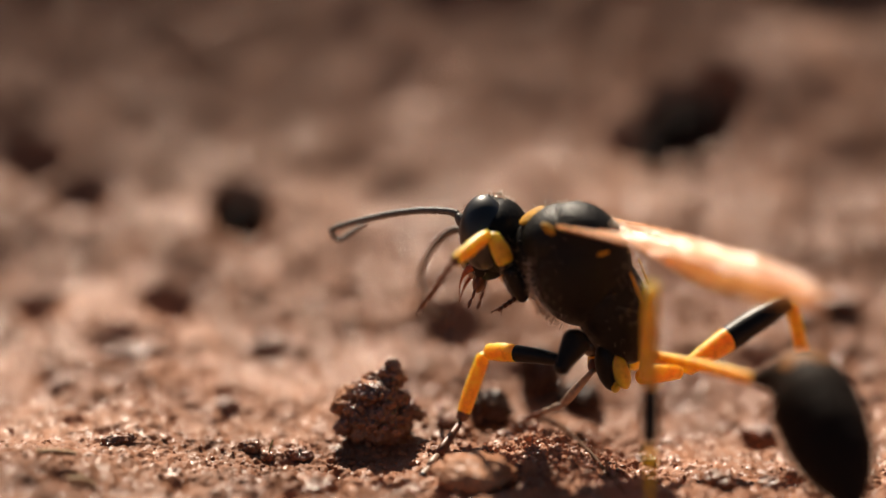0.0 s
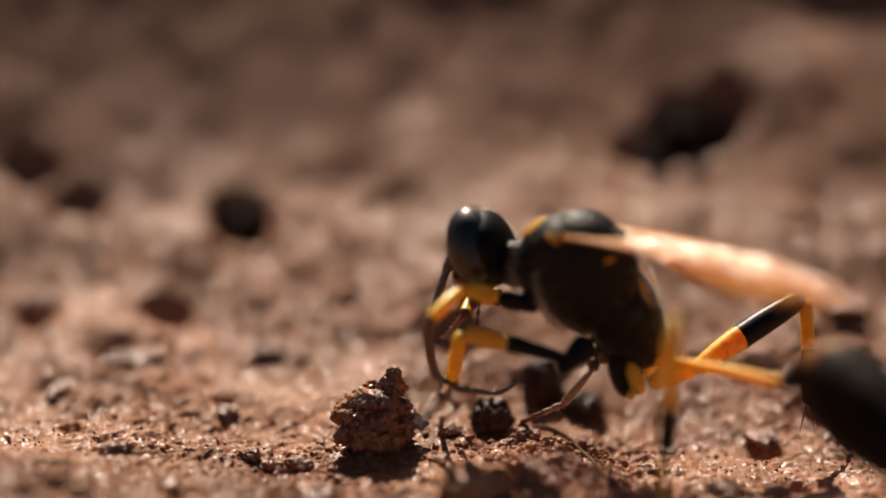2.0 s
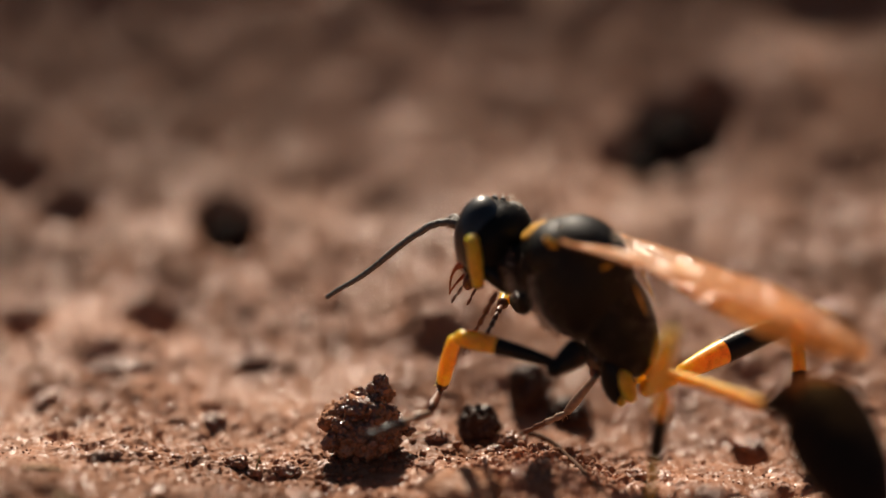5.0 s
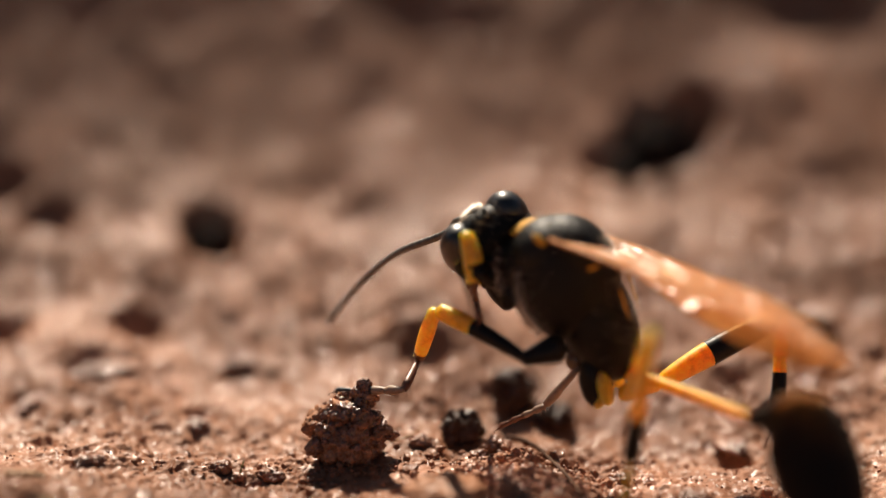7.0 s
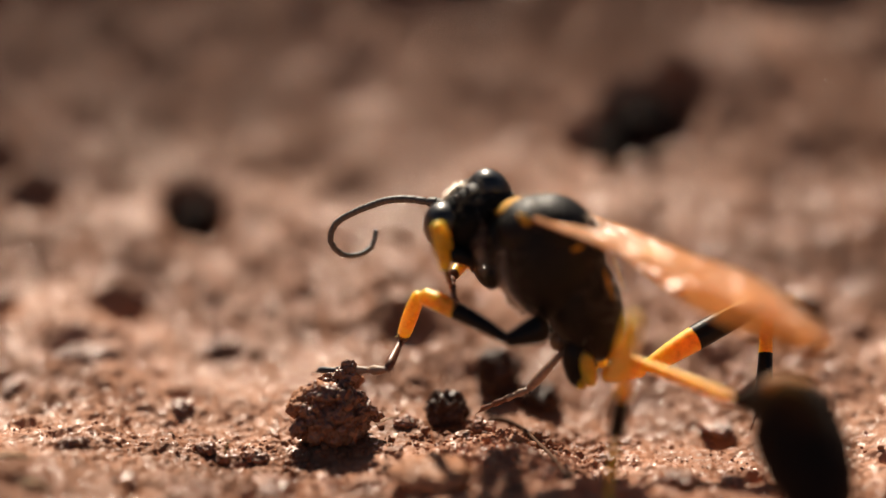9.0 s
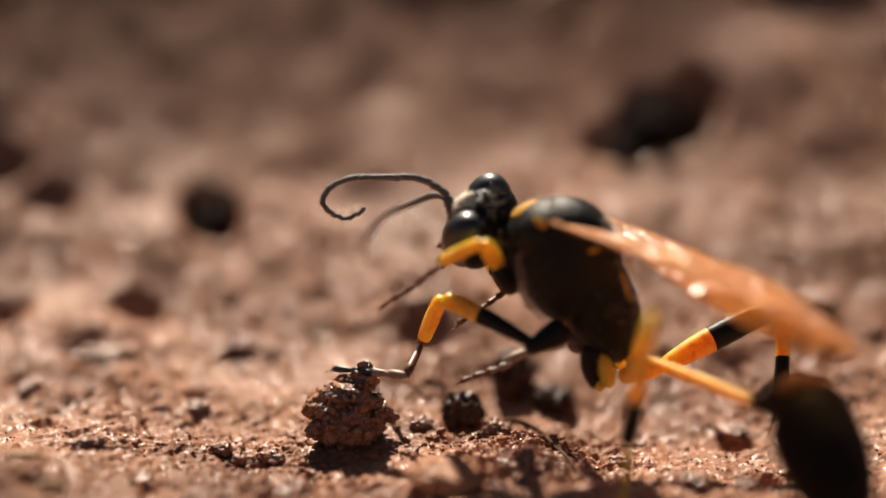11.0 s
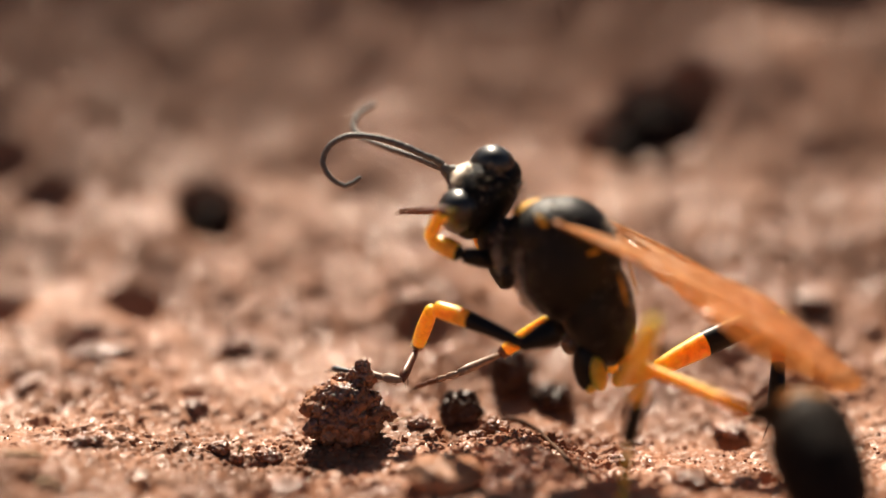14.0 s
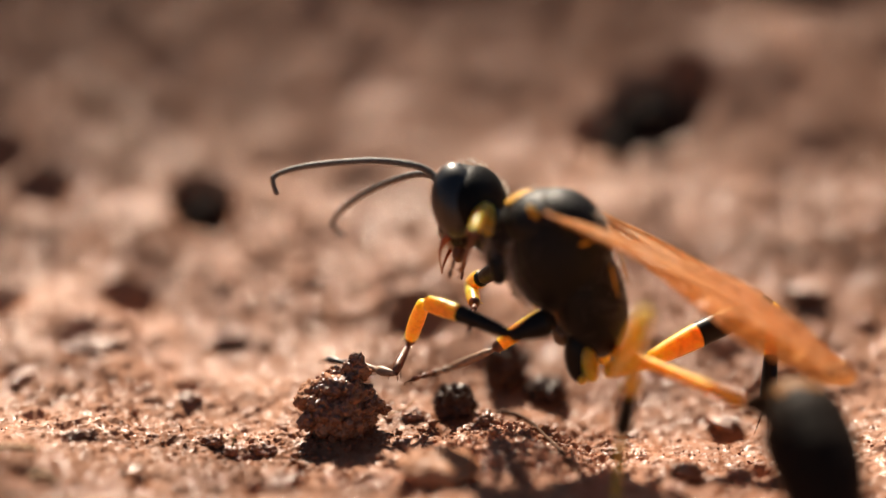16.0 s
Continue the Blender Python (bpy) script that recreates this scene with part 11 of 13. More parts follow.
    walk(near_antenna[19], [
        (0, mm(6.63, -0.71, 0.02, -55.1, -37.7, -146.6)), (0.25, mm(7.33, -0.8, -0.05, -42.2, -21.6, -75.7)),
        (0.5, mm(8.04, -0.94, -0.1, -7.8, 22.1, -11.9)), (0.75, mm(5.11, -3.37, -1.53, 0.2, 31.7, -54.4)),
        (1, mm(2.17, -5.81, -2.97, -14.4, 25.1, -98.4)), (1.5, mm(1.82, -6.46, -2.63, -6.9, 19.7, -94.5)),
        (1.75, mm(1.27, -3.57, -4.13, -40.3, 14.7, -131.1)), (2, mm(0.7, -0.69, -5.63, -91.2, 4.1, -166.1)),
        (2.17, mm(0.39, -2.33, -4.49, -61.4, 24.9, -142.5)), (2.25, mm(0.24, -3.13, -3.92, -23.5, 35.5, -102.6)),
        (2.33, mm(0.08, -3.93, -3.35, 9.2, 35.8, -64.4)), (2.5, mm(-0.21, -5.6, -2.16, 25.9, 37.6, -26.2)),
        (2.75, mm(1.65, -5.68, -2.09, 19.3, 29.7, -58.3)), (3, mm(3.52, -5.77, -2.03, 16.9, 16.1, -84.9)),
        (3.5, mm(3.45, -6.14, -1.54, 22.2, 11.1, -84.9)), (4, mm(8.11, -1.82, -0.88, 36.8, 16.3, -24.4)),
        (4.2, mm(7.63, -0.98, -2.39, 36.6, 24, -12.6)), (5.25, mm(4.47, 2.56, -3.31, 34.9, 50.4, 36.1)),
        (6.3, mm(1.32, 6.1, -4.24, 53.6, 42.4, 102.2)), (6.5, mm(3.27, 5.86, -4.47, 41.7, 40.4, 75.6)), (7, mm(4.03, 5.71, -4.09, 43.6, 44.7, 78.6)),
        (7.5, mm(5.22, 5.35, -3.46, 44.5, 47.1, 79.5)), (7.75, mm(4.56, 5.42, -3.18, -171.2, 77.3, -131.1)),
        (8, mm(3.9, 5.48, -2.93, -170.7, 32, -109.2)), (8.5, mm(3.53, 4.6, -2.37, 170, 18.1, -97.1)), (9, mm(3.04, 3.58, -2.22, 157.7, 4, -85.2)),
        (9.1, mm(3.36, 3.12, -1.46, 109.7, -9.7, -101.4)), (9.2, mm(3.67, 2.65, -0.71, 49.7, -22, -118.9)),
        (11.3, mm(5.08, 1.94, -0.72, 97.5, -1.2, -167.8)), (11.5, mm(5.03, 0.46, -3.82, -130.5, 21.9, -147.9)),
        (12, mm(4.11, 2.06, -4.14, -122.8, -2.4, -93.2)), (12.5, mm(4.15, 1.07, -3.55, -142.3, -13.7, -111.2)),
        (13, mm(4.98, 2.79, 0.08, 61.5, 3.3, -160.8)), (13.5, mm(4.44, 3.3, -0.11, 64.8, 1.3, -153.1)), (14, mm(4.9, 2.98, 0.02, 60, 4.3, -164.1)),
        (14.5, mm(5.12, 2.78, 0.11, 62, 3.1, -160.7)), (15, mm(4.07, 2.82, -2.73, -177.1, -45.1, -135)),
        (15.25, mm(5.8, 2.78, -0.99, -136.7, 69.4, 158.1)), (15.5, mm(6.65, 3.38, -2.57, 178.8, 68.3, 175.4)),
        (16, mm(6.81, 3.15, 1.82, 24.8, 30.5, 21.2))])
    walk(near_antenna[20], [
        (0, mm(6.39, -0.87, 0.25, -58, -32.2, -141.6)), (0.25, mm(7.37, -0.94, 0.01, -43.8, -11.9, -71.1)),
        (0.5, mm(8.35, -1, -0.23, -7.8, 21.9, -11.8)), (0.75, mm(5.24, -3.55, -1.67, 0.3, 31.3, -54.2)),
        (1, mm(2.13, -6.11, -3.11, -14.3, 25.7, -98.3)), (1.5, mm(1.79, -6.78, -2.74, -6.8, 20.1, -94.1)),
        (1.75, mm(1.09, -3.77, -4.2, -41.4, -0.7, -131.5)), (2, mm(0.38, -0.77, -5.65, -89.8, -20.8, -169.8)),
        (2.17, mm(0.27, -2.42, -4.56, -115.4, -57.7, -110.7)), (2.25, mm(0.21, -3.24, -4.01, 116.7, -51.6, -56.9)),
        (2.33, mm(0.15, -4.07, -3.46, 42.8, -29.9, -28.2)), (2.5, mm(0.03, -5.72, -2.36, 39.6, 18.6, 0.4)),
        (2.75, mm(1.79, -5.91, -2.24, 26.4, 22.4, -42.6)), (3, mm(3.55, -6.1, -2.12, 17, 15.7, -84.6)),
        (3.5, mm(3.48, -6.47, -1.61, 22.2, 10.7, -84.9)), (4, mm(8.41, -1.95, -0.98, 36.8, 17.2, -24.6)),
        (4.2, mm(7.93, -1.05, -2.53, 36.5, 23.9, -12.9)), (5.25, mm(4.6, 2.65, -3.5, 34, 51.7, 35)), (6.3, mm(1.27, 6.35, -4.47, 55.1, 43.6, 104.4)),
        (6.5, mm(3.33, 6.11, -4.69, 41.1, 40.8, 74.6)), (7, mm(4.08, 5.94, -4.32, 44.4, 45.1, 79.7)), (7.5, mm(5.26, 5.57, -3.7, 60.2, 59.5, 98.3)),
        (7.75, mm(4.53, 5.38, -3.41, -147.7, 70.3, -106.9)), (8, mm(3.8, 5.19, -3.12, -162.7, 23.2, -93.7)),
        (8.5, mm(3.49, 4.28, -2.48, 174.3, 10.8, -83.6)), (9, mm(3.07, 3.25, -2.24, 160.9, -8.4, -57)),
        (9.1, mm(3.3, 2.81, -1.41, 102, -20.3, -74.7)), (9.2, mm(3.52, 2.37, -0.58, 37.6, -29.8, -95.4)),
        (11.3, mm(4.76, 1.87, -0.71, 83.2, -23.7, -134.6)), (11.5, mm(4.76, 0.29, -3.95, -126.8, 7.1, -130.4)),
        (12, mm(4.09, 1.71, -4.13, -123.2, -3.6, -88.7)), (12.5, mm(4.03, 0.75, -3.47, -147.5, -17.9, -94.8)),
        (13, mm(4.66, 2.68, 0.06, 55.5, -5.3, -127.7)), (13.5, mm(4.15, 3.15, -0.12, 49.3, -10.2, -105.9)),
        (14, mm(4.58, 2.89, 0, 50.4, -6.5, -122.7)), (14.5, mm(4.8, 2.67, 0.09, 51.2, -7.5, -118.6)), (15, mm(3.9, 2.64, -2.47, 176, -53.7, -125.3)),
        (15.25, mm(5.21, 3.02, -2.67, -104.3, 14.8, -156.9)), (15.5, mm(6.52, 3.39, -2.87, -150.4, 19.4, -160.5)),
        (16, mm(7.06, 3.25, 1.66, -64.6, 84.5, -91.8))])
    walk(near_antenna[21], [
        (0, mm(6.15, -1.06, 0.45, -58.1, -32.2, -141.4)), (0.25, mm(7.48, -1.26, 0.08, -43.9, -11.8, -70.9)),
        (0.5, mm(8.68, -1.07, -0.37, -7.8, 22.1, -11.8)), (0.75, mm(5.42, -3.8, -1.86, 0.3, 31.3, -54.2)),
        (1, mm(2.08, -6.44, -3.27, -14.3, 25.9, -98.3)), (1.5, mm(1.77, -7.12, -2.87, -6.7, 20.3, -94)),
        (1.75, mm(0.85, -4.04, -4.2, -41.5, -5.1, -131.7)), (2, mm(0.05, -0.83, -5.52, -89.1, -29.2, -171.2)),
        (2.17, mm(0.21, -2.58, -4.29, -124.6, -65.3, -100.4)), (2.25, mm(0.32, -3.41, -3.76, 108.9, -57.3, -47.6)),
        (2.33, mm(0.4, -4.2, -3.3, 39.2, -37.6, -21.5)), (2.5, mm(0.37, -5.72, -2.47, 41.7, 11.4, 8.2)),
        (2.75, mm(2.04, -6.14, -2.38, 28.3, 19.8, -37.3)), (3, mm(3.58, -6.45, -2.22, 17, 15.7, -84.6)),
        (3.5, mm(3.51, -6.83, -1.68, 22.2, 10.7, -84.9)), (4, mm(8.73, -2.1, -1.09, 36.7, 17.5, -24.7)),
        (4.2, mm(8.26, -1.13, -2.68, 36.5, 23.7, -12.9)), (5.25, mm(4.78, 2.78, -3.78, 33.9, 52, 34.8)),
        (6.3, mm(1.2, 6.61, -4.72, 55.8, 44.1, 105.3)), (6.5, mm(3.4, 6.38, -4.93, 41, 40.9, 74.4)), (7, mm(4.13, 6.19, -4.58, 44.8, 45.3, 80.2)),
        (7.5, mm(5.23, 5.75, -4.01, 69.2, 62.9, 108.5)), (7.75, mm(4.5, 5.27, -3.74, -144.3, 67, -103.4)),
        (8, mm(3.78, 4.86, -3.26, -160.7, 18, -88.4)), (8.5, mm(3.53, 3.92, -2.55, 175.3, 7.1, -78.4)),
        (9, mm(3.26, 2.95, -2.19, 159.6, -12.6, -47.3)), (9.1, mm(3.38, 2.49, -1.29, 98.4, -23.1, -65.3)),
        (9.2, mm(3.49, 2.06, -0.4, 32.3, -31.6, -85.5)), (11.3, mm(4.53, 1.64, -0.57, 77.2, -29.4, -122.6)),
        (11.5, mm(4.53, 0.02, -3.99, -126.5, 0.9, -124.4)), (12, mm(4.1, 1.34, -4.11, -123.4, -4.9, -85.7)),
        (12.5, mm(4, 0.41, -3.36, -149.9, -19.9, -87.7)), (13, mm(4.44, 2.4, 0.09, 53.7, -7.9, -116.5)),
        (13.5, mm(4.06, 2.82, -0.06, 45.8, -12.5, -92.2)), (14, mm(4.39, 2.6, 0.04, 47.9, -9.4, -110)),
        (14.5, mm(4.63, 2.37, 0.14, 48.5, -10.2, -105.7)), (15, mm(3.77, 2.47, -2.18, 170.8, -57.7, -119)),
        (15.25, mm(4.89, 2.88, -2.76, -115.3, -51.3, -131.7)), (15.5, mm(6.22, 3.29, -2.99, -149, 5.7, -157.8)),
        (16, mm(7.06, 3.22, 1.33, -111.5, 72.3, -140.4))])
    walk(far_antenna[11], [
        (0, mm(4.08, -3.28, -1.08, -10.7, 34.3, -62.8)), (0.5, mm(4.69, -0.93, -2.19, -17.8, 54.6, -21.2)),
        (0.75, mm(4.26, -2.08, -1.96, -21.5, 48.1, -46.7)), (1, mm(3.82, -3.23, -1.73, -19.6, 37.3, -65.1)),
        (1.5, mm(2.22, -4.09, -2.26, -24.9, 32, -82.4)), (2, mm(3.45, -3.12, -2.62, -20.5, 44.2, -67)),
        (2.5, mm(1.21, -4.15, -0.49, -15.7, 17.7, -92.8)), (2.75, mm(0.22, -4.18, -0.4, -29.3, 13.6, -106)),
        (3, mm(-0.77, -4.21, -0.31, -40.4, 9, -118.5)), (3.25, mm(1.35, -4.04, -0.66, -24.5, 11.1, -100)),
        (3.5, mm(3.46, -3.88, -1.01, -18.5, 12.1, -81.1)), (4, mm(4.12, -3.51, 1.52, -5.4, -13.3, -49.3)),
        (4.2, mm(4.04, -3.39, 1.88, -5.3, -13.9, -49.5)), (5.25, mm(2.86, -0.65, -0.67, -59.3, 48.8, -57)),
        (6.3, mm(1.68, 2.09, -3.22, 65.6, 68.1, 144.7)), (6.5, mm(-0.63, 2.5, -2.86, 41.1, 43.5, 133)), (7, mm(2.14, 0.83, -3.77, 61.4, 83.1, 129.6)),
        (7.5, mm(1.96, 1.05, -3.9, 20, 75.6, 87.4)), (8, mm(1.75, 0.76, -4.11, 37.1, 83.2, 102.5)), (8.5, mm(4.39, -2.42, -2.16, -74.1, 35, -49.7)),
        (9, mm(3.39, -2.04, -3.43, -79, 58, -45)), (9.2, mm(1.79, -3.51, -3.11, -111.8, 51.3, -91.8)),
        (11.3, mm(3.71, -1.57, -3.37, -58.4, 59.7, -15.8)), (11.5, mm(3.43, -1.59, -3.62, -63.5, 59.1, -23.1)),
        (12, mm(3.03, -0.55, -4, -46.4, 62.2, -4)), (12.5, mm(3.18, -1.9, -3.64, -74.7, 55, -34.9)), (13, mm(4.7, -0.87, -2.53, -50.1, 33.1, -13.3)),
        (13.5, mm(4.49, -0.34, -2.63, -44.9, 34.3, -5.2)), (14, mm(4.71, -0.02, -2.64, -40.6, 35.3, 1.4)),
        (14.5, mm(4.83, 0.22, -2.33, -35.2, 30.9, 7.3)), (14.75, mm(4.68, -0.37, -2.78, -48.3, 40.9, -2)),
        (15, mm(4.53, -0.95, -3.23, -62.8, 49.8, -14.5)), (15.5, mm(5.01, -0.99, -2.11, -64.2, 43.3, -12.1)),
        (16, mm(4.7, -1.71, 1.35, -51.2, 14.3, -16.4))])
    walk(far_antenna[12], [
        (0, mm(4.23, -3.56, -1.3, -14.7, 35.6, -70)), (0.5, mm(4.9, -1.01, -2.51, -20.1, 56.4, -24.1)),
        (0.75, mm(4.43, -2.26, -2.24, -23.5, 49, -49.4)), (1, mm(3.95, -3.51, -1.96, -20.7, 37.5, -66.9)),
        (1.5, mm(2.26, -4.41, -2.46, -25.2, 32.4, -82.9)), (2, mm(3.56, -3.38, -2.89, -23.8, 44.2, -71.8)),
        (2.5, mm(1.19, -4.52, -0.61, -14.7, 20.6, -89.5)), (2.75, mm(0.12, -4.54, -0.49, -28.8, 15.6, -103.9)),
        (3, mm(-0.95, -4.55, -0.37, -40.3, 9.7, -117.7)), (3.25, mm(1.28, -4.4, -0.73, -24.6, 10.4, -100.4)),
        (3.5, mm(3.52, -4.25, -1.09, -19, 10.2, -83.3)), (4, mm(4.37, -3.8, 1.61, -5.3, -11.2, -50)),
        (4.2, mm(4.28, -3.67, 1.97, -5.4, -14.4, -48.8)), (5.25, mm(2.92, -0.75, -0.81, -66.7, 44.5, -67.5)),
        (6.3, mm(1.56, 2.17, -3.58, 88.2, 68.8, 168.9)), (6.5, mm(-0.82, 2.71, -3.13, 41.6, 44.2, 133.7)),
        (7, mm(2.11, 0.87, -4.16, 70.5, 83, 138.8)), (7.5, mm(1.96, 1.15, -4.28, 15.4, 73.6, 82.7)), (8, mm(1.74, 0.81, -4.5, 36.9, 83, 102.4)),
        (8.5, mm(4.59, -2.66, -2.38, -75.4, 35.7, -52)), (9, mm(3.54, -2.19, -3.76, -78.2, 59.9, -44.1)),
        (9.2, mm(1.78, -3.75, -3.41, -112, 52.5, -92.1)), (11.3, mm(3.9, -1.62, -3.7, -57.3, 59.8, -14.5)),
        (11.5, mm(3.61, -1.67, -3.95, -65.4, 60.3, -25.2)), (12, mm(3.21, -0.56, -4.34, -44.9, 63.7, -2.3)),
        (12.5, mm(3.36, -2.03, -3.96, -74.1, 56.9, -34.2)), (13, mm(5.02, -0.95, -2.74, -50.1, 32.4, -13.3)),
        (13.5, mm(4.81, -0.37, -2.85, -44.5, 33.8, -4.4)), (14, mm(5.02, -0.01, -2.86, -40.1, 34.5, 2.1)),
        (14.5, mm(5.16, 0.26, -2.53, -35.2, 32.1, 7.2)), (14.75, mm(4.97, -0.38, -3.03, -48.3, 42.6, -2.1)),
        (15, mm(4.77, -1.02, -3.52, -63.3, 52.2, -15)), (15.5, mm(5.28, -1.05, -2.38, -65.5, 46.2, -13.9)),
        (16, mm(5.06, -1.82, 1.25, -51.4, 15.1, -17.2))])
    walk(far_antenna[13], [
        (0, mm(4.34, -3.86, -1.53, -18.5, 35.7, -76.6)), (0.5, mm(5.09, -1.1, -2.83, -24.5, 59.2, -29.3)),
        (0.75, mm(4.58, -2.44, -2.51, -26, 50, -52.8)), (1, mm(4.07, -3.79, -2.19, -21.2, 37.8, -67.7)),
        (1.5, mm(2.3, -4.73, -2.67, -25.1, 32.5, -82.8)), (2, mm(3.65, -3.64, -3.16, -26.7, 44.6, -76.1)),
        (2.5, mm(1.19, -4.88, -0.74, -13.9, 22.4, -87.2)), (2.75, mm(0.03, -4.88, -0.59, -28.6, 16.1, -103.1)),
        (3, mm(-1.12, -4.88, -0.43, -40.3, 8.5, -118.2)), (3.25, mm(1.22, -4.76, -0.8, -24.7, 9.4, -101.3)),
        (3.5, mm(3.56, -4.63, -1.16, -19.2, 9.4, -84.5)), (4, mm(4.61, -4.08, 1.68, -5.1, -10.2, -50.9)),
        (4.2, mm(4.53, -3.95, 2.07, -5.5, -14.3, -48.8)), (5.25, mm(2.97, -0.88, -0.94, -70.1, 38, -72.8)),
        (6.3, mm(1.42, 2.2, -3.94, 111.9, 67.1, -165.5)), (6.5, mm(-1.01, 2.91, -3.4, 43.4, 45, 136.3)), (7, mm(2.08, 0.9, -4.54, 71.7, 83, 140)),
        (7.5, mm(1.97, 1.26, -4.65, 14.5, 72.5, 81.8)), (8, mm(1.73, 0.86, -4.88, 37.2, 83, 102.7)), (8.5, mm(4.78, -2.91, -2.6, -76.6, 36.8, -53.9)),
        (9, mm(3.68, -2.32, -4.09, -77.9, 61, -43.8)), (9.2, mm(1.77, -3.98, -3.72, -112.6, 53.4, -92.9)),
        (11.3, mm(4.09, -1.67, -4.03, -56.4, 61.5, -13.5)), (11.5, mm(3.78, -1.75, -4.29, -65.3, 61.2, -25.2)),
        (12, mm(3.38, -0.57, -4.69, -43.9, 65.2, -1.1)), (12.5, mm(3.53, -2.15, -4.28, -74, 57.8, -34)),
        (13, mm(5.34, -1.02, -2.95, -50.2, 32.3, -13.5)), (13.5, mm(5.13, -0.39, -3.06, -46.6, 33.2, -8.3)),
        (14, mm(5.34, 0, -3.08, -41.5, 34.1, -0.3)), (14.5, mm(5.48, 0.3, -2.73, -36.3, 31.6, 5.3)),
        (14.75, mm(5.24, -0.39, -3.28, -49.1, 43.2, -3.3)), (15, mm(5, -1.08, -3.82, -63.8, 53.8, -15.7)),
        (15.5, mm(5.54, -1.11, -2.66, -66.1, 47.8, -14.7)), (16, mm(5.42, -1.93, 1.15, -51.6, 16.8, -17.7))])
    walk(far_antenna[14], [
        (0, mm(4.41, -4.16, -1.75, -23, 35, -84.5)), (0.5, mm(5.26, -1.19, -3.15, -27.7, 61.4, -33)),
        (0.75, mm(4.72, -2.62, -2.78, -27.1, 51, -54.2)), (1, mm(4.18, -4.06, -2.42, -20.8, 38, -67.1)),
        (1.5, mm(2.34, -5.05, -2.87, -24.5, 32.3, -81.7)), (2, mm(3.71, -3.9, -3.42, -29.5, 45.5, -80)),
        (2.5, mm(1.21, -5.23, -0.89, -13.7, 22.5, -86.9)), (2.75, mm(-0.05, -5.22, -0.69, -29.5, 15.8, -106.6)),
        (3, mm(-1.3, -5.21, -0.49, -41, 8.8, -123.1)), (3.25, mm(1.15, -5.11, -0.86, -25.3, 9.7, -105.4)), (3.5, mm(3.6, -5, -1.22, -19.2, 9.6, -85)),
        (4, mm(4.84, -4.37, 1.75, -4.9, -10.6, -51.8)), (4.2, mm(4.77, -4.23, 2.16, -5.5, -13.9, -48.8)),
        (5.25, mm(3.02, -1.03, -1.07, -71.3, 29.2, -74.7)), (6.3, mm(1.28, 2.16, -4.29, 137.4, 59.7, -137.3)),
        (6.5, mm(-1.2, 3.09, -3.66, 47.1, 46, 141.5)), (7, mm(2.04, 0.93, -4.91, 65.6, 83.3, 133.8)), (7.5, mm(1.99, 1.37, -5.01, 16.7, 71.9, 84)),
        (8, mm(1.72, 0.9, -5.25, 38.6, 83.6, 104)), (8.5, mm(4.96, -3.15, -2.83, -77.6, 38.5, -55.5)), (9, mm(3.81, -2.45, -4.42, -78, 61.3, -43.9)),
        (9.2, mm(1.76, -4.21, -4.02, -113.3, 54.1, -93.7)), (11.3, mm(4.26, -1.71, -4.36, -55.2, 64.8, -12.1)),
        (11.5, mm(3.95, -1.83, -4.62, -63.5, 61.9, -23.1)), (12, mm(3.54, -0.57, -5.03, -43.1, 67, -0.2)),
        (12.5, mm(3.7, -2.26, -4.6, -74.5, 57.7, -34.5)), (13, mm(5.65, -1.1, -3.15, -50.4, 32.8, -13.8)),
        (13.5, mm(5.44, -0.44, -3.27, -49.5, 30.5, -14)), (14, mm(5.65, 0, -3.29, -42.6, 33, -2.3)), (14.5, mm(5.8, 0.33, -2.93, -37.1, 29.3, 3.6)),
        (14.75, mm(5.51, -0.4, -3.53, -49.8, 42.6, -4.4)), (15, mm(5.21, -1.14, -4.12, -64.5, 55, -16.6)),
        (15.5, mm(5.79, -1.17, -2.94, -66.1, 48.4, -14.7)), (16, mm(5.76, -2.04, 1.04, -51.5, 18.8, -17.5))])
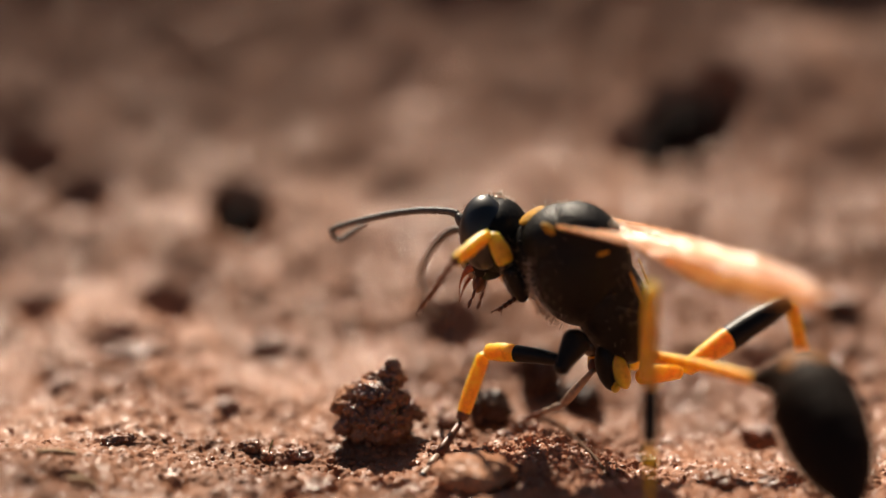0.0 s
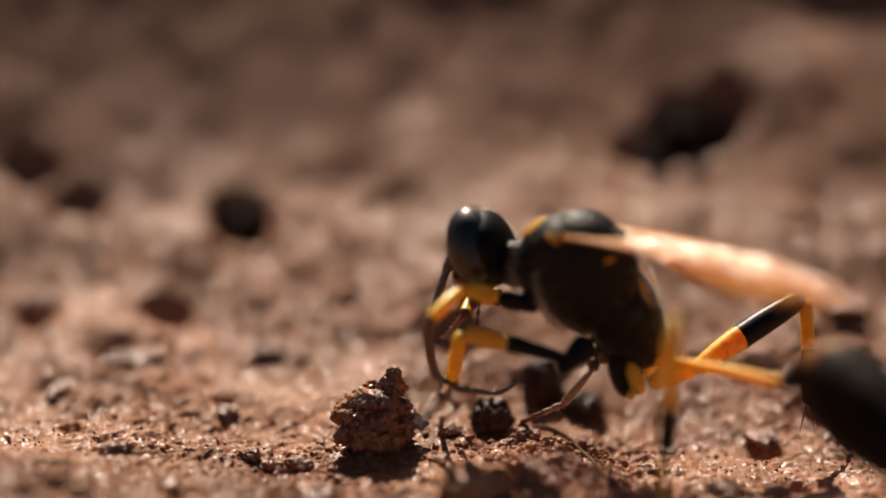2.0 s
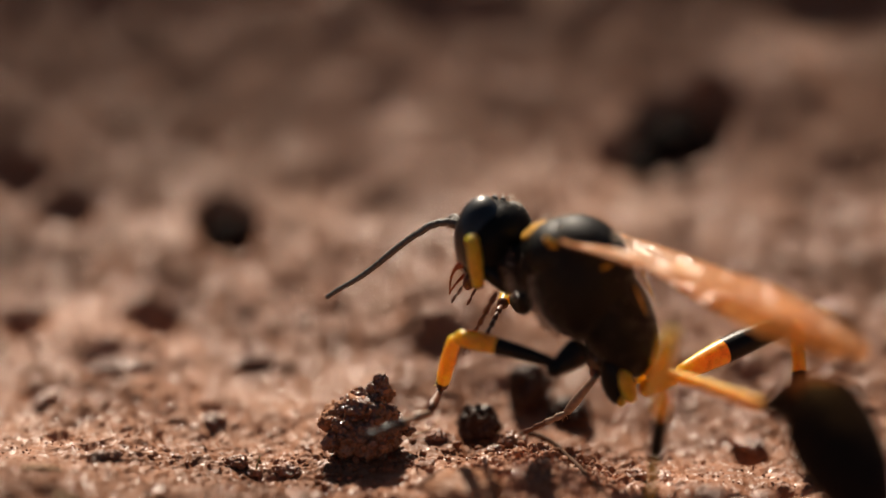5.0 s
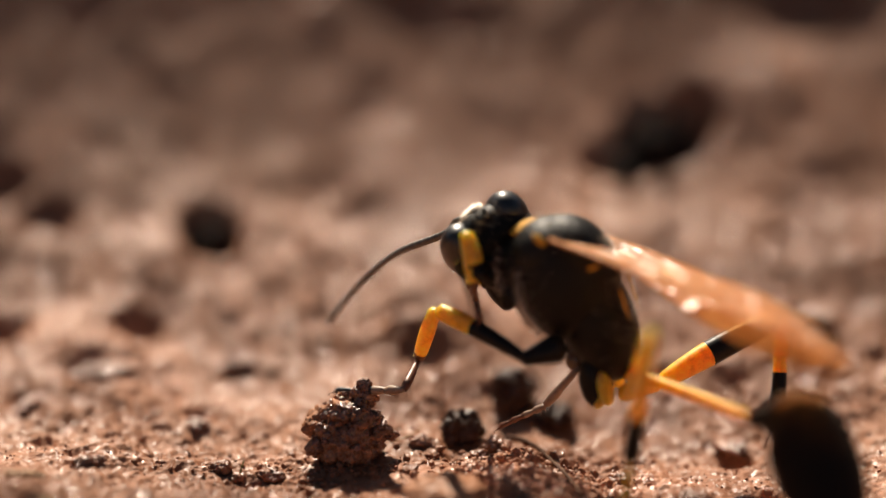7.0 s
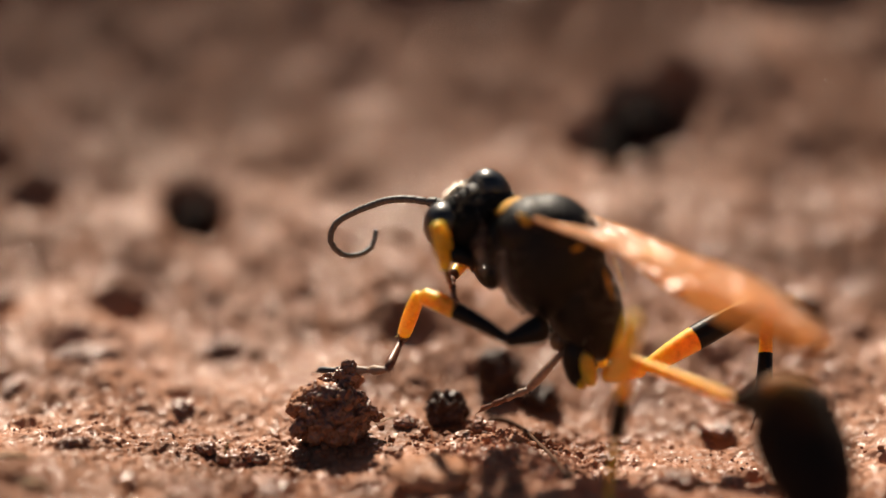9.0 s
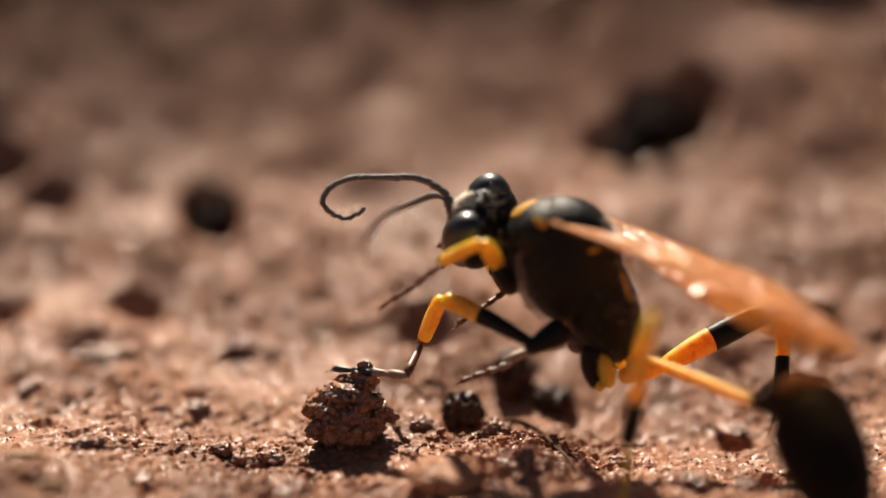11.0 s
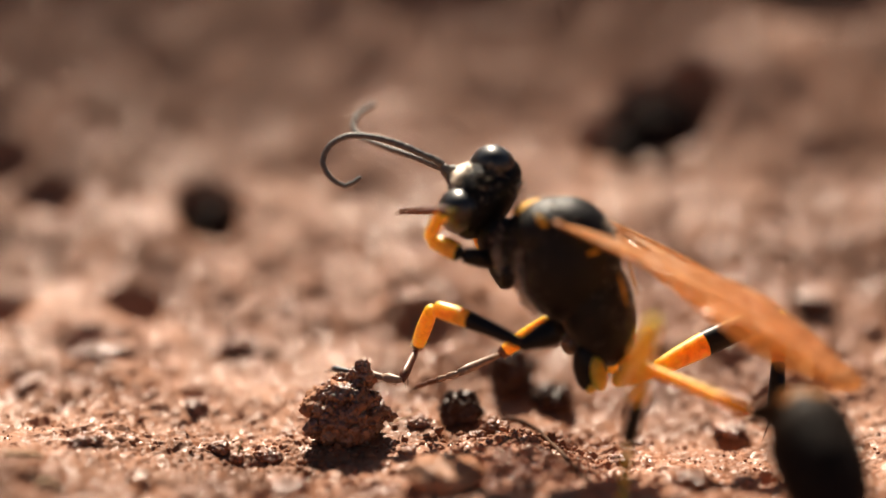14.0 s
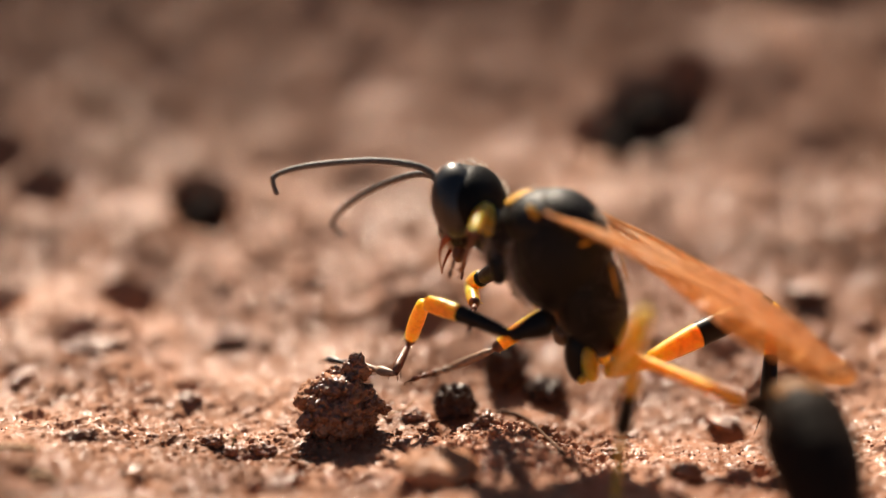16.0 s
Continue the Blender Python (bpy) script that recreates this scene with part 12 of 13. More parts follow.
    walk(far_antenna[15], [
        (0, mm(4.44, -4.46, -1.96, -25.9, 33.5, -89.8)), (0.5, mm(5.41, -1.29, -3.48, -48.9, 65.6, -57.1)),
        (0.75, mm(4.85, -2.81, -3.06, -34.8, 51.8, -64.1)), (1, mm(4.29, -4.33, -2.65, -21.2, 38.2, -67.8)),
        (1.5, mm(2.38, -5.36, -3.07, -24.4, 32.4, -81.5)), (2, mm(3.75, -4.15, -3.68, -32.6, 45, -84.4)),
        (2.5, mm(1.23, -5.57, -1.03, -12.8, 24.2, -84.6)), (2.75, mm(-0.15, -5.57, -0.79, -28.2, 10.5, -101.5)),
        (3, mm(-1.53, -5.56, -0.55, -41.7, -6.1, -119.4)), (3.25, mm(1.05, -5.46, -0.92, -24.9, 2.3, -101.4)),
        (3.5, mm(3.63, -5.36, -1.28, -19.3, 9.6, -85.3)), (4, mm(5.06, -4.66, 1.82, -4.7, -9.8, -52.9)), (4.2, mm(5, -4.5, 2.25, -5.3, -13.4, -49.3)),
        (5.25, mm(3.07, -1.23, -1.18, -71.8, 24.7, -75.8)), (6.3, mm(1.14, 2.04, -4.61, 147.5, 53.8, -125.4)),
        (6.5, mm(-1.4, 3.25, -3.93, 51.7, 47, 148)), (7, mm(2.01, 0.96, -5.28, 67.9, 83.4, 136.2)), (7.5, mm(2, 1.48, -5.36, 18.2, 72.6, 85.7)),
        (8, mm(1.71, 0.94, -5.62, 38.6, 83.5, 104)), (8.5, mm(5.12, -3.39, -3.06, -79, 40, -57.7)), (9, mm(3.94, -2.57, -4.74, -78, 61.9, -43.8)),
        (9.2, mm(1.75, -4.42, -4.32, -114, 54.9, -94.5)), (11.3, mm(4.41, -1.74, -4.7, -54.4, 67.6, -11.2)),
        (11.5, mm(4.11, -1.9, -4.94, -62.9, 62.6, -22.4)), (12, mm(3.69, -0.57, -5.37, -42.6, 68.3, 0.3)),
        (12.5, mm(3.86, -2.37, -4.91, -74.4, 58.1, -34.5)), (13, mm(5.95, -1.17, -3.35, -50.9, 32.5, -14.8)),
        (13.5, mm(5.75, -0.52, -3.46, -56.1, 30.8, -28.1)), (14, mm(5.97, -0.01, -3.5, -49.2, 33.5, -15.3)),
        (14.5, mm(6.12, 0.35, -3.11, -40.5, 27.9, -3.7)), (14.75, mm(5.77, -0.42, -3.77, -52.8, 42.2, -8.8)),
        (15, mm(5.42, -1.2, -4.43, -64.6, 55.9, -16.7)), (15.5, mm(6.02, -1.24, -3.21, -65.8, 48.4, -14.2)),
        (16, mm(6.09, -2.14, 0.92, -51.9, 21.4, -18.4))])
    walk(far_antenna[16], [
        (0, mm(4.44, -4.76, -2.16, -27, 31.8, -91.7)), (0.5, mm(5.49, -1.41, -3.8, -95, 60.7, -110.4)),
        (0.75, mm(4.94, -3, -3.34, -50.8, 51.6, -85.4)), (1, mm(4.4, -4.59, -2.87, -22.3, 38.4, -69.5)),
        (1.5, mm(2.43, -5.66, -3.26, -24.8, 32.9, -82.2)), (2, mm(3.78, -4.41, -3.94, -35.4, 42.8, -88.5)),
        (2.5, mm(1.26, -5.9, -1.18, -10.5, 27.9, -79)), (2.75, mm(-0.21, -5.87, -0.85, -25.2, -16.9, -73.2)),
        (3, mm(-1.68, -5.83, -0.52, -121.9, -69, -58.2)), (3.25, mm(0.99, -5.77, -0.93, -27.7, -27.6, -78.6)),
        (3.5, mm(3.66, -5.71, -1.34, -19.3, 9.9, -85.2)), (4, mm(5.28, -4.94, 1.88, -4.5, -7.8, -54)), (4.2, mm(5.23, -4.76, 2.33, -5, -12.6, -50.8)),
        (5.25, mm(3.13, -1.45, -1.29, -72.3, 22.7, -77)), (6.3, mm(1.02, 1.86, -4.9, 152, 51.8, -119.9)),
        (6.5, mm(-1.61, 3.38, -4.19, 56.1, 47, 154.1)), (7, mm(1.98, 0.99, -5.64, 80.7, 83.4, 149)), (7.5, mm(2.01, 1.59, -5.7, 19.2, 74.1, 86.7)),
        (8, mm(1.7, 0.98, -5.98, 38.4, 82.7, 103.8)), (8.5, mm(5.27, -3.62, -3.29, -81, 41.5, -60.7)),
        (9, mm(4.06, -2.69, -5.06, -77.9, 62.7, -43.7)), (9.2, mm(1.73, -4.63, -4.61, -115, 55.7, -95.8)),
        (11.3, mm(4.55, -1.77, -5.03, -54.3, 70.9, -11)), (11.5, mm(4.26, -1.96, -5.26, -62.9, 63.1, -22.5)),
        (12, mm(3.82, -0.57, -5.71, -42.6, 68.8, 0.3)), (12.5, mm(4.02, -2.48, -5.22, -73.8, 58.7, -33.7)),
        (13, mm(6.24, -1.25, -3.54, -51.7, 31.4, -16.2)), (13.5, mm(6.02, -0.66, -3.64, -68.7, 28.1, -59.3)),
        (14, mm(6.25, -0.09, -3.69, -62.3, 28.6, -46.5)), (14.5, mm(6.44, 0.33, -3.28, -45.3, 23.2, -15.7)),
        (14.75, mm(6.03, -0.46, -4.01, -57.9, 56.7, -14.2)), (15, mm(5.61, -1.26, -4.73, -63.9, 56.6, -15.9)),
        (15.5, mm(6.26, -1.3, -3.48, -64.7, 47, -12.7)), (16, mm(6.41, -2.25, 0.79, -52.1, 23.4, -19))])
    walk(far_antenna[17], [
        (0, mm(4.43, -5.06, -2.35, -29.2, 28.6, -95.9)), (0.5, mm(5.43, -1.58, -4.13, -107.2, 42.8, -128.2)),
        (0.75, mm(4.96, -3.21, -3.61, -60, 44.4, -98.1)), (1, mm(4.5, -4.85, -3.09, -22.9, 38.5, -70.4)),
        (1.5, mm(2.47, -5.95, -3.45, -24.7, 33, -82.1)), (2, mm(3.79, -4.67, -4.18, -38.9, 41.4, -93.7)),
        (2.5, mm(1.32, -6.21, -1.35, -10.4, 28, -78.8)), (2.75, mm(-0.15, -6.07, -0.79, -31.4, -28.4, -52.3)),
        (3, mm(-1.62, -5.93, -0.22, 179.2, -66.2, 2.5)), (3.25, mm(1.03, -5.99, -0.81, -36.5, -38.2, -60.5)),
        (3.5, mm(3.69, -6.06, -1.4, -19.2, 9.8, -84.9)), (4, mm(5.49, -5.22, 1.93, -4.3, -6.9, -55.9)),
        (4.2, mm(5.45, -5.03, 2.41, -4.9, -12.2, -51.1)), (5.25, mm(3.18, -1.68, -1.39, -71.8, 19.2, -75.5)),
        (6.3, mm(0.91, 1.67, -5.18, 159.6, 47, -110.2)), (6.5, mm(-1.83, 3.49, -4.46, 67.2, 47.7, 169.6)),
        (7, mm(1.95, 1.01, -5.99, 83.1, 83.2, 151.5)), (7.5, mm(2.02, 1.69, -6.04, 26.7, 77.8, 94.4)), (8, mm(1.69, 1.02, -6.33, 35.9, 82, 101.3)),
        (8.5, mm(5.4, -3.85, -3.53, -82, 42.4, -62.3)), (9, mm(4.18, -2.8, -5.37, -77.9, 62.9, -43.7)),
        (9.2, mm(1.71, -4.83, -4.9, -115.1, 56.2, -95.9)), (11.3, mm(4.66, -1.79, -5.36, -53.9, 73.2, -10.5)),
        (11.5, mm(4.41, -2.02, -5.58, -63, 63.9, -22.5)), (12, mm(3.95, -0.57, -6.04, -43.2, 70.6, -0.3)),
        (12.5, mm(4.17, -2.58, -5.52, -73.7, 59.3, -33.6)), (13, mm(6.53, -1.33, -3.72, -53, 30.7, -18.9)),
        (13.5, mm(6.18, -0.93, -3.81, -75.5, 26.9, -75.4)), (14, mm(6.46, -0.31, -3.86, -69.7, 27, -64.4)),
        (14.5, mm(6.77, 0.24, -3.43, -51.7, 25.4, -33.8)), (14.75, mm(6.23, -0.52, -4.33, -68.2, 21.2, -25.9)),
        (15, mm(5.8, -1.31, -5.03, -64, 57.1, -16)), (15.5, mm(6.49, -1.35, -3.74, -64.5, 46.8, -12.5)),
        (16, mm(6.72, -2.36, 0.65, -54.3, 28.9, -23.8))])
    walk(far_antenna[18], [
        (0, mm(4.4, -5.36, -2.51, -32, 22.8, -102.2)), (0.5, mm(5.27, -1.78, -4.36, -103.8, 1, -137.6)),
        (0.75, mm(4.93, -3.44, -3.83, -66, 24.8, -107.9)), (1, mm(4.59, -5.11, -3.31, -23.2, 38.5, -71)),
        (1.5, mm(2.51, -6.24, -3.64, -24.2, 32.7, -81.1)), (2, mm(3.77, -4.93, -4.41, -43.8, 40, -101.5)),
        (2.5, mm(1.38, -6.51, -1.51, -11.6, 28.2, -81.3)), (2.75, mm(-0.04, -6.21, -0.69, -36.4, -11.9, -41.3)),
        (3, mm(-1.46, -5.92, 0.14, 159.3, -49.8, 23.6)), (3.25, mm(1.13, -6.16, -0.66, -43.5, -30.7, -48)),
        (3.5, mm(3.72, -6.4, -1.46, -19.1, 9.3, -84)), (4, mm(5.68, -5.51, 1.97, -3.9, -6.9, -59.4)), (4.2, mm(5.66, -5.29, 2.48, -5, -12, -50.6)),
        (5.25, mm(3.24, -1.92, -1.48, -70.7, 14.7, -71.2)), (6.3, mm(0.83, 1.45, -5.43, 169.4, 38.9, -96.9)),
        (6.5, mm(-2.06, 3.53, -4.71, 87.2, 43.3, -160.6)), (7, mm(1.91, 1.03, -6.33, 76.4, 82.8, 144.7)),
        (7.5, mm(2.01, 1.76, -6.38, 68.1, 83.2, 136.3)), (8, mm(1.68, 1.07, -6.67, 30.6, 80.9, 95.9)),
        (8.5, mm(5.52, -4.08, -3.76, -82, 42.7, -62.3)), (9, mm(4.29, -2.91, -5.68, -77.9, 62.5, -43.7)),
        (9.2, mm(1.69, -5.02, -5.19, -114, 56.2, -94.6)), (11.3, mm(4.76, -1.81, -5.69, -53.6, 74.9, -10.3)),
        (11.5, mm(4.55, -2.08, -5.89, -63.4, 65.1, -23)), (12, mm(4.06, -0.57, -6.36, -45.8, 74.1, -3)),
        (12.5, mm(4.32, -2.68, -5.82, -74.2, 60, -34.2)), (13, mm(6.81, -1.43, -3.9, -54.9, 30, -22.7)),
        (13.5, mm(6.26, -1.24, -3.97, -82, 30.4, -88.7)), (14, mm(6.6, -0.6, -4.02, -79.5, 30.3, -85)),
        (14.5, mm(7.02, 0.07, -3.57, -67.2, 28.6, -79.7)), (14.75, mm(6.5, -0.65, -4.44, -76.3, -42.4, -31.7)),
        (15, mm(5.98, -1.36, -5.32, -64.7, 57.3, -16.8)), (15.5, mm(6.72, -1.4, -3.99, -60.3, 44.6, -6.7)),
        (16, mm(7, -2.48, 0.48, -59.1, 38.8, -31.5))])
    walk(far_antenna[19], [
        (0, mm(4.33, -5.67, -2.64, -33.1, 20, -104.9)), (0.5, mm(5.03, -2, -4.37, -102.5, -15.4, -140.7)),
        (0.75, mm(4.86, -3.66, -3.94, -67.3, 13, -111.6)), (1, mm(4.68, -5.36, -3.52, -23.5, 38.5, -71.5)),
        (1.5, mm(2.55, -6.53, -3.83, -24.1, 32.7, -80.9)), (2, mm(3.72, -5.19, -4.63, -46, 38.8, -105)),
        (2.5, mm(1.43, -6.82, -1.68, -15.6, 18.1, -89.6)), (2.75, mm(0.08, -6.32, -0.66, -37.8, -28.8, -41)),
        (3, mm(-1.26, -5.83, 0.4, 155, -42.7, 29.1)), (3.25, mm(1.23, -6.27, -0.57, -47.2, -28.8, -40.1)),
        (3.5, mm(3.76, -6.74, -1.52, -19.1, 9.3, -84)), (4, mm(5.85, -5.81, 2.01, -3.7, -6.5, -60.7)),
        (4.2, mm(5.87, -5.55, 2.55, -5.1, -11.9, -50.5)), (5.25, mm(3.33, -2.18, -1.55, -70.3, 12.3, -69.4)),
        (6.3, mm(0.8, 1.18, -5.65, 172.7, 34.3, -91.6)), (6.5, mm(-2.29, 3.45, -4.94, 97.5, 37.6, -144)),
        (7, mm(1.87, 1.05, -6.67, 75.9, 82.7, 144.2)), (7.5, mm(1.98, 1.79, -6.72, 108.8, 83.1, 177.4)), (8, mm(1.67, 1.12, -7.01, 29.1, 80.4, 94.5)),
        (8.5, mm(5.64, -4.3, -3.99, -82.2, 42.9, -62.5)), (9, mm(4.41, -3.02, -5.99, -78, 62.4, -43.8)),
        (9.2, mm(1.67, -5.21, -5.48, -113.9, 56.2, -94.4)), (11.3, mm(4.85, -1.83, -6.02, -53.1, 75.8, -9.7)),
        (11.5, mm(4.68, -2.14, -6.2, -63.3, 65.9, -22.8)), (12, mm(4.15, -0.57, -6.69, -46.1, 75.4, -3.4)),
        (12.5, mm(4.46, -2.78, -6.12, -74.1, 60.4, -34.1)), (13, mm(7.09, -1.55, -4.07, -57, 29.4, -27)),
        (13.5, mm(6.27, -1.53, -4.14, -87.5, 31.5, -99.3)), (14, mm(6.63, -0.89, -4.19, -85.3, 30.2, -96.9)),
        (14.5, mm(7.07, -0.21, -3.73, -75.4, 26.9, -99.3)), (14.75, mm(7.04, -0.98, -3.86, -73.6, -42.9, -35.7)),
        (15, mm(6.16, -1.42, -5.6, -65.2, 57.8, -17.4)), (15.5, mm(6.98, -1.43, -4.25, -72.2, 50.7, -22.4)),
        (16, mm(7.24, -2.63, 0.26, -72.8, 44.1, -52.3))])
    walk(far_antenna[20], [
        (0, mm(4.25, -5.98, -2.76, -33.1, 19.7, -105.1)), (0.5, mm(4.76, -2.22, -4.27, -102.7, -21.2, -139.9)),
        (0.75, mm(4.76, -3.91, -4, -66.9, 10.3, -109.3)), (1, mm(4.76, -5.61, -3.73, -23.8, 38.7, -72)),
        (1.5, mm(2.6, -6.81, -4.01, -24.4, 33, -81.4)), (2, mm(3.65, -5.44, -4.84, -46, 38.1, -105)),
        (2.5, mm(1.43, -7.13, -1.78, -23.3, -15.9, -110.6)), (2.75, mm(0.2, -6.42, -0.57, -25.7, -58.8, -64)),
        (3, mm(-1.04, -5.71, 0.63, 156.7, -46.6, 26.6)), (3.25, mm(1.37, -6.39, -0.47, -45.3, -29.8, -44)),
        (3.5, mm(3.79, -7.07, -1.57, -19.2, 9.8, -84.9)), (4, mm(6.02, -6.1, 2.05, -3.8, -6, -60.2)), (4.2, mm(6.08, -5.8, 2.62, -5.1, -12.1, -50.4)),
        (5.25, mm(3.44, -2.45, -1.61, -70.1, 11.1, -68.6)), (6.3, mm(0.79, 0.9, -5.84, 173.6, 33, -89.9)),
        (6.5, mm(-2.51, 3.29, -5.15, 105.9, 30.9, -128.3)), (7, mm(1.84, 1.08, -7.01, 79.3, 83, 147.7)),
        (7.5, mm(1.94, 1.79, -7.06, 131.7, 81.9, -159.6)), (8, mm(1.67, 1.18, -7.34, 30, 80.5, 95.4)),
        (8.5, mm(5.75, -4.52, -4.22, -82.1, 42.4, -62.4)), (9, mm(4.52, -3.13, -6.29, -78.3, 62.2, -44.1)),
        (9.2, mm(1.66, -5.4, -5.76, -114.6, 55.9, -95.3)), (11.3, mm(4.93, -1.84, -6.35, -52.1, 75.7, -8.7)),
        (11.5, mm(4.81, -2.19, -6.51, -62.3, 66.6, -21.8)), (12, mm(4.24, -0.58, -7.02, -43.3, 75, -0.5)),
        (12.5, mm(4.6, -2.87, -6.41, -73.6, 60.5, -33.5)), (13, mm(7.35, -1.68, -4.24, -60.2, 28.4, -34.1)),
        (13.5, mm(6.22, -1.82, -4.32, -92.5, 33.7, -108.2)), (14, mm(6.59, -1.18, -4.36, -88.1, 31.9, -102.2)),
        (14.5, mm(7.02, -0.53, -3.89, -82, 29.9, -113.2)), (14.75, mm(7.54, -1.34, -3.29, -95.3, 28.7, -57.6)),
        (15, mm(6.33, -1.47, -5.89, -65.9, 58.8, -18.3)), (15.5, mm(7.17, -1.51, -4.49, -132, 45, -95.3)),
        (16, mm(7.38, -2.81, 0.03, -100.6, 32.6, -102.5))])
    walk(far_antenna[21], [
        (0, mm(4.16, -6.31, -2.88, -33.3, 19.2, -105.6)), (0.5, mm(4.5, -2.44, -4.14, -102.6, -25.3, -140.1)),
        (0.75, mm(4.64, -4.24, -4.06, -66.9, 8.3, -109.1)), (1, mm(4.85, -5.88, -3.96, -24, 38.7, -72.2)),
        (1.5, mm(2.65, -7.11, -4.21, -24.5, 33.2, -81.6)), (2, mm(3.58, -5.72, -5.07, -46.3, 37.7, -105.5)),
        (2.5, mm(1.31, -7.45, -1.68, -21.4, -25.7, -117.6)), (2.75, mm(0.28, -6.58, -0.28, -20.2, -63.1, -70.3)),
        (3, mm(-0.81, -5.6, 0.9, 156.7, -46.8, 26.6)), (3.25, mm(1.59, -6.6, -0.3, -45.2, -29.8, -44)),
        (3.5, mm(3.82, -7.43, -1.63, -19.3, 10, -85.1)), (4, mm(6.2, -6.42, 2.09, -3.8, -5.8, -60.2)),
        (4.2, mm(6.31, -6.08, 2.7, -5.1, -12.1, -50.4)), (5.25, mm(3.56, -2.78, -1.68, -70, 10.5, -68.2)),
        (6.3, mm(0.79, 0.59, -6.04, 174.3, 31.9, -88.7)), (6.5, mm(-2.7, 3.05, -5.34, 108.6, 27.4, -122.5)),
        (7, mm(1.8, 1.1, -7.38, 80.3, 83, 148.7)), (7.5, mm(1.89, 1.77, -7.42, 139.9, 80.7, -151.3)), (8, mm(1.66, 1.24, -7.7, 30.1, 80.5, 95.4)),
        (8.5, mm(5.88, -4.76, -4.47, -82.1, 42.3, -62.4)), (9, mm(4.64, -3.25, -6.62, -78.4, 62.2, -44.3)),
        (9.2, mm(1.64, -5.61, -6.06, -114.8, 55.8, -95.5)), (11.3, mm(5.02, -1.85, -6.71, -51.7, 75.9, -8.3)),
        (11.5, mm(4.95, -2.24, -6.85, -62, 66.9, -21.4)), (12, mm(4.34, -0.58, -7.38, -42.5, 75, 0.4)),
        (12.5, mm(4.75, -2.97, -6.73, -73.4, 60.6, -33.3)), (13, mm(7.62, -1.86, -4.41, -61.5, 27.9, -36.8)),
        (13.5, mm(6.12, -2.11, -4.52, -94.9, 34.1, -112.6)), (14, mm(6.52, -1.48, -4.55, -89.9, 32.1, -105.6)),
        (14.5, mm(6.9, -0.82, -4.07, -85.4, 29.6, -120)), (14.75, mm(7.7, -1.59, -3.45, -114.6, 61.7, -80.3)),
        (15, mm(6.51, -1.53, -6.2, -66.3, 59.2, -18.6)), (15.5, mm(7.14, -1.75, -4.74, -141, 36.9, -108.6)),
        (16, mm(7.32, -3.1, -0.16, -106, 26.1, -114.2))])
    walk(near_fore_hip, [
        (0, mm(2.13, 0.84, -1.22, 0, -65.2, 20.6)), (0.5, mm(2.04, 0.76, -1.14, -7.5, -43.6, 29.7)), (1, mm(2.04, 0.68, -1.08, -15.5, -33.6, 42.4)),
        (1.5, mm(2.05, 0.62, -1.02, -18.8, -23.2, 49.4)), (2, mm(1.98, 0.7, -1.03, -11.9, -24.7, 32.5)),
        (2.5, mm(2.07, 0.97, -1.19, 23.1, -54.4, -18.7)), (3, mm(1.99, 0.93, -1.12, 13, -41.1, -5.2)), (3.5, mm(1.96, 0.69, -0.92, -3.9, -9.1, 32)),
        (4, mm(2.85, 0.39, -0.41, 22.4, -43, 10.3)), (4.2, mm(2.84, 0.42, -0.41, 22.9, -42.2, -7.2)), (6.3, mm(2.9, 0.3, -0.37, 11, -25.9, 68.3)),
        (6.5, mm(2.91, 0.29, -0.37, 10.6, -23.8, 75.5)), (7, mm(2.89, 0.31, -0.4, 15.2, -37.7, 62.3)), (7.5, mm(2.86, 0.32, -0.37, 17.9, -26, 43.4)),
        (8, mm(2.96, 0.33, -0.42, 4.4, -53.4, 107.5)), (8.5, mm(2.94, 0.32, -0.42, 10, -51.9, 89.7)), (9, mm(2.84, 0.34, -0.37, 18, -22.4, 35.4)),
        (9.2, mm(2.25, 1.04, -1.23, 65, -68.3, -72.6)), (11.3, mm(2.15, 0.68, -1.16, -58.3, -48.8, 57.3)),
        (11.5, mm(2.04, 0.77, -1.14, -35.4, -44.9, 26.3)), (12, mm(2.07, 0.8, -1.18, -34.1, -53.6, 24.7)),
        (12.5, mm(2.06, 0.6, -0.97, -51.2, -16.5, 52.6)), (13, mm(2.87, 0.3, -0.35, 17, -12.4, 56.1)),
        (13.5, mm(2.83, 0.36, -0.37, 19.9, -25.6, 23.8)), (14, mm(2.85, 0.32, -0.35, 18.4, -16, 40.8)),
        (14.5, mm(2.84, 0.34, -0.36, 19.2, -21.3, 30.1)), (15, mm(2.89, 0.31, -0.38, 17.5, -29.5, 61)),
        (15.5, mm(2.92, 0.29, -0.38, 14.5, -28.4, 78)), (16, mm(2.14, 1.01, -1.22, 13.9, -62.8, -35.8))])
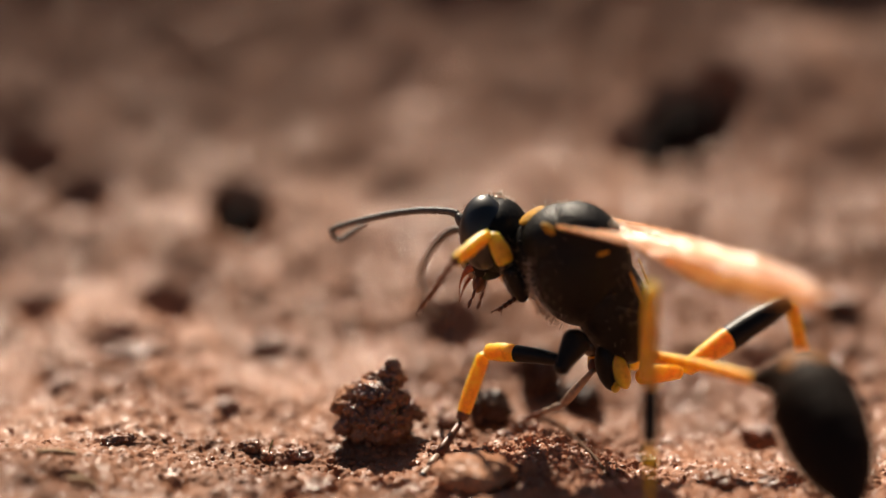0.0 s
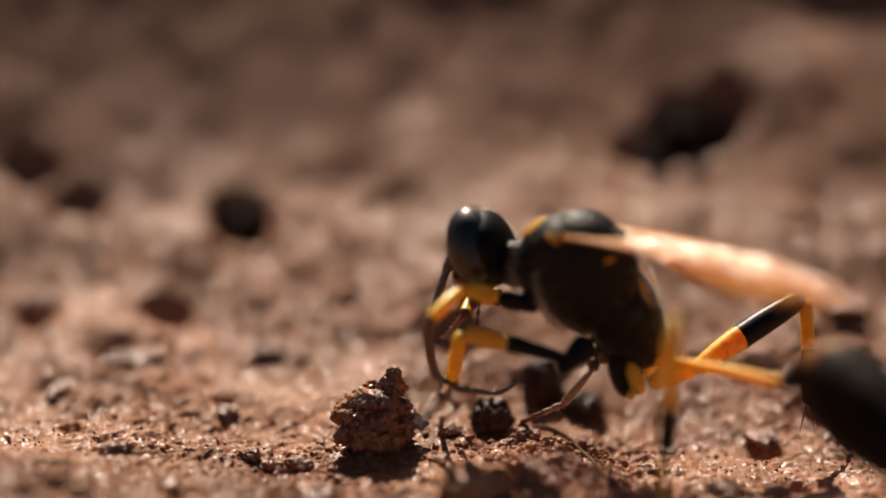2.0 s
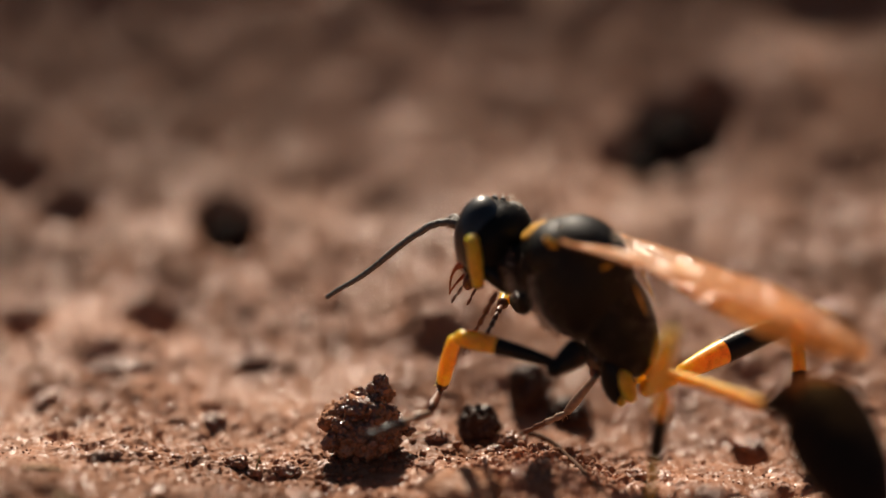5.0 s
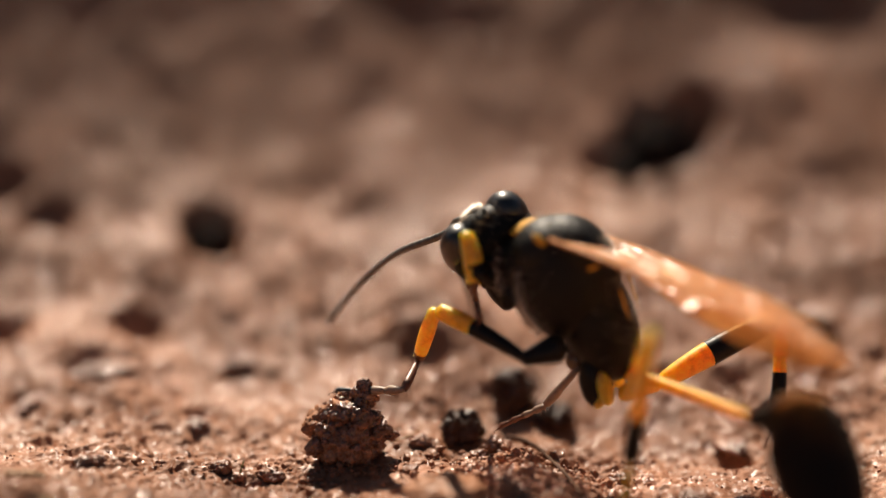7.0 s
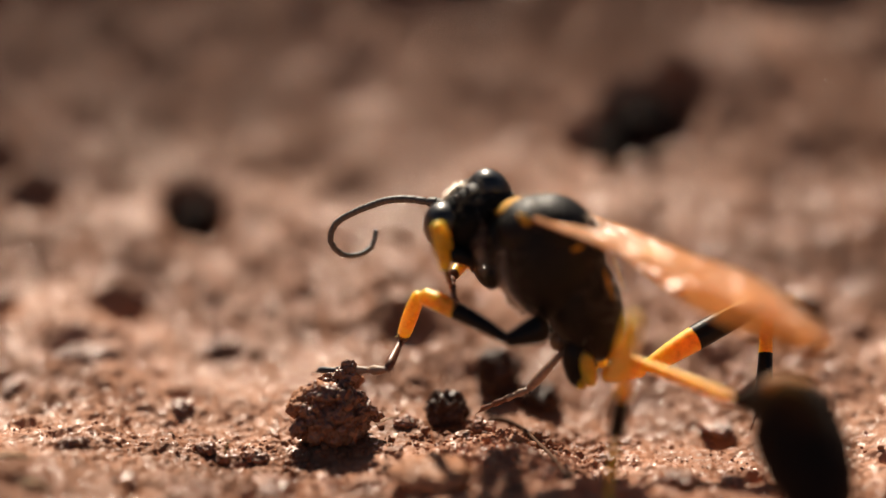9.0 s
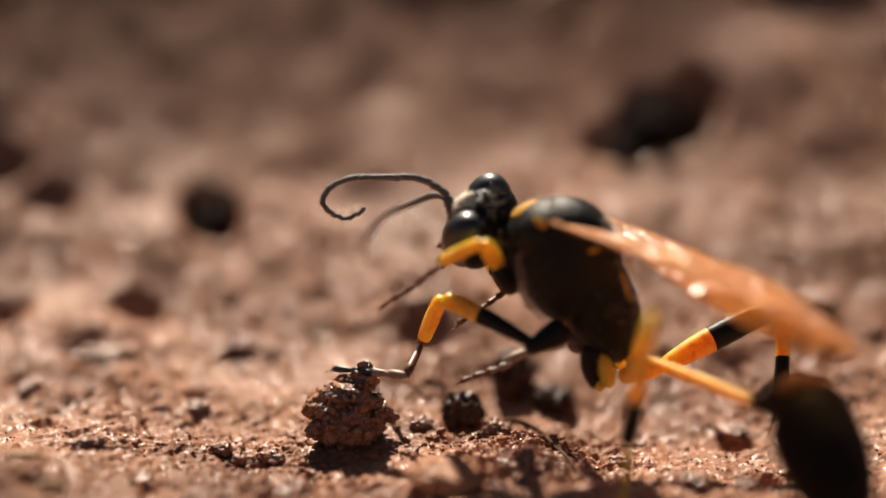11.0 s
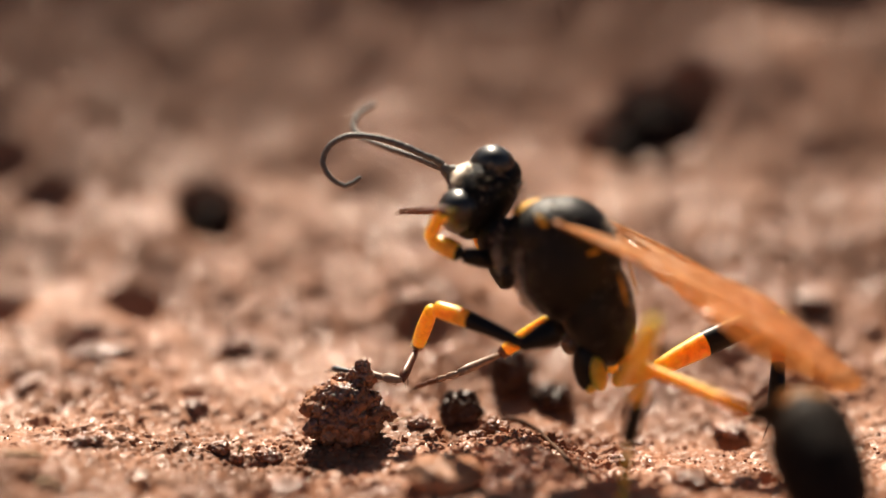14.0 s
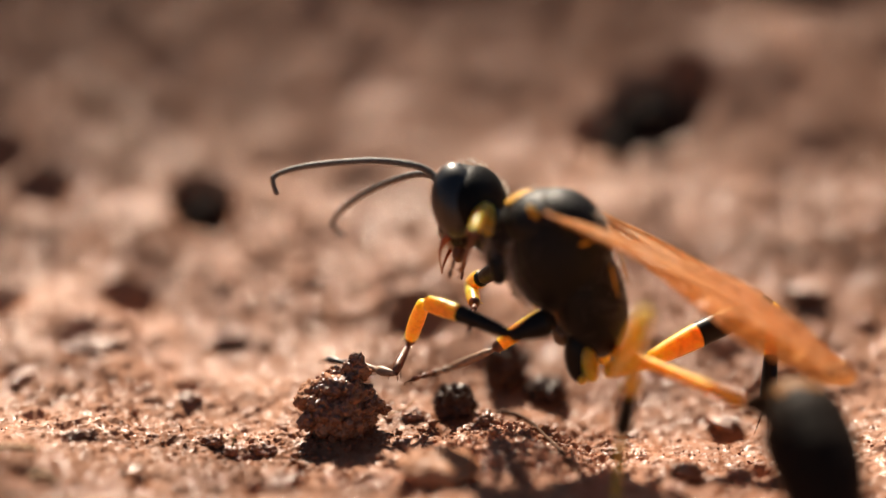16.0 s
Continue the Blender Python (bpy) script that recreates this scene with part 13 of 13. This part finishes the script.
    walk(far_fore_hip, [
        (0, mm(2.68, -0.34, -1.43, 0, 1.3, -64.5)), (0.5, mm(2.76, -0.34, -1.29, -2.5, 22.6, -76.3)), (1, mm(2.64, -0.37, -1.35, 3.5, 13.2, -57)),
        (1.5, mm(2.63, -0.4, -1.29, 4.3, 22.4, -54.4)), (2, mm(2.51, -0.49, -1.4, 10, 6.3, -32.1)), (2.5, mm(2.58, -0.4, -1.48, 9.9, -5.7, -48)),
        (3, mm(2.63, -0.37, -1.41, 10, 4.1, -57.1)), (3.5, mm(2.69, -0.33, -1.46, 9.9, -3.3, -66.5)), (4, mm(2.7, -0.33, -1.48, 10, -5.2, -68.1)),
        (4.2, mm(2.76, -0.32, -1.37, 9.7, 9.9, -77)), (6.3, mm(2.6, -0.4, -1.49, 10.4, -7, -50.1)), (6.5, mm(2.59, -0.4, -1.47, 10.3, -4.7, -49.2)),
        (7, mm(2.6, -0.4, -1.5, 10.4, -9, -50)), (7.5, mm(2.6, -0.39, -1.46, 10.5, -2.4, -51.3)), (8, mm(2.65, -0.36, -1.49, 11.3, -7.9, -60.3)),
        (8.5, mm(2.67, -0.34, -1.47, 11.7, -3.6, -63.6)), (9, mm(2.65, -0.36, -1.43, 11.6, 1, -59.4)), (9.2, mm(2.67, -0.34, -1.42, 11.4, 2.7, -64)),
        (11.3, mm(2.66, -0.35, -1.43, 11.5, 0.9, -62.4)), (11.5, mm(2.68, -0.34, -1.4, 11.4, 5.3, -64.2)),
        (12, mm(2.61, -0.38, -1.44, 11.8, -0.5, -52.9)), (12.5, mm(2.65, -0.35, -1.43, 11.8, 1.6, -59.7)),
        (13, mm(2.57, -0.41, -1.41, 12.4, 3.9, -46)), (13.5, mm(2.62, -0.42, -1.6, 13.3, -24.3, -50.4)),
        (14, mm(2.59, -0.45, -1.62, 10.5, -26.4, -44.1)), (14.5, mm(2.6, -0.48, -1.66, 9.4, -33.4, -41.9)),
        (15, mm(2.61, -0.42, -1.59, 12.6, -22.1, -48.7)), (15.5, mm(2.71, -0.33, -1.4, 15.6, 6.2, -69.2)),
        (16, mm(2.66, -0.43, -1.22, 21, 34.2, -54.1))])
    walk(mid_coxa, [
        (0, mm(-0.33, 1.3, -2.01, 0, 42.3, 65.7)), (0.5, mm(-0.33, 1.3, -2.01, 0.9, 44.2, 67)), (1, mm(-0.33, 1.3, -2.01, -2.8, 42.5, 61.6)),
        (1.5, mm(-0.33, 1.3, -2.01, -7.8, 37.8, 53.9)), (2, mm(-0.33, 1.3, -2.01, -9.6, 26.9, 50.5)), (2.5, mm(-0.33, 1.3, -2.01, -8.1, 31.1, 53.6)),
        (3, mm(-0.33, 1.3, -2.01, -9.9, 26.3, 49.9)), (3.5, mm(-0.33, 1.3, -2.01, -9.3, 27.8, 51.2)), (4, mm(-0.33, 1.3, -2.01, -10.1, 23.7, 49.3)),
        (4.2, mm(-0.33, 1.3, -2.01, -8.5, 26.5, 53)), (6.3, mm(-0.33, 1.3, -2.01, -15, 16.7, 35.7)), (6.5, mm(-0.33, 1.3, -2.01, -14.7, 16.1, 36.7)),
        (7, mm(-0.33, 1.3, -2.01, -15, 13.8, 35.4)), (7.5, mm(-0.33, 1.3, -2.01, -14.7, 16.9, 36.7)), (8, mm(-0.33, 1.3, -2.01, -14.7, 17.1, 36.7)),
        (8.5, mm(-0.33, 1.3, -2.01, -14.9, 15.9, 35.8)), (9, mm(-0.33, 1.3, -2.01, -14.8, 15.9, 36.2)),
        (9.2, mm(-0.33, 1.3, -2.01, -14.7, 17, 36.7)), (11.3, mm(-0.33, 1.3, -2.01, -13, 21, 41.9)),
        (11.5, mm(-0.33, 1.3, -2.01, -14.6, 14.8, 36.7)), (12, mm(-0.33, 1.3, -2.01, -14.3, 18.3, 37.6)),
        (12.5, mm(-0.33, 1.3, -2.01, -14.8, 16.8, 35.9)), (13, mm(-0.33, 1.3, -2.01, -13.4, 22.6, 40.3)),
        (13.5, mm(-0.33, 1.3, -2.01, -13.6, 21.1, 39.6)), (14, mm(-0.33, 1.3, -2.01, -13.7, 20.8, 39.5)),
        (14.5, mm(-0.33, 1.3, -2.01, -14.2, 19.4, 37.9)), (15, mm(-0.33, 1.3, -2.01, -14.1, 20.2, 38.2)),
        (15.5, mm(-0.33, 1.3, -2.01, -14.2, 19.7, 37.9)), (16, mm(-0.33, 1.3, -2.01, -14.1, 20.3, 38.2))])


motions()
